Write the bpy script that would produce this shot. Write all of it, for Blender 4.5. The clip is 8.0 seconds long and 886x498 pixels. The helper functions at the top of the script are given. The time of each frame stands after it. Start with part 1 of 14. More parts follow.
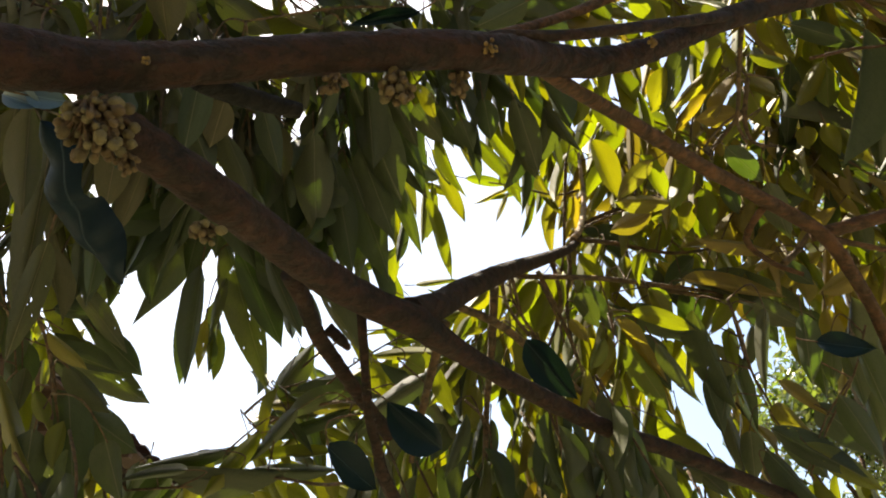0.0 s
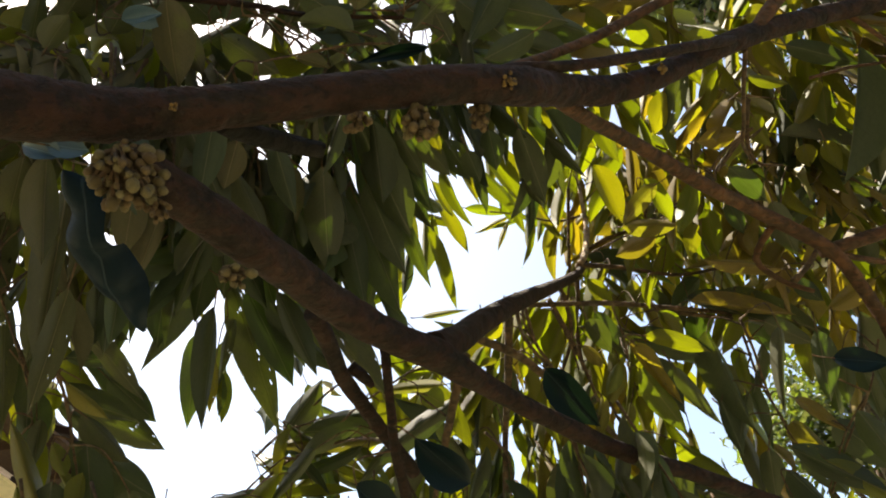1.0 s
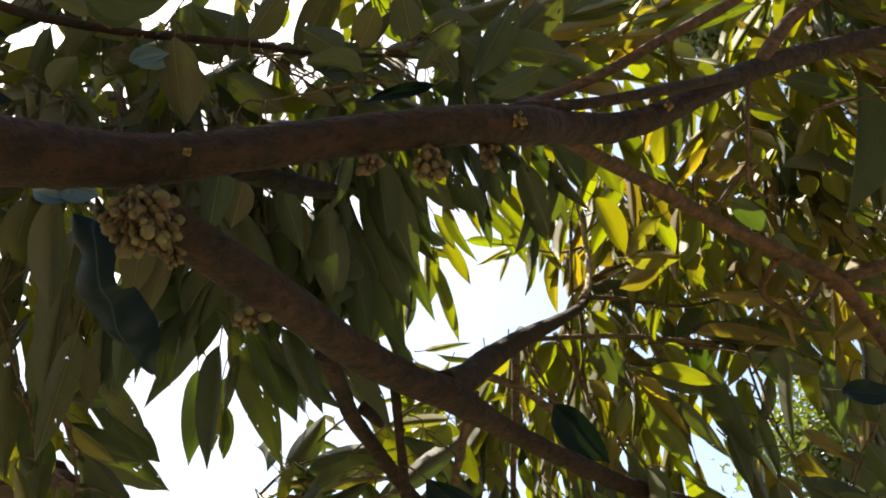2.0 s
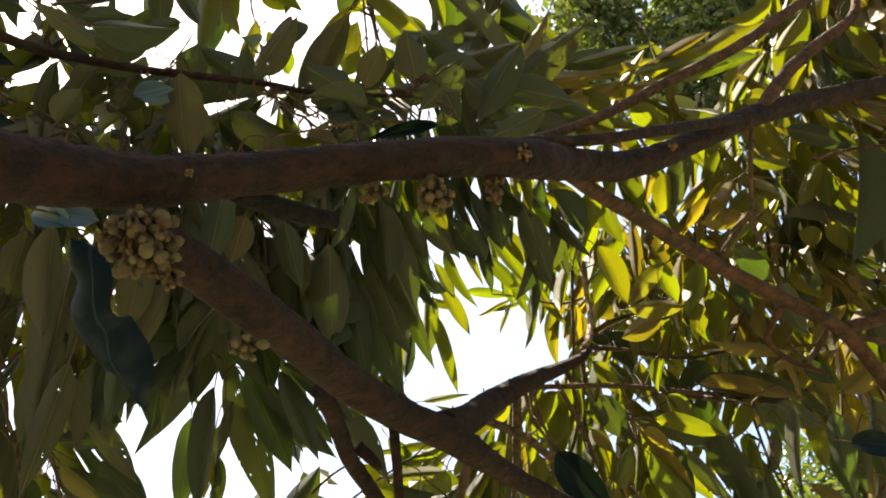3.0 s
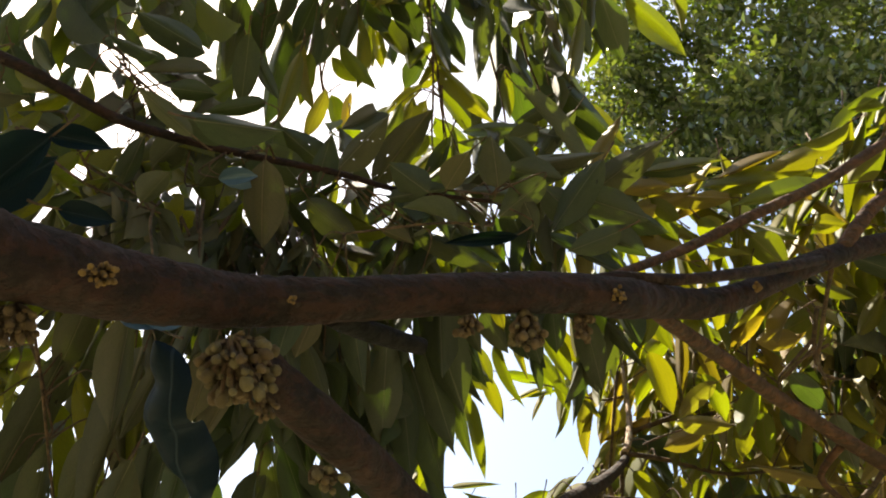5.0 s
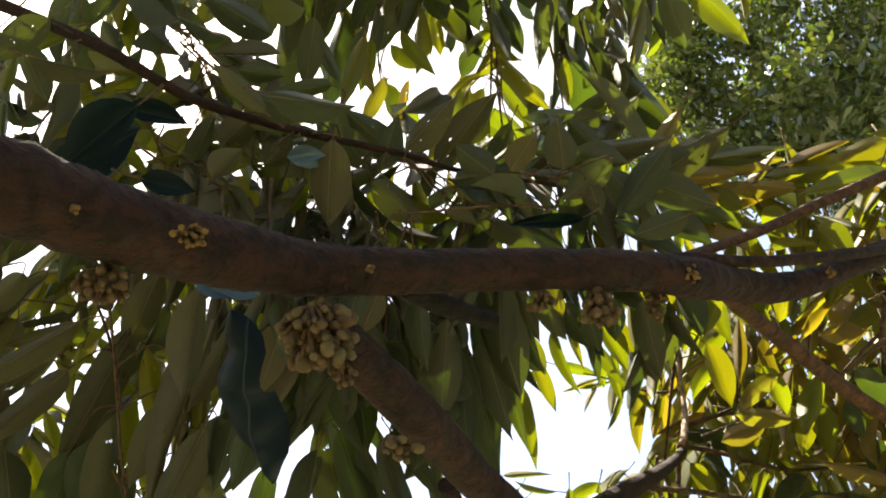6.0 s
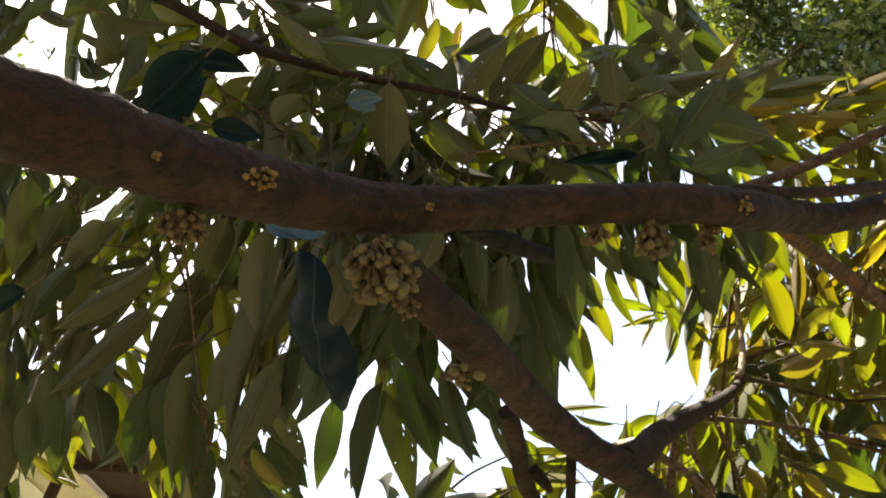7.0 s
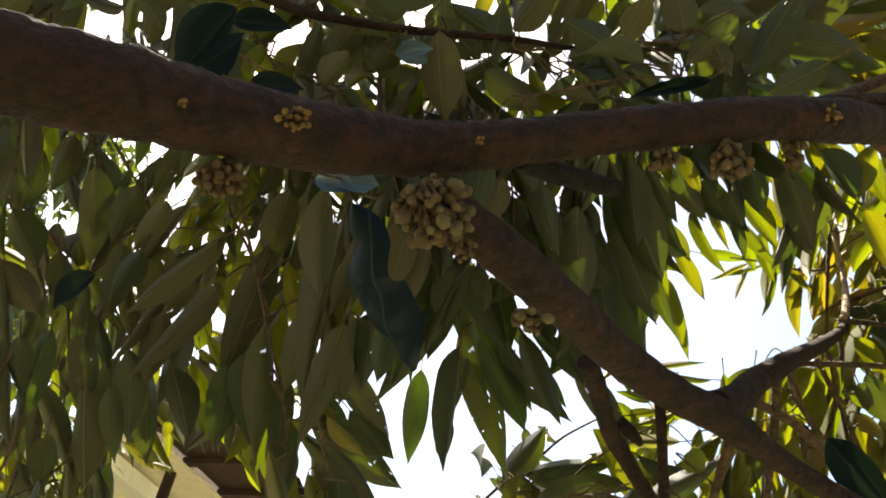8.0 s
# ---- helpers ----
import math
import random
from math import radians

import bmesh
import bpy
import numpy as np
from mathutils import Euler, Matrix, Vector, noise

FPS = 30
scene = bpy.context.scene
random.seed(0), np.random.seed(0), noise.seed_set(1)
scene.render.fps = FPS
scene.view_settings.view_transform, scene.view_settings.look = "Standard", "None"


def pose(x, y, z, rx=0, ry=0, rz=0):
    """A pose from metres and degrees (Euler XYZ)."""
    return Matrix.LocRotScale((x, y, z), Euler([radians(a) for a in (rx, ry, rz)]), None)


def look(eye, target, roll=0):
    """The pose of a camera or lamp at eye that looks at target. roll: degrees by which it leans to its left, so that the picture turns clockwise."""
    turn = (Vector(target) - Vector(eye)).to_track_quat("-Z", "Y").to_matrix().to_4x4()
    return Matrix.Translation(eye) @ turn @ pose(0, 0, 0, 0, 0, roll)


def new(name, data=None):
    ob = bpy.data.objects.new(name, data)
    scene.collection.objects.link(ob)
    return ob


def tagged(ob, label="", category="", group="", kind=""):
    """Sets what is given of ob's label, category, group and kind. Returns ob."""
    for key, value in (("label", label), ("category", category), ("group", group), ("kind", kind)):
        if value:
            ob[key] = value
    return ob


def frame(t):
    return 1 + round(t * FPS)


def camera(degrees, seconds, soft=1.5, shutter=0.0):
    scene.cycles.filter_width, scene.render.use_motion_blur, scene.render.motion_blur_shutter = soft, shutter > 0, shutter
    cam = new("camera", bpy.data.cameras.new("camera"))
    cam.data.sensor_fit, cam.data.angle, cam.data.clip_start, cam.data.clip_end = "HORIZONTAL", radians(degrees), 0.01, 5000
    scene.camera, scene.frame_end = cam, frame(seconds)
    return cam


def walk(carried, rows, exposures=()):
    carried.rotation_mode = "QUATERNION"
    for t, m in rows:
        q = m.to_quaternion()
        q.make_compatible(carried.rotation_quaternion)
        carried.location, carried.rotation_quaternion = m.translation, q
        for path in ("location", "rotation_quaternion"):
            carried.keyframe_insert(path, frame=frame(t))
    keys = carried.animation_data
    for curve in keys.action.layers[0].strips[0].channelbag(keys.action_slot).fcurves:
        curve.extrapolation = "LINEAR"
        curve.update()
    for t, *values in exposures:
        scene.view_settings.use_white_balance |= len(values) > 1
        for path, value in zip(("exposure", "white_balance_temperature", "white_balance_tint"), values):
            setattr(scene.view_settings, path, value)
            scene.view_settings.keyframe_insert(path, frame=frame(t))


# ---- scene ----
cam = camera(55.4, 8.0, soft=1.9)
PATH = [
    (0, (0.069, 0.157, 1.625), (-0.058, 1.784, 2.782), 1.7),
    (0.5, (0.064, 0.145, 1.636), (-0.053, 1.75, 2.823), -0.2),
    (1, (0.021, 0.152, 1.631), (-0.068, 1.74, 2.842), -1.4),
    (1.2, (0.02, 0.147, 1.646), (-0.057, 1.728, 2.869), -1.9),
    (2.5, (-0.007, 0.143, 1.645), (-0.076, 1.651, 2.957), -2.3),
    (3, (-0.007, 0.178, 1.629), (-0.064, 1.631, 3.002), -1.8),
    (3.5, (0.001, 0.175, 1.64), (-0.024, 1.625, 3.017), -2.8),
    (4, (-0.012, 0.129, 1.645), (-0.013, 1.599, 3.001), -2.2),
    (4.5, (-0.015, 0.133, 1.662), (-0.004, 1.594, 3.028), -2.0),
    (4.7, (-0.031, 0.106, 1.708), (0.019, 1.513, 3.128), -2.7),
    (4.8, (-0.07, 0.134, 1.718), (-0.02, 1.503, 3.175), -2.8),
    (4.9, (-0.097, 0.136, 1.722), (-0.096, 1.51, 3.176), 0.6),
    (5, (-0.095, 0.117, 1.711), (-0.179, 1.501, 3.152), 4.9),
    (5.2, (-0.127, 0.113, 1.711), (-0.243, 1.501, 3.146), 6.3),
    (6.3, (-0.128, 0.14, 1.668), (-0.355, 1.524, 3.093), 10.2),
    (6.5, (-0.117, 0.136, 1.655), (-0.372, 1.57, 3.025), 10.7),
    (7, (-0.125, 0.113, 1.661), (-0.431, 1.587, 2.978), 10.4),
    (7.5, (-0.142, 0.134, 1.631), (-0.6, 1.592, 2.921), 11.0),
    (8, (-0.106, 0.183, 1.669), (-0.612, 1.654, 2.925), 10.6),
]
walk(cam, [(t, look(eye, target, roll)) for t, eye, target, roll in PATH], [
    (0.0, 2.38, 7450, 8), (0.5, 2.25, 7450, 8), (1.0, 2.25, 7450, 8), (2.5, 2.35, 7450, 8), (3.5, 2.45, 7450, 8), (4.0, 2.34, 7450, 8), (4.5, 2.31, 7450, 8),
    (5.0, 2.29, 7450, 8), (6.5, 2.57, 7450, 8), (7.0, 2.55, 7450, 8), (7.5, 2.40, 7450, 8), (8.0, 2.43, 7450, 8)])

# ---- light ----
SUN_AZ, SUN_EL = radians(-55), radians(60)
world = bpy.data.worlds.new("sky")
scene.world = world
world.use_nodes = True
wn = world.node_tree.nodes
sky = wn.new("ShaderNodeTexSky")
sky.sky_type = "NISHITA"
sky.sun_disc = False
sky.sun_elevation, sky.sun_rotation = SUN_EL, SUN_AZ
sky.air_density, sky.dust_density, sky.ozone_density = 1.0, 2.3, 1.0
wn["Background"].inputs["Strength"].default_value = 0.073
world.node_tree.links.new(sky.outputs[0], wn["Background"].inputs["Color"])
SUN_WAY = Vector((math.sin(SUN_AZ) * math.cos(SUN_EL), math.cos(SUN_AZ) * math.cos(SUN_EL), math.sin(SUN_EL)))
sun = new("sun", bpy.data.lights.new("sun", "SUN"))
sun.data.energy, sun.data.angle, sun.data.color = 5.0, radians(0.6), (1.0, 0.95, 0.86)
sun.matrix_world = look(SUN_WAY * 20, (0, 0, 0))


# ---- materials ----
class Mat:
    """A node material under construction."""

    def __init__(self, name):
        self.m = bpy.data.materials.new(name)
        self.m.use_nodes = True
        self.t = self.m.node_tree
        self.t.nodes.clear()

    def n(self, kind, *ins):
        node = self.t.nodes.new("ShaderNode" + kind)
        for i, v in enumerate(ins):
            if v is not None:
                self.set(node.inputs[i], v)
        return node

    def set(self, socket, v):
        if isinstance(v, bpy.types.NodeSocket):
            self.t.links.new(v, socket)
        else:
            socket.default_value = (*v, 1) if isinstance(v, tuple) and len(v) == 3 and socket.type == "RGBA" else v

    def math(self, op, a, b=0.0, clamp=False):
        node = self.n("Math", a, b)
        node.operation, node.use_clamp = op, clamp
        return node.outputs[0]

    def mix(self, f, a, b):
        node = self.n("Mix")
        node.data_type = "RGBA"
        self.set(node.inputs[0], f), self.set(node.inputs[6], a), self.set(node.inputs[7], b)
        return node.outputs[2]

    def noise(self, scale, detail=3.0, rough=0.55, coord="Object"):
        c = self.n("TexCoord").outputs[coord]
        node = self.n("TexNoise")
        self.set(node.inputs["Vector"], c)
        self.set(node.inputs["Scale"], scale), self.set(node.inputs["Detail"], detail), self.set(node.inputs["Roughness"], rough)
        return node.outputs[0]

    def ramp(self, f, lo, hi):
        node = self.n("MapRange", f, lo, hi, 0.0, 1.0)
        return node.outputs[0]

    def bsdf(self, colour, rough=0.6, spec=0.5, bump=None, depth=0.002, strength=0.6):
        b = self.n("BsdfPrincipled")
        self.set(b.inputs["Base Color"], colour), self.set(b.inputs["Roughness"], rough), self.set(b.inputs["Specular IOR Level"], spec)
        if bump is not None:
            k = self.n("Bump")
            self.set(k.inputs["Height"], bump), self.set(k.inputs["Distance"], depth), self.set(k.inputs["Strength"], strength)
            self.set(b.inputs["Normal"], k.outputs[0])
        return b.outputs[0]

    def done(self, shader):
        self.set(self.n("OutputMaterial").inputs[0], shader)
        return self.m


def leaf_material(name, face, back, light, through_share, rough, holes=0.0, gloss=0.25, warm=(0.95, 0.85, 0.9)):
    """A blade: face and back are two reflected tones that vary from leaf to leaf, light is the tone that shines through."""
    k = Mat(name)
    gen = k.n("SeparateXYZ", k.n("TexCoord").outputs["Generated"])
    side = k.math("ABSOLUTE", k.math("SUBTRACT", gen.outputs[0], 0.5))
    rib = k.ramp(side, 0.022, 0.006)
    vein = k.math("SINE", k.math("MULTIPLY", k.math("SUBTRACT", gen.outputs[1], k.math("MULTIPLY", side, 0.55)), 95.0))
    rnd = k.n("ObjectInfo").outputs["Random"]
    isl = k.n("NewGeometry").outputs["Random Per Island"]
    vary = k.math("FRACT", k.math("ADD", k.math("MULTIPLY", rnd, 7.31), k.math("MULTIPLY", isl, 3.17)))
    blotch = k.ramp(k.noise(5.0, 4.0, 0.65, "Generated"), 0.35, 0.7)
    tone = k.mix(k.math("ADD", k.math("MULTIPLY", k.math("FRACT", k.math("MULTIPLY", vary, 3.3)), 0.75), k.math("MULTIPLY", blotch, 0.25)), face, back)
    tone = k.mix(k.math("MULTIPLY", rib, 0.55), tone, tuple(min(1, c * 1.7 + 0.02) for c in back))
    glow = k.mix(vary, tuple(c * m for c, m in zip(light, (0.72, 0.95, 0.9))), tuple(c * m for c, m in zip(light, warm)))
    glow = k.mix(k.math("MULTIPLY", k.ramp(k.noise(9.0, 5.0, 0.7, "Generated"), 0.5, 0.75), 0.35), glow, tuple(c * 0.55 for c in light))
    glow = k.mix(k.math("MULTIPLY", rib, 0.7), glow, tuple(c * 0.35 for c in light))
    lines = k.math("MULTIPLY", k.ramp(vein, 0.55, 0.98), k.math("SUBTRACT", 0.34, k.math("MULTIPLY", side, 0.4)))
    glow = k.mix(lines, glow, tuple(c * 0.45 for c in light))
    speck = k.ramp(k.noise(38.0, 3.0, 0.75, "Generated"), 0.48, 0.72)
    glow = k.mix(k.math("MULTIPLY", speck, 0.35), glow, tuple(c * 0.5 for c in light))
    tone = k.mix(k.math("MULTIPLY", speck, 0.4), tone, tuple(c * 0.55 for c in face))
    height = k.math("ADD", k.math("MULTIPLY", vein, 0.05), k.math("MULTIPLY", rib, 1.5))
    refl = k.bsdf(tone, rough, gloss, height, 0.0012, 0.5)
    trans = k.n("BsdfTranslucent", glow).outputs[0]
    thin = k.math("MULTIPLY", k.math("ADD", 0.55, k.math("MULTIPLY", k.math("FRACT", k.math("MULTIPLY", vary, 5.7)), 0.75)), through_share)
    out = k.n("MixShader", thin, refl, trans).outputs[0]
    if holes:
        spots = k.ramp(k.noise(11.0, 1.0, 0.4, "Generated"), 0.742 - holes, 0.748 - holes)
        gone = k.math("MULTIPLY", spots, k.math("GREATER_THAN", vary, 0.78))
        out = k.n("MixShader", gone, out, k.n("BsdfTransparent").outputs[0]).outputs[0]
    return k.done(out)


LEAF = leaf_material("mature_leaf", (0.03, 0.04, 0.028), (0.08, 0.075, 0.05), (0.14, 0.2, 0.012), 0.15, 0.55, 0.003, 0.1, (1.1, 0.95, 0.9))
YOUNG = leaf_material("young_leaf", (0.09, 0.1, 0.03), (0.15, 0.115, 0.035), (0.182, 0.195, 0.005), 0.46, 0.5, 0.003, 0.15, (1.06, 0.92, 0.8))
SILVER = leaf_material("brown_backed_leaf", (0.04, 0.043, 0.029), (0.092, 0.075, 0.048), (0.14, 0.19, 0.014), 0.11, 0.62, 0.003, 0.05)
BRONZE = leaf_material("bronze_leaf", (0.11, 0.085, 0.035), (0.2, 0.135, 0.055), (0.27, 0.215, 0.009), 0.4, 0.5, 0.004, 0.15)
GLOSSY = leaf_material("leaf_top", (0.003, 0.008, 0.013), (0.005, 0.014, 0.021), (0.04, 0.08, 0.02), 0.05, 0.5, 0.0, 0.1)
WAXY = leaf_material("waxy_leaf", (0.035, 0.068, 0.105), (0.07, 0.12, 0.17), (0.05, 0.08, 0.03), 0.05, 0.35, 0.0, 0.5)
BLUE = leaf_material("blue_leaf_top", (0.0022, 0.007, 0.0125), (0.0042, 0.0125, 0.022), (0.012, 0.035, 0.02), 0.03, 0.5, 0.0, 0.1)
FAR_LEAF = leaf_material("far_leaf", (0.024, 0.042, 0.014), (0.055, 0.075, 0.022), (0.2, 0.25, 0.02), 0.26, 0.24, 0.0, 0.8)


def bark_material(name, dark, light, lichen, patch):
    k = Mat(name)
    coarse, fine, mid = k.noise(22.0, 6.0, 0.65), k.noise(160.0, 5.0, 0.7), k.noise(60.0, 4.0, 0.6)
    c = k.mix(k.ramp(coarse, 0.38, 0.66), dark, light)
    c = k.mix(k.math("MULTIPLY", k.ramp(fine, 0.45, 0.7), 0.5), c, tuple(v * 0.45 for v in dark))
    c = k.mix(k.math("MULTIPLY", k.math("MULTIPLY", k.ramp(k.noise(14.0, 5.0, 0.7), 0.52, 0.62), k.ramp(mid, 0.42, 0.6)), patch), c, lichen)
    flakes = k.n("TexVoronoi")
    k.set(flakes.inputs["Vector"], k.n("TexCoord").outputs["Object"])
    k.set(flakes.inputs["Scale"], 60.0)
    c = k.mix(k.math("MULTIPLY", k.ramp(flakes.outputs[0], 0.25, 0.75), 0.45), c, tuple(v * 0.4 for v in dark))
    mid = k.math("SUBTRACT", mid, k.math("MULTIPLY", flakes.outputs[0], 0.7))
    along = k.n("Mapping", k.n("TexCoord").outputs["Object"])
    along.inputs["Scale"].default_value = (26.0, 70.0, 70.0)
    scale = k.n("TexNoise", along.outputs[0])
    scale.inputs["Scale"].default_value, scale.inputs["Detail"].default_value, scale.inputs["Roughness"].default_value = 1.0, 5.0, 0.65
    flaked = k.ramp(scale.outputs[0], 0.47, 0.56)
    c = k.mix(k.math("MULTIPLY", flaked, 0.42), c, tuple(v * m for v, m in zip(light, (1.35, 1.1, 1.0))))
    mid = k.math("ADD", mid, k.math("MULTIPLY", flaked, 0.35))
    h = k.math("ADD", k.math("MULTIPLY", mid, 1.0), k.math("ADD", k.math("MULTIPLY", fine, 0.45), coarse))
    return k.done(k.bsdf(c, 0.85, 0.25, h, 0.007, 0.9))


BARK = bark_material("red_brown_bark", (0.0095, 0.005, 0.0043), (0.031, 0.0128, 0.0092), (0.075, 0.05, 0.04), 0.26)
DEAD_BARK = bark_material("dead_bark", (0.0035, 0.0028, 0.003), (0.011, 0.008, 0.0078), (0.03, 0.026, 0.024), 0.2)
TWIG_BARK = bark_material("twig_bark", (0.05, 0.032, 0.02), (0.12, 0.078, 0.046), (0.24, 0.21, 0.17), 0.4)
PALE_BARK = bark_material("pale_bark", (0.2, 0.14, 0.09), (0.4, 0.3, 0.22), (0.5, 0.45, 0.38), 0.8)
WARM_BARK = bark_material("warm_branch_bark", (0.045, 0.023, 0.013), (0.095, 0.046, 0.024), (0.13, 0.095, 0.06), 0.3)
GREY_BARK = bark_material("grey_bark", (0.045, 0.038, 0.03), (0.11, 0.095, 0.075), (0.17, 0.17, 0.14), 0.6)


def bud_material(name, a, b, c):
    k = Mat(name)
    rnd = k.n("ObjectInfo").outputs["Random"]
    col = k.mix(rnd, a, b)
    col = k.mix(k.ramp(k.noise(120.0, 4.0, 0.6), 0.5, 0.75), col, c)
    return k.done(k.bsdf(col, 0.75, 0.25, k.noise(420.0, 3.0), 0.0012, 0.7))


BUD = bud_material("bud_skin", (0.15, 0.116, 0.058), (0.088, 0.06, 0.028), (0.055, 0.033, 0.016))
BUD_BROWN = bud_material("brown_bud_skin", (0.13, 0.083, 0.04), (0.085, 0.052, 0.026), (0.055, 0.032, 0.018))
BUD_YELLOW = bud_material("yellow_bud_skin", (0.21, 0.125, 0.036), (0.135, 0.075, 0.026), (0.09, 0.047, 0.02))


def plain_material(name, a, b, scale, rough, depth=0.01):
    k = Mat(name)
    f = k.noise(scale, 6.0, 0.65)
    c = k.mix(k.ramp(f, 0.35, 0.68), a, b)
    c = k.mix(k.math("MULTIPLY", k.ramp(k.noise(scale * 9, 4.0), 0.5, 0.75), 0.4), c, tuple(v * 0.6 for v in a))
    return k.done(k.bsdf(c, rough, 0.3, k.noise(scale * 14, 4.0), depth, 0.6))


GRASS = plain_material("dry_grass_and_sand", (0.13, 0.13, 0.055), (0.32, 0.29, 0.19), 0.9, 0.95, 0.05)
CREAM = plain_material("cream_paint", (0.62, 0.54, 0.4), (0.72, 0.65, 0.5), 2.0, 0.7, 0.002)
WHITE = plain_material("white_paint", (0.7, 0.68, 0.62), (0.78, 0.76, 0.7), 3.0, 0.6, 0.002)
MAROON = plain_material("maroon_roof_sheet", (0.018, 0.006, 0.006), (0.034, 0.01, 0.009), 3.0, 0.55, 0.002)
DARK_WOOD = plain_material("dark_rafter_wood", (0.03, 0.014, 0.01), (0.05, 0.025, 0.016), 8.0, 0.8, 0.002)


# ---- building helpers ----
def part(name, mesh, material, parent, label=""):
    ob = new(name, mesh)
    if material is not None and not mesh.materials:
        mesh.materials.append(material)
    ob.parent = parent
    return tagged(ob, label)


def mesh_of(name, verts, faces, smooth=True):
    me = bpy.data.meshes.new(name)
    me.from_pydata([tuple(v) for v in verts], [], faces)
    if smooth:
        me.polygons.foreach_set("use_smooth", [True] * len(me.polygons))
    me.update()
    return me


def smooth_line(pts, radii, steps):
    """A Catmull-Rom line through pts, with radii."""
    p = [Vector(v) for v in pts]
    out = []
    for i in range(len(p) - 1):
        a, b, c, d = p[max(i - 1, 0)], p[i], p[i + 1], p[min(i + 2, len(p) - 1)]
        for j in range(steps):
            t = j / steps
            q = 0.5 * ((2 * b) + (c - a) * t + (2 * a - 5 * b + 4 * c - d) * t * t + (3 * b - a - 3 * c + d) * t ** 3)
            out.append((q, radii[i] + (radii[i + 1] - radii[i]) * t))
    out.append((p[-1], radii[-1]))
    return out


def tube(line, sides, rough=0.0, verts=None, faces=None):
    """Rings round a line of (place, radius), capped; knobbly by rough."""
    verts = [] if verts is None else verts
    faces = [] if faces is None else faces
    first = len(verts)
    up = Vector((0.13, 0.21, 0.97))
    for i, (q, r) in enumerate(line):
        way = (line[min(i + 1, len(line) - 1)][0] - line[max(i - 1, 0)][0]).normalized()
        x = way.cross(up).normalized()
        y = way.cross(x)
        for s in range(sides):
            a = 2 * math.pi * s / sides
            d = x * math.cos(a) + y * math.sin(a)
            k = 1.0
            if rough:
                k += rough * (noise.noise((q + d * r) * (0.55 / r)) + 0.5 * noise.noise((q + d * r) * (2.2 / r)) + 0.3 * noise.noise((q + d * r) * (6.0 / r)) + 0.18 * noise.noise((q + d * r) * (14.0 / r)))
            verts.append(q + d * r * k)
    n = len(line)
    for i in range(n - 1):
        for s in range(sides):
            a, b = first + i * sides + s, first + i * sides + (s + 1) % sides
            faces.append((a, b, b + sides, a + sides))
    faces.append(tuple(first + s for s in reversed(range(sides))))
    faces.append(tuple(first + (n - 1) * sides + s for s in range(sides)))
    return verts, faces


OUTLINE = ((0.0, 0.03), (0.04, 0.15), (0.09, 0.27), (0.16, 0.38), (0.25, 0.455), (0.36, 0.495), (0.48, 0.5), (0.6, 0.455), (0.7, 0.382), (0.79, 0.288),
           (0.86, 0.19), (0.92, 0.1), (0.965, 0.035), (1.0, 0.0))


def blade(seed, fold, sag, twist, wave, round_tip=0.0, cols=4):
    """A leaf blade, one long and one wide: (verts, faces). Base at the origin, tip along y, the upper side towards z."""
    rng = random.Random(seed)
    verts, faces = [], []
    ph = rng.uniform(0, 6)
    lean = rng.uniform(-0.05, 0.05)
    for s, h in OUTLINE:
        h = h + round_tip * 0.12 * math.sin(math.pi * min(1, s)) * s
        a = twist * (s - 0.3)
        mid = lean * math.sin(math.pi * s)
        for c in range(cols + 1):
            u = 2 * c / cols - 1
            x = u * h * (1 + 0.025 * rng.uniform(-1, 1))
            z = fold * abs(x) - sag * s * s + wave * abs(u) * math.sin(8.5 * s + ph + (1.3 if u > 0 else 0))
            verts.append(Vector((mid + x * math.cos(a) - z * math.sin(a) * 0.3, s, z + x * math.sin(a))))
    k = cols + 1
    for i in range(len(OUTLINE) - 1):
        for c in range(cols):
            a = i * k + c
            faces.append((a, a + 1, a + k + 1, a + k))
    return verts, faces


BLADES = [blade(i, f, s, t, w, r) for i, (f, s, t, w, r) in enumerate((
    (0.35, 0.06, 0.25, 0.02, 0), (0.5, 0.12, -0.3, 0.025, 0), (0.25, 0.02, 0.1, 0.03, 0.2), (0.6, 0.16, 0.4, 0.015, 0),
    (0.3, -0.04, -0.2, 0.03, 0.2), (0.45, 0.2, -0.45, 0.02, 0), (0.2, 0.08, 0.0, 0.035, 0.25), (0.55, 0.05, 0.5, 0.02, 0)))]
BLADE_MESHES = {}
rng = random.Random(11)

# ---- the durian tree ----
tree = tagged(new("durian_tree"), "durian tree with red-brown limbs, hanging leaves and pale bud clusters", "tree")
B, LINES, STALKS = {}, [], ([], [])


def branch(name, pts, radii, bark=None, smooth=1.0):
    steps, sides, rough = (20, 48, 0.12) if radii[0] > 0.02 else (6, 16, 0.1) if radii[0] > 0.009 else (4, 8, 0.08)
    line = smooth_line(pts, radii, steps)
    LINES.append(line)
    verts, faces = tube(line, sides, rough * smooth)
    ob = part(name, mesh_of(name, verts, faces), bark or (BARK if radii[0] > 0.012 else TWIG_BARK), tree)
    return ob


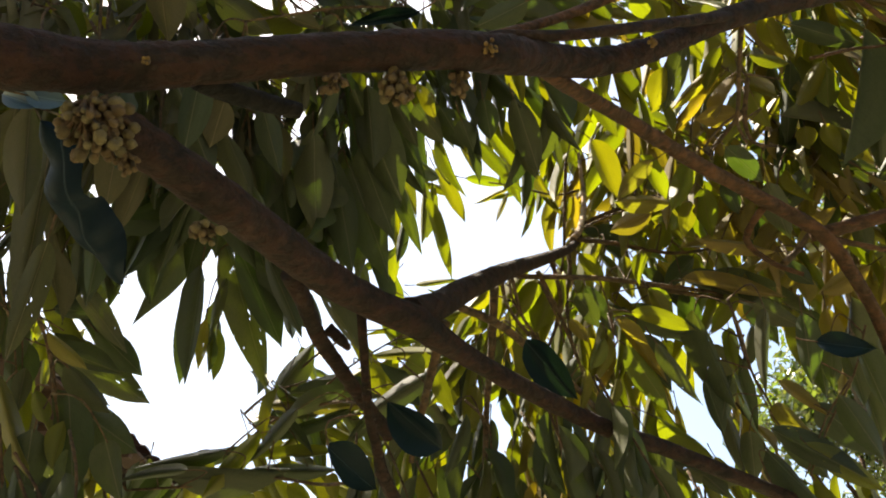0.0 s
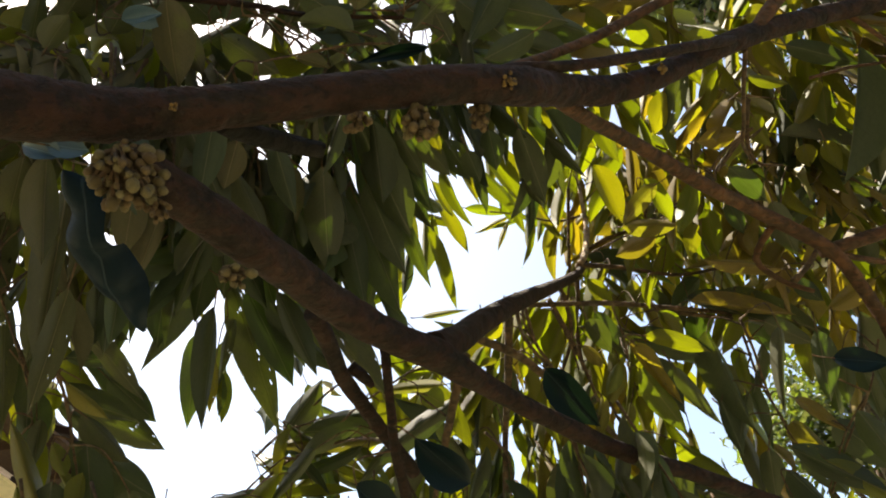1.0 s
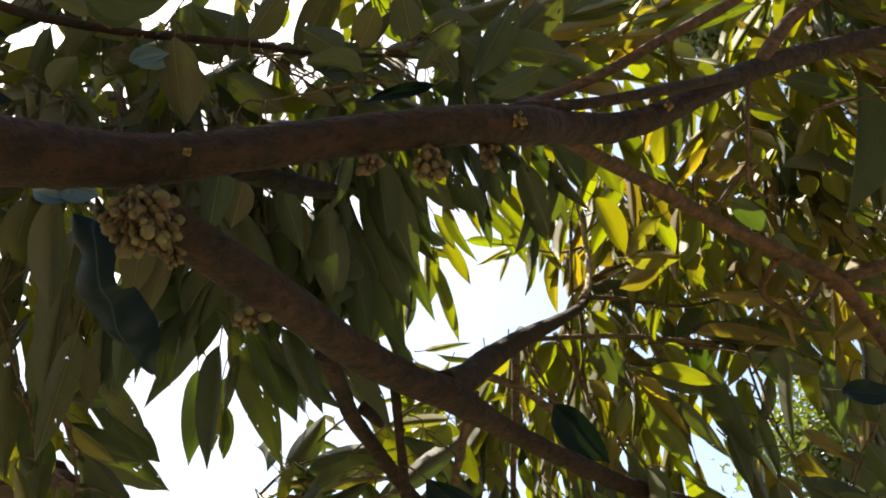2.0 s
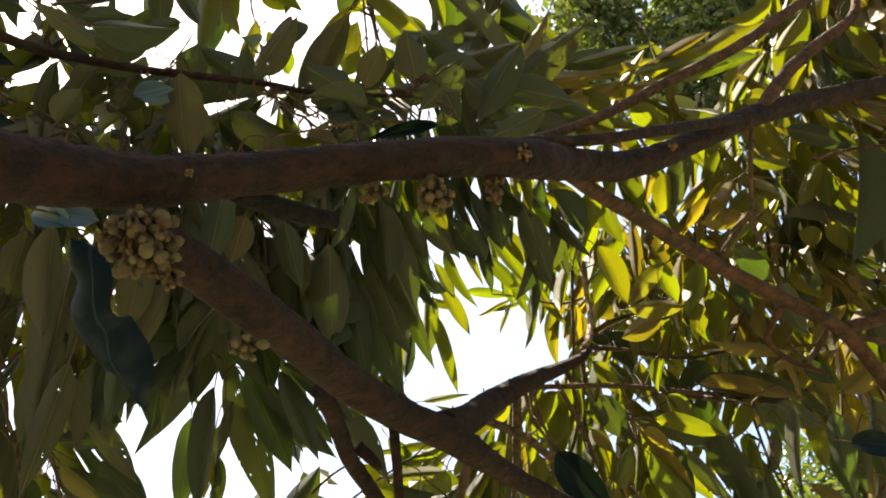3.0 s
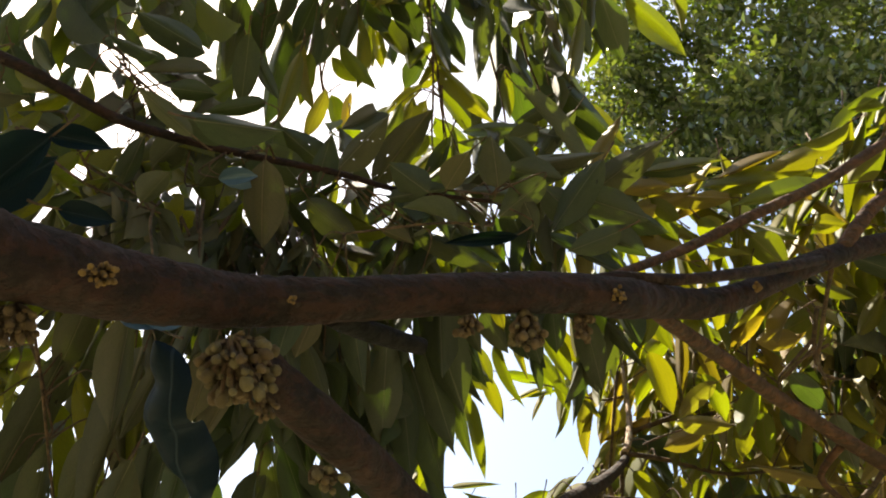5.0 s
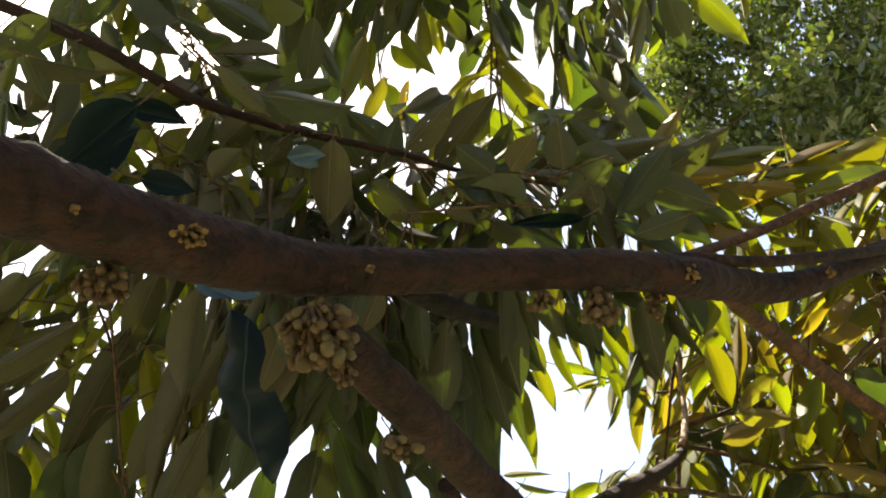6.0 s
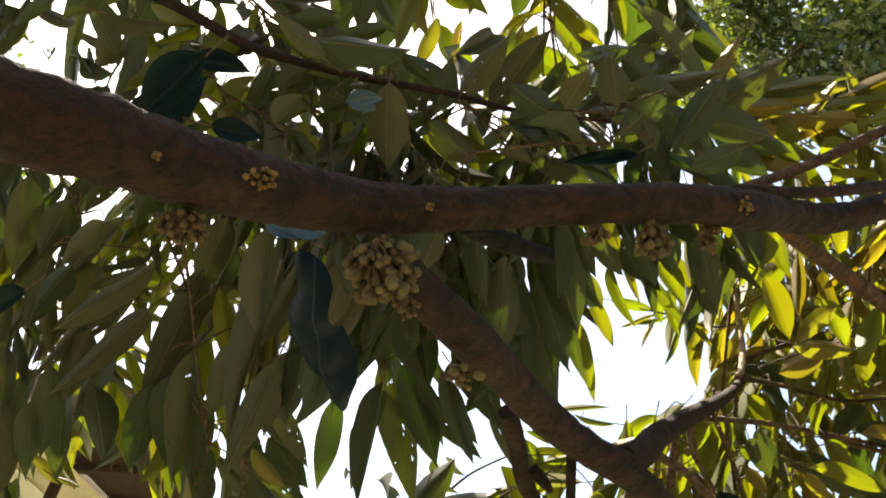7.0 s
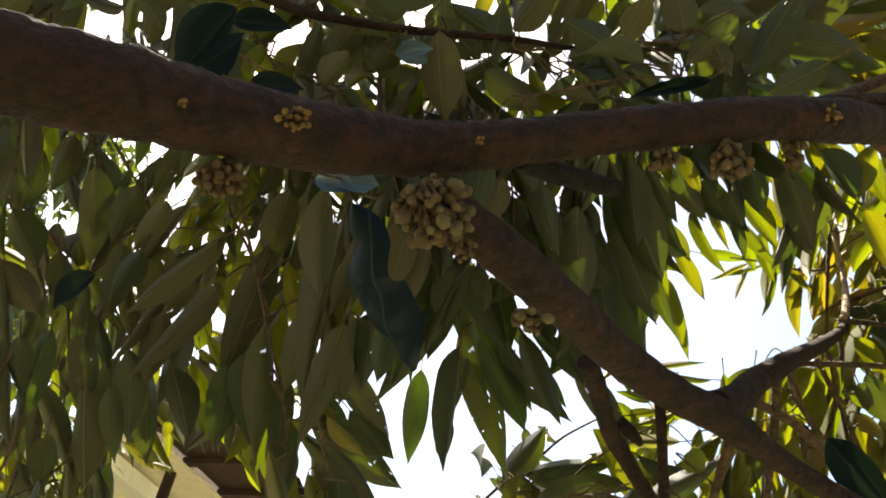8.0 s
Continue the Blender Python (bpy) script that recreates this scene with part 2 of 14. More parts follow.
def stalk(base, way):
    """A thin stalk from a leaf's base to the nearest wood."""
    best, far = None, 0.13
    for line in LINES:
        for q, r in line:
            d = (q - base).length
            if d < far:
                best, far = q, d
    if far < 0.025:
        return
    if best is None:
        best = base - way * 0.03 + Vector((0, 0, 0.004))
    a, d = base, best - base
    bend = a - way * min(0.35 * d.length, 0.04) + d * 0.35
    line = smooth_line((a + way * 0.004, bend, best), (0.0011, 0.0014, 0.002), 4)
    tube(line, 5, 0.0, *STALKS)


def hang(bearer, base, tip, width, normal, material, name):
    base, tip, normal = Vector(base), Vector(tip), Vector(normal)
    way = (tip - base)
    length = way.length
    way.normalize()
    x = way.cross(normal).normalized()
    z = x.cross(way)
    i = rng.randrange(len(BLADES))
    key = (i, material.name)
    if key not in BLADE_MESHES:
        me = mesh_of("leaf", *BLADES[i])
        me.materials.append(material)
        BLADE_MESHES[key] = me
    ob = new(name, BLADE_MESHES[key])
    ob.parent = B[bearer]
    ob.matrix_basis = Matrix((
        (x.x * width, way.x * length, z.x * length, base.x), (x.y * width, way.y * length, z.y * length, base.y),
        (x.z * width, way.z * length, z.z * length, base.z), (0, 0, 0, 1)))
    stalk(base, way)
    return ob


SPRAYS = {}


def spray(a, b, count, length, seed, material, bare=()):
    """A thin twig from a to b with hanging leaves to both sides, but for the bare nodes; all sprays of a kind are one mass of foliage."""
    r = random.Random(seed)
    a, b = Vector(a), Vector(b)
    way = (b - a).normalized()
    bend = a.lerp(b, 0.5) + Vector((r.uniform(-1, 1), r.uniform(-1, 1), r.uniform(-0.5, 1))) * 0.02
    tube(smooth_line((a, bend, b), (0.0028, 0.0022, 0.0014), 4), 5, 0.0, *STALKS)
    verts, faces = SPRAYS.setdefault(material.name, (material, [], []))[1:]
    side = way.cross(Vector((r.uniform(-0.5, 0.5), r.uniform(-0.5, 0.5), 1))).normalized()
    for i in range(count):
        q = a.lerp(b, (i + r.uniform(0.2, 0.8)) / count)
        out = side * (1 if i % 2 else -1)
        out = out + way.cross(side) * r.uniform(-0.5, 0.5)
        d = (way * 0.5 + out * r.uniform(0.25, 0.6) + Vector((0, 0, -1)) * r.uniform(0.6, 1.6)).normalized()
        n = Vector((r.gauss(0, 0.7), r.gauss(0, 0.7) + 0.6, 0.4))
        x = d.cross(n).normalized()
        z = x.cross(d)
        s = length * r.uniform(0.75, 1.15)
        w = s * r.uniform(0.155, 0.23)
        bv, bf = BLADES[r.randrange(len(BLADES))]
        if i in bare:
            continue
        k = len(verts)
        q = q + d * 0.012
        verts.extend(q + x * (v.x * w) + d * (v.y * s) + z * (v.z * s) for v in bv)
        faces.extend(tuple(k + j for j in f) for f in bf)


def leaf(bearer, base, tip, width, normal):
    return hang(bearer, base, tip, width, normal, LEAF, "leaf")


def young_leaf(bearer, base, tip, width, normal):
    return hang(bearer, base, tip, width, normal, YOUNG, "leaf")


def bronze_leaf(bearer, base, tip, width, normal):
    return hang(bearer, base, tip, width, normal, BRONZE, "leaf")


def silver_leaf(bearer, base, tip, width, normal):
    return hang(bearer, base, tip, width, normal, SILVER, "leaf")


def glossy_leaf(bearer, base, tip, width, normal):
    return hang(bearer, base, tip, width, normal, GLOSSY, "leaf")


def waxy_leaf(bearer, base, tip, width, normal):
    return hang(bearer, base, tip, width, normal, WAXY, "leaf")


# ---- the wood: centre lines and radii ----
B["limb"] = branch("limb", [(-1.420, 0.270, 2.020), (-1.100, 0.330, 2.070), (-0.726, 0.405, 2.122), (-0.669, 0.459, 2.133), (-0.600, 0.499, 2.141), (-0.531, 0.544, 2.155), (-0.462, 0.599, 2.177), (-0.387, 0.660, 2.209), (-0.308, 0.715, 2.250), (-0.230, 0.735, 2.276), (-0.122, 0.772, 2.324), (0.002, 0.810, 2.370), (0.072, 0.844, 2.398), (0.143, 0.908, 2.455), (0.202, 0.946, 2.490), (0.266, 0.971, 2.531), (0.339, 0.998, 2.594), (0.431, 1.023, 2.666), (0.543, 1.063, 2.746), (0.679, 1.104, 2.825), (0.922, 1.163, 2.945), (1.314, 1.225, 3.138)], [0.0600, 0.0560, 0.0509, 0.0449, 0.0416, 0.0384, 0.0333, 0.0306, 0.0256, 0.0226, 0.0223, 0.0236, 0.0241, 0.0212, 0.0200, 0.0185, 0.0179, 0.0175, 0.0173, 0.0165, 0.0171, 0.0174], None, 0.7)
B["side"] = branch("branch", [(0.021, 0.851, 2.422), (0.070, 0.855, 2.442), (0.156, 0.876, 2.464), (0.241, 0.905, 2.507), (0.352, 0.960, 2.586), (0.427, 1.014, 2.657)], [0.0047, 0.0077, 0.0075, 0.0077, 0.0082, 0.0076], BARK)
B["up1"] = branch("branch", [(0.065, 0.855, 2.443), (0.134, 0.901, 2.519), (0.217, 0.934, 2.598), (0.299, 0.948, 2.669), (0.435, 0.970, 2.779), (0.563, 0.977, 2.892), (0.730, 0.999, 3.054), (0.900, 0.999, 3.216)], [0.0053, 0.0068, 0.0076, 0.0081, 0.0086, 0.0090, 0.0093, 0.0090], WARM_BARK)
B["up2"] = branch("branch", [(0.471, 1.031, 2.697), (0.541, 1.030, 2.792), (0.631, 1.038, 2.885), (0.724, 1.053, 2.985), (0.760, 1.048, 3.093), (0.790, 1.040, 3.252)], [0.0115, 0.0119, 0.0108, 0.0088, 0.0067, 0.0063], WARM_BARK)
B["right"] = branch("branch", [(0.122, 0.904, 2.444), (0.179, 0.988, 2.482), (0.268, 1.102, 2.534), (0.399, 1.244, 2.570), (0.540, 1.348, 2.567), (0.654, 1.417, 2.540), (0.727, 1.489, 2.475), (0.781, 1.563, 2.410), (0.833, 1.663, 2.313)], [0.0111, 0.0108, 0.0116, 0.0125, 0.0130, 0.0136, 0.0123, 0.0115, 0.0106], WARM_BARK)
B["right2"] = branch("twig", [(0.662, 1.418, 2.532), (0.744, 1.467, 2.550), (0.845, 1.520, 2.568), (1.004, 1.583, 2.589)], [0.0061, 0.0056, 0.0051, 0.0045], WARM_BARK)
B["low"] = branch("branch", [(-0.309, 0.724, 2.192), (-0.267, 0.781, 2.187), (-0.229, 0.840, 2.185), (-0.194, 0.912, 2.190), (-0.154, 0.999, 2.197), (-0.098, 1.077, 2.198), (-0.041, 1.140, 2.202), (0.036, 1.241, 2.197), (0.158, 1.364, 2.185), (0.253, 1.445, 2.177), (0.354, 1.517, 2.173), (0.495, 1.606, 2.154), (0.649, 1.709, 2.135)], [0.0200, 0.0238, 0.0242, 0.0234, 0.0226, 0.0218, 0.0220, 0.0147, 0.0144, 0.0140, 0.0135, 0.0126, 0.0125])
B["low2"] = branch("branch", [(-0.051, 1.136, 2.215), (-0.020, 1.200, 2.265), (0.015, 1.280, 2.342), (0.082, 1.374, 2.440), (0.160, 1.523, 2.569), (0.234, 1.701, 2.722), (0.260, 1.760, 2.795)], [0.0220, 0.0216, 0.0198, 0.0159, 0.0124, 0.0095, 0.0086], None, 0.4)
B["pale"] = branch("branch", [(0.244, 1.719, 2.760), (0.266, 1.769, 2.824), (0.286, 1.825, 2.926), (0.291, 1.848, 3.006), (0.289, 1.859, 3.202)], [0.0083, 0.0082, 0.0077, 0.0060, 0.0037], PALE_BARK)
B["low3"] = branch("twig", [(0.235, 1.722, 2.758), (0.271, 1.730, 2.762), (0.332, 1.748, 2.766), (0.399, 1.767, 2.763), (0.479, 1.781, 2.758), (0.582, 1.786, 2.775)], [0.0059, 0.0059, 0.0053, 0.0047, 0.0041, 0.0028])
B["low4"] = branch("twig", [(0.276, 1.816, 2.872), (0.362, 1.818, 2.916), (0.435, 1.820, 2.934), (0.513, 1.826, 2.964)], [0.0049, 0.0043, 0.0036, 0.0022])
B["low5"] = branch("twig", [(0.224, 1.686, 2.718), (0.230, 1.714, 2.675), (0.221, 1.753, 2.614), (0.230, 1.798, 2.530)], [0.0057, 0.0051, 0.0044, 0.0038])
B["low6"] = branch("twig", [(0.175, 1.612, 2.646), (0.194, 1.650, 2.607), (0.201, 1.697, 2.555), (0.173, 1.737, 2.487)], [0.0054, 0.0048, 0.0043, 0.0030])
B["long2"] = branch("twig", [(0.386, 1.691, 2.609), (0.443, 1.708, 2.608), (0.505, 1.723, 2.605), (0.579, 1.733, 2.599)], [0.0050, 0.0051, 0.0045, 0.0026])
B["right3"] = branch("branch", [(0.638, 1.424, 2.543), (0.715, 1.421, 2.564), (0.838, 1.425, 2.606), (1.015, 1.425, 2.665)], [0.0113, 0.0128, 0.0128, 0.0117], WARM_BARK)
B["right4"] = branch("branch", [(0.694, 1.749, 2.908), (0.802, 1.689, 2.871), (0.890, 1.658, 2.848), (1.011, 1.609, 2.810), (1.147, 1.543, 2.763)], [0.0014, 0.0050, 0.0071, 0.0079, 0.0086], WARM_BARK)
B["right5"] = branch("twig", [(0.540, 1.353, 2.560), (0.526, 1.438, 2.547), (0.578, 1.481, 2.524), (0.636, 1.498, 2.508)], [0.0076, 0.0067, 0.0051, 0.0041], WARM_BARK)
B["mesh1"] = branch("twig", [(0.545, 1.296, 2.819), (0.542, 1.350, 2.764), (0.558, 1.375, 2.727), (0.601, 1.368, 2.710)], [0.0046, 0.0046, 0.0035, 0.0023])
B["mesh2"] = branch("twig", [(0.542, 1.335, 2.780), (0.514, 1.367, 2.758), (0.486, 1.399, 2.735), (0.485, 1.413, 2.719)], [0.0035, 0.0035, 0.0029, 0.0017])
B["hangA"] = branch("branch", [(-0.198, 1.049, 2.225), (-0.189, 1.096, 2.215), (-0.178, 1.169, 2.196), (-0.158, 1.223, 2.180), (-0.134, 1.277, 2.160), (-0.098, 1.361, 2.134)], [0.0135, 0.0121, 0.0116, 0.0109, 0.0104, 0.0110], BARK)
B["spur"] = branch("branch", [(-0.168, 1.168, 2.212), (-0.152, 1.182, 2.202), (-0.142, 1.200, 2.197)], [0.0091, 0.0083, 0.0046], BARK)
B["hangB"] = branch("branch", [(-0.116, 1.129, 2.217), (-0.114, 1.183, 2.164), (-0.114, 1.249, 2.121), (-0.108, 1.306, 2.094), (-0.102, 1.360, 2.068), (-0.074, 1.448, 2.029)], [0.0073, 0.0066, 0.0077, 0.0085, 0.0105, 0.0110], BARK)
B["hangC"] = branch("branch", [(0.064, 1.424, 2.441), (0.057, 1.514, 2.367), (0.046, 1.611, 2.292), (0.038, 1.734, 2.162)], [0.0082, 0.0070, 0.0058, 0.0045])
B["hangD"] = branch("twig", [(0.096, 1.468, 2.494), (0.113, 1.528, 2.448), (0.142, 1.574, 2.420), (0.175, 1.640, 2.377)], [0.0035, 0.0032, 0.0029, 0.0023])
B["hangE"] = branch("twig", [(0.004, 1.349, 2.356), (0.073, 1.424, 2.363), (0.120, 1.500, 2.363), (0.198, 1.584, 2.337), (0.281, 1.730, 2.322)], [0.0069, 0.0073, 0.0069, 0.0058, 0.0047])
B["hangF"] = branch("twig", [(0.149, 1.541, 2.551), (0.181, 1.606, 2.520), (0.208, 1.656, 2.483), (0.246, 1.755, 2.435)], [0.0053, 0.0050, 0.0043, 0.0032])
B["hangG"] = branch("branch", [(-0.012, 1.281, 2.287), (-0.032, 1.334, 2.243), (-0.053, 1.400, 2.196), (-0.075, 1.468, 2.134)], [0.0088, 0.0072, 0.0062, 0.0045])
B["long"] = branch("twig", [(0.108, 1.536, 2.537), (0.270, 1.618, 2.585), (0.404, 1.678, 2.605), (0.550, 1.732, 2.612), (0.575, 1.759, 2.581), (0.604, 1.816, 2.491), (0.647, 1.857, 2.412), (0.662, 1.885, 2.372)], [0.0052, 0.0056, 0.0050, 0.0039, 0.0031, 0.0026, 0.0027, 0.0022])
B["far1"] = branch("twig", [(0.279, 1.854, 2.901), (0.370, 1.879, 2.960), (0.456, 1.903, 3.018), (0.536, 1.931, 3.067)], [0.0038, 0.0035, 0.0031, 0.0021])
B["far2"] = branch("twig", [(0.283, 1.853, 3.010), (0.217, 1.864, 3.005), (0.120, 1.863, 3.035), (0.051, 1.866, 3.052)], [0.0035, 0.0030, 0.0025, 0.0020])
B["stub"] = branch("stub", [(-0.238, 0.750, 2.268), (-0.211, 0.785, 2.281), (-0.176, 0.818, 2.296), (-0.151, 0.835, 2.302)], [0.0125, 0.0118, 0.0108, 0.0092], DEAD_BARK)
B["upper"] = branch("branch", [(-1.171, 0.674, 2.848), (-0.922, 0.726, 2.771), (-0.769, 0.756, 2.723), (-0.704, 0.780, 2.704), (-0.631, 0.824, 2.694), (-0.559, 0.861, 2.704), (-0.458, 0.899, 2.715), (-0.314, 0.933, 2.719), (-0.226, 0.950, 2.707), (-0.078, 0.977, 2.718)], [0.0110, 0.0100, 0.0092, 0.0085, 0.0078, 0.0070, 0.0062, 0.0050, 0.0042, 0.0030], BARK)
B["tw1"] = branch("twig", [(-0.722, 0.909, 2.957), (-0.657, 0.919, 2.899), (-0.601, 0.911, 2.846), (-0.555, 0.916, 2.778)], [0.0026, 0.0025, 0.0021, 0.0020])
B["tw2"] = branch("twig", [(-0.324, 1.035, 2.828), (-0.305, 1.033, 2.783), (-0.264, 1.034, 2.757), (-0.249, 1.035, 2.725)], [0.0027, 0.0023, 0.0023, 0.0016])
B["tw3"] = branch("twig", [(-0.218, 1.188, 3.688), (-0.214, 1.273, 3.611), (-0.208, 1.347, 3.534), (-0.187, 1.413, 3.460)], [0.0036, 0.0036, 0.0030, 0.0020])
B["tw4"] = branch("twig", [(-0.111, 1.132, 3.575), (-0.078, 1.212, 3.501), (-0.053, 1.268, 3.437), (-0.037, 1.328, 3.365)], [0.0039, 0.0034, 0.0029, 0.0019])
B["tw5"] = branch("twig", [(-0.519, 1.175, 3.642), (-0.516, 1.273, 3.556), (-0.502, 1.316, 3.501)], [0.0036, 0.0031, 0.0020])
B["tw6"] = branch("twig", [(0.449, 1.039, 2.661), (0.458, 1.106, 2.652), (0.473, 1.188, 2.642), (0.479, 1.227, 2.638), (0.501, 1.264, 2.626)], [0.0042, 0.0036, 0.0034, 0.0031, 0.0021])
B["tw7"] = branch("twig", [(0.490, 1.196, 2.645), (0.456, 1.247, 2.648), (0.433, 1.286, 2.634)], [0.0028, 0.0025, 0.0021])
B["tw8"] = branch("twig", [(0.679, 1.114, 2.817), (0.765, 1.173, 2.808), (0.858, 1.234, 2.808)], [0.0053, 0.0043, 0.0033], WARM_BARK)
B["tw9"] = branch("twig", [(0.622, 1.205, 2.767), (0.708, 1.219, 2.804), (0.760, 1.229, 2.820), (0.830, 1.228, 2.835)], [0.0034, 0.0031, 0.0028, 0.0020], WARM_BARK)
B["tw10"] = branch("twig", [(-0.474, 1.788, 2.282), (-0.424, 1.783, 2.330), (-0.369, 1.772, 2.358), (-0.233, 1.640, 2.323), (-0.123, 1.356, 2.176)], [0.0025, 0.0029, 0.0033, 0.0034, 0.0027])
B["tw11"] = branch("twig", [(-0.572, 1.540, 2.111), (-0.470, 1.602, 2.142), (-0.350, 1.606, 2.159), (-0.218, 1.511, 2.111), (-0.109, 1.370, 2.078)], [0.0022, 0.0029, 0.0029, 0.0030, 0.0027])
B["tw12"] = branch("twig", [(-0.615, 1.206, 2.250), (-0.613, 1.254, 2.231), (-0.609, 1.301, 2.178), (-0.609, 1.369, 2.095)], [0.0022, 0.0019, 0.0019, 0.0017])
B["tw13"] = branch("twig", [(-0.656, 0.915, 2.391), (-0.670, 1.024, 2.369), (-0.680, 1.144, 2.322), (-0.667, 1.227, 2.252), (-0.671, 1.282, 2.206)], [0.0024, 0.0023, 0.0021, 0.0018, 0.0013])
B["tw14"] = branch("twig", [(-0.960, 0.951, 2.581), (-0.961, 1.006, 2.576), (-0.959, 1.062, 2.569), (-0.962, 1.129, 2.543)], [0.0020, 0.0020, 0.0017, 0.0014])
B["tw15"] = branch("twig", [(-1.367, 1.124, 2.674), (-1.313, 1.176, 2.639), (-1.253, 1.233, 2.603), (-1.226, 1.266, 2.543), (-1.202, 1.331, 2.429), (-1.186, 1.387, 2.291)], [0.0042, 0.0037, 0.0033, 0.0028, 0.0024, 0.0020])
B["tw16"] = branch("twig", [(0.604, 1.499, 2.531), (0.642, 1.492, 2.567), (0.662, 1.481, 2.594)], [0.0070, 0.0056, 0.0040])
B["tw17"] = branch("twig", [(0.741, 1.541, 2.424), (0.718, 1.592, 2.349), (0.670, 1.649, 2.270), (0.635, 1.693, 2.196)], [0.0023, 0.0023, 0.0023, 0.0020])
B["tw18"] = branch("twig", [(0.075, 1.374, 2.438), (0.087, 1.426, 2.401), (0.127, 1.484, 2.373)], [0.0040, 0.0034, 0.0028])
B["tw19"] = branch("twig", [(-0.289, 0.944, 2.595), (-0.160, 0.988, 2.675), (-0.074, 1.037, 2.729)], [0.0017, 0.0021, 0.0025])

# bare twiglets between the leaves
branch("twig", [(-1.305, 1.114, 2.643), (-1.259, 1.184, 2.611), (-1.227, 1.242, 2.587), (-1.179, 1.305, 2.565)], [0.0034, 0.0030, 0.0026, 0.0022])
branch("twig", [(-1.106, 1.101, 2.738), (-1.098, 1.142, 2.725), (-1.087, 1.193, 2.702)], [0.0024, 0.0019, 0.0015])
branch("twig", [(-1.137, 1.099, 2.727), (-1.140, 1.140, 2.711), (-1.140, 1.169, 2.709)], [0.0017, 0.0014, 0.0011])
branch("twig", [(-1.199, 1.217, 2.565), (-1.216, 1.264, 2.534)], [0.0017, 0.0011])
branch("twig", [(-0.702, 0.838, 2.868), (-0.677, 0.868, 2.866), (-0.665, 0.895, 2.868), (-0.643, 0.924, 2.867)], [0.0020, 0.0018, 0.0015, 0.0013])
branch("twig", [(-0.646, 0.874, 2.832), (-0.668, 0.895, 2.838)], [0.0014, 0.0009])
branch("twig", [(-0.307, 0.935, 2.709), (-0.282, 0.967, 2.705), (-0.259, 1.001, 2.699)], [0.0019, 0.0016, 0.0012])
branch("twig", [(-0.193, 1.169, 3.340), (-0.186, 1.228, 3.307), (-0.161, 1.281, 3.281)], [0.0024, 0.0020, 0.0016])
branch("twig", [(-0.666, 0.794, 2.832), (-0.638, 0.829, 2.827), (-0.613, 0.860, 2.827), (-0.591, 0.886, 2.831)], [0.0020, 0.0018, 0.0015, 0.0013])
branch("twig", [(-0.645, 0.809, 2.818), (-0.649, 0.838, 2.818)], [0.0013, 0.0008])
branch("twig", [(-0.664, 0.867, 2.762), (-0.653, 0.863, 2.794)], [0.0013, 0.0008])
branch("twig", [(-0.598, 0.837, 2.794), (-0.614, 0.859, 2.800)], [0.0013, 0.0008])
branch("twig", [(-0.702, 0.867, 2.690), (-0.692, 0.903, 2.684), (-0.684, 0.942, 2.674)], [0.0025, 0.0021, 0.0016])
branch("twig", [(-0.683, 0.890, 2.669), (-0.659, 0.917, 2.672)], [0.0017, 0.0011])
branch("twig", [(-0.240, 1.056, 3.577), (-0.224, 1.172, 3.493), (-0.220, 1.272, 3.426), (-0.221, 1.333, 3.395), (-0.215, 1.407, 3.352)], [0.0035, 0.0032, 0.0029, 0.0026, 0.0023])
branch("twig", [(-0.220, 1.201, 3.439), (-0.253, 1.233, 3.433)], [0.0021, 0.0014])
branch("twig", [(-0.219, 1.220, 3.420), (-0.198, 1.248, 3.422)], [0.0021, 0.0014])
branch("twig", [(-0.018, 1.133, 3.516), (0.005, 1.192, 3.488), (0.036, 1.252, 3.460), (0.062, 1.317, 3.426)], [0.0035, 0.0031, 0.0027, 0.0023])
branch("twig", [(-0.473, 1.172, 3.451), (-0.486, 1.221, 3.431), (-0.471, 1.270, 3.413)], [0.0027, 0.0022, 0.0017])
branch("twig", [(-0.621, 1.066, 3.545), (-0.635, 1.163, 3.478), (-0.630, 1.218, 3.454)], [0.0027, 0.0022, 0.0017])
branch("twig", [(-0.321, 0.935, 2.717), (-0.295, 0.960, 2.722), (-0.266, 0.989, 2.723), (-0.238, 1.014, 2.728)], [0.0023, 0.0020, 0.0017, 0.0015])
branch("twig", [(-0.305, 0.941, 2.712), (-0.305, 0.973, 2.709)], [0.0014, 0.0009])
branch("twig", [(-0.274, 0.957, 2.698), (-0.255, 0.993, 2.692)], [0.0014, 0.0009])
branch("twig", [(-0.126, 0.954, 2.709), (-0.095, 0.985, 2.709), (-0.071, 1.013, 2.712)], [0.0023, 0.0019, 0.0015])
branch("twig", [(-0.148, 0.951, 2.711), (-0.078, 0.969, 2.726)], [0.0021, 0.0014])
branch("twig", [(-0.594, 1.168, 2.241), (-0.591, 1.216, 2.207), (-0.594, 1.268, 2.168), (-0.598, 1.321, 2.128), (-0.607, 1.395, 2.058)], [0.0023, 0.0021, 0.0019, 0.0017, 0.0015])
branch("twig", [(-0.581, 1.199, 2.198), (-0.561, 1.233, 2.186)], [0.0014, 0.0009])
branch("twig", [(-0.573, 1.233, 2.151), (-0.598, 1.265, 2.138)], [0.0014, 0.0009])
branch("twig", [(-0.592, 1.170, 2.237), (-0.568, 1.201, 2.231)], [0.0015, 0.0010])
branch("twig", [(-0.486, 1.752, 2.261), (-0.441, 1.748, 2.306), (-0.403, 1.751, 2.341)], [0.0023, 0.0019, 0.0015])
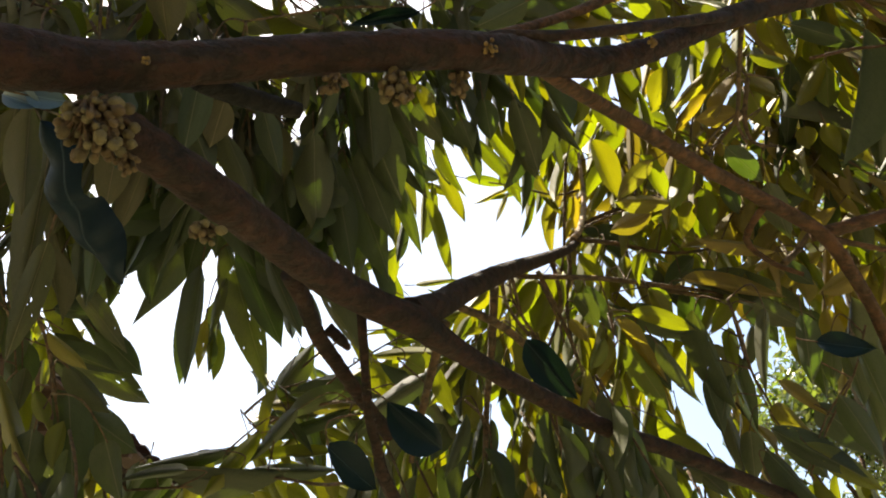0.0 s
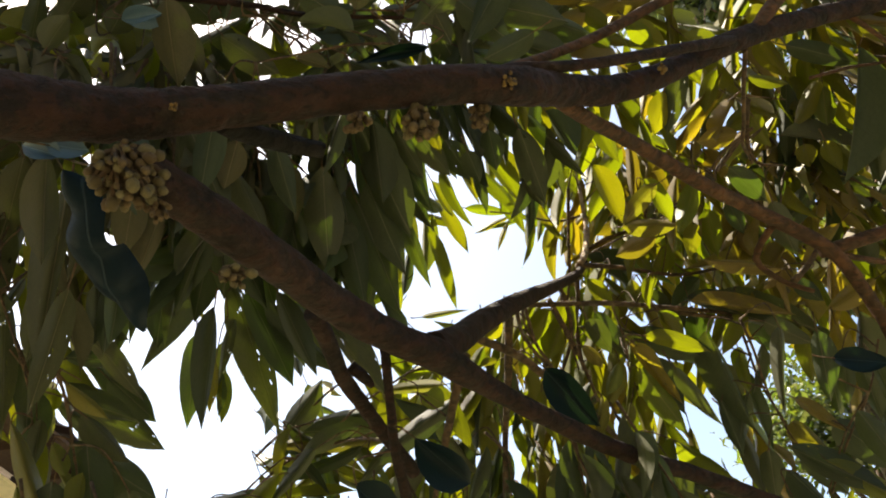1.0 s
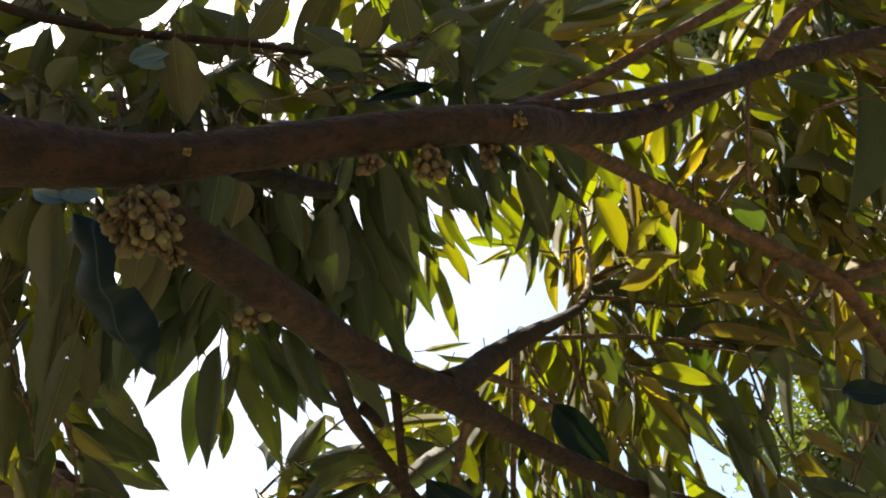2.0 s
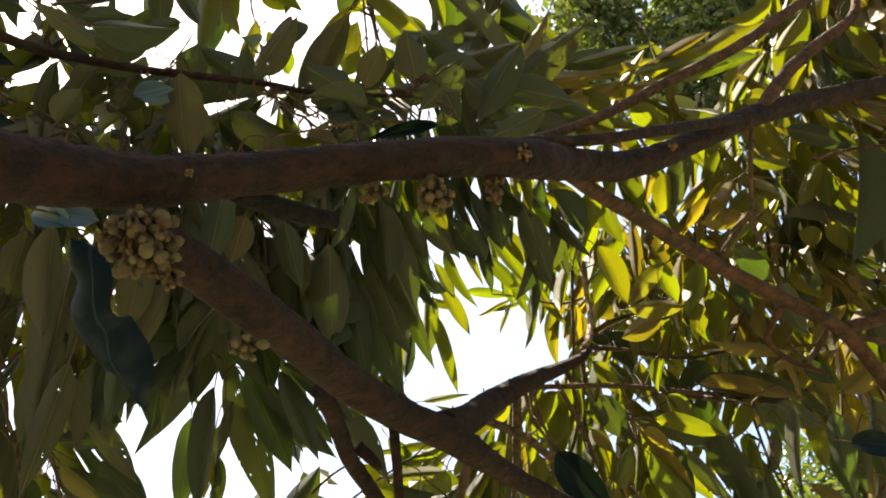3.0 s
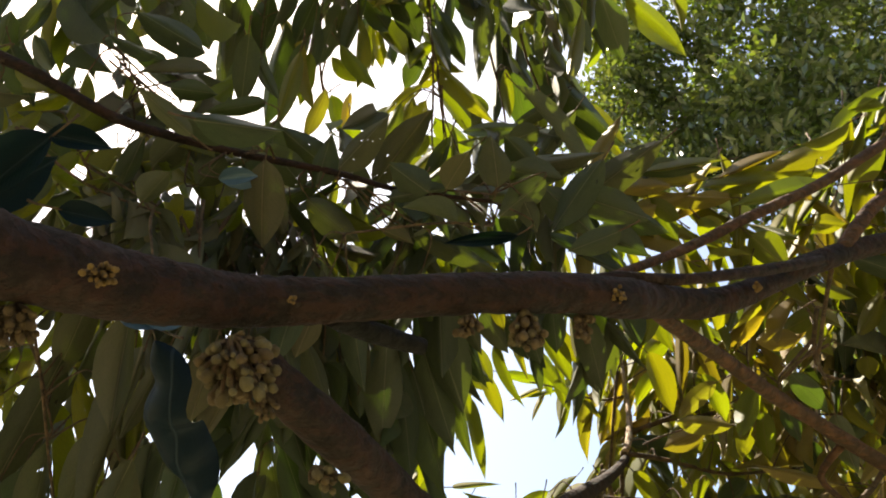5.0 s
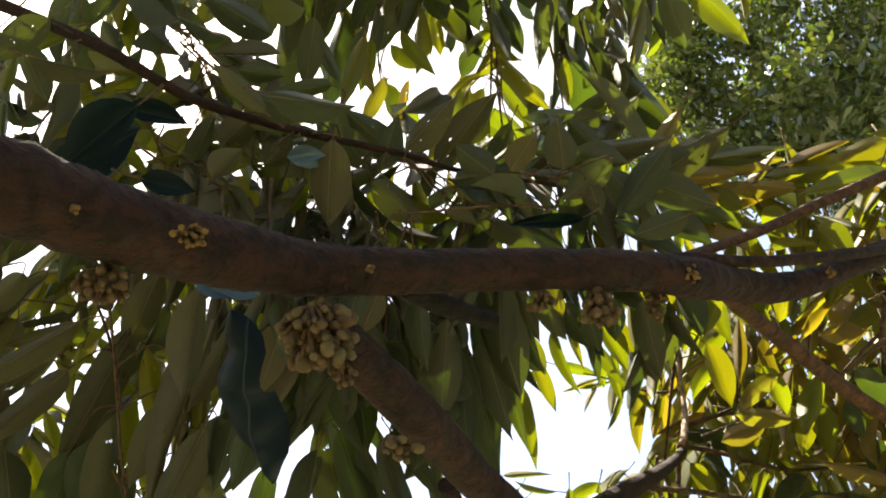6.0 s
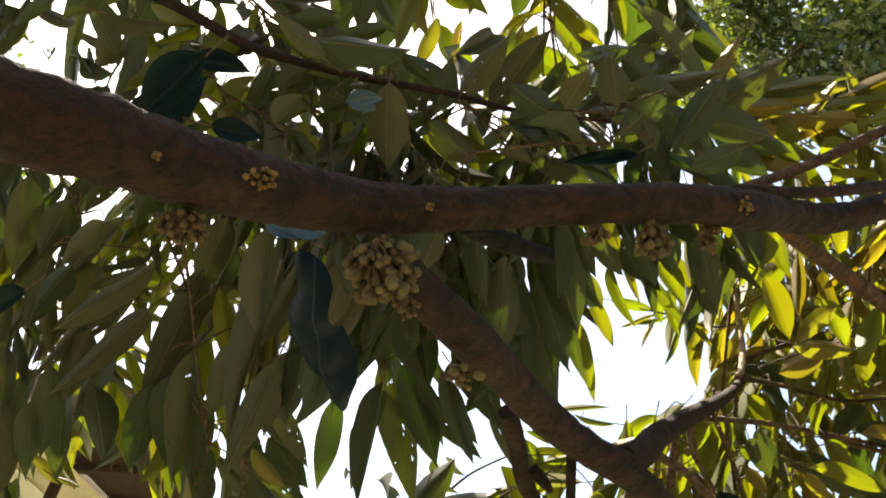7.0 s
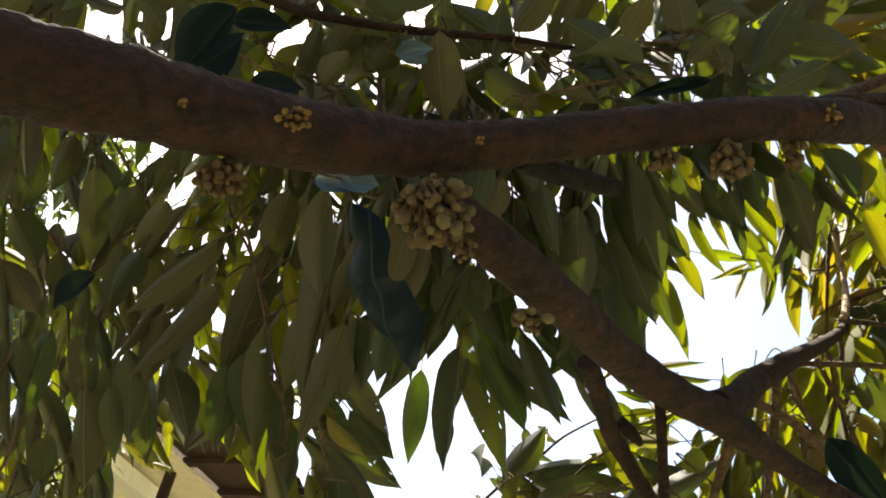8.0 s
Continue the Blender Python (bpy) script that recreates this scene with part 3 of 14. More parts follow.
branch("twig", [(-0.392, 1.714, 2.324), (-0.337, 1.734, 2.337), (-0.259, 1.708, 2.416), (-0.139, 1.690, 2.490)], [0.0030, 0.0026, 0.0023, 0.0019])
branch("twig", [(-0.483, 1.825, 2.380), (-0.434, 1.826, 2.430), (-0.385, 1.845, 2.459)], [0.0035, 0.0029, 0.0023])
branch("twig", [(-0.359, 1.788, 2.473), (-0.317, 1.792, 2.518), (-0.243, 1.800, 2.569)], [0.0030, 0.0025, 0.0020])
branch("twig", [(-0.506, 1.517, 2.651), (-0.510, 1.595, 2.590)], [0.0017, 0.0011])
branch("twig", [(-0.754, 1.042, 2.485), (-0.739, 1.097, 2.460), (-0.733, 1.150, 2.435), (-0.728, 1.207, 2.405)], [0.0026, 0.0023, 0.0020, 0.0017])
branch("twig", [(-0.707, 1.224, 2.304), (-0.699, 1.264, 2.292), (-0.697, 1.304, 2.280)], [0.0017, 0.0014, 0.0011])
branch("twig", [(0.516, 1.295, 2.726), (0.496, 1.333, 2.714), (0.477, 1.368, 2.705)], [0.0029, 0.0024, 0.0019])
branch("twig", [(0.518, 1.238, 2.787), (0.493, 1.266, 2.785)], [0.0019, 0.0012])
branch("twig", [(0.520, 1.247, 2.778), (0.600, 1.271, 2.785)], [0.0017, 0.0011])
branch("twig", [(0.232, 1.646, 2.926), (0.230, 1.735, 2.860), (0.229, 1.824, 2.795), (0.219, 1.895, 2.749)], [0.0042, 0.0037, 0.0032, 0.0027])
branch("twig", [(0.204, 1.790, 2.772), (0.208, 1.879, 2.707), (0.225, 1.975, 2.635)], [0.0037, 0.0030, 0.0024])
branch("twig", [(0.389, 1.685, 2.599), (0.426, 1.705, 2.610), (0.472, 1.716, 2.628)], [0.0023, 0.0019, 0.0015])
branch("twig", [(0.256, 1.589, 2.696), (0.320, 1.588, 2.728), (0.396, 1.592, 2.757)], [0.0023, 0.0019, 0.0015])
branch("twig", [(0.092, 1.478, 2.498), (0.100, 1.524, 2.470), (0.144, 1.584, 2.427)], [0.0028, 0.0023, 0.0018])
branch("twig", [(0.147, 1.486, 2.493), (0.178, 1.541, 2.455), (0.195, 1.592, 2.421)], [0.0025, 0.0021, 0.0017])
branch("twig", [(0.498, 1.526, 2.473), (0.526, 1.580, 2.437), (0.548, 1.635, 2.398), (0.574, 1.686, 2.366), (0.605, 1.736, 2.334)], [0.0028, 0.0025, 0.0023, 0.0020, 0.0018])
branch("twig", [(0.694, 1.552, 2.323), (0.658, 1.610, 2.275), (0.638, 1.675, 2.219), (0.633, 1.712, 2.201)], [0.0022, 0.0020, 0.0017, 0.0014])
branch("twig", [(0.261, 1.506, 2.510), (0.284, 1.562, 2.471), (0.295, 1.621, 2.426)], [0.0021, 0.0018, 0.0014])
branch("twig", [(-0.267, 0.922, 2.673), (-0.235, 0.951, 2.671), (-0.204, 0.980, 2.670), (-0.173, 1.003, 2.674)], [0.0017, 0.0015, 0.0013, 0.0011])
branch("twig", [(-0.248, 0.930, 2.664), (-0.242, 0.960, 2.662)], [0.0013, 0.0008])
branch("twig", [(-0.219, 0.946, 2.647), (-0.215, 0.973, 2.647)], [0.0012, 0.0008])
branch("twig", [(-0.207, 1.158, 3.406), (-0.203, 1.204, 3.385), (-0.196, 1.244, 3.371), (-0.189, 1.301, 3.339)], [0.0029, 0.0025, 0.0022, 0.0019])
branch("twig", [(-0.460, 0.895, 2.732), (-0.454, 0.905, 2.751), (-0.456, 0.925, 2.758)], [0.0012, 0.0010, 0.0008])

# ---- leaves: bearer, base, tip, width, the way the upper side faces ----
leaf("tw11", (-0.311, 1.586, 2.163), (-0.538, 1.540, 2.152), 0.038, (-0.19, 0.97, -0.18))
leaf("tw11", (-0.438, 1.583, 2.145), (-0.585, 1.554, 2.141), 0.024, (-0.16, 0.75, 0.64))
young_leaf("tw11", (-0.477, 1.608, 2.201), (-0.466, 1.672, 2.160), 0.020, (-0.15, 0.55, 0.82))
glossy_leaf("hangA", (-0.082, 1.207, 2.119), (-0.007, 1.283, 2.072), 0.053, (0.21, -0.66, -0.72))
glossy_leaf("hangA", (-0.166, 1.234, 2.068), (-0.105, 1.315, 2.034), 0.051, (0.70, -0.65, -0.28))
leaf("right", (-0.267, 1.311, 2.715), (-0.232, 1.537, 2.559), 0.080, (0.13, 0.55, 0.82))
leaf("right", (-0.405, 1.381, 2.695), (-0.316, 1.523, 2.605), 0.070, (0.08, 0.49, 0.86))
leaf("low", (-0.440, 1.335, 2.610), (-0.399, 1.474, 2.525), 0.060, (-0.52, 0.55, 0.65))
young_leaf("far1", (0.490, 1.813, 2.922), (0.377, 1.875, 2.878), 0.036, (0.15, 0.74, 0.65))
young_leaf("far1", (0.399, 1.896, 2.981), (0.456, 1.943, 2.894), 0.032, (0.56, 0.51, 0.65))
young_leaf("far1", (0.446, 1.866, 3.005), (0.475, 1.935, 2.899), 0.035, (0.34, 0.74, 0.57))
young_leaf("far1", (0.495, 1.724, 2.991), (0.379, 1.765, 2.978), 0.033, (0.13, 0.60, 0.79))
young_leaf("far1", (0.445, 1.750, 2.977), (0.518, 1.671, 3.041), 0.039, (-0.05, 0.60, 0.80))
glossy_leaf("right", (0.604, 1.445, 2.337), (0.679, 1.420, 2.312), 0.039, (-0.35, -0.93, -0.11))
leaf("right", (0.557, 1.620, 2.257), (0.700, 1.604, 2.160), 0.052, (0.38, 0.83, 0.42))
glossy_leaf("right", (0.624, 1.473, 2.348), (0.703, 1.449, 2.325), 0.039, (-0.34, -0.90, -0.25))
leaf("right", (0.696, 1.507, 2.377), (0.738, 1.545, 2.260), 0.049, (0.78, 0.46, 0.43))
glossy_leaf("hangD", (0.116, 1.378, 2.308), (0.196, 1.419, 2.217), 0.058, (-0.16, -0.84, -0.52))
leaf("right", (0.403, 1.734, 2.263), (0.502, 1.744, 2.171), 0.051, (0.49, 0.63, 0.60))
leaf("low", (0.349, 1.671, 2.269), (0.378, 1.719, 2.116), 0.058, (0.25, 0.91, 0.33))
leaf("right", (0.549, 1.638, 2.222), (0.632, 1.649, 2.109), 0.052, (0.05, 0.99, 0.13))
young_leaf("right", (0.610, 1.616, 2.227), (0.721, 1.604, 2.134), 0.044, (0.37, 0.87, 0.34))
leaf("right", (0.669, 1.562, 2.294), (0.726, 1.585, 2.180), 0.047, (0.30, 0.90, 0.32))
young_leaf("up2", (0.742, 1.122, 3.053), (0.808, 1.176, 2.973), 0.033, (0.71, 0.16, 0.69))
young_leaf("up2", (0.789, 1.043, 3.253), (0.743, 1.141, 3.214), 0.031, (0.42, 0.50, 0.76))
young_leaf("up2", (0.835, 1.126, 3.176), (0.915, 1.121, 3.131), 0.025, (0.38, 0.70, 0.60))
leaf("up2", (0.812, 1.161, 3.075), (0.889, 1.156, 3.030), 0.028, (0.40, 0.69, 0.61))
young_leaf("up2", (0.812, 1.198, 3.049), (0.882, 1.185, 3.013), 0.021, (0.47, 0.39, 0.79))
leaf("up2", (0.764, 1.169, 3.098), (0.789, 1.235, 3.032), 0.032, (0.68, 0.37, 0.63))
young_leaf("up2", (0.822, 1.108, 3.107), (0.888, 1.130, 3.051), 0.024, (0.35, 0.67, 0.66))
bronze_leaf("limb", (0.786, 1.173, 2.989), (0.861, 1.180, 2.935), 0.023, (0.51, 0.40, 0.76))
young_leaf("tw8", (0.744, 1.200, 2.898), (0.829, 1.202, 2.838), 0.028, (0.36, 0.77, 0.54))
young_leaf("tw9", (0.789, 1.171, 2.795), (0.813, 1.255, 2.692), 0.043, (0.78, 0.38, 0.49))
leaf("upper", (0.098, 0.945, 2.797), (0.017, 1.021, 2.697), 0.051, (0.16, 0.84, 0.51))
leaf("upper", (0.122, 0.988, 2.677), (0.042, 1.020, 2.656), 0.041, (0.17, 0.81, 0.56))
silver_leaf("upper", (-0.147, 1.043, 2.804), (-0.238, 1.041, 2.792), 0.036, (-0.14, 0.37, 0.92))
silver_leaf("upper", (-0.410, 0.872, 2.668), (-0.410, 0.972, 2.582), 0.061, (-0.09, 0.65, 0.75))
glossy_leaf("upper", (-0.038, 0.959, 2.622), (-0.148, 0.966, 2.607), 0.021, (0.06, -0.68, -0.73))
waxy_leaf("upper", (-0.467, 0.873, 2.622), (-0.414, 0.878, 2.641), 0.026, (0.29, -0.73, -0.62))
young_leaf("upper", (-0.478, 1.162, 2.889), (-0.474, 1.225, 2.835), 0.033, (0.17, 0.64, 0.75))
young_leaf("upper", (-0.669, 1.050, 2.800), (-0.645, 1.116, 2.756), 0.033, (-0.31, 0.60, 0.74))
young_leaf("upper", (-0.743, 1.054, 2.749), (-0.662, 1.106, 2.755), 0.025, (-0.50, 0.73, 0.47))
silver_leaf("upper", (-0.245, 0.991, 2.656), (-0.193, 1.010, 2.651), 0.026, (-0.01, 0.32, 0.95))
silver_leaf("upper", (-0.034, 0.954, 2.713), (-0.006, 1.001, 2.674), 0.032, (-0.10, 0.68, 0.73))
glossy_leaf("limb", (-0.616, 0.674, 2.320), (-0.534, 0.655, 2.386), 0.048, (0.48, -0.50, -0.73))
waxy_leaf("upper", (-0.474, 0.894, 2.651), (-0.415, 0.906, 2.662), 0.028, (0.25, -0.40, -0.88))
silver_leaf("upper", (-0.902, 0.641, 2.442), (-0.845, 0.638, 2.498), 0.037, (-0.56, 0.55, 0.62))
silver_leaf("upper", (-0.824, 0.804, 2.607), (-0.798, 0.750, 2.657), 0.036, (-0.32, 0.56, 0.76))
leaf("upper", (-0.747, 0.664, 2.620), (-0.812, 0.692, 2.556), 0.043, (-0.61, 0.28, 0.74))
leaf("upper", (-0.802, 0.700, 2.616), (-0.775, 0.770, 2.589), 0.041, (-0.12, 0.40, 0.91))
silver_leaf("upper", (-0.731, 0.670, 2.537), (-0.656, 0.709, 2.560), 0.029, (-0.52, 0.78, 0.36))
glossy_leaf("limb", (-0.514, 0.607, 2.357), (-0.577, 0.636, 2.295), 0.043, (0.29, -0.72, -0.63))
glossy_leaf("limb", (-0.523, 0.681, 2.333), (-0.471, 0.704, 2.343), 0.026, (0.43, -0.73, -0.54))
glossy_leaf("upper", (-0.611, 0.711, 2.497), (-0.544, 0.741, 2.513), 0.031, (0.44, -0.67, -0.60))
leaf("limb", (-1.056, 0.860, 2.559), (-1.058, 0.956, 2.473), 0.046, (-0.75, 0.43, 0.50))
young_leaf("limb", (-1.198, 0.985, 2.753), (-1.193, 1.079, 2.679), 0.034, (-0.92, 0.27, 0.28))
young_leaf("limb", (-1.342, 1.043, 2.773), (-1.305, 1.153, 2.720), 0.039, (-0.71, 0.48, 0.51))
glossy_leaf("tw15", (-0.910, 1.007, 2.343), (-0.957, 1.008, 2.279), 0.038, (0.32, -0.91, -0.25))
waxy_leaf("limb", (-0.430, 0.796, 2.278), (-0.479, 0.785, 2.295), 0.030, (0.33, -0.69, -0.35))
waxy_leaf("limb", (-0.445, 0.784, 2.287), (-0.405, 0.802, 2.291), 0.029, (0.34, -0.67, -0.36))
leaf("upper", (-0.124, 1.038, 2.794), (-0.227, 1.042, 2.784), 0.044, (-0.08, 0.31, 0.95))
leaf("upper", (0.079, 1.015, 2.863), (-0.063, 1.064, 2.839), 0.051, (-0.08, 0.23, 0.97))
leaf("upper", (-0.366, 0.977, 2.708), (-0.282, 1.037, 2.677), 0.049, (-0.31, 0.74, 0.59))
silver_leaf("upper", (-0.431, 0.941, 2.718), (-0.402, 1.020, 2.663), 0.046, (-0.43, 0.61, 0.66))
young_leaf("upper", (-0.519, 1.221, 2.996), (-0.458, 1.293, 2.953), 0.041, (-0.05, 0.54, 0.84))
leaf("limb", (-0.243, 1.206, 2.627), (-0.246, 1.322, 2.484), 0.067, (-0.32, 0.73, 0.60))
leaf("low", (-0.327, 1.275, 2.629), (-0.293, 1.395, 2.483), 0.062, (-0.03, 0.77, 0.63))
leaf("limb", (-0.349, 1.089, 2.520), (-0.303, 1.181, 2.428), 0.042, (-0.60, 0.70, 0.40))
young_leaf("limb", (-0.368, 1.529, 2.842), (-0.354, 1.607, 2.750), 0.032, (-0.12, 0.77, 0.63))
leaf("low", (-0.392, 0.982, 2.518), (-0.345, 1.093, 2.412), 0.057, (-0.36, 0.72, 0.60))
leaf("limb", (-0.332, 0.934, 2.489), (-0.361, 1.008, 2.397), 0.043, (-0.20, 0.73, 0.65))
young_leaf("low4", (0.451, 1.815, 2.935), (0.410, 1.873, 2.870), 0.025, (0.11, 0.78, 0.62))
leaf("tw15", (-1.252, 1.055, 2.633), (-1.289, 1.172, 2.518), 0.049, (-0.89, 0.15, 0.43))
young_leaf("tw14", (-1.203, 1.517, 2.916), (-1.259, 1.568, 2.859), 0.025, (-0.42, 0.43, 0.80))
young_leaf("tw15", (-1.073, 1.394, 2.869), (-1.179, 1.397, 2.821), 0.033, (-0.13, 0.93, 0.35))
young_leaf("tw15", (-1.050, 1.417, 2.861), (-1.137, 1.456, 2.792), 0.031, (-0.41, 0.46, 0.79))
leaf("tw15", (-1.145, 1.458, 2.965), (-1.191, 1.562, 2.856), 0.047, (-0.69, 0.35, 0.63))
leaf("tw15", (-1.072, 1.351, 2.925), (-1.128, 1.448, 2.822), 0.044, (-0.15, 0.68, 0.72))
leaf("tw14", (-0.796, 0.981, 2.589), (-0.834, 1.066, 2.521), 0.030, (-0.40, 0.46, 0.79))
leaf("tw14", (-0.837, 0.987, 2.641), (-0.890, 1.048, 2.600), 0.029, (-0.55, 0.08, 0.83))
leaf("tw10", (-0.687, 1.877, 2.730), (-0.729, 2.032, 2.555), 0.061, (-0.23, 0.53, 0.82))
leaf("tw12", (-0.440, 1.334, 2.435), (-0.479, 1.454, 2.274), 0.042, (-0.52, 0.79, 0.31))
leaf("tw10", (-0.517, 1.595, 2.686), (-0.438, 1.815, 2.424), 0.074, (-0.41, 0.86, 0.31))
leaf("tw10", (-0.468, 1.564, 2.629), (-0.384, 1.700, 2.477), 0.071, (-0.22, 0.55, 0.80))
leaf("tw10", (-0.351, 1.389, 2.500), (-0.286, 1.487, 2.378), 0.044, (-0.15, 0.82, 0.56))
leaf("tw10", (-0.332, 1.374, 2.508), (-0.234, 1.489, 2.447), 0.033, (-0.20, 0.75, 0.63))
leaf("tw10", (-0.529, 1.495, 2.729), (-0.591, 1.622, 2.591), 0.070, (-0.28, 0.94, 0.21))
leaf("tw2", (-0.470, 1.451, 2.706), (-0.511, 1.559, 2.605), 0.062, (-0.47, 0.87, 0.13))
leaf("tw2", (-0.430, 1.438, 2.666), (-0.394, 1.527, 2.557), 0.066, (-0.25, 0.77, 0.59))
leaf("tw10", (-0.496, 2.069, 2.541), (-0.388, 2.013, 2.660), 0.071, (-0.09, 0.94, 0.32))
leaf("tw10", (-0.456, 2.101, 2.576), (-0.224, 2.153, 2.642), 0.055, (0.22, 0.95, 0.23))
leaf("tw10", (-0.377, 1.783, 2.409), (-0.166, 1.810, 2.420), 0.048, (0.04, 0.78, 0.63))
young_leaf("tw10", (-0.427, 1.802, 2.391), (-0.204, 1.874, 2.420), 0.042, (0.38, 0.85, 0.36))
young_leaf("tw10", (-0.260, 1.798, 2.539), (-0.193, 1.930, 2.446), 0.045, (0.34, 0.79, 0.51))
young_leaf("far2", (-0.121, 2.071, 2.729), (-0.279, 2.066, 2.711), 0.025, (0.09, 0.55, 0.83))
young_leaf("far2", (-0.229, 2.022, 2.734), (-0.139, 2.112, 2.648), 0.042, (-0.10, 0.85, 0.52))
young_leaf("tw10", (-0.143, 1.779, 2.595), (-0.215, 1.775, 2.618), 0.019, (0.04, 0.85, 0.53))
young_leaf("tw10", (-0.248, 2.130, 2.656), (-0.344, 2.139, 2.611), 0.033, (-0.20, 0.97, 0.11))
leaf("tw13", (-0.507, 1.104, 2.333), (-0.524, 1.164, 2.249), 0.035, (-0.37, 0.80, 0.47))
leaf("hangA", (-0.442, 1.005, 2.262), (-0.459, 1.055, 2.197), 0.036, (-0.29, 0.77, 0.57))
leaf("tw10", (-0.619, 1.513, 2.628), (-0.651, 1.610, 2.528), 0.057, (-0.57, 0.66, 0.48))
leaf("tw12", (-0.603, 1.235, 2.341), (-0.536, 1.345, 2.273), 0.036, (-0.30, 0.70, 0.64))
leaf("tw13", (-0.646, 1.309, 2.262), (-0.539, 1.360, 2.241), 0.041, (-0.52, 0.61, 0.60))
leaf("tw12", (-0.606, 1.298, 2.228), (-0.545, 1.355, 2.166), 0.040, (-0.47, 0.88, -0.05))
leaf("tw13", (-0.664, 1.308, 2.334), (-0.582, 1.340, 2.341), 0.037, (0.09, 0.78, 0.62))
leaf("tw19", (-0.459, 1.180, 2.541), (-0.574, 1.314, 2.374), 0.057, (-0.43, 0.51, 0.74))
leaf("tw10", (-0.565, 1.489, 2.727), (-0.692, 1.684, 2.532), 0.067, (-0.02, 0.88, 0.48))
leaf("tw13", (-0.480, 1.149, 2.533), (-0.584, 1.263, 2.425), 0.054, (-0.31, 0.77, 0.56))
leaf("tw10", (-0.423, 1.549, 2.613), (-0.312, 1.701, 2.496), 0.046, (-0.63, 0.68, 0.37))
leaf("tw10", (-0.384, 1.631, 2.640), (-0.316, 1.727, 2.546), 0.039, (-0.18, 0.97, 0.14))
leaf("tw10", (-0.263, 1.458, 2.466), (-0.171, 1.570, 2.377), 0.049, (-0.07, 0.63, 0.78))
leaf("upper", (-0.127, 1.287, 2.786), (-0.080, 1.375, 2.732), 0.037, (-0.18, 0.73, 0.66))
leaf("upper", (-0.137, 1.302, 2.795), (-0.069, 1.439, 2.705), 0.051, (-0.31, 0.51, 0.80))
leaf("upper", (-0.192, 1.233, 2.750), (-0.110, 1.405, 2.614), 0.081, (0.20, 0.70, 0.69))
leaf("upper", (-0.188, 1.336, 2.703), (-0.127, 1.452, 2.560), 0.063, (-0.39, 0.83, 0.40))
leaf("tw2", (-0.208, 1.350, 2.670), (-0.139, 1.505, 2.509), 0.079, (-0.46, 0.67, 0.58))
leaf("tw2", (-0.228, 1.293, 2.647), (-0.195, 1.429, 2.469), 0.061, (-0.36, 0.47, 0.81))
leaf("tw2", (-0.272, 1.289, 2.659), (-0.221, 1.438, 2.522), 0.059, (-0.18, 0.79, 0.58))
leaf("upper", (-0.163, 1.226, 2.755), (-0.148, 1.314, 2.624), 0.069, (-0.01, 0.60, 0.80))
leaf("tw2", (-0.250, 1.228, 2.736), (-0.224, 1.320, 2.594), 0.059, (-0.33, 0.79, 0.52))
leaf("tw19", (-0.268, 1.023, 2.497), (-0.254, 1.107, 2.442), 0.039, (-0.27, 0.77, 0.58))
young_leaf("far2", (-0.088, 1.824, 3.069), (-0.011, 1.930, 2.967), 0.038, (0.26, 0.83, 0.49))
young_leaf("far2", (-0.095, 1.773, 3.090), (-0.043, 1.827, 3.008), 0.031, (0.06, 0.67, 0.74))
young_leaf("far2", (-0.114, 1.887, 3.023), (-0.051, 2.064, 2.885), 0.038, (0.10, 0.61, 0.79))
young_leaf("low2", (-0.051, 1.433, 2.821), (0.009, 1.515, 2.715), 0.027, (-0.34, 0.66, 0.68))
young_leaf("low6", (-0.018, 1.503, 2.923), (0.023, 1.607, 2.862), 0.021, (-0.12, 0.65, 0.75))
young_leaf("upper", (-0.073, 1.246, 2.776), (-0.041, 1.301, 2.729), 0.025, (0.02, 0.68, 0.73))
leaf("upper", (-0.083, 1.300, 2.775), (-0.030, 1.377, 2.743), 0.047, (-0.13, 0.76, 0.64))
leaf("upper", (-0.038, 1.333, 2.798), (0.009, 1.389, 2.739), 0.054, (0.17, 0.89, 0.43))
young_leaf("low2", (0.046, 1.495, 2.912), (0.116, 1.571, 2.828), 0.049, (0.37, 0.75, 0.56))
young_leaf("low2", (0.044, 1.510, 2.942), (0.151, 1.592, 2.890), 0.042, (0.15, 0.57, 0.81))
young_leaf("far2", (0.090, 1.830, 3.114), (0.109, 1.909, 3.040), 0.037, (-0.08, 0.74, 0.67))
young_leaf("far2", (0.108, 1.692, 2.983), (0.127, 1.773, 2.898), 0.034, (-0.22, 0.49, 0.84))
young_leaf("far2", (-0.015, 1.967, 3.154), (0.109, 1.994, 3.149), 0.029, (0.02, 0.74, 0.68))
young_leaf("far2", (0.109, 2.000, 3.144), (0.003, 2.006, 3.091), 0.016, (0.11, 0.83, 0.55))
young_leaf("far2", (0.147, 2.021, 3.151), (0.046, 1.999, 3.100), 0.014, (0.16, 0.80, 0.58))
young_leaf("far2", (0.101, 1.990, 3.112), (0.068, 2.036, 3.048), 0.016, (0.05, 0.65, 0.76))
young_leaf("far2", (0.176, 2.035, 3.146), (0.134, 2.117, 3.043), 0.019, (0.32, 0.93, 0.17))
young_leaf("pale", (0.193, 2.012, 3.200), (0.159, 2.067, 3.126), 0.035, (0.19, 0.85, 0.50))
young_leaf("pale", (0.239, 1.797, 3.207), (0.315, 1.950, 3.067), 0.055, (-0.02, 0.52, 0.85))
leaf("low2", (0.106, 1.317, 2.800), (0.154, 1.440, 2.709), 0.056, (0.01, 0.66, 0.75))
young_leaf("low2", (0.098, 1.414, 2.899), (0.124, 1.472, 2.800), 0.043, (0.40, 0.56, 0.73))
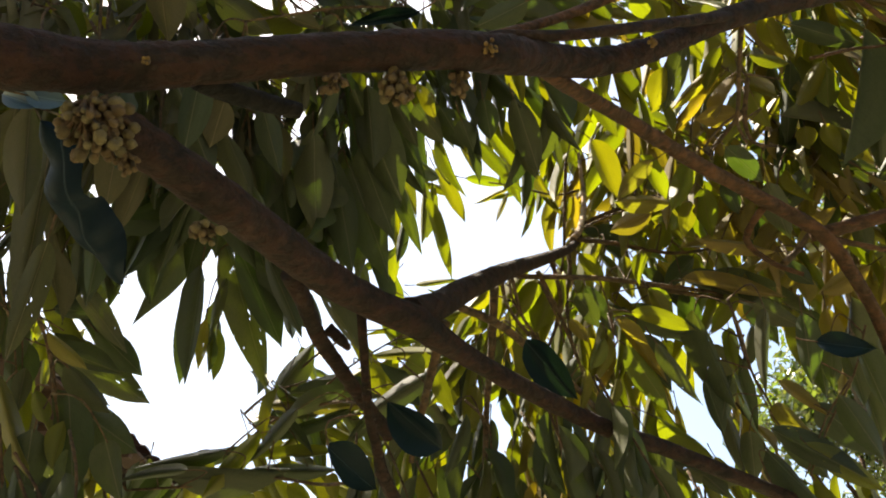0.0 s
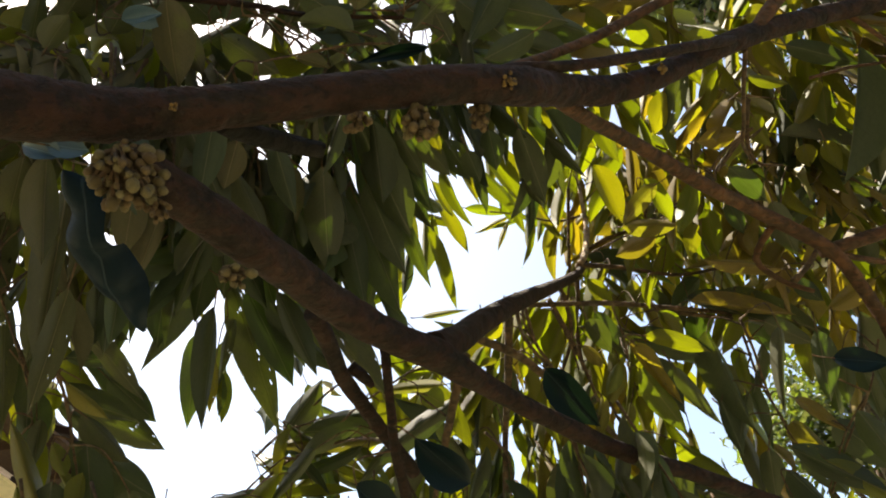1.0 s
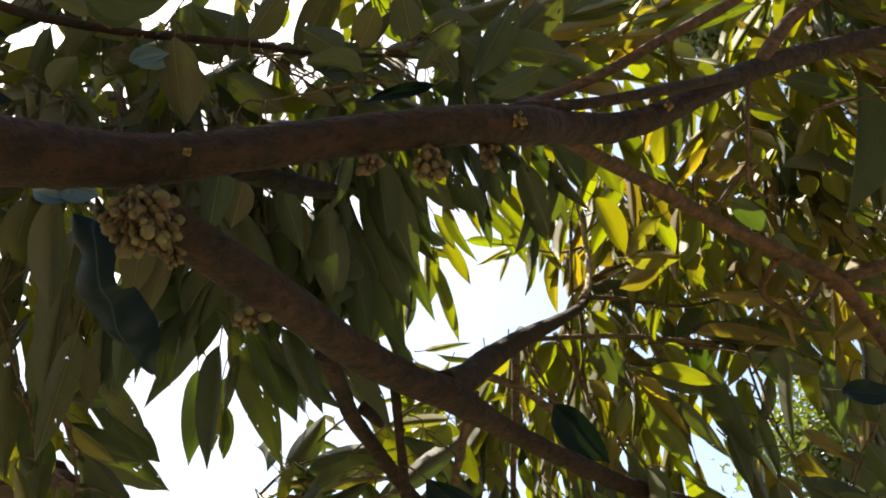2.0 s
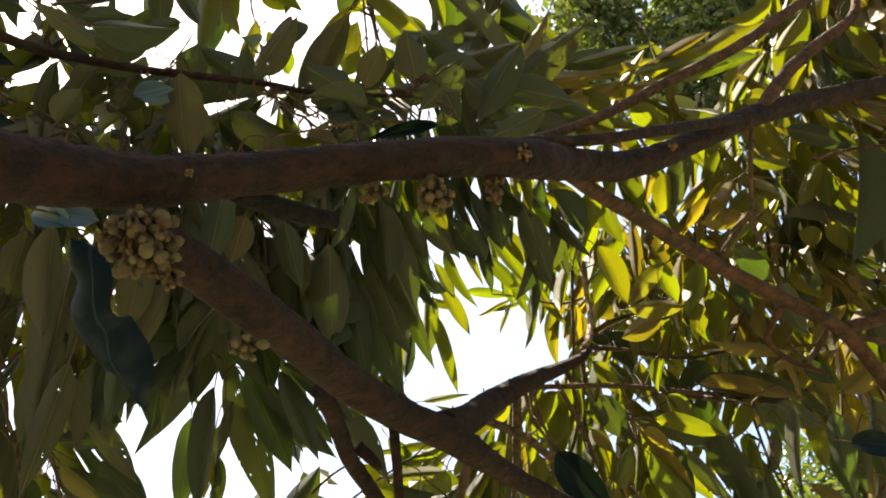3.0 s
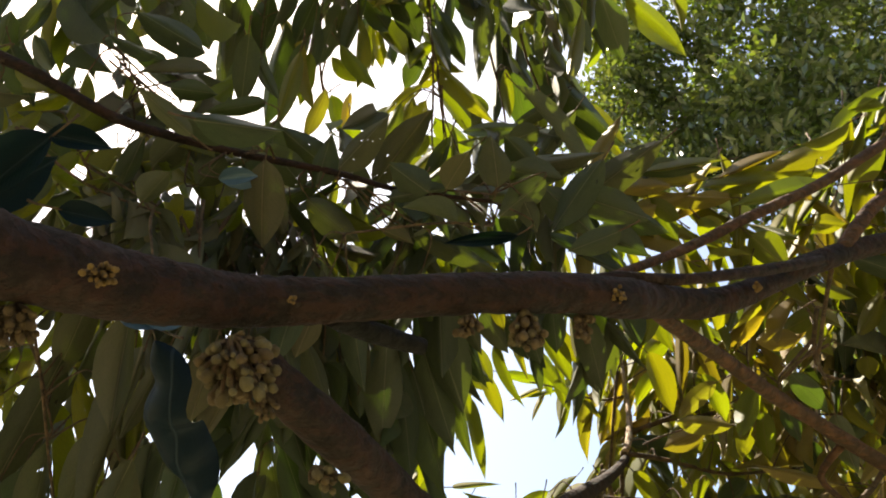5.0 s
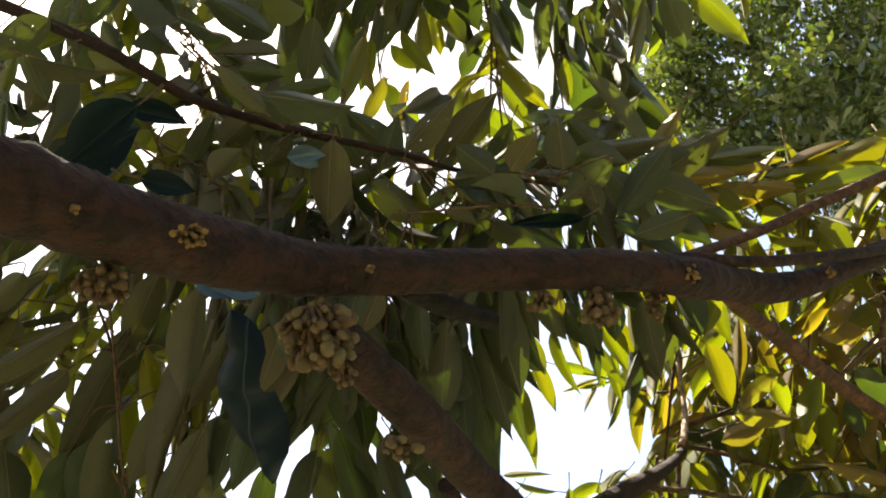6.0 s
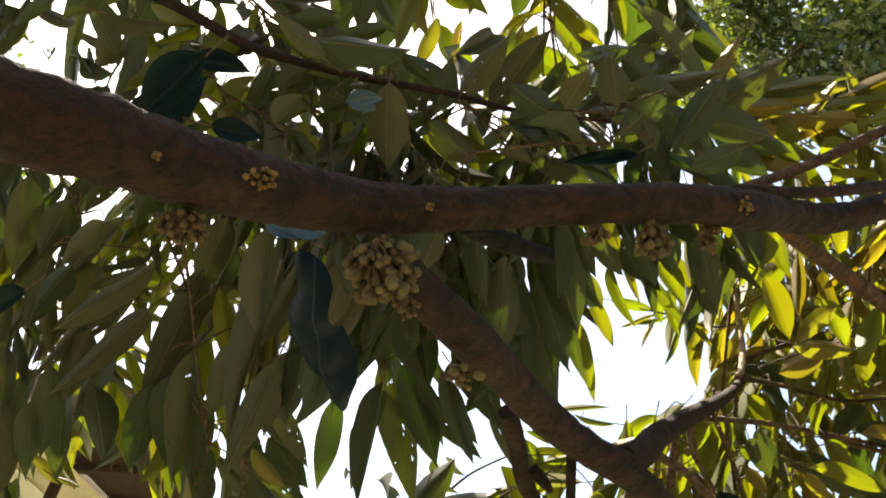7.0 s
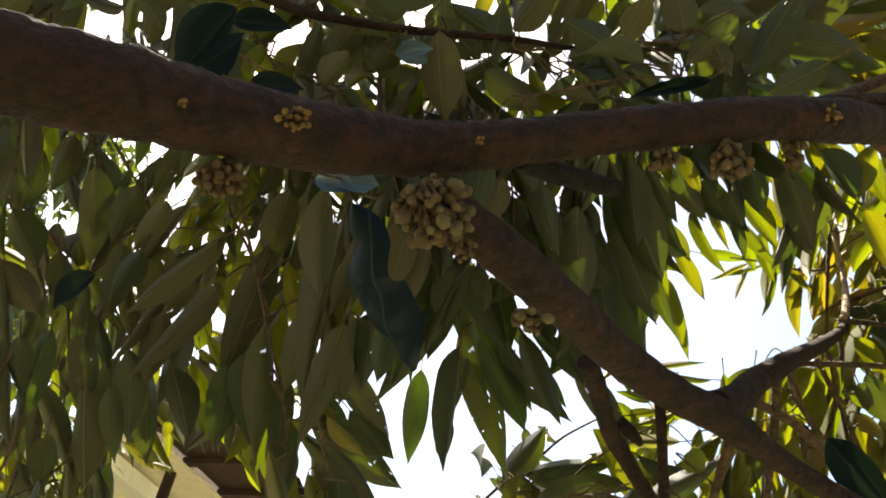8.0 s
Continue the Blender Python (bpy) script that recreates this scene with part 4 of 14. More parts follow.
leaf("low2", (0.118, 1.389, 2.771), (0.153, 1.470, 2.729), 0.047, (0.17, 0.71, 0.69))
young_leaf("upper", (0.162, 1.303, 2.860), (0.257, 1.387, 2.800), 0.056, (0.11, 0.90, 0.43))
young_leaf("tw7", (0.250, 1.301, 2.836), (0.220, 1.344, 2.748), 0.042, (0.01, 0.92, 0.39))
leaf("upper", (0.159, 1.286, 2.813), (0.219, 1.333, 2.737), 0.051, (0.06, 0.08, 1.00))
young_leaf("pale", (0.309, 1.641, 3.096), (0.268, 1.721, 3.018), 0.045, (0.15, 0.60, 0.79))
young_leaf("pale", (0.393, 1.738, 3.131), (0.318, 1.790, 3.060), 0.051, (0.29, 0.71, 0.65))
bronze_leaf("pale", (0.370, 1.848, 3.108), (0.316, 1.867, 3.056), 0.041, (0.12, 0.70, 0.70))
bronze_leaf("far1", (0.407, 1.838, 3.063), (0.314, 1.841, 2.984), 0.047, (0.14, 0.66, 0.74))
bronze_leaf("far1", (0.435, 2.013, 3.118), (0.342, 2.039, 3.086), 0.038, (0.26, 0.74, 0.62))
bronze_leaf("pale", (0.246, 2.030, 3.127), (0.224, 2.141, 2.997), 0.044, (-0.35, 0.77, 0.53))
bronze_leaf("pale", (0.290, 2.057, 3.161), (0.266, 2.125, 3.039), 0.048, (0.28, 0.78, 0.56))
bronze_leaf("pale", (0.307, 2.091, 3.155), (0.322, 2.172, 3.072), 0.038, (0.05, 0.83, 0.56))
bronze_leaf("pale", (0.266, 2.046, 3.171), (0.197, 2.084, 3.101), 0.040, (0.09, 0.76, 0.64))
bronze_leaf("pale", (0.218, 2.032, 3.120), (0.204, 2.103, 3.054), 0.037, (0.23, 0.87, 0.44))
young_leaf("far1", (0.321, 2.059, 3.008), (0.230, 2.065, 2.925), 0.038, (0.08, 0.79, 0.61))
young_leaf("far2", (-0.135, 1.922, 2.771), (-0.026, 1.958, 2.808), 0.016, (-0.20, 0.83, 0.53))
young_leaf("far1", (0.106, 2.011, 2.826), (0.002, 2.007, 2.746), 0.041, (0.03, 0.77, 0.64))
young_leaf("far2", (-0.003, 2.001, 2.788), (-0.114, 1.953, 2.773), 0.013, (0.36, 0.91, 0.23))
leaf("upper", (0.006, 1.306, 2.741), (0.025, 1.354, 2.703), 0.039, (-0.26, 0.59, 0.77))
leaf("upper", (0.047, 1.301, 2.788), (0.060, 1.361, 2.734), 0.044, (-0.02, 0.67, 0.74))
leaf("tw5", (-0.589, 1.145, 3.556), (-0.629, 1.343, 3.389), 0.072, (0.08, 0.08, 0.99))
bronze_leaf("tw5", (-0.472, 1.024, 3.249), (-0.458, 1.130, 3.155), 0.023, (-0.54, 0.34, 0.77))
bronze_leaf("tw5", (-0.473, 1.235, 3.408), (-0.520, 1.311, 3.308), 0.039, (-0.09, 0.72, 0.68))
young_leaf("tw5", (-0.522, 1.433, 3.681), (-0.495, 1.520, 3.621), 0.051, (0.06, 0.46, 0.89))
young_leaf("tw5", (-0.412, 1.059, 3.317), (-0.327, 1.129, 3.245), 0.037, (-0.38, 0.60, 0.71))
young_leaf("tw5", (-0.389, 1.116, 3.577), (-0.283, 1.184, 3.479), 0.049, (0.04, 0.30, 0.95))
leaf("tw3", (-0.258, 1.361, 3.787), (-0.330, 1.421, 3.707), 0.057, (-0.23, 0.20, 0.95))
young_leaf("tw3", (-0.244, 1.225, 3.431), (-0.334, 1.268, 3.361), 0.029, (0.04, 0.61, 0.79))
young_leaf("tw3", (-0.230, 1.226, 3.536), (-0.059, 1.341, 3.424), 0.046, (-0.14, 0.68, 0.71))
young_leaf("tw3", (-0.229, 1.432, 3.726), (-0.107, 1.521, 3.619), 0.057, (0.22, 0.43, 0.88))
young_leaf("tw3", (-0.233, 1.499, 3.686), (-0.114, 1.584, 3.623), 0.066, (-0.44, 0.61, 0.66))
young_leaf("tw4", (-0.211, 1.170, 3.153), (-0.243, 1.204, 3.110), 0.034, (-0.05, 0.69, 0.72))
leaf("tw3", (-0.227, 1.133, 3.627), (-0.143, 1.241, 3.529), 0.051, (-0.08, 0.38, 0.92))
leaf("tw4", (-0.108, 0.977, 3.402), (-0.112, 1.114, 3.262), 0.041, (0.17, 0.57, 0.81))
leaf("tw3", (-0.070, 1.214, 3.870), (-0.057, 1.479, 3.578), 0.064, (0.11, 0.56, 0.82))
leaf("tw4", (-0.029, 1.226, 3.496), (0.010, 1.335, 3.385), 0.063, (-0.06, 0.53, 0.84))
young_leaf("tw4", (0.048, 1.277, 3.455), (0.009, 1.402, 3.368), 0.045, (0.26, 0.31, 0.91))
leaf("tw4", (0.009, 1.181, 3.509), (0.229, 1.331, 3.337), 0.081, (-0.24, 0.54, 0.81))
leaf("tw4", (0.025, 1.158, 3.577), (0.176, 1.312, 3.457), 0.069, (-0.04, 0.64, 0.77))
young_leaf("tw4", (0.056, 1.279, 3.443), (0.200, 1.382, 3.379), 0.052, (0.09, 0.64, 0.76))
leaf("tw4", (0.077, 1.099, 3.653), (0.165, 1.221, 3.567), 0.058, (0.15, 0.37, 0.92))
leaf("tw4", (0.151, 1.016, 3.494), (0.209, 1.119, 3.377), 0.066, (0.33, 0.57, 0.75))
young_leaf("tw4", (0.231, 1.072, 3.609), (0.381, 1.187, 3.524), 0.061, (0.07, 0.53, 0.84))
young_leaf("tw4", (0.350, 1.090, 3.653), (0.390, 1.164, 3.618), 0.037, (0.66, 0.28, 0.70))
leaf("tw5", (-0.515, 1.092, 3.603), (-0.564, 1.180, 3.511), 0.062, (-0.05, 0.13, 0.99))
leaf("tw5", (-0.441, 1.097, 3.617), (-0.467, 1.189, 3.507), 0.066, (-0.29, 0.59, 0.75))
leaf("tw5", (-0.400, 1.075, 3.577), (-0.325, 1.130, 3.492), 0.061, (-0.06, 0.60, 0.80))
leaf("tw3", (-0.319, 1.063, 3.586), (-0.254, 1.168, 3.511), 0.067, (-0.27, 0.40, 0.88))
leaf("tw5", (-0.441, 1.061, 3.413), (-0.471, 1.122, 3.321), 0.046, (-0.30, 0.55, 0.78))
leaf("tw5", (-0.618, 1.079, 3.571), (-0.631, 1.185, 3.463), 0.065, (-0.30, 0.29, 0.91))
leaf("tw5", (-0.681, 1.071, 3.551), (-0.714, 1.220, 3.414), 0.074, (-0.10, 0.12, 0.99))
leaf("tw4", (-0.041, 1.100, 3.648), (0.021, 1.218, 3.506), 0.046, (-0.15, 0.79, 0.59))
leaf("tw4", (-0.158, 1.077, 3.624), (-0.134, 1.144, 3.583), 0.060, (0.03, 0.66, 0.75))
silver_leaf("tw19", (-0.301, 0.877, 2.659), (-0.230, 0.824, 2.722), 0.046, (0.14, 0.77, 0.63))
silver_leaf("upper", (-0.281, 1.052, 2.826), (-0.180, 0.932, 2.908), 0.061, (-0.12, 0.54, 0.83))
leaf("upper", (-0.340, 1.031, 2.832), (-0.441, 0.965, 2.880), 0.060, (-0.11, 0.68, 0.73))
leaf("tw19", (-0.346, 0.940, 2.694), (-0.326, 0.893, 2.762), 0.041, (0.07, 0.55, 0.83))
leaf("tw19", (-0.232, 0.948, 2.681), (-0.138, 0.954, 2.721), 0.033, (0.18, 0.43, 0.89))
silver_leaf("tw19", (-0.071, 0.929, 2.697), (-0.084, 0.884, 2.767), 0.051, (-0.14, 0.59, 0.80))
silver_leaf("tw19", (-0.147, 0.933, 2.691), (-0.115, 0.877, 2.714), 0.044, (-0.15, 0.19, 0.97))
leaf("tw19", (-0.173, 0.938, 2.689), (-0.235, 0.914, 2.723), 0.051, (0.30, 0.81, 0.51))
leaf("upper", (-0.371, 0.963, 2.720), (-0.434, 0.907, 2.760), 0.049, (0.06, 0.71, 0.70))
leaf("upper", (-0.001, 1.022, 2.861), (-0.062, 0.974, 2.889), 0.045, (-0.01, 0.70, 0.71))
leaf("upper", (-0.051, 0.985, 2.810), (0.042, 0.994, 2.805), 0.041, (-0.03, 0.32, 0.95))
leaf("tw19", (-0.114, 0.975, 2.737), (-0.006, 0.986, 2.749), 0.030, (-0.08, 0.69, 0.72))
young_leaf("up2", (0.626, 1.198, 3.107), (0.337, 1.212, 3.066), 0.058, (0.15, 0.56, 0.81))
young_leaf("up2", (0.550, 1.102, 2.948), (0.350, 1.113, 2.892), 0.043, (0.32, 0.36, 0.87))
young_leaf("up2", (0.629, 1.155, 3.144), (0.481, 1.200, 3.111), 0.048, (0.16, 0.81, 0.56))
young_leaf("up2", (0.624, 1.089, 3.131), (0.533, 1.136, 3.102), 0.042, (0.89, 0.31, 0.34))
young_leaf("up2", (0.725, 1.103, 3.215), (0.652, 1.113, 3.217), 0.033, (0.67, 0.21, 0.71))
young_leaf("mesh1", (0.352, 1.250, 3.010), (0.424, 1.303, 2.996), 0.037, (0.10, 0.45, 0.89))
young_leaf("mesh1", (0.452, 1.276, 2.993), (0.531, 1.320, 2.947), 0.064, (0.44, 0.54, 0.72))
young_leaf("mesh1", (0.430, 1.318, 2.991), (0.501, 1.384, 2.967), 0.065, (0.61, 0.52, 0.59))
young_leaf("mesh1", (0.581, 1.357, 3.153), (0.664, 1.391, 3.141), 0.041, (0.01, 0.79, 0.62))
young_leaf("mesh1", (0.568, 1.242, 2.996), (0.627, 1.232, 2.993), 0.040, (0.51, 0.43, 0.75))
bronze_leaf("mesh1", (0.372, 1.212, 3.090), (0.199, 1.214, 3.050), 0.033, (0.00, 0.39, 0.92))
bronze_leaf("mesh1", (0.412, 1.222, 3.046), (0.213, 1.230, 3.054), 0.031, (0.34, 0.82, 0.47))
young_leaf("up1", (0.388, 1.160, 3.088), (0.216, 1.172, 3.060), 0.020, (-0.23, 0.56, 0.80))
silver_leaf("up1", (0.223, 1.008, 2.940), (0.007, 1.149, 2.830), 0.062, (0.34, 0.54, 0.77))
leaf("upper", (0.048, 1.014, 2.786), (0.190, 1.048, 2.767), 0.058, (-0.01, 0.54, 0.84))
leaf("upper", (-0.064, 1.012, 2.840), (0.109, 0.999, 2.878), 0.044, (0.30, 0.62, 0.72))
leaf("upper", (0.197, 1.177, 3.068), (0.361, 1.189, 3.093), 0.041, (0.30, 0.48, 0.83))
leaf("upper", (0.120, 1.111, 2.898), (0.242, 1.152, 2.843), 0.047, (-0.19, 0.79, 0.58))
young_leaf("mesh1", (0.257, 1.234, 3.016), (0.300, 1.266, 2.954), 0.045, (0.21, 0.65, 0.73))
young_leaf("up2", (0.710, 1.133, 3.154), (0.636, 1.192, 3.060), 0.052, (0.59, 0.66, 0.47))
young_leaf("up2", (0.699, 1.218, 3.095), (0.688, 1.288, 3.051), 0.046, (0.28, 0.08, 0.96))
bronze_leaf("up1", (0.276, 1.162, 3.001), (0.130, 1.147, 2.974), 0.034, (0.13, 0.64, 0.76))
leaf("tw19", (0.005, 0.996, 2.783), (0.090, 1.050, 2.725), 0.055, (-0.23, 0.66, 0.71))
leaf("upper", (-0.039, 1.222, 3.002), (-0.001, 1.281, 2.951), 0.062, (-0.06, 0.56, 0.82))
leaf("upper", (0.108, 1.138, 2.835), (0.209, 1.161, 2.808), 0.050, (0.02, 0.33, 0.95))
young_leaf("mesh1", (0.296, 1.228, 2.978), (0.241, 1.206, 3.018), 0.036, (0.12, 0.74, 0.67))
leaf("mesh1", (0.652, 1.439, 2.855), (0.826, 1.456, 2.831), 0.035, (0.49, 0.29, 0.82))
leaf("right4", (0.686, 1.546, 2.867), (0.891, 1.598, 2.845), 0.051, (0.53, 0.59, 0.61))
leaf("mesh1", (0.702, 1.439, 3.017), (0.704, 1.570, 2.881), 0.042, (0.50, 0.61, 0.62))
leaf("tw9", (0.785, 1.289, 2.939), (0.771, 1.458, 2.724), 0.065, (0.69, -0.04, 0.72))
young_leaf("tw9", (0.735, 1.374, 2.943), (0.694, 1.458, 2.891), 0.044, (0.48, 0.64, 0.60))
young_leaf("tw9", (0.746, 1.389, 2.944), (0.742, 1.430, 2.858), 0.047, (0.31, 0.53, 0.79))
young_leaf("tw9", (0.783, 1.421, 2.924), (0.807, 1.446, 2.859), 0.041, (0.37, 0.88, 0.31))
leaf("mesh1", (0.645, 1.281, 2.946), (0.805, 1.334, 2.936), 0.043, (0.54, 0.61, 0.58))
young_leaf("mesh1", (0.599, 1.285, 2.977), (0.670, 1.353, 2.932), 0.047, (0.05, 0.59, 0.81))
young_leaf("mesh1", (0.563, 1.305, 2.892), (0.633, 1.303, 2.856), 0.024, (0.17, 0.80, 0.58))
bronze_leaf("mesh1", (0.591, 1.454, 3.052), (0.511, 1.541, 2.992), 0.041, (-0.20, 0.84, 0.51))
young_leaf("mesh1", (0.546, 1.390, 3.016), (0.512, 1.451, 2.943), 0.039, (-0.12, 0.90, 0.41))
leaf("mesh1", (0.456, 1.322, 2.961), (0.414, 1.409, 2.848), 0.049, (0.08, 0.70, 0.71))
young_leaf("mesh1", (0.415, 1.361, 2.926), (0.385, 1.402, 2.844), 0.048, (0.12, 0.28, 0.95))
young_leaf("mesh2", (0.314, 1.366, 2.905), (0.356, 1.386, 2.843), 0.048, (0.57, 0.22, 0.79))
young_leaf("mesh2", (0.290, 1.468, 2.984), (0.341, 1.564, 2.922), 0.049, (0.08, 0.74, 0.67))
young_leaf("mesh1", (0.584, 1.387, 2.867), (0.625, 1.444, 2.830), 0.047, (0.05, 0.75, 0.66))
young_leaf("right4", (0.668, 1.479, 2.994), (0.565, 1.498, 2.935), 0.047, (0.40, 0.65, 0.64))
young_leaf("mesh1", (0.581, 1.441, 2.840), (0.527, 1.472, 2.803), 0.033, (-0.22, 0.50, 0.84))
bronze_leaf("mesh2", (0.570, 1.451, 2.881), (0.486, 1.468, 2.879), 0.045, (0.44, 0.63, 0.64))
young_leaf("mesh1", (0.334, 1.218, 2.973), (0.385, 1.263, 2.951), 0.040, (-0.04, 0.84, 0.55))
young_leaf("mesh1", (0.277, 1.280, 3.008), (0.340, 1.276, 2.975), 0.021, (-0.09, 0.45, 0.89))
young_leaf("mesh1", (0.358, 1.285, 2.929), (0.440, 1.271, 2.943), 0.026, (-0.12, 0.36, 0.92))
young_leaf("right4", (0.761, 1.442, 3.093), (0.792, 1.532, 3.038), 0.046, (0.47, 0.66, 0.58))
bronze_leaf("limb", (0.920, 1.380, 3.099), (0.908, 1.474, 2.963), 0.056, (0.12, 0.81, 0.57))
leaf("right4", (0.849, 1.445, 2.885), (0.864, 1.538, 2.793), 0.047, (0.41, 0.73, 0.55))
young_leaf("mesh1", (0.706, 1.471, 2.856), (0.717, 1.507, 2.824), 0.042, (0.35, 0.73, 0.59))
young_leaf("mesh1", (0.715, 1.405, 2.798), (0.758, 1.471, 2.771), 0.036, (0.38, 0.58, 0.72))
young_leaf("low2", (0.281, 1.544, 2.901), (0.338, 1.624, 2.798), 0.054, (0.43, 0.65, 0.63))
bronze_leaf("mesh2", (0.383, 1.458, 2.761), (0.315, 1.529, 2.715), 0.037, (0.43, 0.30, 0.85))
young_leaf("mesh2", (0.455, 1.425, 2.744), (0.408, 1.482, 2.642), 0.042, (0.29, 0.50, 0.82))
young_leaf("mesh2", (0.511, 1.582, 2.786), (0.538, 1.673, 2.723), 0.050, (0.22, 0.81, 0.54))
young_leaf("low3", (0.483, 1.599, 2.767), (0.473, 1.658, 2.713), 0.039, (0.15, 0.67, 0.73))
leaf("mesh2", (0.549, 1.561, 2.790), (0.577, 1.593, 2.722), 0.036, (0.21, 0.78, 0.58))
young_leaf("right4", (0.631, 1.641, 2.853), (0.642, 1.697, 2.813), 0.036, (0.48, 0.69, 0.54))
bronze_leaf("mesh2", (0.433, 1.548, 2.725), (0.310, 1.536, 2.714), 0.038, (0.12, 0.87, 0.47))
bronze_leaf("low3", (0.417, 1.674, 2.798), (0.321, 1.702, 2.760), 0.048, (0.28, 0.82, 0.51))
bronze_leaf("right4", (0.690, 1.781, 2.797), (0.486, 1.781, 2.776), 0.038, (0.71, 0.40, 0.57))
bronze_leaf("tw16", (0.637, 1.602, 2.634), (0.457, 1.556, 2.643), 0.031, (0.01, 0.95, 0.32))
leaf("low4", (0.272, 1.843, 2.863), (0.488, 1.879, 2.814), 0.044, (0.36, 0.53, 0.77))
leaf("long", (0.538, 1.727, 2.663), (0.767, 1.799, 2.590), 0.056, (0.50, 0.53, 0.68))
bronze_leaf("long", (0.452, 1.648, 2.598), (0.671, 1.699, 2.587), 0.037, (0.29, 0.65, 0.70))
young_leaf("low4", (0.468, 1.789, 2.859), (0.450, 1.826, 2.786), 0.043, (0.19, 0.93, 0.33))
young_leaf("long", (0.365, 1.566, 2.607), (0.359, 1.633, 2.577), 0.032, (-0.10, 0.59, 0.80))
leaf("long", (0.253, 1.663, 2.593), (0.322, 1.736, 2.511), 0.037, (0.08, 0.73, 0.68))
leaf("long2", (0.346, 1.809, 2.627), (0.540, 1.854, 2.550), 0.057, (0.30, 0.74, 0.60))
leaf("low5", (0.238, 1.813, 2.651), (0.426, 1.858, 2.647), 0.035, (0.02, 0.91, 0.42))
young_leaf("low5", (0.304, 1.754, 2.528), (0.267, 1.818, 2.441), 0.049, (0.20, 0.84, 0.51))
young_leaf("low5", (0.281, 1.909, 2.608), (0.301, 1.976, 2.535), 0.049, (0.33, 0.80, 0.51))
leaf("long2", (0.374, 1.801, 2.554), (0.453, 1.893, 2.464), 0.058, (0.40, 0.72, 0.57))
young_leaf("far1", (0.508, 2.169, 2.744), (0.596, 2.265, 2.639), 0.069, (0.22, 0.84, 0.50))
leaf("low3", (0.494, 1.807, 2.679), (0.548, 1.956, 2.509), 0.056, (0.15, 0.95, 0.28))
young_leaf("long", (0.609, 1.914, 2.635), (0.642, 2.017, 2.566), 0.037, (0.05, 0.77, 0.64))
leaf("right5", (0.529, 1.432, 2.394), (0.539, 1.553, 2.288), 0.027, (0.18, 0.72, 0.67))
leaf("long", (0.754, 1.790, 2.608), (0.788, 1.908, 2.453), 0.071, (0.36, 0.86, 0.36))
young_leaf("long", (0.702, 1.754, 2.588), (0.717, 1.825, 2.484), 0.045, (0.21, 0.83, 0.51))
leaf("low3", (0.640, 1.685, 2.791), (0.664, 1.739, 2.705), 0.050, (0.35, 0.78, 0.52))
leaf("mesh1", (0.600, 1.463, 2.700), (0.654, 1.553, 2.627), 0.051, (0.19, 0.74, 0.64))
bronze_leaf("right4", (0.692, 1.618, 2.734), (0.606, 1.694, 2.662), 0.037, (-0.08, 0.73, 0.68))
bronze_leaf("right4", (0.790, 1.731, 2.722), (0.677, 1.774, 2.640), 0.040, (0.33, 0.62, 0.71))
bronze_leaf("right2", (0.760, 1.556, 2.708), (0.678, 1.622, 2.649), 0.035, (0.34, 0.30, 0.89))
bronze_leaf("right4", (0.903, 1.647, 2.805), (0.802, 1.751, 2.705), 0.049, (0.47, 0.35, 0.81))
bronze_leaf("right2", (0.846, 1.664, 2.639), (0.745, 1.718, 2.598), 0.048, (0.11, 0.96, 0.28))
leaf("mesh1", (0.718, 1.517, 2.785), (0.631, 1.561, 2.692), 0.051, (0.14, 0.95, 0.28))
leaf("mesh2", (0.527, 1.439, 2.775), (0.603, 1.492, 2.725), 0.045, (0.17, 0.65, 0.74))
young_leaf("mesh2", (0.367, 1.482, 2.796), (0.425, 1.564, 2.740), 0.042, (0.71, 0.55, 0.44))
young_leaf("low4", (0.345, 1.691, 2.972), (0.283, 1.741, 2.896), 0.041, (0.01, 0.61, 0.79))
young_leaf("pale", (0.314, 1.785, 2.810), (0.283, 1.868, 2.742), 0.040, (-0.16, 0.79, 0.60))
young_leaf("long2", (0.347, 1.690, 2.691), (0.360, 1.735, 2.605), 0.039, (0.12, 0.89, 0.44))
young_leaf("low5", (0.248, 1.672, 2.685), (0.300, 1.705, 2.617), 0.037, (0.22, 0.66, 0.72))
young_leaf("long2", (0.569, 1.698, 2.610), (0.527, 1.770, 2.535), 0.040, (0.64, 0.69, 0.34))
leaf("low3", (0.719, 2.035, 2.809), (0.791, 2.146, 2.724), 0.063, (0.02, 0.85, 0.53))
young_leaf("low3", (0.485, 1.789, 2.753), (0.566, 1.823, 2.694), 0.040, (0.35, 0.72, 0.60))
young_leaf("long", (0.304, 1.701, 2.643), (0.270, 1.739, 2.558), 0.037, (0.25, 0.61, 0.75))
young_leaf("long", (0.373, 1.627, 2.562), (0.431, 1.717, 2.509), 0.039, (0.50, 0.63, 0.59))
leaf("low5", (0.239, 1.780, 2.491), (0.208, 1.799, 2.427), 0.042, (0.42, 0.61, 0.68))
leaf("long", (0.549, 1.892, 2.577), (0.596, 1.982, 2.500), 0.058, (0.33, 0.42, 0.85))
leaf("right2", (0.799, 1.564, 2.682), (0.819, 1.600, 2.623), 0.041, (0.33, 0.48, 0.81))
leaf("right2", (0.818, 1.727, 2.600), (0.829, 1.836, 2.450), 0.059, (0.69, 0.63, 0.37))
bronze_leaf("right", (0.737, 1.674, 2.543), (0.760, 1.750, 2.421), 0.047, (0.43, 0.80, 0.41))
leaf("low3", (0.514, 1.762, 2.732), (0.451, 1.828, 2.689), 0.046, (0.23, 0.48, 0.85))
leaf("tw16", (0.636, 1.573, 2.588), (0.687, 1.582, 2.538), 0.035, (0.52, 0.73, 0.45))
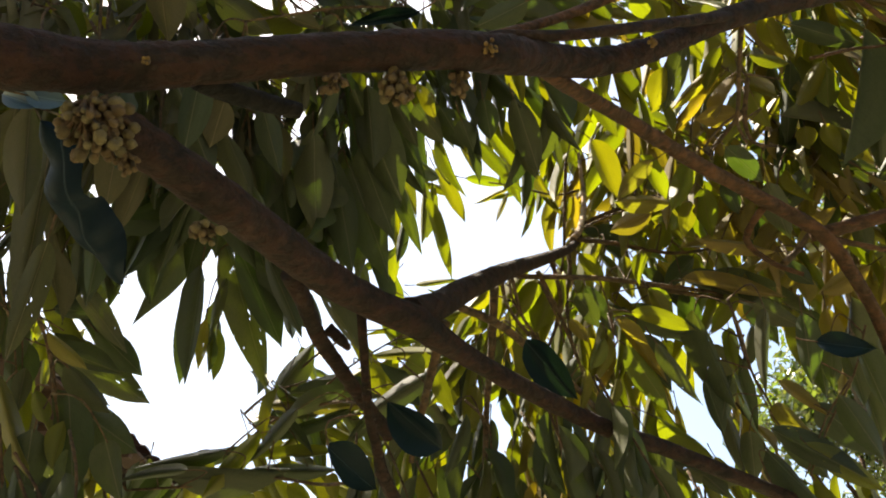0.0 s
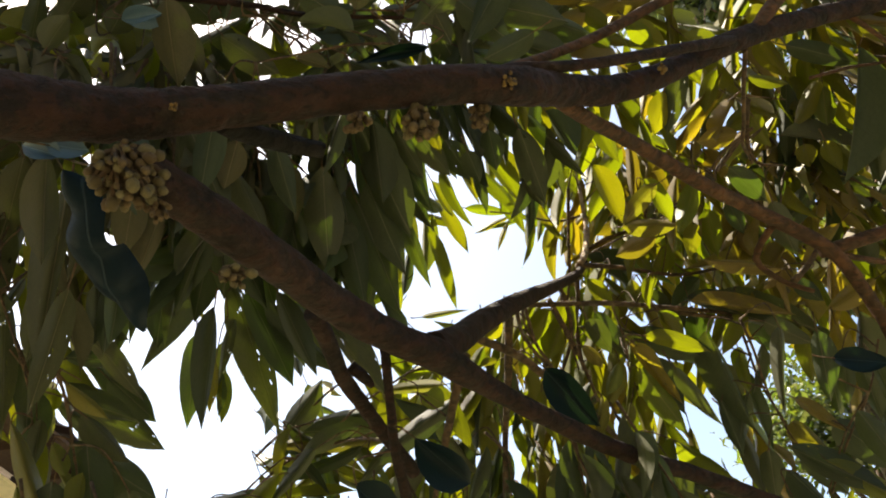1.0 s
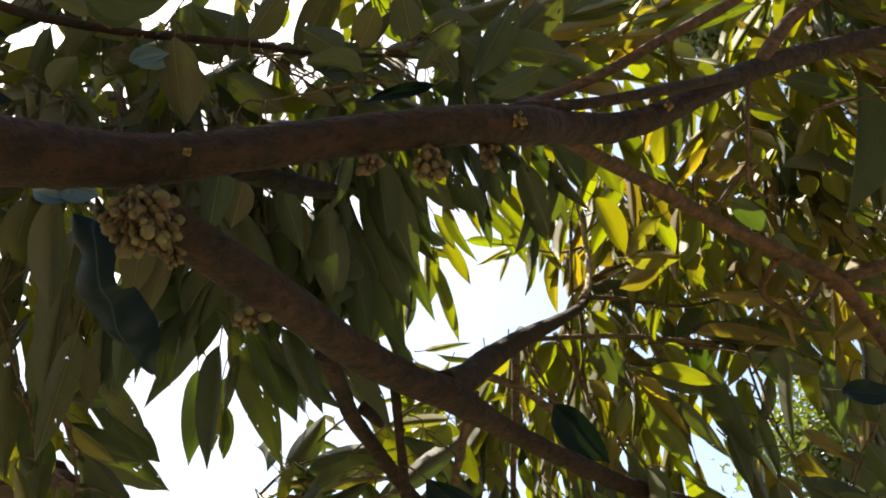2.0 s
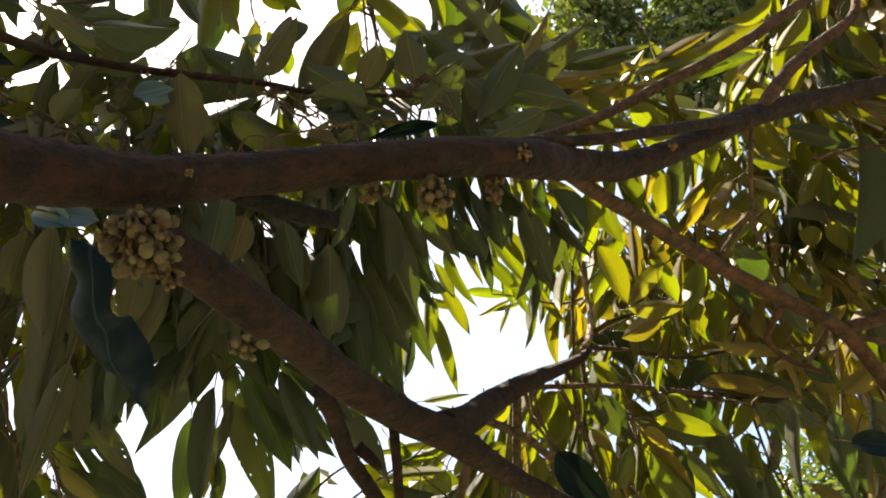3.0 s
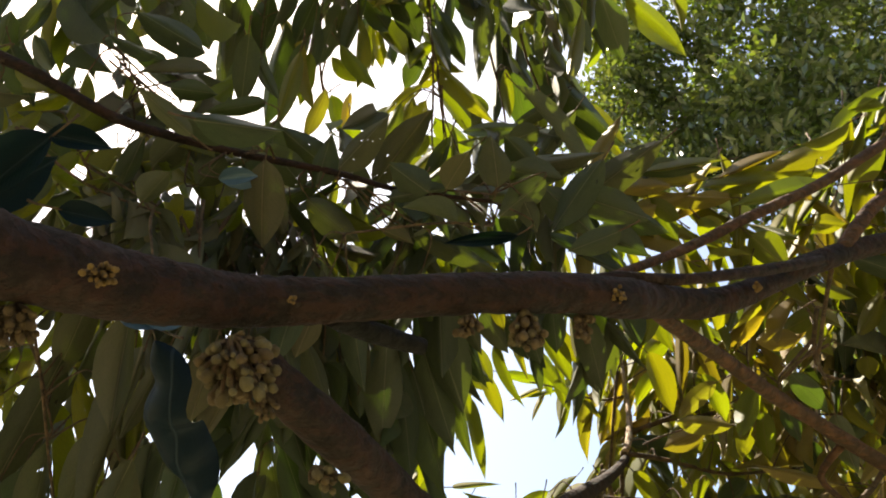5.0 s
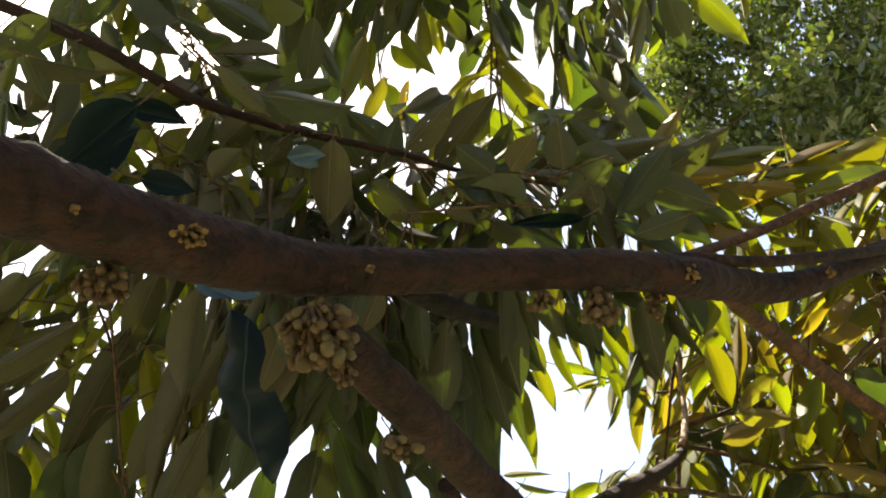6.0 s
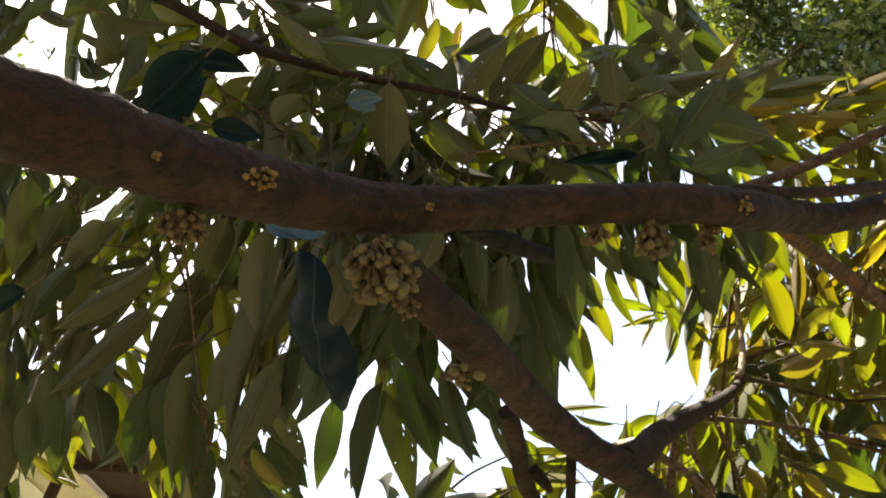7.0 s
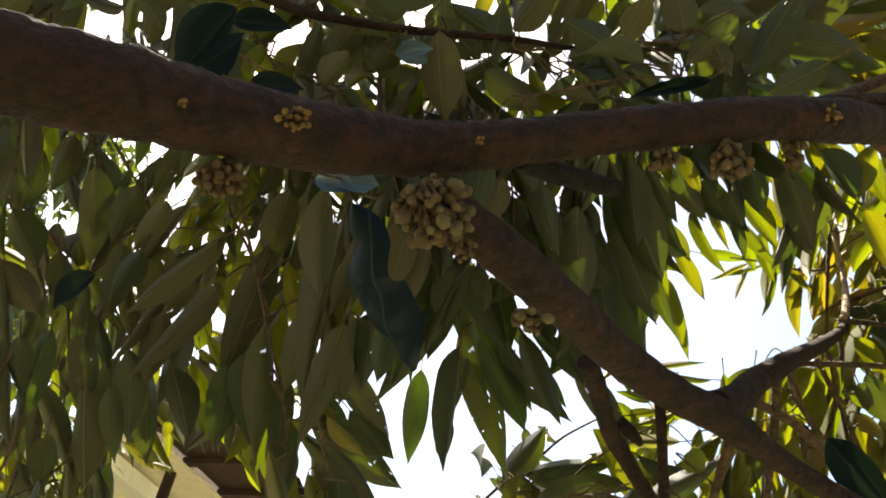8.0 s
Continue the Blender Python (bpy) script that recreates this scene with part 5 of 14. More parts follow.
leaf("tw12", (-0.633, 1.334, 2.200), (-0.502, 1.402, 2.113), 0.073, (-0.56, 0.81, 0.18))
leaf("tw13", (-0.747, 1.466, 2.380), (-0.563, 1.534, 2.270), 0.064, (-0.56, 0.71, 0.42))
leaf("tw13", (-0.660, 1.452, 2.376), (-0.584, 1.522, 2.318), 0.053, (-0.44, 0.78, 0.44))
young_leaf("tw12", (-0.557, 1.147, 2.197), (-0.516, 1.200, 2.164), 0.021, (-0.65, 0.73, 0.23))
young_leaf("tw13", (-0.767, 1.480, 2.378), (-0.766, 1.486, 2.330), 0.028, (-0.60, 0.79, 0.13))
young_leaf("tw12", (-0.581, 1.297, 2.131), (-0.588, 1.313, 2.060), 0.032, (-0.79, 0.53, 0.32))
young_leaf("tw12", (-0.616, 1.253, 2.161), (-0.587, 1.266, 2.111), 0.025, (-0.40, 0.76, 0.51))
leaf("tw13", (-0.735, 1.364, 2.310), (-0.748, 1.419, 2.211), 0.057, (-0.32, 0.82, 0.48))
leaf("tw12", (-0.586, 1.296, 2.172), (-0.573, 1.374, 2.042), 0.060, (-0.27, 0.85, 0.44))
leaf("tw12", (-0.612, 1.280, 2.111), (-0.621, 1.325, 2.017), 0.058, (-0.59, 0.80, 0.14))
leaf("tw12", (-0.496, 1.278, 2.092), (-0.487, 1.352, 2.027), 0.049, (-0.45, 0.89, -0.06))
leaf("tw13", (-0.670, 1.396, 2.420), (-0.613, 1.432, 2.347), 0.041, (-0.31, 0.70, 0.64))
young_leaf("low5", (-0.082, 1.947, 2.594), (-0.248, 1.943, 2.581), 0.032, (-0.17, 0.85, 0.50))
young_leaf("tw10", (-0.196, 1.663, 2.411), (-0.137, 1.712, 2.364), 0.053, (-0.45, 0.82, 0.36))
young_leaf("hangG", (-0.085, 1.406, 2.287), (-0.054, 1.424, 2.274), 0.039, (0.07, 0.82, 0.57))
leaf("tw10", (-0.180, 1.561, 2.249), (-0.019, 1.484, 2.327), 0.043, (0.10, 0.92, 0.38))
young_leaf("low6", (0.164, 1.659, 2.606), (0.089, 1.721, 2.524), 0.064, (0.01, 0.85, 0.53))
young_leaf("low6", (0.203, 1.658, 2.619), (0.138, 1.708, 2.505), 0.060, (-0.02, 0.59, 0.81))
young_leaf("long", (0.025, 1.622, 2.516), (-0.028, 1.675, 2.472), 0.037, (-0.29, 0.76, 0.59))
young_leaf("long", (0.049, 1.577, 2.540), (0.015, 1.608, 2.507), 0.037, (0.28, 0.93, 0.23))
young_leaf("tw10", (-0.435, 1.794, 2.268), (-0.264, 1.822, 2.293), 0.027, (0.01, 0.67, 0.75))
leaf("tw10", (-0.448, 1.811, 2.250), (-0.254, 1.802, 2.247), 0.037, (-0.45, 0.85, 0.26))
young_leaf("tw10", (-0.353, 1.770, 2.205), (-0.303, 1.789, 2.175), 0.036, (-0.17, 0.96, 0.20))
young_leaf("tw10", (-0.265, 1.769, 2.227), (-0.262, 1.809, 2.184), 0.032, (-0.41, 0.90, 0.15))
leaf("tw11", (-0.405, 1.525, 2.178), (-0.572, 1.554, 2.153), 0.025, (-0.30, 0.92, 0.25))
leaf("tw11", (-0.450, 1.482, 2.126), (-0.567, 1.490, 2.109), 0.022, (-0.66, 0.70, 0.29))
leaf("tw10", (-0.239, 1.680, 2.367), (-0.365, 1.711, 2.320), 0.045, (-0.24, 0.77, 0.58))
leaf("tw10", (-0.134, 1.671, 2.350), (-0.202, 1.706, 2.294), 0.045, (-0.12, 0.89, 0.44))
leaf("low6", (0.067, 1.685, 2.483), (0.030, 1.766, 2.394), 0.051, (0.04, 0.78, 0.62))
young_leaf("hangD", (0.122, 1.647, 2.410), (0.153, 1.692, 2.310), 0.040, (0.17, 0.95, 0.26))
young_leaf("hangC", (0.021, 1.669, 2.372), (0.010, 1.705, 2.281), 0.036, (0.09, 0.94, 0.32))
leaf("hangC", (0.052, 1.828, 2.271), (0.015, 1.892, 2.211), 0.046, (0.03, 0.86, 0.50))
leaf("hangC", (-0.024, 1.692, 2.335), (-0.068, 1.736, 2.236), 0.051, (0.11, 0.98, 0.19))
young_leaf("hangC", (-0.070, 1.756, 2.232), (-0.092, 1.782, 2.173), 0.044, (0.25, 0.86, 0.45))
leaf("hangE", (0.180, 1.794, 2.331), (0.155, 1.877, 2.218), 0.065, (-0.30, 0.73, 0.61))
leaf("hangE", (0.244, 1.764, 2.294), (0.261, 1.809, 2.184), 0.063, (0.07, 0.93, 0.36))
young_leaf("long", (0.310, 1.732, 2.562), (0.286, 1.800, 2.489), 0.039, (0.03, 0.94, 0.34))
leaf("long", (0.230, 1.632, 2.557), (0.278, 1.690, 2.510), 0.042, (0.34, 0.73, 0.59))
leaf("long", (0.345, 1.608, 2.487), (0.457, 1.645, 2.456), 0.049, (0.17, 0.87, 0.46))
young_leaf("tw15", (-1.244, 1.529, 2.799), (-1.160, 1.473, 2.888), 0.053, (-0.49, 0.65, 0.58))
young_leaf("tw15", (-1.208, 1.507, 2.890), (-1.117, 1.467, 2.923), 0.040, (-0.53, 0.76, 0.37))
young_leaf("tw15", (-1.198, 1.553, 2.844), (-1.121, 1.538, 2.873), 0.031, (-0.59, 0.75, 0.28))
young_leaf("tw15", (-1.116, 1.573, 2.833), (-1.051, 1.499, 2.887), 0.030, (-0.35, 0.83, 0.43))
young_leaf("tw15", (-1.136, 1.593, 2.814), (-1.040, 1.568, 2.845), 0.043, (-0.57, 0.48, 0.66))
young_leaf("tw15", (-1.104, 1.633, 2.790), (-1.063, 1.580, 2.836), 0.043, (-0.71, 0.57, 0.41))
young_leaf("tw15", (-1.247, 1.600, 2.732), (-1.210, 1.538, 2.802), 0.042, (-0.79, 0.49, 0.36))
young_leaf("tw15", (-1.198, 1.576, 2.750), (-1.168, 1.530, 2.799), 0.035, (-0.50, 0.49, 0.72))
young_leaf("tw15", (-1.171, 1.667, 2.646), (-1.139, 1.598, 2.725), 0.051, (-0.22, 0.79, 0.58))
young_leaf("tw15", (-1.001, 1.813, 2.555), (-0.980, 1.747, 2.598), 0.039, (-0.55, 0.73, 0.41))
young_leaf("tw15", (-1.277, 1.793, 2.573), (-1.231, 1.857, 2.526), 0.040, (-0.39, 0.83, 0.40))
young_leaf("tw14", (-0.756, 1.538, 2.889), (-0.728, 1.521, 2.947), 0.033, (-0.49, 0.78, 0.38))
young_leaf("tw14", (-0.714, 1.570, 2.848), (-0.689, 1.478, 2.963), 0.049, (-0.33, 0.83, 0.44))
young_leaf("tw15", (-1.282, 1.719, 2.632), (-1.261, 1.779, 2.596), 0.028, (-0.25, 0.66, 0.71))
young_leaf("tw15", (-1.223, 1.730, 2.646), (-1.176, 1.751, 2.618), 0.028, (-0.53, 0.79, 0.32))
young_leaf("tw15", (-0.941, 1.677, 2.749), (-0.894, 1.657, 2.788), 0.031, (-0.77, 0.37, 0.53))
young_leaf("tw15", (-1.364, 1.489, 2.876), (-1.330, 1.524, 2.822), 0.031, (-0.87, 0.37, 0.34))
silver_leaf("tw13", (-0.736, 1.006, 2.402), (-0.893, 1.077, 2.321), 0.037, (-0.42, 0.88, 0.22))
silver_leaf("tw13", (-0.769, 1.095, 2.386), (-0.903, 1.172, 2.277), 0.044, (-0.46, 0.80, 0.39))
silver_leaf("tw13", (-0.730, 1.139, 2.498), (-0.841, 1.303, 2.349), 0.064, (-0.43, 0.75, 0.50))
silver_leaf("tw13", (-0.511, 0.947, 2.371), (-0.587, 1.123, 2.186), 0.047, (-0.51, 0.46, 0.73))
silver_leaf("tw13", (-0.513, 0.882, 2.375), (-0.529, 0.962, 2.258), 0.045, (-0.62, 0.65, 0.44))
silver_leaf("hangA", (-0.400, 0.985, 2.355), (-0.451, 1.056, 2.300), 0.035, (-0.55, 0.67, 0.50))
leaf("tw19", (-0.403, 1.157, 2.479), (-0.478, 1.269, 2.387), 0.046, (-0.23, 0.64, 0.73))
silver_leaf("tw13", (-0.423, 0.944, 2.377), (-0.454, 1.017, 2.308), 0.045, (-0.47, 0.82, 0.33))
silver_leaf("tw19", (-0.324, 1.012, 2.506), (-0.350, 1.057, 2.454), 0.048, (-0.46, 0.67, 0.58))
silver_leaf("tw13", (-0.695, 1.085, 2.578), (-0.737, 1.165, 2.471), 0.056, (-0.44, 0.61, 0.66))
leaf("tw14", (-0.900, 1.067, 2.542), (-0.984, 1.134, 2.494), 0.042, (-0.47, 0.68, 0.56))
leaf("tw13", (-0.771, 1.205, 2.477), (-0.830, 1.298, 2.375), 0.044, (-0.51, 0.79, 0.34))
leaf("tw13", (-0.632, 1.149, 2.376), (-0.670, 1.218, 2.276), 0.053, (-0.37, 0.72, 0.59))
leaf("tw14", (-0.892, 1.216, 2.402), (-0.949, 1.317, 2.309), 0.042, (-0.39, 0.83, 0.39))
leaf("tw13", (-0.812, 1.267, 2.356), (-0.841, 1.356, 2.239), 0.055, (-0.59, 0.53, 0.61))
leaf("tw14", (-0.954, 1.121, 2.485), (-0.999, 1.153, 2.411), 0.046, (-0.42, 0.76, 0.50))
leaf("tw13", (-0.760, 1.228, 2.356), (-0.780, 1.347, 2.251), 0.050, (-0.79, 0.57, 0.24))
silver_leaf("tw13", (-0.550, 1.075, 2.290), (-0.556, 1.171, 2.222), 0.043, (0.14, 0.81, 0.57))
leaf("tw15", (-0.958, 1.261, 2.337), (-0.994, 1.388, 2.239), 0.052, (-0.73, 0.44, 0.53))
leaf("tw13", (-0.537, 1.123, 2.346), (-0.551, 1.183, 2.277), 0.041, (-0.28, 0.93, 0.22))
leaf("upper", (-1.065, 1.043, 3.501), (-1.171, 1.096, 3.485), 0.066, (-0.50, 0.29, 0.82))
leaf("tw1", (-0.873, 0.837, 3.058), (-0.929, 0.894, 2.997), 0.034, (-0.25, 0.16, 0.95))
leaf("upper", (-1.060, 1.031, 3.272), (-1.008, 1.086, 3.207), 0.044, (-0.52, 0.33, 0.79))
leaf("tw1", (-0.927, 0.883, 2.979), (-0.899, 0.979, 2.930), 0.059, (-0.58, 0.34, 0.74))
leaf("tw1", (-0.716, 0.844, 3.040), (-0.576, 0.894, 2.978), 0.056, (-0.39, 0.55, 0.74))
leaf("tw1", (-0.726, 0.902, 3.000), (-0.647, 0.903, 2.968), 0.034, (0.02, 0.65, 0.76))
silver_leaf("tw1", (-0.673, 0.879, 2.897), (-0.535, 0.867, 2.899), 0.027, (-0.30, 0.33, 0.89))
leaf("tw1", (-0.741, 0.919, 3.273), (-0.696, 0.984, 3.188), 0.069, (-0.36, 0.55, 0.75))
leaf("tw1", (-0.713, 0.986, 3.332), (-0.693, 1.068, 3.288), 0.063, (-0.34, 0.65, 0.68))
leaf("tw5", (-0.731, 1.076, 3.559), (-0.707, 1.250, 3.364), 0.076, (0.25, 0.59, 0.77))
leaf("tw1", (-0.514, 0.871, 3.021), (-0.532, 0.981, 2.955), 0.046, (-0.16, 0.20, 0.97))
leaf("upper", (-0.449, 0.891, 2.844), (-0.558, 0.919, 2.847), 0.029, (-0.29, 0.51, 0.81))
leaf("upper", (-0.441, 0.824, 2.660), (-0.530, 0.790, 2.660), 0.040, (-0.22, 0.77, 0.60))
leaf("tw1", (-0.799, 0.940, 2.813), (-0.870, 0.935, 2.851), 0.037, (-0.51, 0.36, 0.78))
leaf("upper", (-0.749, 0.944, 2.731), (-0.790, 0.895, 2.736), 0.045, (-0.36, 0.48, 0.80))
leaf("tw1", (-0.619, 0.956, 2.740), (-0.561, 0.906, 2.766), 0.050, (-0.24, 0.47, 0.85))
leaf("upper", (-0.540, 0.964, 2.712), (-0.495, 0.920, 2.744), 0.050, (-0.21, 0.48, 0.85))
young_leaf("tw1", (-0.675, 1.098, 2.986), (-0.644, 1.153, 2.935), 0.033, (-0.09, 0.77, 0.63))
young_leaf("upper", (-0.666, 0.847, 2.637), (-0.696, 0.860, 2.600), 0.022, (-0.56, 0.51, 0.66))
silver_leaf("tw1", (-0.786, 1.114, 2.912), (-0.852, 1.137, 2.869), 0.042, (-0.73, 0.51, 0.45))
leaf("upper", (-0.476, 0.952, 2.757), (-0.436, 1.002, 2.749), 0.042, (-0.26, 0.25, 0.93))
leaf("upper", (-0.550, 0.858, 2.547), (-0.517, 0.830, 2.586), 0.038, (-0.67, 0.39, 0.63))
leaf("upper", (-0.938, 0.847, 3.033), (-0.952, 0.909, 2.945), 0.052, (-0.49, 0.59, 0.64))
young_leaf("hangD", (0.051, 1.515, 2.498), (0.014, 1.527, 2.454), 0.029, (0.31, 0.87, 0.38))
young_leaf("long", (0.155, 1.601, 2.567), (0.088, 1.669, 2.510), 0.041, (0.15, 0.62, 0.77))
young_leaf("low6", (0.183, 1.691, 2.609), (0.117, 1.759, 2.519), 0.044, (-0.03, 0.98, 0.20))
young_leaf("low6", (0.198, 1.679, 2.579), (0.159, 1.757, 2.503), 0.039, (-0.22, 0.88, 0.42))
young_leaf("hangD", (0.093, 1.565, 2.476), (0.086, 1.598, 2.407), 0.026, (0.37, 0.89, 0.25))
young_leaf("hangD", (0.016, 1.562, 2.465), (-0.019, 1.586, 2.406), 0.026, (0.02, 0.87, 0.50))
young_leaf("hangD", (0.042, 1.575, 2.440), (-0.008, 1.583, 2.434), 0.016, (0.23, 0.67, 0.71))
young_leaf("low6", (0.214, 1.664, 2.626), (0.199, 1.716, 2.546), 0.026, (-0.40, 0.53, 0.75))
young_leaf("low5", (0.233, 1.733, 2.600), (0.338, 1.736, 2.568), 0.038, (-0.31, 0.91, 0.27))
bronze_leaf("hangF", (0.206, 1.571, 2.461), (0.240, 1.580, 2.413), 0.024, (-0.00, 0.82, 0.57))
young_leaf("long", (0.323, 1.554, 2.465), (0.440, 1.561, 2.430), 0.035, (0.38, 0.65, 0.66))
bronze_leaf("hangF", (0.301, 1.547, 2.443), (0.355, 1.592, 2.414), 0.025, (-0.06, 0.75, 0.66))
young_leaf("hangF", (0.273, 1.605, 2.438), (0.247, 1.630, 2.379), 0.028, (0.38, 0.78, 0.49))
young_leaf("hangF", (0.318, 1.636, 2.440), (0.402, 1.708, 2.323), 0.048, (-0.15, 0.95, 0.27))
leaf("low", (0.335, 1.430, 2.329), (0.408, 1.485, 2.240), 0.028, (0.19, 0.98, 0.08))
leaf("long", (0.445, 1.577, 2.481), (0.514, 1.693, 2.330), 0.059, (-0.11, 0.93, 0.35))
young_leaf("long", (0.561, 1.776, 2.536), (0.577, 1.815, 2.461), 0.028, (0.20, 0.83, 0.53))
young_leaf("low5", (0.357, 1.902, 2.515), (0.379, 1.975, 2.434), 0.039, (0.44, 0.64, 0.63))
young_leaf("low5", (0.336, 1.882, 2.491), (0.312, 1.921, 2.421), 0.025, (0.25, 0.97, 0.04))
young_leaf("hangE", (0.232, 1.591, 2.362), (0.221, 1.643, 2.295), 0.023, (0.25, 0.96, 0.08))
young_leaf("hangE", (0.368, 1.665, 2.299), (0.465, 1.735, 2.244), 0.038, (-0.36, 0.89, 0.27))
silver_leaf("long", (0.451, 1.673, 2.619), (0.703, 1.758, 2.578), 0.048, (0.46, 0.69, 0.56))
young_leaf("long", (0.380, 1.631, 2.568), (0.417, 1.654, 2.497), 0.033, (0.21, 0.76, 0.62))
leaf("tw17", (0.521, 1.666, 2.388), (0.496, 1.721, 2.296), 0.044, (0.16, 0.80, 0.58))
leaf("long", (0.618, 1.781, 2.565), (0.591, 1.828, 2.468), 0.033, (0.58, 0.66, 0.48))
leaf("right5", (0.590, 1.437, 2.388), (0.610, 1.516, 2.292), 0.043, (0.51, 0.65, 0.57))
leaf("tw17", (0.717, 1.644, 2.465), (0.727, 1.716, 2.378), 0.042, (0.40, 0.84, 0.36))
bronze_leaf("tw17", (0.593, 1.622, 2.353), (0.682, 1.659, 2.299), 0.025, (0.23, 0.76, 0.61))
leaf("tw17", (0.662, 1.660, 2.318), (0.791, 1.729, 2.244), 0.059, (0.34, 0.92, 0.20))
bronze_leaf("tw17", (0.606, 1.708, 2.345), (0.713, 1.779, 2.266), 0.046, (0.23, 0.94, 0.24))
leaf("hangE", (0.469, 1.673, 2.382), (0.501, 1.719, 2.283), 0.033, (0.41, 0.85, 0.32))
leaf("tw17", (0.511, 1.721, 2.331), (0.549, 1.804, 2.233), 0.032, (0.20, 0.97, 0.11))
leaf("hangE", (0.391, 1.733, 2.234), (0.533, 1.741, 2.197), 0.043, (0.35, 0.90, 0.27))
leaf("tw17", (0.544, 1.703, 2.287), (0.562, 1.791, 2.215), 0.045, (0.34, 0.82, 0.45))
leaf("tw17", (0.631, 1.757, 2.307), (0.729, 1.847, 2.244), 0.056, (0.33, 0.89, 0.30))
leaf("tw16", (0.578, 1.621, 2.525), (0.681, 1.666, 2.492), 0.045, (0.09, 0.86, 0.51))
leaf("tw17", (0.726, 1.614, 2.412), (0.759, 1.671, 2.322), 0.047, (0.56, 0.72, 0.41))
leaf("right", (0.780, 1.708, 2.387), (0.821, 1.770, 2.294), 0.051, (0.82, 0.38, 0.42))
young_leaf("tw5", (-0.467, 1.053, 3.269), (-0.488, 1.142, 3.196), 0.036, (-0.17, 0.56, 0.81))
young_leaf("tw5", (-0.463, 1.176, 3.455), (-0.372, 1.214, 3.418), 0.043, (-0.22, 0.83, 0.52))
young_leaf("tw5", (-0.398, 1.226, 3.282), (-0.388, 1.281, 3.239), 0.039, (-0.14, 0.62, 0.77))
young_leaf("tw3", (-0.233, 1.247, 3.394), (-0.273, 1.326, 3.292), 0.053, (-0.27, 0.53, 0.81))
young_leaf("tw4", (-0.049, 1.195, 3.457), (-0.033, 1.290, 3.387), 0.032, (-0.08, 0.18, 0.98))
young_leaf("tw3", (-0.301, 1.502, 3.534), (-0.261, 1.541, 3.483), 0.041, (0.10, 0.75, 0.65))
leaf("upper", (-0.444, 0.704, 2.531), (-0.332, 0.718, 2.528), 0.040, (-0.32, 0.76, 0.57))
leaf("upper", (-0.461, 0.753, 2.560), (-0.531, 0.702, 2.592), 0.025, (-0.49, 0.30, 0.82))
leaf("tw1", (-0.600, 0.869, 2.839), (-0.530, 0.888, 2.856), 0.036, (-0.58, 0.41, 0.70))
leaf("upper", (-0.467, 1.033, 2.870), (-0.465, 0.995, 2.941), 0.066, (-0.42, 0.42, 0.81))
leaf("side", (-0.123, 0.825, 2.497), (-0.192, 0.797, 2.501), 0.034, (0.00, 0.02, 1.00))
leaf("tw19", (0.002, 0.929, 2.719), (-0.067, 0.988, 2.699), 0.049, (0.14, 0.44, 0.89))
leaf("upper", (0.011, 1.066, 3.039), (-0.052, 1.083, 3.020), 0.050, (0.12, 0.60, 0.79))
silver_leaf("tw14", (-1.102, 1.084, 2.659), (-1.125, 1.206, 2.526), 0.064, (-0.44, 0.45, 0.78))
silver_leaf("tw14", (-1.003, 1.097, 2.616), (-1.048, 1.151, 2.531), 0.066, (-0.30, 0.51, 0.81))
silver_leaf("tw14", (-0.934, 1.080, 2.708), (-1.004, 1.143, 2.628), 0.043, (-0.68, 0.61, 0.41))
silver_leaf("tw14", (-0.854, 1.192, 2.552), (-0.963, 1.199, 2.497), 0.032, (-0.28, 0.87, 0.40))
silver_leaf("tw15", (-1.204, 1.062, 2.539), (-1.167, 1.142, 2.476), 0.061, (-0.50, 0.30, 0.81))
silver_leaf("tw15", (-1.222, 1.111, 2.465), (-1.163, 1.194, 2.404), 0.061, (-0.80, 0.30, 0.52))
silver_leaf("tw15", (-1.148, 1.148, 2.513), (-1.142, 1.243, 2.439), 0.052, (-0.86, 0.22, 0.47))
silver_leaf("tw14", (-1.033, 1.154, 2.533), (-1.048, 1.219, 2.420), 0.060, (-0.24, 0.91, 0.35))
silver_leaf("tw14", (-0.943, 1.169, 2.530), (-1.009, 1.252, 2.444), 0.059, (-0.66, 0.49, 0.57))
silver_leaf("tw15", (-1.186, 1.012, 2.656), (-1.221, 1.092, 2.554), 0.066, (-0.57, 0.37, 0.73))
silver_leaf("tw14", (-1.141, 1.039, 2.697), (-1.192, 1.104, 2.619), 0.051, (-0.56, 0.73, 0.39))
young_leaf("tw15", (-1.057, 1.325, 2.718), (-1.066, 1.343, 2.685), 0.025, (-0.16, 0.53, 0.83))
young_leaf("tw14", (-1.000, 1.321, 2.728), (-0.982, 1.339, 2.689), 0.027, (-0.46, 0.69, 0.55))
young_leaf("tw15", (-1.016, 1.344, 2.635), (-1.030, 1.355, 2.580), 0.020, (-0.33, 0.69, 0.64))
young_leaf("tw14", (-0.941, 1.362, 2.633), (-0.966, 1.413, 2.602), 0.020, (-0.20, 0.75, 0.62))
young_leaf("tw15", (-1.253, 1.205, 2.536), (-1.235, 1.223, 2.558), 0.015, (-0.37, 0.37, 0.85))
young_leaf("tw15", (-1.216, 1.250, 2.551), (-1.191, 1.281, 2.544), 0.016, (-0.65, 0.41, 0.64))
leaf("tw15", (-1.083, 1.153, 2.347), (-1.127, 1.227, 2.198), 0.046, (-0.47, 0.61, 0.64))
leaf("tw15", (-1.102, 1.120, 2.312), (-1.121, 1.203, 2.242), 0.038, (-0.54, 0.63, 0.55))
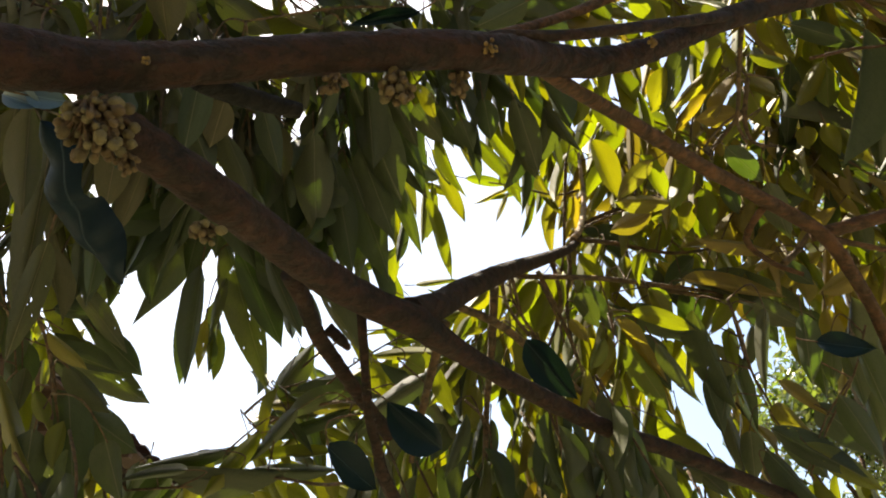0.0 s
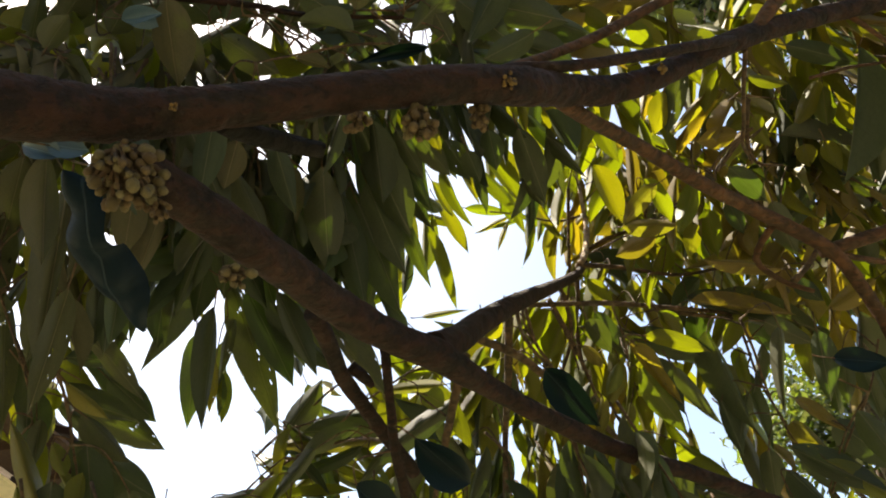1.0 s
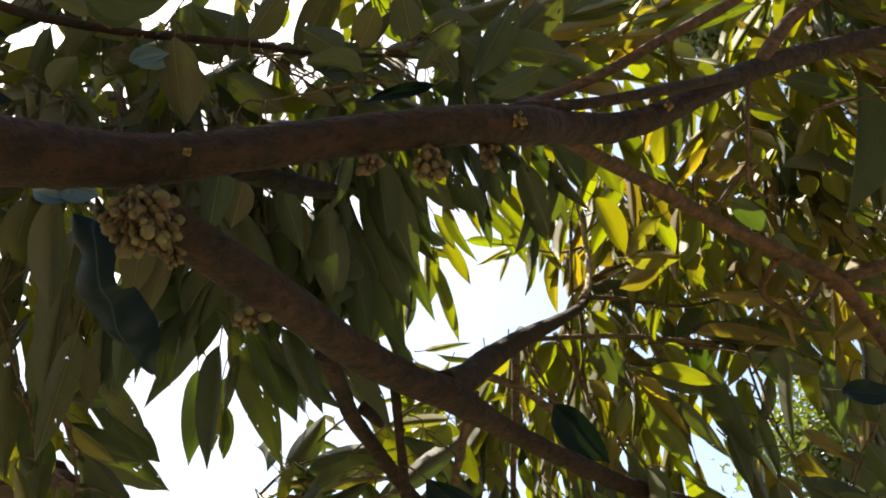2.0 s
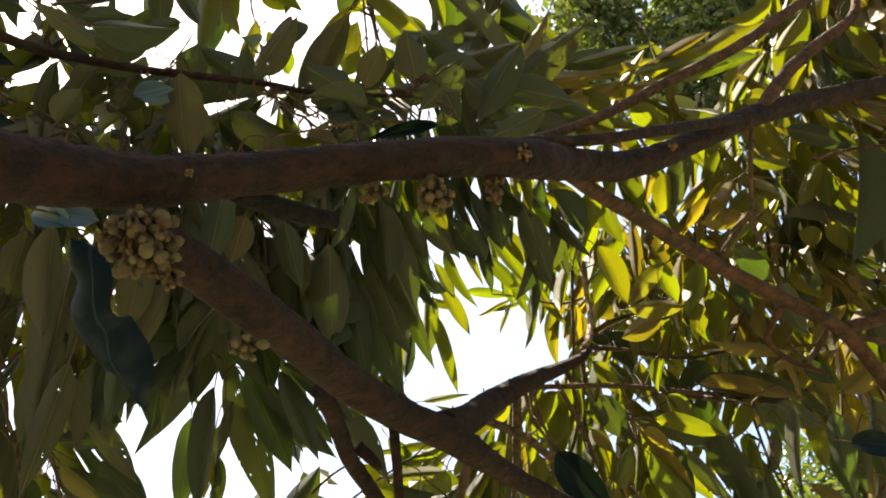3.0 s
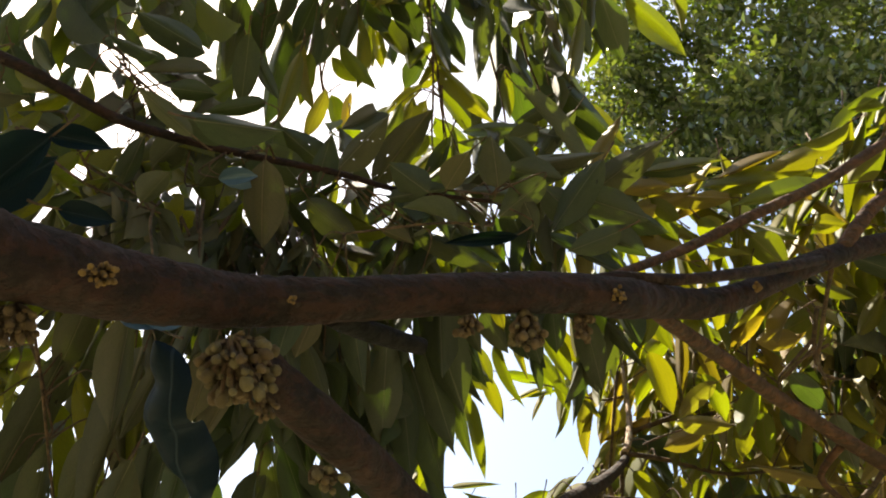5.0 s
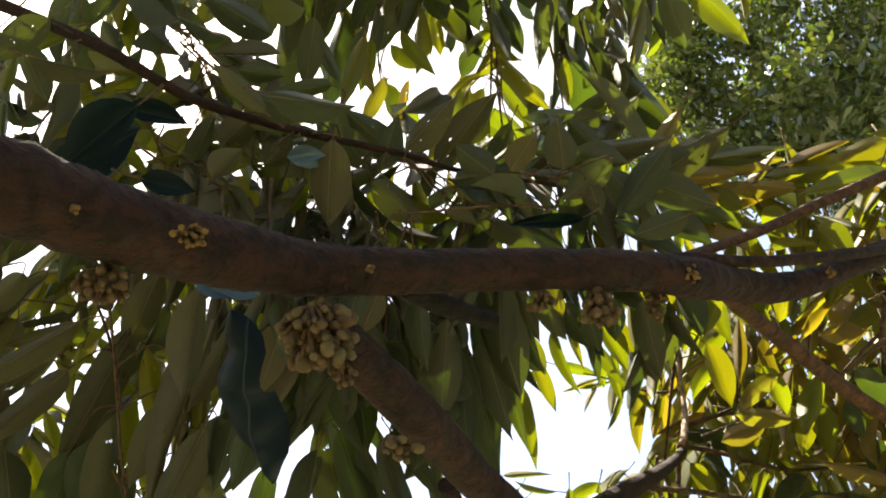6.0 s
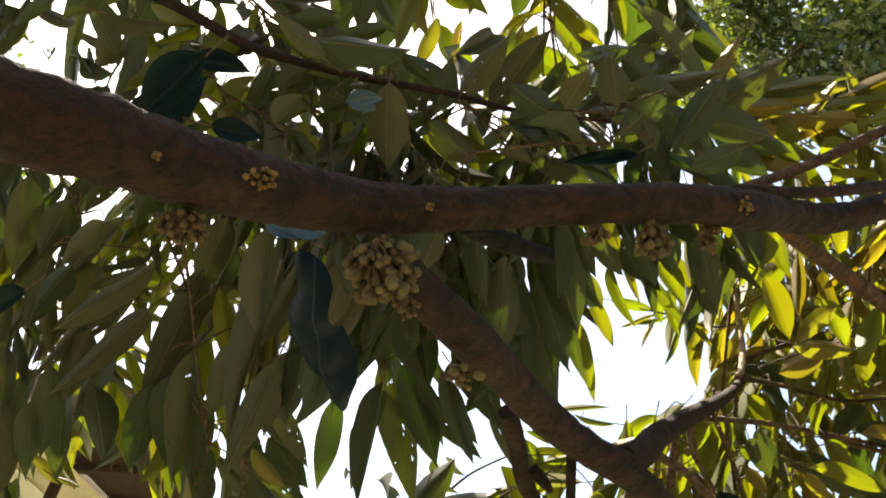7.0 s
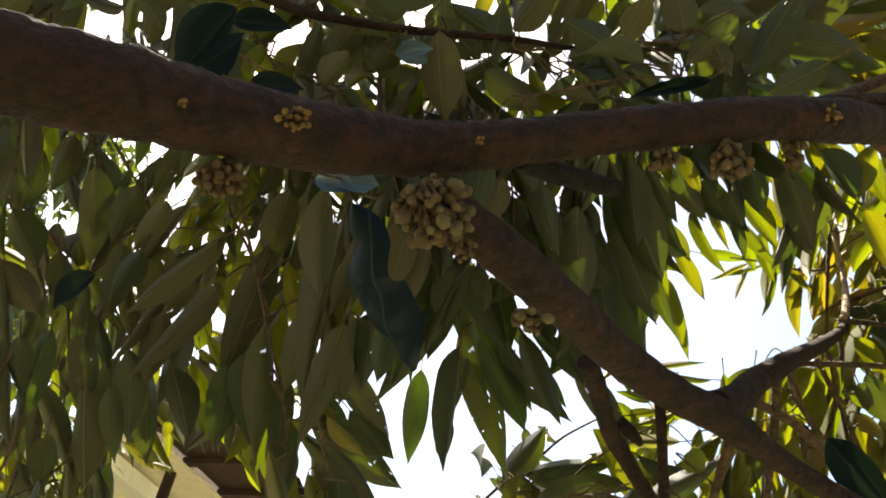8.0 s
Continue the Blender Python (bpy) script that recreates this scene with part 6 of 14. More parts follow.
silver_leaf("tw14", (-1.016, 1.155, 2.342), (-1.024, 1.238, 2.238), 0.051, (-0.73, 0.61, 0.30))
silver_leaf("tw15", (-1.005, 1.189, 2.260), (-1.005, 1.289, 2.133), 0.059, (-0.09, 0.90, 0.43))
leaf("tw13", (-0.949, 1.186, 2.266), (-0.963, 1.280, 2.178), 0.037, (-0.80, 0.39, 0.46))
leaf("tw14", (-0.949, 1.189, 2.332), (-0.945, 1.268, 2.208), 0.048, (-0.50, 0.54, 0.68))
silver_leaf("tw14", (-0.904, 1.176, 2.397), (-0.931, 1.233, 2.295), 0.052, (-0.56, 0.60, 0.57))
silver_leaf("tw13", (-0.894, 1.234, 2.328), (-0.853, 1.302, 2.229), 0.055, (-0.41, 0.61, 0.68))
leaf("tw13", (-0.721, 1.190, 2.385), (-0.753, 1.336, 2.214), 0.050, (-0.70, 0.60, 0.39))
leaf("tw13", (-0.713, 1.277, 2.344), (-0.743, 1.387, 2.240), 0.045, (-0.50, 0.60, 0.63))
silver_leaf("tw13", (-0.487, 0.972, 2.229), (-0.552, 1.073, 2.114), 0.036, (-0.28, 0.62, 0.74))
silver_leaf("tw13", (-0.669, 1.298, 2.221), (-0.680, 1.331, 2.157), 0.029, (-0.51, 0.73, 0.44))
silver_leaf("tw15", (-1.043, 1.209, 2.185), (-1.075, 1.291, 2.119), 0.043, (-0.85, 0.49, 0.21))
silver_leaf("tw15", (-1.135, 1.130, 2.312), (-1.141, 1.232, 2.182), 0.038, (-0.80, 0.12, 0.58))
silver_leaf("tw15", (-1.138, 1.283, 2.172), (-1.107, 1.313, 2.116), 0.039, (-0.77, 0.60, 0.19))
young_leaf("tw15", (-1.411, 1.449, 2.418), (-1.420, 1.485, 2.395), 0.022, (-0.64, 0.62, 0.46))
young_leaf("tw15", (-1.335, 1.398, 2.481), (-1.364, 1.451, 2.445), 0.017, (-0.41, 0.77, 0.48))
young_leaf("tw15", (-1.282, 1.436, 2.464), (-1.279, 1.469, 2.432), 0.017, (-0.33, 0.61, 0.73))
young_leaf("tw15", (-1.205, 1.403, 2.556), (-1.193, 1.439, 2.479), 0.016, (-0.63, 0.61, 0.48))
young_leaf("tw14", (-0.917, 1.480, 2.653), (-0.906, 1.503, 2.599), 0.019, (-0.62, 0.70, 0.35))
young_leaf("tw15", (-1.076, 1.497, 2.493), (-1.082, 1.533, 2.483), 0.014, (-0.43, 0.54, 0.72))
young_leaf("tw15", (-1.080, 1.568, 2.496), (-1.063, 1.616, 2.458), 0.019, (-0.39, 0.87, 0.29))
young_leaf("tw15", (-1.049, 1.505, 2.541), (-1.024, 1.560, 2.533), 0.017, (-0.40, 0.86, 0.32))
young_leaf("tw15", (-1.017, 1.550, 2.527), (-0.977, 1.575, 2.514), 0.011, (-0.32, 0.87, 0.37))
young_leaf("tw15", (-1.105, 1.574, 2.409), (-1.113, 1.594, 2.381), 0.022, (-0.35, 0.85, 0.39))
young_leaf("tw15", (-1.016, 1.624, 2.459), (-1.010, 1.645, 2.438), 0.014, (-0.54, 0.79, 0.28))
young_leaf("tw15", (-1.007, 1.606, 2.413), (-1.007, 1.629, 2.394), 0.013, (-0.58, 0.57, 0.58))
young_leaf("tw15", (-1.201, 1.588, 2.367), (-1.123, 1.615, 2.321), 0.025, (-0.30, 0.82, 0.49))
young_leaf("tw15", (-1.232, 1.593, 2.306), (-1.212, 1.598, 2.272), 0.019, (-0.61, 0.77, 0.19))
young_leaf("tw15", (-1.289, 1.597, 2.298), (-1.272, 1.612, 2.254), 0.017, (-0.55, 0.73, 0.40))
young_leaf("tw10", (-0.844, 1.668, 2.444), (-0.819, 1.684, 2.391), 0.014, (-0.17, 0.88, 0.45))
young_leaf("tw15", (-1.229, 1.540, 2.419), (-1.228, 1.588, 2.365), 0.022, (-0.61, 0.42, 0.68))
young_leaf("tw15", (-1.125, 1.598, 2.329), (-1.078, 1.618, 2.321), 0.012, (-0.52, 0.80, 0.30))
young_leaf("tw15", (-1.456, 1.564, 2.322), (-1.450, 1.607, 2.288), 0.032, (-0.62, 0.56, 0.55))
young_leaf("tw15", (-1.435, 1.582, 2.277), (-1.431, 1.612, 2.246), 0.032, (-0.43, 0.90, -0.05))
young_leaf("far1", (0.316, 1.884, 2.843), (0.408, 1.898, 2.699), 0.026, (0.41, 0.86, 0.31))
leaf("tw2", (-0.191, 1.103, 2.656), (-0.235, 1.182, 2.576), 0.026, (0.13, 0.65, 0.75))
leaf("tw4", (-0.026, 1.035, 3.544), (-0.008, 1.016, 3.368), 0.035, (-0.44, 0.52, 0.73))
leaf("tw15", (-1.034, 1.505, 3.068), (-1.090, 1.564, 2.991), 0.020, (-0.73, 0.50, 0.48))
silver_leaf("tw13", (-0.513, 1.056, 2.492), (-0.535, 1.083, 2.381), 0.021, (-0.43, 0.61, 0.66))
young_leaf("tw14", (-0.927, 1.327, 2.396), (-0.872, 1.425, 2.269), 0.035, (-0.51, 0.61, 0.60))
leaf("upper", (-1.046, 0.958, 3.390), (-0.981, 1.068, 3.304), 0.036, (-0.41, 0.35, 0.84))
leaf("upper", (0.017, 1.134, 2.821), (0.179, 1.169, 2.757), 0.027, (0.40, 0.64, 0.66))
silver_leaf("tw13", (-0.609, 1.115, 2.501), (-0.621, 1.243, 2.399), 0.037, (-0.38, 0.40, 0.84))
bronze_leaf("right4", (0.600, 1.516, 3.136), (0.576, 1.615, 3.003), 0.031, (0.04, 0.65, 0.76))
leaf("hangC", (-0.083, 1.650, 2.368), (-0.010, 1.730, 2.271), 0.026, (-0.27, 0.95, 0.15))
young_leaf("pale", (0.383, 1.647, 3.111), (0.568, 1.743, 3.073), 0.039, (0.35, 0.70, 0.62))
leaf("right4", (0.596, 1.549, 3.168), (0.525, 1.574, 2.964), 0.041, (0.39, 0.29, 0.87))
young_leaf("tw1", (-0.865, 1.001, 2.826), (-0.783, 1.072, 2.789), 0.026, (-0.41, 0.29, 0.87))
leaf("tw1", (-0.730, 0.996, 2.938), (-0.809, 0.966, 2.841), 0.030, (-0.40, 0.45, 0.79))
silver_leaf("tw15", (-1.066, 1.308, 2.401), (-1.138, 1.413, 2.273), 0.040, (-0.84, 0.45, 0.32))
young_leaf("tw10", (-0.122, 1.825, 2.303), (-0.141, 1.912, 2.166), 0.036, (0.08, 0.89, 0.45))
leaf("low2", (0.169, 1.359, 2.865), (0.154, 1.485, 2.762), 0.034, (0.69, 0.28, 0.67))
leaf("up2", (0.755, 1.185, 3.195), (0.737, 1.254, 3.000), 0.038, (0.28, 0.94, 0.20))
leaf("long", (-0.151, 1.500, 2.785), (-0.088, 1.612, 2.641), 0.036, (0.02, 0.99, 0.10))
leaf("tw10", (-0.582, 1.757, 2.227), (-0.650, 1.831, 2.147), 0.028, (-0.41, 0.41, 0.81))
young_leaf("right4", (0.819, 1.472, 3.106), (0.824, 1.544, 2.980), 0.023, (0.01, 0.94, 0.34))
bronze_leaf("mesh1", (0.550, 1.444, 2.978), (0.448, 1.510, 2.882), 0.026, (-0.20, 0.68, 0.71))
leaf("tw10", (-0.367, 1.906, 2.433), (-0.328, 1.962, 2.297), 0.033, (-0.16, 0.96, 0.23))
young_leaf("far2", (0.074, 1.573, 3.202), (0.154, 1.699, 3.111), 0.030, (-0.07, 0.54, 0.84))
leaf("tw3", (0.060, 1.221, 3.872), (0.052, 1.298, 3.759), 0.033, (-0.44, -0.19, 0.88))
silver_leaf("tw15", (-1.214, 1.123, 2.706), (-1.160, 1.168, 2.608), 0.028, (-0.67, 0.39, 0.63))
leaf("tw14", (-0.744, 1.286, 2.741), (-0.768, 1.372, 2.666), 0.021, (-0.12, 0.85, 0.52))
leaf("low6", (0.018, 1.753, 2.549), (0.034, 1.848, 2.438), 0.024, (0.27, 0.86, 0.44))
silver_leaf("tw13", (-0.530, 1.055, 2.470), (-0.583, 1.125, 2.348), 0.036, (-0.26, 0.93, 0.25))
leaf("upper", (-0.001, 1.332, 2.887), (0.031, 1.321, 2.721), 0.028, (0.39, 0.75, 0.54))
young_leaf("tw15", (-1.147, 1.577, 2.994), (-1.206, 1.642, 2.902), 0.025, (0.34, 0.63, 0.70))
leaf("upper", (0.081, 1.298, 2.963), (0.043, 1.365, 2.814), 0.033, (-0.43, 0.52, 0.73))
bronze_leaf("up2", (0.643, 1.347, 3.154), (0.564, 1.407, 3.037), 0.024, (0.21, 0.89, 0.40))
silver_leaf("tw14", (-0.718, 1.185, 2.727), (-0.737, 1.219, 2.614), 0.026, (-0.32, 0.87, 0.38))
leaf("tw13", (-0.623, 1.334, 2.653), (-0.661, 1.430, 2.558), 0.024, (-0.64, 0.53, 0.56))
leaf("right4", (0.802, 1.620, 2.925), (0.930, 1.670, 2.826), 0.026, (0.37, 0.62, 0.69))
leaf("upper", (-0.035, 1.356, 2.986), (0.025, 1.444, 2.846), 0.032, (0.33, 0.53, 0.78))
leaf("long", (0.577, 1.818, 2.524), (0.631, 1.929, 2.373), 0.035, (0.51, 0.78, 0.37))
young_leaf("tw14", (-0.875, 1.260, 2.869), (-0.806, 1.337, 2.787), 0.024, (-0.51, 0.68, 0.52))
bronze_leaf("mesh1", (0.559, 1.405, 3.017), (0.441, 1.474, 2.909), 0.026, (0.26, 0.83, 0.49))
young_leaf("tw15", (-1.270, 1.659, 2.523), (-1.149, 1.741, 2.437), 0.038, (0.08, 0.97, 0.22))
silver_leaf("tw15", (-1.073, 1.644, 3.020), (-1.056, 1.507, 2.990), 0.031, (-0.69, 0.21, 0.70))
leaf("right4", (0.955, 1.512, 2.909), (0.864, 1.614, 2.784), 0.030, (0.57, 0.57, 0.59))
young_leaf("tw15", (-0.965, 1.543, 3.034), (-0.984, 1.612, 2.938), 0.023, (-0.08, 0.48, 0.87))
bronze_leaf("up2", (0.883, 1.164, 3.193), (0.849, 1.244, 3.057), 0.026, (0.10, 0.55, 0.83))
young_leaf("tw15", (-1.027, 1.629, 3.051), (-0.874, 1.607, 3.009), 0.030, (-0.54, 0.59, 0.60))
young_leaf("pale", (0.222, 1.886, 3.195), (0.211, 1.940, 3.095), 0.023, (0.24, 0.73, 0.64))
young_leaf("tw15", (-1.129, 1.569, 2.980), (-1.097, 1.457, 2.850), 0.041, (-0.69, 0.32, 0.66))
leaf("low2", (0.121, 1.361, 2.896), (0.243, 1.424, 2.750), 0.032, (0.20, 0.91, 0.38))
leaf("upper", (0.049, 1.332, 2.967), (0.092, 1.475, 2.852), 0.041, (0.14, 0.49, 0.86))
leaf("tw3", (-0.196, 1.126, 3.769), (-0.215, 1.203, 3.639), 0.030, (0.23, 0.12, 0.97))
silver_leaf("upper", (-1.089, 0.844, 2.843), (-0.974, 0.873, 2.808), 0.026, (-0.36, 0.66, 0.66))
young_leaf("up1", (0.889, 1.102, 3.238), (0.986, 1.200, 3.070), 0.033, (0.41, 0.44, 0.80))
young_leaf("up2", (0.675, 1.272, 3.204), (0.558, 1.374, 3.066), 0.029, (-0.06, 0.90, 0.43))
leaf("upper", (-0.228, 1.097, 2.812), (-0.307, 1.146, 2.699), 0.028, (0.05, 0.75, 0.65))
young_leaf("tw14", (-0.815, 1.322, 2.864), (-0.792, 1.453, 2.771), 0.038, (-0.29, 0.88, 0.37))
young_leaf("hangD", (0.023, 1.672, 2.468), (-0.068, 1.641, 2.307), 0.030, (0.15, 0.77, 0.61))
leaf("upper", (-0.428, 1.073, 2.814), (-0.337, 1.130, 2.747), 0.022, (-0.54, 0.64, 0.54))
young_leaf("tw2", (-0.429, 1.278, 3.040), (-0.411, 1.405, 2.941), 0.032, (-0.50, 0.69, 0.52))
young_leaf("mesh1", (0.261, 1.264, 3.047), (0.391, 1.304, 2.985), 0.028, (0.27, 0.96, 0.09))
leaf("low2", (0.126, 1.391, 2.811), (0.091, 1.476, 2.696), 0.030, (0.30, 0.94, 0.14))
silver_leaf("tw15", (-1.455, 1.800, 2.401), (-1.399, 1.831, 2.299), 0.028, (-0.57, 0.79, 0.22))
bronze_leaf("low4", (0.540, 1.578, 3.071), (0.431, 1.647, 2.956), 0.029, (0.66, 0.54, 0.52))
leaf("right4", (0.998, 1.570, 3.007), (1.011, 1.657, 2.822), 0.034, (0.34, 0.94, 0.08))
leaf("low6", (0.039, 1.889, 2.418), (0.011, 1.908, 2.287), 0.027, (0.07, 0.83, 0.55))
young_leaf("tw13", (-0.762, 1.428, 2.468), (-0.682, 1.534, 2.338), 0.041, (-0.87, 0.43, 0.26))
young_leaf("up2", (0.759, 1.427, 3.184), (0.746, 1.543, 3.051), 0.026, (0.54, 0.60, 0.59))
young_leaf("up2", (0.722, 1.266, 3.376), (0.648, 1.233, 3.249), 0.024, (0.36, 0.63, 0.69))
young_leaf("tw10", (-0.605, 2.090, 2.320), (-0.454, 2.084, 2.267), 0.037, (-0.22, 0.98, 0.01))
leaf("right4", (0.709, 1.564, 2.963), (0.680, 1.620, 2.804), 0.026, (0.20, 0.83, 0.52))
young_leaf("tw14", (-0.808, 1.289, 2.523), (-0.788, 1.421, 2.396), 0.042, (-0.10, 0.57, 0.81))
leaf("tw1", (-0.819, 1.108, 2.874), (-0.923, 1.121, 2.813), 0.027, (-0.68, 0.72, 0.15))
bronze_leaf("upper", (0.083, 1.143, 2.884), (0.091, 1.218, 2.754), 0.029, (0.38, 0.75, 0.55))
leaf("low2", (0.182, 1.525, 2.938), (0.216, 1.619, 2.871), 0.021, (0.50, 0.50, 0.71))
silver_leaf("tw15", (-1.257, 1.350, 2.518), (-1.282, 1.409, 2.423), 0.022, (-0.61, 0.77, 0.19))
leaf("upper", (-0.125, 1.397, 3.002), (-0.076, 1.476, 2.932), 0.021, (-0.60, 0.62, 0.50))
silver_leaf("tw15", (-1.333, 1.215, 2.655), (-1.291, 1.323, 2.519), 0.031, (-0.75, 0.65, 0.14))
bronze_leaf("far1", (0.529, 2.022, 2.944), (0.446, 2.039, 2.771), 0.032, (0.63, 0.66, 0.40))
young_leaf("up2", (0.747, 1.308, 3.330), (0.648, 1.403, 3.169), 0.035, (0.23, 0.52, 0.82))
leaf("upper", (-0.040, 1.389, 2.937), (-0.058, 1.495, 2.860), 0.026, (0.05, 0.84, 0.54))
young_leaf("tw15", (-1.124, 1.768, 2.812), (-1.009, 1.770, 2.798), 0.028, (0.06, 0.64, 0.76))
leaf("right2", (0.924, 1.829, 2.631), (0.948, 1.962, 2.486), 0.029, (-0.04, 0.88, 0.47))
young_leaf("tw15", (-1.556, 1.637, 2.354), (-1.466, 1.688, 2.214), 0.038, (-0.52, 0.79, 0.32))
young_leaf("low3", (0.308, 1.763, 2.794), (0.248, 1.861, 2.633), 0.032, (-0.13, 0.76, 0.64))
young_leaf("hangF", (0.221, 1.807, 2.393), (0.232, 1.929, 2.241), 0.030, (0.42, 0.82, 0.39))
leaf("tw15", (-1.296, 1.274, 2.503), (-1.259, 1.320, 2.360), 0.029, (-0.63, 0.39, 0.67))
young_leaf("far1", (0.384, 2.074, 3.074), (0.322, 2.146, 2.964), 0.024, (0.10, 0.97, 0.22))
young_leaf("upper", (-0.450, 1.210, 3.029), (-0.414, 1.262, 2.910), 0.028, (-0.00, 0.64, 0.77))
young_leaf("mesh1", (0.355, 1.424, 3.147), (0.387, 1.472, 2.966), 0.029, (0.24, 0.86, 0.45))
young_leaf("upper", (0.012, 1.310, 2.946), (0.049, 1.403, 2.807), 0.028, (0.33, 0.53, 0.78))
silver_leaf("tw15", (-1.306, 1.653, 2.423), (-1.299, 1.713, 2.318), 0.029, (-0.84, 0.52, 0.18))
young_leaf("far1", (0.423, 2.236, 3.165), (0.347, 2.298, 3.007), 0.027, (0.01, 0.60, 0.80))
bronze_leaf("mesh1", (0.572, 1.352, 3.058), (0.672, 1.401, 2.933), 0.025, (0.54, 0.41, 0.74))
leaf("tw4", (0.018, 1.328, 3.095), (0.007, 1.426, 2.979), 0.033, (-0.01, 0.76, 0.65))
leaf("upper", (-0.136, 1.126, 2.821), (-0.243, 1.193, 2.687), 0.039, (-0.30, 0.72, 0.62))
young_leaf("low6", (0.030, 1.707, 2.583), (-0.079, 1.735, 2.539), 0.027, (0.23, 0.85, 0.48))
leaf("upper", (-0.230, 1.289, 2.871), (-0.199, 1.376, 2.684), 0.035, (0.33, 0.50, 0.80))
young_leaf("up2", (0.641, 1.372, 3.214), (0.667, 1.457, 3.055), 0.025, (0.07, 0.79, 0.60))
young_leaf("tw1", (-0.601, 0.965, 2.810), (-0.468, 0.895, 2.694), 0.038, (-0.64, 0.21, 0.73))
leaf("tw14", (-0.965, 0.980, 2.826), (-0.930, 0.856, 2.713), 0.040, (-0.44, 0.71, 0.55))
silver_leaf("tw14", (-0.879, 1.203, 2.475), (-0.986, 1.234, 2.392), 0.032, (-0.42, 0.56, 0.72))
silver_leaf("tw15", (-1.294, 1.674, 2.397), (-1.336, 1.698, 2.278), 0.029, (-0.43, 0.86, 0.27))
young_leaf("up2", (0.856, 1.141, 3.335), (0.793, 1.209, 3.158), 0.029, (0.56, 0.70, 0.44))
silver_leaf("tw15", (-0.970, 1.416, 2.964), (-0.985, 1.528, 2.860), 0.030, (-0.34, 0.69, 0.64))
young_leaf("mesh1", (0.343, 1.291, 3.146), (0.494, 1.316, 3.006), 0.033, (-0.11, 0.87, 0.47))
bronze_leaf("right4", (0.695, 1.597, 3.069), (0.594, 1.592, 2.941), 0.023, (0.04, 0.76, 0.65))
silver_leaf("tw14", (-0.934, 1.271, 2.590), (-0.966, 1.305, 2.483), 0.020, (-0.78, 0.56, 0.28))
silver_leaf("tw15", (-1.256, 1.643, 2.870), (-1.351, 1.551, 2.885), 0.026, (-0.46, 0.73, 0.50))
young_leaf("tw10", (-0.440, 2.042, 2.493), (-0.337, 2.024, 2.379), 0.031, (-0.36, 0.91, 0.22))
young_leaf("pale", (0.210, 1.894, 3.185), (0.263, 1.965, 3.071), 0.031, (-0.38, 0.88, 0.27))
leaf("tw10", (-0.165, 1.642, 2.406), (-0.039, 1.608, 2.337), 0.029, (-0.43, 0.90, -0.03))
young_leaf("mesh2", (0.370, 1.446, 2.957), (0.378, 1.439, 2.817), 0.025, (0.32, 0.72, 0.62))
young_leaf("right4", (0.742, 1.563, 3.113), (0.719, 1.669, 2.957), 0.035, (-0.17, 0.55, 0.82))
bronze_leaf("up2", (0.792, 1.139, 3.372), (0.787, 1.285, 3.217), 0.030, (0.77, 0.53, 0.36))
leaf("hangC", (-0.036, 1.853, 2.280), (-0.032, 1.934, 2.172), 0.030, (-0.46, 0.88, 0.11))
silver_leaf("tw14", (-0.911, 1.131, 2.599), (-1.017, 1.186, 2.493), 0.030, (-0.49, 0.40, 0.78))
young_leaf("tw15", (-1.368, 1.935, 2.637), (-1.384, 2.025, 2.524), 0.025, (-0.62, 0.60, 0.50))
young_leaf("tw13", (-0.585, 1.122, 2.449), (-0.586, 1.249, 2.327), 0.033, (-0.43, 0.85, 0.32))
young_leaf("mesh1", (0.299, 1.296, 2.988), (0.283, 1.375, 2.822), 0.030, (-0.02, 0.72, 0.70))
young_leaf("tw1", (-0.683, 0.990, 2.799), (-0.572, 0.937, 2.722), 0.026, (-0.00, 0.89, 0.46))
young_leaf("tw15", (-1.044, 1.668, 2.889), (-0.960, 1.651, 2.794), 0.029, (0.14, 0.29, 0.95))
leaf("tw1", (-0.954, 0.977, 2.992), (-1.042, 1.053, 2.939), 0.024, (-0.80, 0.25, 0.54))
young_leaf("tw15", (-0.912, 1.663, 2.938), (-0.808, 1.602, 2.944), 0.025, (-0.52, 0.73, 0.45))
young_leaf("low3", (0.403, 2.115, 2.634), (0.385, 2.210, 2.452), 0.039, (-0.41, 0.60, 0.68))
young_leaf("far2", (-0.170, 1.808, 2.801), (-0.284, 1.862, 2.762), 0.023, (0.18, 0.71, 0.68))
silver_leaf("upper", (-0.829, 0.819, 2.760), (-0.836, 0.795, 2.647), 0.025, (-0.43, 0.24, 0.87))
young_leaf("pale", (0.219, 1.859, 3.193), (0.191, 1.958, 3.123), 0.026, (-0.09, 0.47, 0.88))
young_leaf("tw1", (-0.807, 1.119, 2.998), (-0.783, 1.233, 2.885), 0.038, (-0.41, 0.37, 0.83))
silver_leaf("tw15", (-1.113, 1.213, 2.283), (-1.063, 1.336, 2.169), 0.040, (-0.60, 0.60, 0.53))
young_leaf("hangC", (0.021, 1.648, 2.435), (-0.003, 1.713, 2.300), 0.025, (0.01, 0.98, 0.21))
bronze_leaf("right4", (0.811, 1.745, 2.761), (0.807, 1.878, 2.593), 0.036, (0.53, 0.79, 0.30))
silver_leaf("upper", (-0.256, 1.129, 2.903), (-0.191, 1.147, 2.809), 0.025, (-0.14, 0.65, 0.75))
silver_leaf("tw15", (-1.218, 1.242, 2.558), (-1.178, 1.373, 2.439), 0.035, (-0.19, 0.88, 0.44))
bronze_leaf("mesh1", (0.327, 1.225, 3.055), (0.167, 1.202, 2.949), 0.042, (-0.04, 0.79, 0.61))
young_leaf("tw10", (-0.341, 2.008, 2.413), (-0.195, 2.079, 2.374), 0.036, (-0.09, 0.86, 0.50))
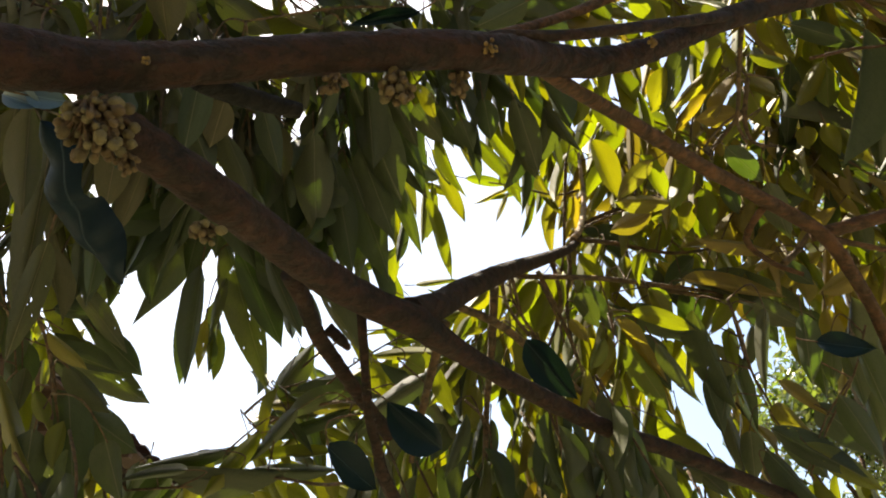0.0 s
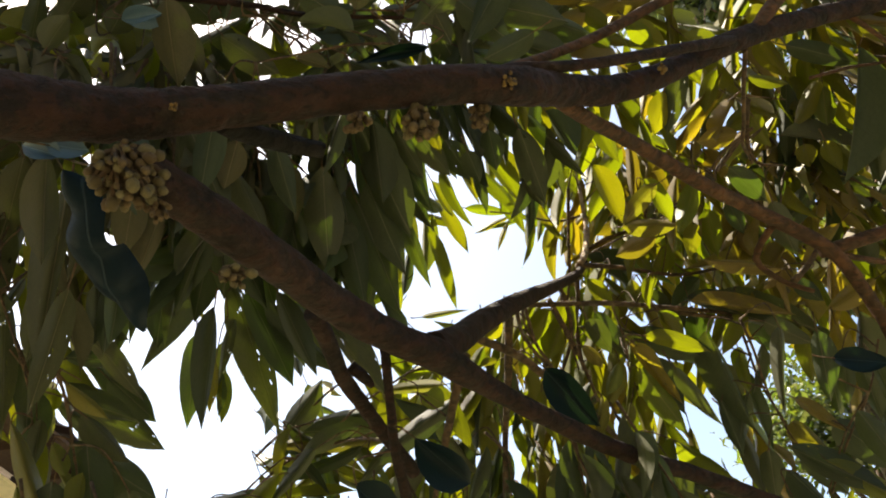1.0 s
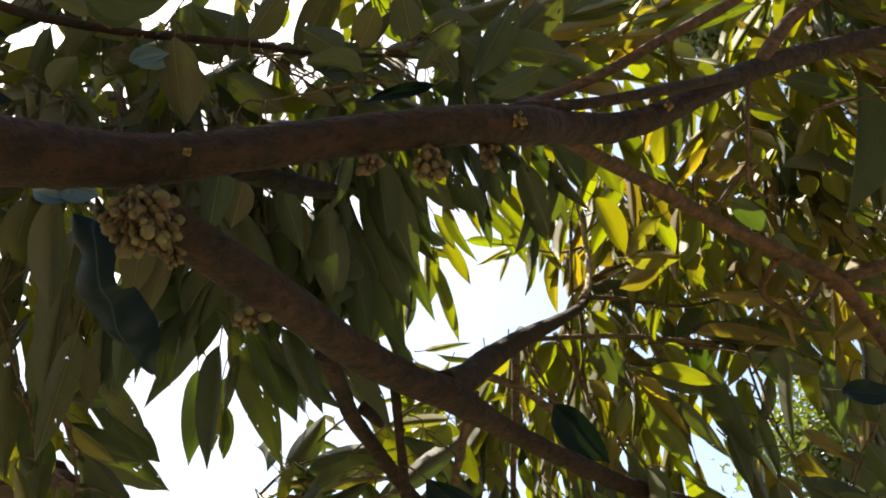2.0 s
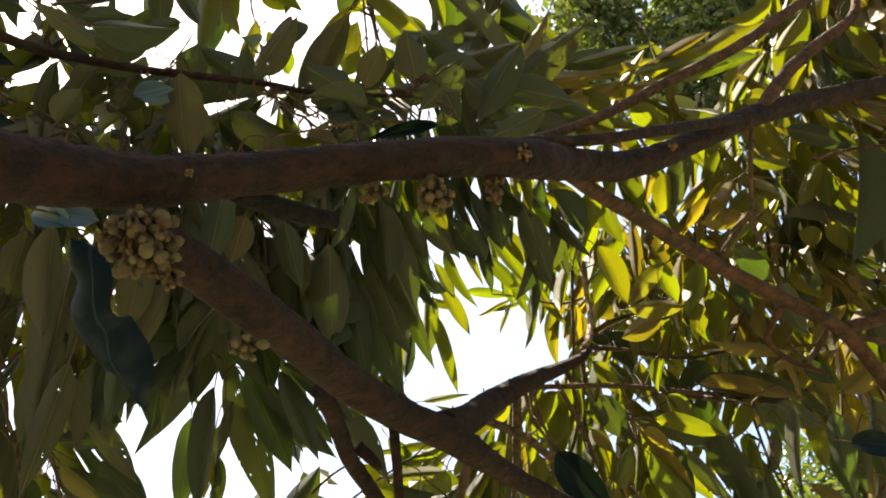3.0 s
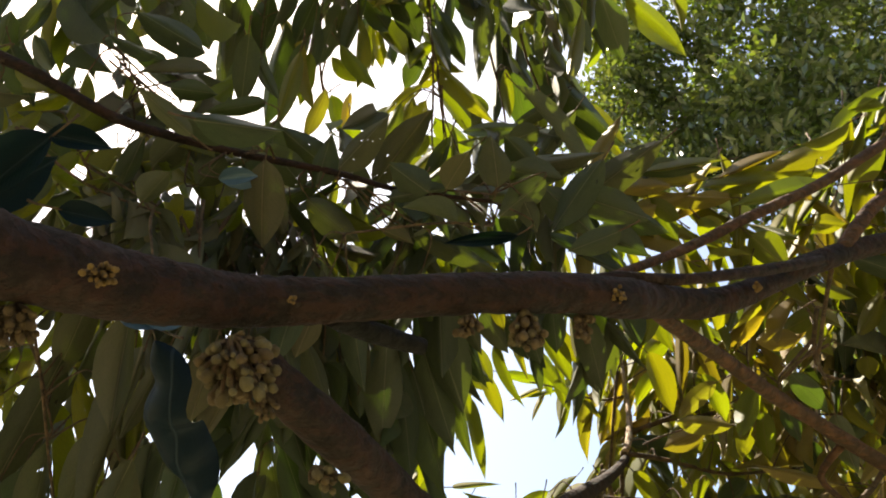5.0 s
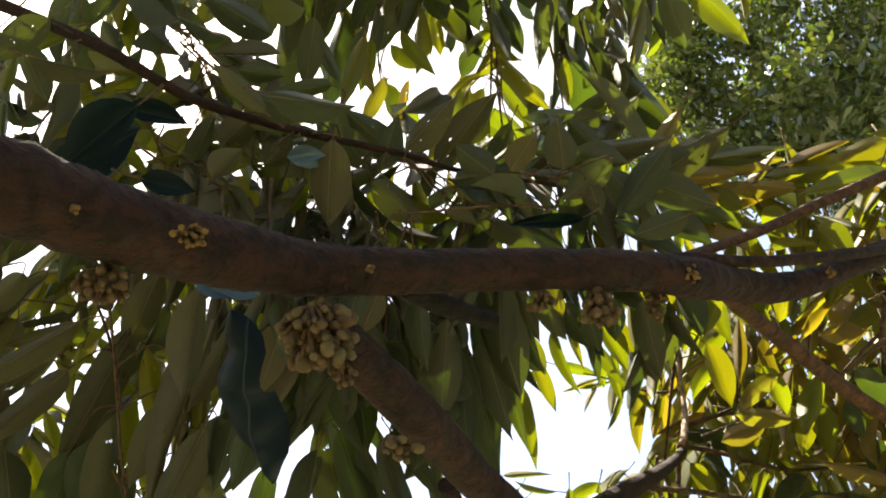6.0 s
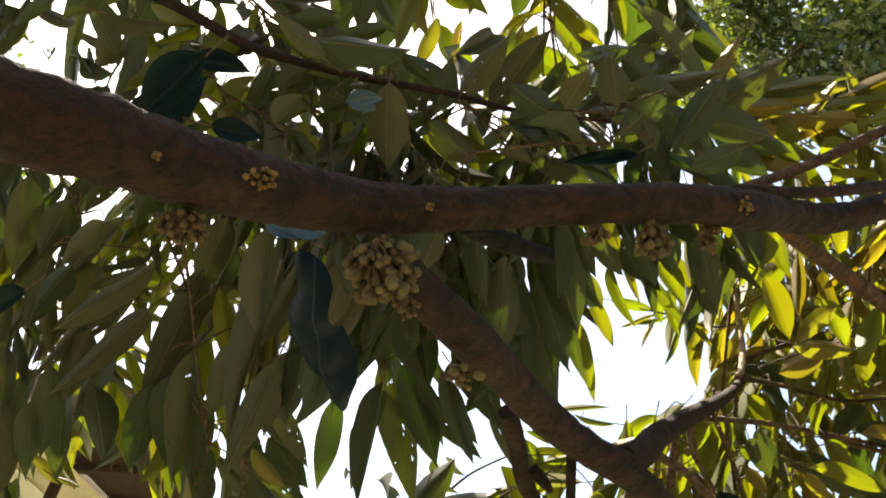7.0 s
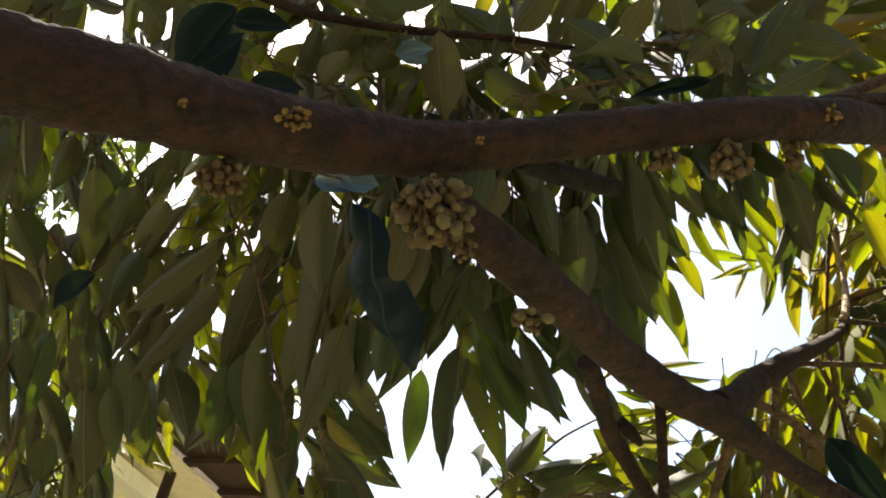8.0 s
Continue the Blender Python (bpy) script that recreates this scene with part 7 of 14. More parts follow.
bronze_leaf("right4", (0.898, 1.770, 2.848), (0.983, 1.738, 2.725), 0.029, (0.58, 0.81, 0.06))
silver_leaf("tw15", (-1.182, 1.350, 2.589), (-1.208, 1.374, 2.447), 0.026, (-0.54, 0.55, 0.64))
leaf("tw4", (-0.022, 1.418, 3.111), (-0.019, 1.501, 2.932), 0.031, (0.36, 0.67, 0.65))
silver_leaf("tw15", (-1.084, 1.709, 2.979), (-0.936, 1.750, 2.958), 0.033, (0.19, 0.72, 0.67))
young_leaf("pale", (0.258, 1.809, 3.101), (0.210, 1.850, 2.966), 0.034, (-0.20, 0.83, 0.52))
young_leaf("tw10", (-0.504, 1.941, 2.386), (-0.454, 2.011, 2.277), 0.030, (-0.19, 0.83, 0.52))
young_leaf("tw1", (-0.983, 0.990, 3.031), (-0.937, 1.111, 2.946), 0.027, (-0.78, 0.50, 0.37))
leaf("upper", (-1.198, 0.935, 3.086), (-1.169, 0.966, 2.984), 0.019, (-0.55, 0.53, 0.64))
young_leaf("low6", (0.012, 1.746, 2.519), (-0.115, 1.760, 2.430), 0.022, (-0.00, 0.98, 0.19))
silver_leaf("tw15", (-1.073, 1.218, 2.828), (-1.132, 1.236, 2.654), 0.038, (-0.86, 0.25, 0.44))
young_leaf("low6", (0.075, 1.786, 2.466), (0.114, 1.861, 2.378), 0.022, (0.05, 0.74, 0.67))
young_leaf("tw10", (-0.330, 1.845, 2.262), (-0.276, 1.932, 2.136), 0.033, (0.33, 0.92, 0.20))
leaf("right2", (0.873, 1.787, 2.617), (0.902, 1.853, 2.486), 0.021, (0.45, 0.76, 0.47))
leaf("upper", (-0.151, 1.386, 2.940), (-0.149, 1.399, 2.769), 0.030, (0.23, 0.84, 0.49))
young_leaf("up2", (0.676, 1.152, 3.288), (0.684, 1.265, 3.179), 0.029, (0.73, 0.63, 0.26))
leaf("upper", (-1.245, 1.190, 3.407), (-1.229, 1.273, 3.302), 0.032, (-0.74, 0.14, 0.66))
young_leaf("tw15", (-1.044, 1.634, 2.888), (-0.894, 1.637, 2.851), 0.030, (-0.46, 0.84, 0.27))
bronze_leaf("up2", (0.609, 1.311, 3.186), (0.728, 1.345, 3.086), 0.025, (0.57, 0.75, 0.33))
leaf("upper", (-0.377, 1.098, 2.915), (-0.504, 1.082, 2.773), 0.036, (-0.14, 0.74, 0.66))
leaf("tw1", (-0.765, 1.037, 2.988), (-0.891, 0.984, 2.916), 0.030, (-0.54, 0.60, 0.59))
young_leaf("mesh1", (0.572, 1.439, 3.228), (0.565, 1.562, 3.113), 0.030, (-0.02, 0.24, 0.97))
silver_leaf("tw14", (-0.784, 1.302, 2.709), (-0.836, 1.378, 2.551), 0.034, (-0.24, 0.94, 0.24))
young_leaf("low2", (0.124, 1.449, 2.988), (0.177, 1.557, 2.861), 0.038, (0.13, 0.76, 0.64))
silver_leaf("tw15", (-1.237, 1.325, 2.329), (-1.298, 1.388, 2.190), 0.031, (-0.56, 0.80, -0.22))
leaf("tw5", (-0.401, 1.248, 3.743), (-0.421, 1.292, 3.614), 0.030, (-0.30, 0.26, 0.92))
silver_leaf("tw13", (-0.771, 1.497, 2.275), (-0.781, 1.569, 2.185), 0.025, (-0.42, 0.80, 0.43))
young_leaf("tw13", (-0.713, 1.173, 2.500), (-0.654, 1.224, 2.363), 0.036, (-0.40, 0.82, 0.42))
bronze_leaf("upper", (0.163, 1.316, 3.023), (0.314, 1.251, 2.889), 0.032, (0.43, 0.36, 0.83))
young_leaf("tw10", (-0.480, 1.729, 2.224), (-0.525, 1.749, 2.083), 0.036, (0.07, 0.94, -0.34))
bronze_leaf("low3", (0.383, 1.839, 2.744), (0.457, 1.879, 2.572), 0.030, (0.28, 0.71, 0.64))
bronze_leaf("mesh1", (0.605, 1.442, 3.004), (0.505, 1.469, 2.864), 0.027, (-0.15, 0.70, 0.70))
bronze_leaf("pale", (0.299, 1.849, 3.134), (0.250, 1.932, 3.026), 0.026, (0.40, 0.84, 0.37))
leaf("far1", (0.343, 2.038, 2.981), (0.446, 2.035, 2.875), 0.027, (0.58, 0.63, 0.52))
silver_leaf("upper", (-0.644, 1.174, 2.660), (-0.605, 1.215, 2.497), 0.037, (-0.33, 0.85, 0.41))
bronze_leaf("mesh1", (0.457, 1.282, 3.132), (0.271, 1.322, 3.063), 0.038, (0.04, 0.41, 0.91))
leaf("tw5", (-0.546, 1.002, 3.515), (-0.589, 1.105, 3.403), 0.031, (0.04, 0.46, 0.89))
leaf("tw5", (-0.542, 1.202, 3.612), (-0.597, 1.296, 3.528), 0.028, (-0.11, 0.22, 0.97))
young_leaf("tw10", (-0.274, 2.255, 2.614), (-0.360, 2.290, 2.555), 0.022, (-0.24, 0.91, 0.33))
young_leaf("tw10", (-0.323, 2.212, 2.550), (-0.252, 2.258, 2.480), 0.021, (0.14, 0.90, 0.41))
silver_leaf("tw15", (-1.058, 1.291, 2.192), (-1.063, 1.365, 2.098), 0.021, (-0.44, 0.66, 0.61))
young_leaf("tw5", (-0.377, 1.162, 3.586), (-0.343, 1.213, 3.461), 0.032, (0.04, 0.64, 0.77))
leaf("hangC", (-0.089, 1.761, 2.321), (-0.106, 1.817, 2.219), 0.021, (-0.21, 0.93, 0.31))
young_leaf("low3", (0.357, 1.857, 2.641), (0.341, 1.973, 2.491), 0.036, (0.33, 0.94, 0.12))
young_leaf("upper", (0.111, 1.302, 2.929), (0.126, 1.364, 2.828), 0.022, (0.19, 0.90, 0.39))
bronze_leaf("right4", (0.729, 1.594, 2.824), (0.718, 1.634, 2.689), 0.023, (0.23, 0.93, 0.30))
silver_leaf("tw15", (-1.082, 1.458, 2.876), (-1.043, 1.507, 2.778), 0.020, (-0.54, 0.66, 0.53))
young_leaf("tw15", (-1.278, 1.712, 2.515), (-1.171, 1.754, 2.380), 0.030, (-0.89, 0.37, 0.27))
leaf("upper", (-0.249, 1.382, 2.950), (-0.283, 1.435, 2.846), 0.027, (0.30, 0.89, 0.34))
young_leaf("tw10", (-0.535, 2.173, 2.524), (-0.422, 2.182, 2.517), 0.027, (-0.36, 0.92, 0.17))
young_leaf("tw10", (-0.528, 1.772, 2.228), (-0.609, 1.824, 2.128), 0.032, (-0.12, 0.88, 0.46))
young_leaf("tw10", (-0.377, 2.000, 2.326), (-0.261, 2.004, 2.238), 0.029, (-0.57, 0.81, 0.11))
leaf("upper", (-0.157, 1.405, 2.844), (-0.078, 1.512, 2.710), 0.035, (-0.38, 0.66, 0.65))
young_leaf("mesh1", (0.306, 1.394, 3.009), (0.333, 1.391, 2.794), 0.038, (0.54, 0.42, 0.73))
young_leaf("tw15", (-1.052, 1.520, 2.588), (-1.004, 1.603, 2.500), 0.030, (-0.40, 0.79, 0.47))
young_leaf("tw15", (-0.990, 1.570, 3.011), (-0.888, 1.557, 2.896), 0.031, (-0.47, 0.51, 0.72))
silver_leaf("tw15", (-1.079, 1.364, 2.239), (-1.021, 1.403, 2.132), 0.026, (-0.68, 0.62, 0.39))
bronze_leaf("pale", (0.297, 2.178, 3.171), (0.359, 2.295, 3.014), 0.033, (0.41, 0.27, 0.87))
leaf("tw1", (-0.651, 1.020, 2.915), (-0.560, 1.006, 2.815), 0.024, (-0.37, 0.00, 0.93))
silver_leaf("upper", (-0.209, 1.124, 2.943), (-0.289, 1.184, 2.829), 0.028, (0.13, 0.89, 0.44))
young_leaf("tw1", (-0.591, 0.991, 2.854), (-0.562, 1.100, 2.749), 0.028, (-0.02, 0.18, 0.98))
bronze_leaf("right4", (0.691, 1.920, 2.845), (0.634, 1.818, 2.707), 0.028, (0.57, 0.71, 0.41))
young_leaf("mesh1", (0.356, 1.322, 3.131), (0.431, 1.405, 2.992), 0.029, (0.62, 0.35, 0.70))
young_leaf("tw5", (-0.725, 1.615, 3.166), (-0.627, 1.605, 3.085), 0.025, (-0.64, -0.05, 0.77))
leaf("tw10", (-0.399, 1.765, 2.361), (-0.316, 1.824, 2.286), 0.025, (-0.16, 0.85, 0.51))
leaf("upper", (-0.787, 0.759, 2.687), (-0.803, 0.865, 2.554), 0.034, (-0.14, 0.69, 0.71))
young_leaf("tw15", (-1.157, 1.430, 3.091), (-1.215, 1.424, 2.969), 0.025, (-0.62, 0.52, 0.58))
leaf("tw15", (-1.265, 1.261, 3.370), (-1.193, 1.285, 3.259), 0.029, (-0.53, 0.24, 0.81))
young_leaf("tw15", (-1.200, 1.227, 2.615), (-1.175, 1.283, 2.477), 0.033, (-0.62, 0.63, 0.47))
young_leaf("tw10", (-0.867, 1.830, 2.972), (-0.850, 1.698, 2.886), 0.028, (0.03, 0.62, 0.79))
leaf("tw4", (-0.156, 1.426, 3.042), (-0.105, 1.517, 2.942), 0.034, (0.08, 0.51, 0.85))
leaf("tw2", (-0.403, 1.177, 2.927), (-0.358, 1.045, 2.808), 0.040, (-0.58, 0.80, 0.14))
young_leaf("limb", (0.780, 1.381, 3.124), (0.856, 1.507, 2.974), 0.035, (0.08, 0.77, 0.63))
young_leaf("hangE", (0.444, 1.784, 2.268), (0.490, 1.794, 2.132), 0.022, (0.55, 0.79, 0.26))
young_leaf("tw1", (-0.850, 0.980, 2.974), (-0.872, 0.861, 2.838), 0.037, (-0.22, 0.55, 0.81))
bronze_leaf("far1", (0.426, 2.050, 3.129), (0.269, 2.108, 3.044), 0.036, (0.36, 0.87, 0.35))
leaf("upper", (-0.905, 0.886, 3.325), (-0.938, 0.970, 3.193), 0.035, (-0.60, 0.40, 0.69))
young_leaf("far2", (-0.204, 1.875, 3.131), (-0.136, 1.953, 3.006), 0.038, (0.14, 0.74, 0.66))
young_leaf("low6", (0.059, 1.675, 2.619), (0.023, 1.707, 2.465), 0.030, (0.36, 0.91, 0.21))
leaf("upper", (-1.160, 0.948, 3.068), (-1.142, 1.030, 2.986), 0.026, (-0.06, 0.25, 0.97))
leaf("tw2", (-0.216, 1.079, 2.761), (-0.053, 1.102, 2.681), 0.038, (0.10, 0.90, 0.43))
young_leaf("tw11", (-0.623, 1.537, 2.155), (-0.705, 1.564, 2.053), 0.026, (-0.05, 0.73, 0.68))
silver_leaf("tw2", (-0.375, 1.149, 2.786), (-0.254, 1.098, 2.706), 0.030, (-0.51, 0.57, 0.64))
young_leaf("low6", (0.000, 1.800, 2.501), (-0.028, 1.838, 2.365), 0.026, (0.06, 1.00, 0.06))
young_leaf("tw1", (-0.730, 1.088, 2.989), (-0.605, 1.096, 2.856), 0.034, (-0.52, 0.71, 0.47))
young_leaf("upper", (-1.334, 0.949, 3.104), (-1.314, 1.041, 2.994), 0.031, (-0.59, 0.49, 0.65))
leaf("low2", (0.134, 1.525, 2.915), (0.137, 1.685, 2.818), 0.043, (0.24, 0.84, 0.49))
leaf("hangC", (0.024, 1.851, 2.258), (-0.050, 1.858, 2.144), 0.025, (-0.22, 0.78, 0.58))
young_leaf("upper", (-0.753, 0.840, 2.726), (-0.790, 0.833, 2.580), 0.028, (-0.55, 0.67, 0.50))
young_leaf("far2", (-0.109, 2.058, 2.742), (-0.174, 2.091, 2.653), 0.021, (0.03, 0.95, 0.30))
leaf("tw15", (-1.214, 1.132, 2.444), (-1.218, 1.249, 2.330), 0.039, (-0.78, 0.29, 0.56))
young_leaf("tw11", (-0.366, 1.592, 2.241), (-0.451, 1.571, 2.104), 0.037, (-0.37, 0.91, 0.16))
silver_leaf("tw15", (-1.478, 1.552, 2.400), (-1.438, 1.628, 2.288), 0.030, (-0.28, 0.80, 0.53))
bronze_leaf("mesh1", (0.429, 1.442, 3.116), (0.400, 1.536, 2.998), 0.027, (0.16, 0.94, 0.31))
silver_leaf("upper", (-0.184, 1.094, 2.850), (-0.100, 1.081, 2.736), 0.028, (-0.22, 0.20, 0.96))
silver_leaf("tw15", (-1.430, 1.604, 2.535), (-1.446, 1.686, 2.458), 0.020, (-0.35, 0.91, 0.24))
silver_leaf("tw15", (-1.125, 1.290, 2.464), (-1.079, 1.322, 2.366), 0.025, (-0.68, 0.70, 0.21))
silver_leaf("upper", (-0.243, 1.143, 2.859), (-0.145, 1.212, 2.743), 0.030, (-0.21, 0.69, 0.69))
young_leaf("low3", (0.302, 1.761, 2.688), (0.398, 1.826, 2.608), 0.024, (0.08, 1.00, -0.05))
leaf("upper", (-0.317, 1.132, 2.860), (-0.249, 1.234, 2.760), 0.028, (-0.52, 0.77, 0.38))
young_leaf("hangE", (0.400, 1.739, 2.250), (0.457, 1.797, 2.056), 0.040, (-0.02, 0.92, 0.39))
leaf("tw15", (-1.168, 1.187, 2.445), (-1.207, 1.275, 2.310), 0.035, (-0.65, 0.66, 0.38))
young_leaf("tw10", (-0.555, 1.910, 2.284), (-0.443, 1.954, 2.255), 0.027, (-0.44, 0.81, 0.38))
young_leaf("tw10", (-0.350, 1.853, 2.371), (-0.423, 1.844, 2.277), 0.026, (-0.04, 0.98, 0.18))
young_leaf("upper", (-0.049, 1.271, 2.937), (-0.096, 1.306, 2.824), 0.028, (-0.18, 0.74, 0.65))
bronze_leaf("far1", (0.289, 2.019, 2.989), (0.256, 2.150, 2.846), 0.030, (-0.27, 0.84, 0.47))
young_leaf("right4", (0.635, 1.456, 3.211), (0.616, 1.521, 3.004), 0.032, (0.17, 0.57, 0.81))
young_leaf("up2", (0.579, 1.196, 3.103), (0.525, 1.262, 2.990), 0.023, (0.08, 0.62, 0.78))
leaf("low5", (0.147, 2.066, 2.537), (0.130, 2.043, 2.400), 0.032, (0.08, 0.91, 0.40))
young_leaf("tw4", (-0.200, 1.321, 3.307), (-0.275, 1.369, 3.220), 0.029, (-0.15, 0.71, 0.69))
young_leaf("tw10", (-0.434, 1.884, 2.284), (-0.394, 1.972, 2.188), 0.024, (-0.19, 0.87, 0.46))
leaf("low5", (0.155, 1.966, 2.547), (0.099, 1.979, 2.401), 0.022, (-0.33, 0.90, -0.28))
leaf("upper", (0.084, 1.065, 3.109), (0.003, 1.161, 3.033), 0.034, (0.23, 0.51, 0.83))
silver_leaf("tw15", (-1.054, 1.303, 2.525), (-1.083, 1.314, 2.406), 0.025, (-0.56, 0.73, 0.40))
leaf("upper", (-0.344, 0.977, 2.900), (-0.312, 0.927, 2.766), 0.031, (-0.04, 0.68, 0.73))
silver_leaf("tw14", (-0.806, 1.367, 2.641), (-0.860, 1.467, 2.508), 0.033, (-0.55, 0.77, 0.32))
leaf("tw1", (-0.793, 0.971, 2.839), (-0.740, 0.917, 2.751), 0.022, (-0.26, 0.58, 0.77))
leaf("upper", (-0.272, 1.248, 2.904), (-0.233, 1.338, 2.772), 0.035, (-0.35, 0.48, 0.80))
leaf("tw3", (-0.247, 1.144, 3.869), (-0.243, 1.268, 3.744), 0.035, (-0.43, -0.01, 0.90))
bronze_leaf("right4", (0.694, 1.512, 2.990), (0.623, 1.627, 2.913), 0.024, (-0.10, 0.98, 0.14))
young_leaf("mesh1", (0.523, 1.349, 3.093), (0.598, 1.444, 2.950), 0.031, (-0.26, 0.49, 0.83))
young_leaf("tw1", (-0.935, 1.140, 2.926), (-0.892, 1.250, 2.874), 0.026, (-0.27, 0.61, 0.75))
silver_leaf("upper", (-0.213, 1.219, 2.933), (-0.291, 1.209, 2.810), 0.026, (-0.28, 0.26, 0.92))
young_leaf("long", (0.574, 1.736, 2.679), (0.517, 1.856, 2.556), 0.030, (0.21, 0.58, 0.79))
silver_leaf("tw15", (-1.164, 1.442, 3.079), (-1.068, 1.474, 3.034), 0.024, (0.05, 0.69, 0.72))
silver_leaf("tw15", (-1.255, 1.665, 2.900), (-1.149, 1.681, 2.835), 0.028, (-0.66, 0.40, 0.63))
young_leaf("tw12", (-0.701, 1.421, 2.203), (-0.617, 1.434, 2.104), 0.023, (-0.07, 0.98, 0.16))
young_leaf("tw1", (-0.604, 0.926, 2.772), (-0.499, 0.911, 2.722), 0.026, (-0.52, 0.21, 0.83))
bronze_leaf("mesh1", (0.359, 1.380, 3.018), (0.211, 1.253, 2.997), 0.036, (0.15, 0.51, 0.85))
young_leaf("far2", (0.161, 1.890, 3.131), (0.257, 1.989, 3.018), 0.031, (-0.09, 0.79, 0.60))
bronze_leaf("limb", (0.976, 1.494, 3.171), (1.002, 1.579, 2.975), 0.037, (0.74, 0.43, 0.52))
young_leaf("up2", (0.807, 1.239, 3.343), (0.662, 1.214, 3.260), 0.029, (-0.17, 0.88, 0.44))
silver_leaf("upper", (-0.196, 1.111, 2.838), (-0.252, 1.193, 2.759), 0.030, (-0.33, 0.57, 0.76))
bronze_leaf("pale", (0.386, 2.088, 3.267), (0.264, 2.179, 3.173), 0.026, (0.19, 0.72, 0.67))
leaf("upper", (-0.052, 1.306, 2.933), (-0.009, 1.370, 2.811), 0.029, (0.20, 0.76, 0.62))
silver_leaf("tw15", (-1.463, 1.580, 2.588), (-1.423, 1.618, 2.469), 0.023, (-0.17, 0.96, 0.23))
young_leaf("tw15", (-1.120, 1.497, 3.016), (-1.138, 1.602, 2.918), 0.034, (-0.63, 0.42, 0.66))
young_leaf("tw1", (-1.082, 1.162, 3.296), (-1.046, 1.260, 3.216), 0.031, (-0.38, 0.16, 0.91))
young_leaf("hangC", (-0.070, 1.527, 2.368), (-0.014, 1.642, 2.284), 0.033, (-0.14, 0.87, 0.48))
silver_leaf("tw1", (-0.726, 0.971, 2.992), (-0.648, 1.031, 2.872), 0.037, (-0.02, 0.27, 0.96))
young_leaf("tw4", (0.168, 1.389, 3.093), (0.263, 1.463, 3.016), 0.026, (-0.02, 0.68, 0.73))
young_leaf("tw4", (0.207, 1.480, 3.170), (0.205, 1.561, 3.019), 0.031, (0.09, 0.71, 0.70))
leaf("long", (0.647, 2.139, 2.587), (0.741, 2.224, 2.462), 0.027, (0.38, 0.85, 0.38))
young_leaf("up2", (0.796, 1.175, 3.314), (0.900, 1.255, 3.141), 0.039, (0.07, 0.54, 0.84))
young_leaf("upper", (-0.439, 1.176, 2.905), (-0.395, 1.260, 2.825), 0.026, (-0.20, 0.73, 0.66))
young_leaf("tw15", (-1.347, 1.209, 2.983), (-1.364, 1.277, 2.848), 0.034, (-0.89, 0.34, 0.29))
leaf("upper", (-0.001, 1.376, 2.815), (0.038, 1.452, 2.701), 0.024, (0.14, 0.21, 0.97))
bronze_leaf("far1", (0.486, 1.972, 2.877), (0.519, 1.907, 2.695), 0.036, (-0.11, 0.81, 0.58))
young_leaf("tw5", (-0.400, 1.186, 3.666), (-0.381, 1.269, 3.561), 0.027, (-0.14, 0.65, 0.74))
young_leaf("up2", (0.746, 1.192, 3.199), (0.721, 1.264, 3.073), 0.025, (0.42, 0.72, 0.56))
leaf("tw5", (-0.383, 1.057, 3.556), (-0.435, 1.160, 3.416), 0.041, (-0.43, 0.74, 0.51))
bronze_leaf("low4", (0.394, 1.643, 3.071), (0.400, 1.745, 2.928), 0.032, (0.21, 0.55, 0.81))
young_leaf("upper", (-0.537, 1.349, 3.047), (-0.558, 1.432, 2.940), 0.031, (-0.11, 0.57, 0.81))
young_leaf("tw2", (-0.248, 1.100, 2.767), (-0.383, 1.039, 2.781), 0.029, (-0.28, 0.95, 0.12))
leaf("tw1", (-0.678, 1.131, 2.976), (-0.524, 1.112, 3.012), 0.031, (-0.78, 0.32, 0.53))
silver_leaf("tw15", (-1.223, 1.662, 2.876), (-1.107, 1.592, 2.818), 0.028, (-0.37, 0.87, 0.32))
silver_leaf("tw15", (-1.150, 1.268, 2.303), (-1.180, 1.351, 2.185), 0.026, (-0.79, 0.49, 0.37))
silver_leaf("tw15", (-1.191, 1.464, 3.059), (-1.080, 1.476, 2.918), 0.042, (-0.48, 0.63, 0.61))
young_leaf("tw3", (-0.140, 1.483, 3.612), (-0.066, 1.535, 3.511), 0.030, (-0.29, 0.48, 0.83))
young_leaf("upper", (-1.213, 0.939, 3.017), (-1.202, 0.970, 2.886), 0.026, (-0.26, 0.33, 0.91))
silver_leaf("tw14", (-0.908, 1.159, 2.426), (-0.969, 1.193, 2.304), 0.027, (-0.42, 0.79, 0.45))
young_leaf("tw15", (-1.015, 1.752, 2.910), (-0.941, 1.650, 2.852), 0.025, (-0.23, 0.75, 0.63))
young_leaf("mesh1", (0.574, 1.453, 3.006), (0.629, 1.382, 2.848), 0.032, (0.54, 0.51, 0.67))
young_leaf("tw4", (-0.276, 1.163, 3.261), (-0.307, 1.180, 3.111), 0.036, (-0.14, 0.89, 0.44))
silver_leaf("tw13", (-0.627, 1.139, 2.435), (-0.597, 1.239, 2.318), 0.030, (-0.44, 0.83, 0.34))
silver_leaf("tw15", (-1.302, 1.664, 2.335), (-1.303, 1.733, 2.220), 0.025, (-0.66, 0.72, 0.22))
leaf("tw5", (-0.507, 1.164, 3.787), (-0.560, 1.245, 3.689), 0.025, (-0.18, 0.56, 0.81))
silver_leaf("tw15", (-1.186, 1.305, 2.301), (-1.220, 1.337, 2.196), 0.027, (-0.85, 0.49, 0.18))
leaf("tw12", (-0.503, 1.308, 2.493), (-0.527, 1.360, 2.374), 0.023, (-0.68, 0.60, 0.43))
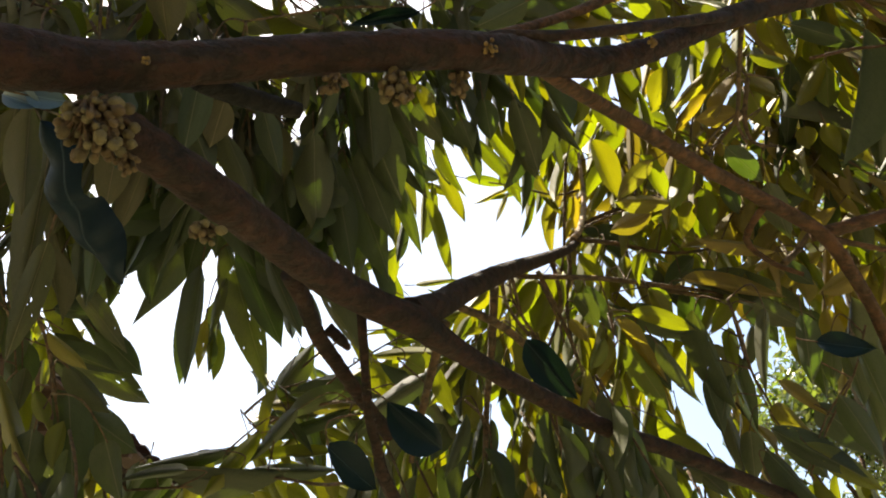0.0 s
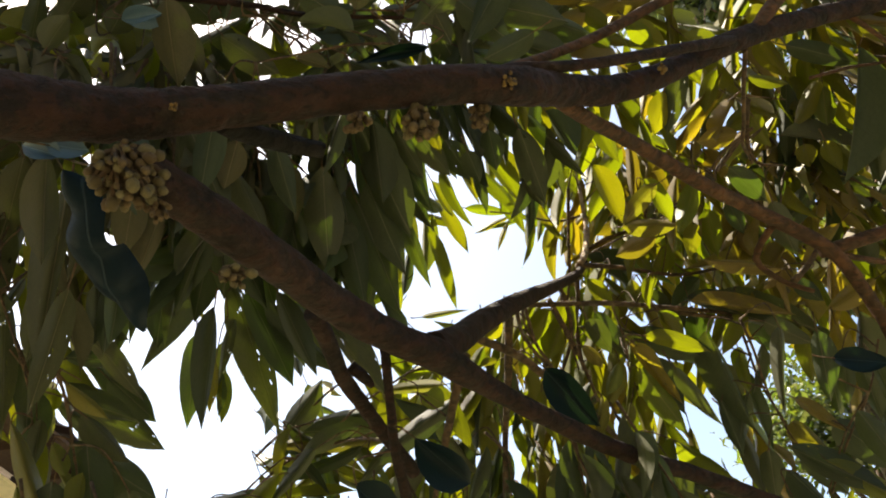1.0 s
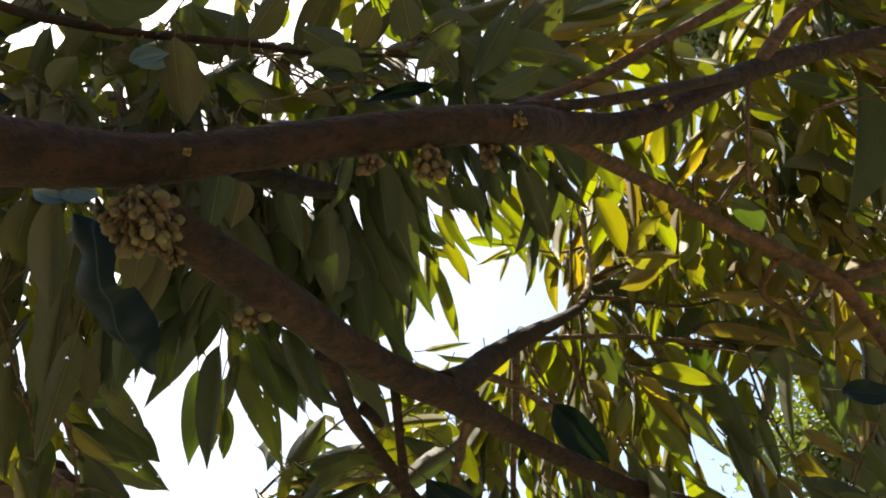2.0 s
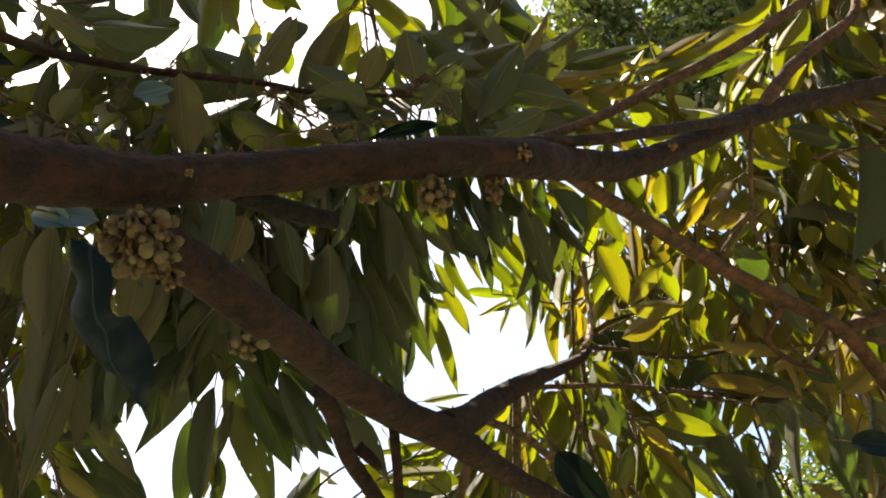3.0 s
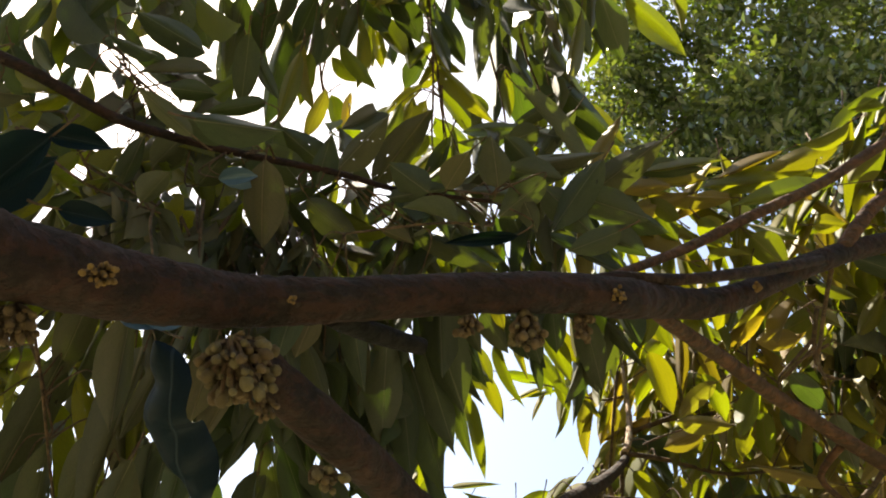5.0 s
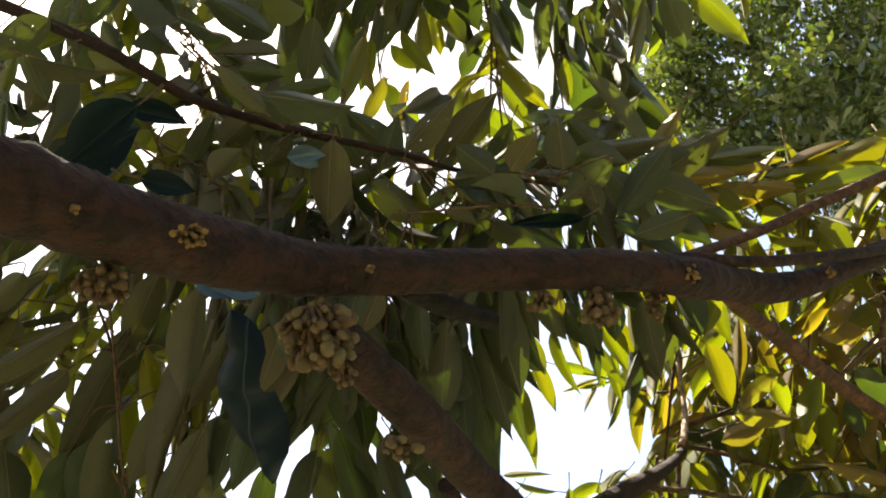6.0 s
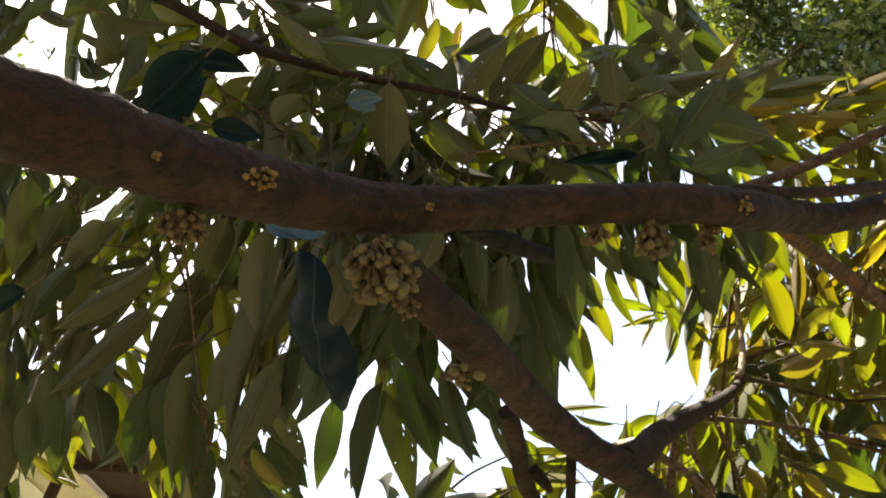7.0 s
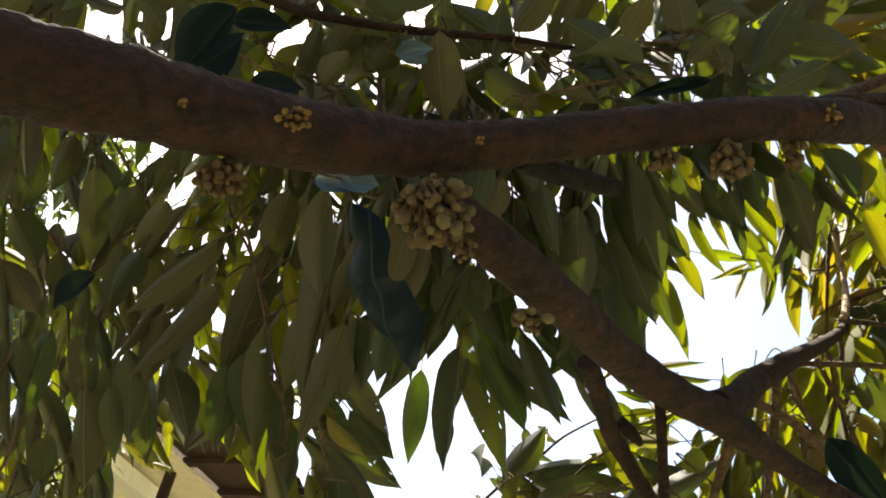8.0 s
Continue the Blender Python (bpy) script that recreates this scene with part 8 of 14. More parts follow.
bronze_leaf("right4", (0.889, 1.640, 2.694), (0.880, 1.722, 2.569), 0.022, (0.75, 0.65, 0.13))
bronze_leaf("pale", (0.385, 2.090, 3.276), (0.294, 2.199, 3.147), 0.027, (0.12, 0.07, 0.99))
young_leaf("upper", (-1.404, 0.963, 3.179), (-1.401, 1.047, 3.023), 0.034, (-0.26, 0.39, 0.88))
young_leaf("tw3", (-0.269, 1.189, 3.633), (-0.181, 1.176, 3.493), 0.034, (-0.26, 0.47, 0.84))
bronze_leaf("up2", (0.528, 1.181, 3.155), (0.387, 1.227, 3.115), 0.022, (0.37, 0.42, 0.83))
leaf("tw1", (-0.858, 1.088, 2.842), (-0.925, 1.155, 2.701), 0.035, (-0.71, 0.08, 0.70))
young_leaf("mesh1", (0.437, 1.261, 3.045), (0.441, 1.375, 2.947), 0.028, (0.17, 0.02, 0.99))
leaf("upper", (-0.112, 1.037, 2.935), (-0.205, 1.086, 2.874), 0.028, (0.05, 0.78, 0.62))
young_leaf("tw3", (-0.178, 1.476, 3.607), (-0.167, 1.531, 3.500), 0.023, (-0.02, 0.44, 0.90))
leaf("far1", (0.372, 1.994, 2.999), (0.434, 2.095, 2.837), 0.032, (0.30, 0.73, 0.61))
silver_leaf("tw15", (-1.191, 1.425, 2.319), (-1.212, 1.493, 2.171), 0.029, (-0.25, 0.97, -0.02))
young_leaf("pale", (0.359, 1.801, 3.043), (0.302, 1.836, 2.919), 0.026, (0.29, 0.72, 0.64))
young_leaf("tw10", (-0.563, 1.750, 2.632), (-0.574, 1.798, 2.484), 0.033, (-0.52, 0.84, -0.14))
young_leaf("tw13", (-0.698, 1.341, 2.230), (-0.669, 1.355, 2.111), 0.029, (-0.47, 0.62, 0.63))
young_leaf("long", (0.548, 1.995, 2.351), (0.623, 2.056, 2.235), 0.028, (0.51, 0.82, -0.26))
young_leaf("low5", (0.274, 1.793, 2.622), (0.212, 1.829, 2.474), 0.028, (-0.27, 0.80, 0.53))
young_leaf("upper", (-0.904, 0.856, 3.231), (-0.929, 0.965, 3.075), 0.036, (-0.58, 0.05, 0.81))
young_leaf("tw13", (-0.780, 1.304, 2.356), (-0.826, 1.403, 2.243), 0.027, (0.26, 0.85, 0.47))
young_leaf("tw10", (-0.123, 1.850, 2.475), (-0.093, 1.922, 2.396), 0.023, (-0.51, 0.84, 0.17))
young_leaf("tw15", (-1.248, 1.717, 2.443), (-1.152, 1.716, 2.352), 0.027, (-0.89, 0.45, 0.06))
young_leaf("tw11", (-0.679, 1.705, 2.187), (-0.763, 1.712, 2.108), 0.020, (-0.32, 0.95, 0.06))
young_leaf("up2", (0.793, 1.100, 3.299), (0.768, 1.230, 3.153), 0.029, (0.14, 0.40, 0.90))
young_leaf("up2", (0.776, 1.293, 3.240), (0.706, 1.436, 3.127), 0.029, (0.23, 0.47, 0.86))
young_leaf("low4", (0.205, 1.888, 2.823), (0.318, 1.928, 2.687), 0.029, (0.63, 0.60, 0.50))
young_leaf("low5", (0.249, 1.833, 2.704), (0.197, 1.870, 2.528), 0.043, (0.14, 0.95, 0.27))
young_leaf("far2", (0.049, 1.641, 3.068), (0.058, 1.668, 2.946), 0.024, (0.22, 0.75, 0.62))
young_leaf("upper", (-0.880, 0.934, 3.402), (-0.791, 1.022, 3.259), 0.040, (0.01, 0.60, 0.80))
young_leaf("pale", (0.175, 1.513, 3.129), (0.207, 1.601, 2.998), 0.026, (-0.38, 0.49, 0.79))
silver_leaf("tw15", (-1.256, 1.189, 2.836), (-1.193, 1.237, 2.744), 0.022, (-0.34, 0.12, 0.93))
young_leaf("long", (0.066, 1.589, 2.572), (0.040, 1.680, 2.434), 0.026, (0.23, 0.87, 0.44))
leaf("tw3", (-0.075, 1.169, 3.855), (-0.023, 1.281, 3.723), 0.037, (-0.16, 0.24, 0.96))
young_leaf("tw2", (-0.419, 1.416, 3.067), (-0.408, 1.470, 2.945), 0.027, (-0.27, 0.95, 0.14))
young_leaf("tw15", (-1.233, 1.752, 2.974), (-1.196, 1.654, 2.902), 0.027, (-0.28, 0.71, 0.65))
young_leaf("tw12", (-0.729, 1.383, 2.152), (-0.690, 1.404, 2.030), 0.031, (-0.41, 0.83, 0.37))
leaf("tw10", (-0.256, 1.840, 2.397), (-0.423, 1.831, 2.320), 0.032, (-0.07, 0.98, 0.19))
young_leaf("tw13", (-0.688, 1.252, 2.197), (-0.599, 1.287, 2.034), 0.032, (-0.57, 0.57, 0.59))
leaf("tw13", (-0.756, 1.273, 2.474), (-0.823, 1.316, 2.397), 0.020, (-0.37, 0.67, 0.64))
bronze_leaf("tw5", (-0.431, 1.303, 3.502), (-0.441, 1.408, 3.417), 0.025, (-0.36, 0.86, 0.37))
young_leaf("low4", (0.606, 1.925, 2.915), (0.697, 2.036, 2.771), 0.033, (0.12, 0.73, 0.67))
silver_leaf("tw15", (-1.182, 1.604, 2.958), (-1.124, 1.604, 2.794), 0.032, (-0.69, 0.29, 0.66))
silver_leaf("tw2", (-0.369, 1.149, 2.800), (-0.295, 1.211, 2.738), 0.027, (-0.01, 0.94, 0.34))
young_leaf("tw15", (-1.193, 1.521, 3.107), (-1.277, 1.547, 2.977), 0.033, (-0.51, 0.55, 0.67))
silver_leaf("tw15", (-1.133, 1.500, 2.978), (-1.002, 1.544, 2.915), 0.029, (-0.16, 0.67, 0.73))
young_leaf("long", (0.465, 2.099, 2.610), (0.413, 2.178, 2.420), 0.037, (0.20, 0.97, 0.09))
leaf("right4", (0.806, 1.643, 2.874), (0.774, 1.697, 2.705), 0.029, (0.68, 0.61, 0.41))
young_leaf("tw15", (-1.378, 1.463, 2.678), (-1.415, 1.521, 2.526), 0.034, (-0.30, 0.77, 0.56))
bronze_leaf("limb", (0.738, 1.292, 3.053), (0.857, 1.241, 2.934), 0.033, (0.54, 0.62, 0.57))
young_leaf("up2", (0.778, 1.106, 3.337), (0.713, 1.144, 3.195), 0.027, (0.55, 0.83, 0.09))
young_leaf("tw15", (-1.332, 1.211, 2.653), (-1.274, 1.312, 2.611), 0.024, (-0.79, 0.41, 0.46))
silver_leaf("tw15", (-1.558, 1.531, 2.985), (-1.561, 1.594, 2.843), 0.032, (-0.34, 0.94, 0.09))
silver_leaf("tw15", (-1.042, 1.376, 2.221), (-1.047, 1.478, 2.113), 0.034, (-0.79, 0.60, -0.15))
leaf("tw11", (-0.581, 1.589, 2.182), (-0.647, 1.681, 2.059), 0.038, (-0.39, 0.90, 0.21))
silver_leaf("upper", (-0.499, 1.082, 2.696), (-0.478, 1.161, 2.598), 0.024, (-0.62, 0.28, 0.73))
silver_leaf("upper", (0.021, 1.073, 2.812), (0.028, 1.105, 2.706), 0.020, (-0.22, 0.81, 0.55))
young_leaf("hangC", (-0.078, 2.012, 2.315), (-0.085, 2.137, 2.182), 0.036, (-0.41, 0.91, 0.09))
young_leaf("tw1", (-0.791, 1.178, 3.221), (-0.828, 1.214, 3.057), 0.032, (-0.40, 0.46, 0.80))
young_leaf("tw3", (-0.309, 1.187, 3.632), (-0.279, 1.258, 3.527), 0.030, (0.00, 0.37, 0.93))
silver_leaf("tw14", (-1.046, 1.142, 2.429), (-1.071, 1.217, 2.326), 0.027, (-0.70, 0.72, -0.01))
leaf("tw3", (-0.279, 1.124, 3.761), (-0.235, 1.257, 3.660), 0.031, (0.15, 0.34, 0.93))
leaf("upper", (-0.437, 0.986, 2.825), (-0.546, 0.989, 2.803), 0.023, (-0.04, 0.63, 0.77))
silver_leaf("tw15", (-1.544, 1.713, 2.334), (-1.489, 1.771, 2.200), 0.032, (-0.49, 0.82, 0.29))
silver_leaf("upper", (0.006, 1.055, 2.863), (0.025, 1.145, 2.754), 0.025, (-0.11, 0.45, 0.89))
silver_leaf("tw2", (-0.288, 1.168, 2.765), (-0.291, 1.180, 2.639), 0.022, (0.08, 0.65, 0.76))
leaf("upper", (-0.900, 0.887, 3.288), (-0.890, 0.960, 3.154), 0.035, (-0.59, 0.54, 0.59))
leaf("right4", (0.692, 1.557, 3.250), (0.740, 1.628, 3.096), 0.027, (0.54, 0.65, 0.53))
young_leaf("right4", (0.846, 1.591, 3.083), (0.902, 1.643, 2.942), 0.024, (0.47, 0.54, 0.70))
bronze_leaf("pale", (0.364, 1.877, 3.276), (0.308, 1.881, 3.144), 0.024, (-0.15, 0.63, 0.76))
young_leaf("low6", (0.094, 1.683, 2.482), (0.116, 1.757, 2.389), 0.028, (0.85, 0.13, 0.51))
leaf("upper", (-0.673, 0.990, 2.673), (-0.583, 0.843, 2.680), 0.032, (-0.43, 0.39, 0.82))
young_leaf("up1", (0.987, 1.124, 3.408), (1.014, 1.250, 3.273), 0.031, (0.63, 0.51, 0.59))
silver_leaf("tw15", (-1.130, 1.629, 2.618), (-1.098, 1.709, 2.517), 0.029, (-0.56, 0.77, 0.30))
leaf("tw1", (-0.771, 0.847, 3.225), (-0.854, 0.904, 3.093), 0.031, (-0.36, 0.51, 0.78))
leaf("tw4", (-0.070, 1.367, 3.138), (-0.047, 1.453, 3.013), 0.029, (0.43, 0.45, 0.78))
silver_leaf("tw15", (-1.325, 1.327, 2.581), (-1.321, 1.414, 2.504), 0.026, (-0.03, 0.78, 0.63))
bronze_leaf("pale", (0.394, 2.150, 3.268), (0.307, 2.196, 3.078), 0.032, (-0.07, 0.74, 0.67))
leaf("right4", (1.067, 1.842, 2.830), (1.005, 1.930, 2.669), 0.027, (0.76, 0.41, 0.50))
leaf("tw10", (-0.194, 1.555, 2.602), (-0.143, 1.543, 2.477), 0.030, (-0.01, 0.58, 0.81))
young_leaf("upper", (-0.560, 1.069, 2.750), (-0.455, 0.966, 2.685), 0.029, (-0.43, 0.90, -0.10))
leaf("tw4", (0.044, 1.208, 3.795), (0.111, 1.279, 3.722), 0.024, (-0.25, 0.77, 0.59))
leaf("tw1", (-0.744, 0.851, 2.970), (-0.633, 0.868, 2.917), 0.026, (-0.66, 0.36, 0.66))
leaf("upper", (-0.038, 0.992, 3.073), (0.107, 1.084, 2.936), 0.033, (0.28, 0.11, 0.95))
young_leaf("tw4", (0.129, 1.511, 3.149), (0.176, 1.617, 3.056), 0.026, (0.49, 0.53, 0.69))
young_leaf("upper", (-0.144, 1.179, 2.944), (-0.229, 1.240, 2.884), 0.024, (-0.29, 0.70, 0.65))
bronze_leaf("right4", (0.839, 1.810, 2.763), (0.915, 1.864, 2.587), 0.029, (0.30, 0.67, 0.69))
young_leaf("upper", (-0.108, 1.374, 2.978), (-0.091, 1.448, 2.880), 0.023, (-0.12, 0.85, 0.51))
silver_leaf("tw14", (-1.021, 0.789, 2.689), (-0.955, 0.706, 2.633), 0.029, (-0.65, 0.65, 0.40))
leaf("tw13", (-0.642, 1.215, 2.602), (-0.671, 1.349, 2.485), 0.032, (-0.70, 0.62, 0.36))
leaf("tw11", (-0.502, 1.624, 2.204), (-0.609, 1.600, 2.078), 0.035, (-0.71, 0.63, 0.32))
young_leaf("upper", (-0.217, 1.340, 2.976), (-0.198, 1.397, 2.858), 0.030, (-0.35, 0.59, 0.73))
young_leaf("far2", (-0.127, 1.922, 3.110), (-0.129, 2.012, 2.955), 0.032, (0.09, 0.92, 0.37))
young_leaf("pale", (0.265, 1.545, 3.242), (0.346, 1.663, 3.140), 0.027, (0.29, 0.70, 0.65))
young_leaf("tw2", (-0.326, 1.108, 2.877), (-0.295, 1.190, 2.768), 0.031, (0.03, 0.69, 0.72))
young_leaf("tw4", (0.135, 1.121, 3.787), (0.159, 1.244, 3.667), 0.032, (0.38, 0.15, 0.91))
young_leaf("pale", (0.371, 1.848, 3.250), (0.308, 1.945, 3.108), 0.029, (0.04, 0.89, 0.46))
young_leaf("tw1", (-0.611, 1.143, 2.996), (-0.560, 1.241, 2.870), 0.034, (-0.41, 0.72, 0.56))
young_leaf("tw10", (-0.479, 1.932, 2.277), (-0.390, 2.018, 2.192), 0.036, (0.24, 0.95, -0.21))
young_leaf("tw4", (0.189, 1.410, 3.650), (0.284, 1.463, 3.540), 0.029, (0.28, 0.61, 0.74))
bronze_leaf("low5", (0.317, 1.871, 2.596), (0.298, 1.977, 2.452), 0.026, (0.57, 0.60, 0.56))
leaf("tw2", (-0.319, 1.028, 2.821), (-0.260, 0.952, 2.702), 0.030, (-0.41, 0.86, 0.31))
young_leaf("tw1", (-0.615, 1.088, 2.909), (-0.476, 1.059, 2.808), 0.034, (-0.59, 0.67, 0.45))
leaf("upper", (-0.587, 1.150, 2.807), (-0.518, 1.046, 2.733), 0.026, (-0.38, 0.50, 0.78))
leaf("low3", (0.417, 1.916, 2.806), (0.575, 2.013, 2.698), 0.031, (0.45, 0.57, 0.68))
young_leaf("tw3", (-0.155, 1.431, 3.716), (-0.105, 1.450, 3.573), 0.028, (0.36, 0.02, 0.93))
silver_leaf("tw1", (-0.596, 0.968, 2.998), (-0.548, 0.937, 2.862), 0.030, (-0.45, 0.38, 0.81))
young_leaf("tw3", (-0.288, 1.552, 3.584), (-0.199, 1.542, 3.493), 0.030, (-0.50, 0.41, 0.76))
leaf("tw10", (-0.093, 1.753, 2.331), (-0.174, 1.846, 2.240), 0.032, (-0.53, 0.69, 0.49))
young_leaf("low3", (0.600, 1.837, 2.847), (0.666, 1.911, 2.737), 0.026, (0.28, 0.77, 0.57))
silver_leaf("tw15", (-1.250, 1.301, 2.611), (-1.186, 1.452, 2.531), 0.032, (-0.50, 0.80, 0.34))
leaf("tw3", (-0.299, 1.174, 3.632), (-0.253, 1.270, 3.536), 0.032, (-0.56, -0.05, 0.83))
bronze_leaf("up2", (0.463, 1.338, 3.292), (0.284, 1.327, 3.237), 0.031, (-0.02, 0.63, 0.77))
young_leaf("up2", (0.958, 1.160, 3.441), (0.935, 1.291, 3.361), 0.028, (0.20, 0.76, 0.61))
leaf("upper", (-0.088, 1.377, 3.018), (-0.030, 1.469, 2.920), 0.029, (-0.24, 0.23, 0.94))
young_leaf("far2", (-0.111, 2.095, 2.728), (-0.188, 2.190, 2.601), 0.040, (0.07, 0.97, 0.22))
silver_leaf("tw15", (-0.921, 1.511, 2.437), (-0.934, 1.570, 2.328), 0.021, (-0.80, 0.47, 0.36))
silver_leaf("upper", (-0.065, 1.106, 3.021), (-0.062, 0.968, 2.889), 0.040, (-0.66, 0.53, 0.54))
bronze_leaf("long", (0.454, 2.019, 2.603), (0.496, 2.086, 2.476), 0.023, (0.15, 0.96, 0.24))
leaf("tw4", (-0.129, 1.451, 3.097), (-0.062, 1.445, 2.939), 0.033, (0.21, 0.63, 0.75))
leaf("tw10", (-0.299, 1.861, 2.441), (-0.192, 1.895, 2.302), 0.034, (-0.14, 0.91, 0.38))
young_leaf("low2", (0.135, 1.588, 2.597), (0.041, 1.701, 2.489), 0.034, (-0.10, 0.78, 0.61))
leaf("upper", (-0.242, 1.408, 2.815), (-0.204, 1.440, 2.704), 0.024, (-0.40, 0.80, 0.45))
leaf("tw10", (-0.457, 1.861, 2.464), (-0.331, 1.860, 2.385), 0.027, (-0.54, -0.14, -0.83))
young_leaf("up2", (0.738, 1.322, 3.342), (0.671, 1.263, 3.231), 0.025, (0.24, 0.70, 0.67))
leaf("tw10", (-0.577, 2.245, 2.535), (-0.438, 2.369, 2.554), 0.041, (-0.08, 0.92, 0.39))
leaf("hangE", (0.198, 1.913, 2.292), (0.162, 1.977, 2.210), 0.025, (-0.27, 0.95, 0.16))
leaf("tw4", (0.072, 1.200, 3.773), (0.139, 1.279, 3.659), 0.024, (0.22, 0.51, 0.83))
leaf("tw4", (-0.135, 1.364, 3.142), (-0.094, 1.455, 3.064), 0.025, (-0.02, 0.74, 0.67))
leaf("tw10", (-0.396, 2.037, 2.456), (-0.291, 2.121, 2.407), 0.033, (0.03, 0.91, 0.41))
leaf("upper", (0.036, 1.325, 2.940), (0.128, 1.357, 2.789), 0.034, (-0.06, 0.84, 0.53))
young_leaf("tw3", (-0.335, 1.580, 3.484), (-0.330, 1.635, 3.366), 0.027, (0.22, 0.60, 0.77))
bronze_leaf("mesh2", (0.458, 1.553, 2.867), (0.435, 1.656, 2.731), 0.029, (0.01, 0.92, 0.40))
young_leaf("tw1", (-0.866, 0.935, 3.308), (-0.778, 0.944, 3.176), 0.036, (-0.45, 0.45, 0.77))
leaf("tw4", (0.119, 1.175, 3.823), (0.220, 1.298, 3.676), 0.039, (0.52, 0.07, 0.85))
young_leaf("tw14", (-1.151, 0.978, 2.690), (-1.137, 1.013, 2.581), 0.025, (-0.98, -0.05, -0.21))
leaf("low2", (0.028, 1.381, 2.834), (0.040, 1.410, 2.728), 0.020, (-0.26, 0.83, 0.50))
silver_leaf("tw15", (-0.908, 1.478, 2.402), (-1.003, 1.511, 2.307), 0.026, (-0.45, 0.84, 0.29))
leaf("long", (-0.191, 1.490, 2.636), (-0.215, 1.581, 2.552), 0.028, (-0.34, 0.64, 0.68))
young_leaf("mesh1", (0.530, 1.469, 3.158), (0.530, 1.576, 3.052), 0.028, (0.20, 0.61, 0.77))
young_leaf("tw1", (-0.661, 0.894, 3.206), (-0.541, 0.898, 3.056), 0.040, (-0.43, 0.86, 0.28))
leaf("tw2", (-0.201, 0.986, 2.757), (-0.135, 1.069, 2.707), 0.020, (-0.06, 0.41, 0.91))
silver_leaf("tw15", (-1.162, 1.726, 2.539), (-1.116, 1.765, 2.430), 0.023, (-0.47, 0.70, 0.54))
young_leaf("tw15", (-1.226, 1.810, 3.024), (-1.166, 1.662, 2.940), 0.037, (-0.51, 0.77, 0.38))
bronze_leaf("right4", (0.961, 1.541, 3.178), (0.981, 1.635, 3.005), 0.037, (0.24, 0.80, 0.55))
leaf("upper", (-0.132, 1.269, 2.871), (-0.167, 1.348, 2.771), 0.026, (0.14, 0.47, 0.87))
young_leaf("pale", (0.284, 1.471, 3.148), (0.351, 1.455, 2.994), 0.024, (0.08, 0.69, 0.72))
young_leaf("low4", (0.444, 1.573, 3.069), (0.465, 1.573, 2.924), 0.024, (0.65, 0.46, 0.60))
young_leaf("tw11", (-0.652, 1.514, 2.197), (-0.646, 1.578, 2.099), 0.027, (-0.46, 0.81, 0.36))
young_leaf("tw3", (-0.220, 1.226, 3.658), (-0.265, 1.317, 3.520), 0.040, (0.26, 0.75, 0.60))
young_leaf("tw1", (-0.706, 0.819, 2.801), (-0.741, 0.893, 2.685), 0.029, (-0.08, 0.92, 0.37))
young_leaf("up2", (0.939, 1.120, 3.427), (0.933, 1.210, 3.242), 0.033, (-0.08, 0.72, 0.69))
leaf("tw5", (-0.501, 1.084, 3.368), (-0.509, 1.134, 3.224), 0.030, (-0.74, 0.54, 0.41))
young_leaf("low6", (0.002, 1.743, 2.525), (-0.041, 1.773, 2.423), 0.020, (-0.46, 0.88, 0.10))
silver_leaf("tw15", (-1.124, 1.196, 2.651), (-1.128, 1.224, 2.491), 0.029, (-0.06, 0.99, 0.14))
young_leaf("up2", (0.820, 1.298, 3.215), (0.745, 1.357, 3.112), 0.023, (0.90, 0.18, 0.39))
silver_leaf("tw14", (-1.058, 1.199, 2.512), (-1.039, 1.298, 2.418), 0.032, (-0.44, 0.52, 0.73))
silver_leaf("tw15", (-1.046, 1.586, 3.085), (-0.923, 1.564, 3.023), 0.033, (-0.10, 0.92, 0.38))
young_leaf("upper", (-0.074, 1.281, 3.028), (-0.090, 1.387, 2.910), 0.024, (-0.01, 0.44, 0.90))
young_leaf("tw1", (-0.907, 0.937, 3.215), (-0.898, 0.992, 3.053), 0.041, (-0.64, -0.56, 0.52))
leaf("tw5", (-0.707, 1.269, 3.701), (-0.676, 1.375, 3.595), 0.028, (-0.23, 0.59, 0.77))
leaf("tw14", (-0.776, 1.630, 2.849), (-0.800, 1.711, 2.766), 0.021, (-0.58, 0.64, 0.50))
young_leaf("tw10", (-0.320, 2.040, 2.464), (-0.274, 2.145, 2.428), 0.023, (-0.40, 0.92, 0.07))
bronze_leaf("right4", (0.700, 1.841, 2.928), (0.579, 1.913, 2.872), 0.027, (0.03, 0.67, 0.74))
leaf("tw5", (-0.565, 1.091, 3.664), (-0.603, 1.152, 3.540), 0.034, (-0.26, 0.41, 0.88))
leaf("tw11", (-0.751, 1.597, 2.385), (-0.749, 1.674, 2.276), 0.028, (-0.41, 0.85, 0.34))
young_leaf("low3", (0.566, 1.832, 2.771), (0.519, 1.934, 2.625), 0.027, (0.49, 0.34, 0.80))
leaf("tw1", (-0.705, 0.955, 2.882), (-0.587, 0.961, 2.782), 0.028, (-0.46, 0.21, 0.86))
young_leaf("tw3", (-0.194, 1.403, 3.686), (-0.085, 1.472, 3.589), 0.031, (0.03, 0.30, 0.95))
young_leaf("tw5", (-0.812, 0.999, 3.465), (-0.869, 1.065, 3.293), 0.045, (-0.48, 0.58, 0.66))
young_leaf("pale", (0.208, 1.873, 3.208), (0.273, 1.923, 3.118), 0.025, (0.00, 0.77, 0.63))
leaf("tw10", (-0.539, 2.205, 2.618), (-0.485, 2.300, 2.569), 0.023, (-0.44, 0.82, 0.35))
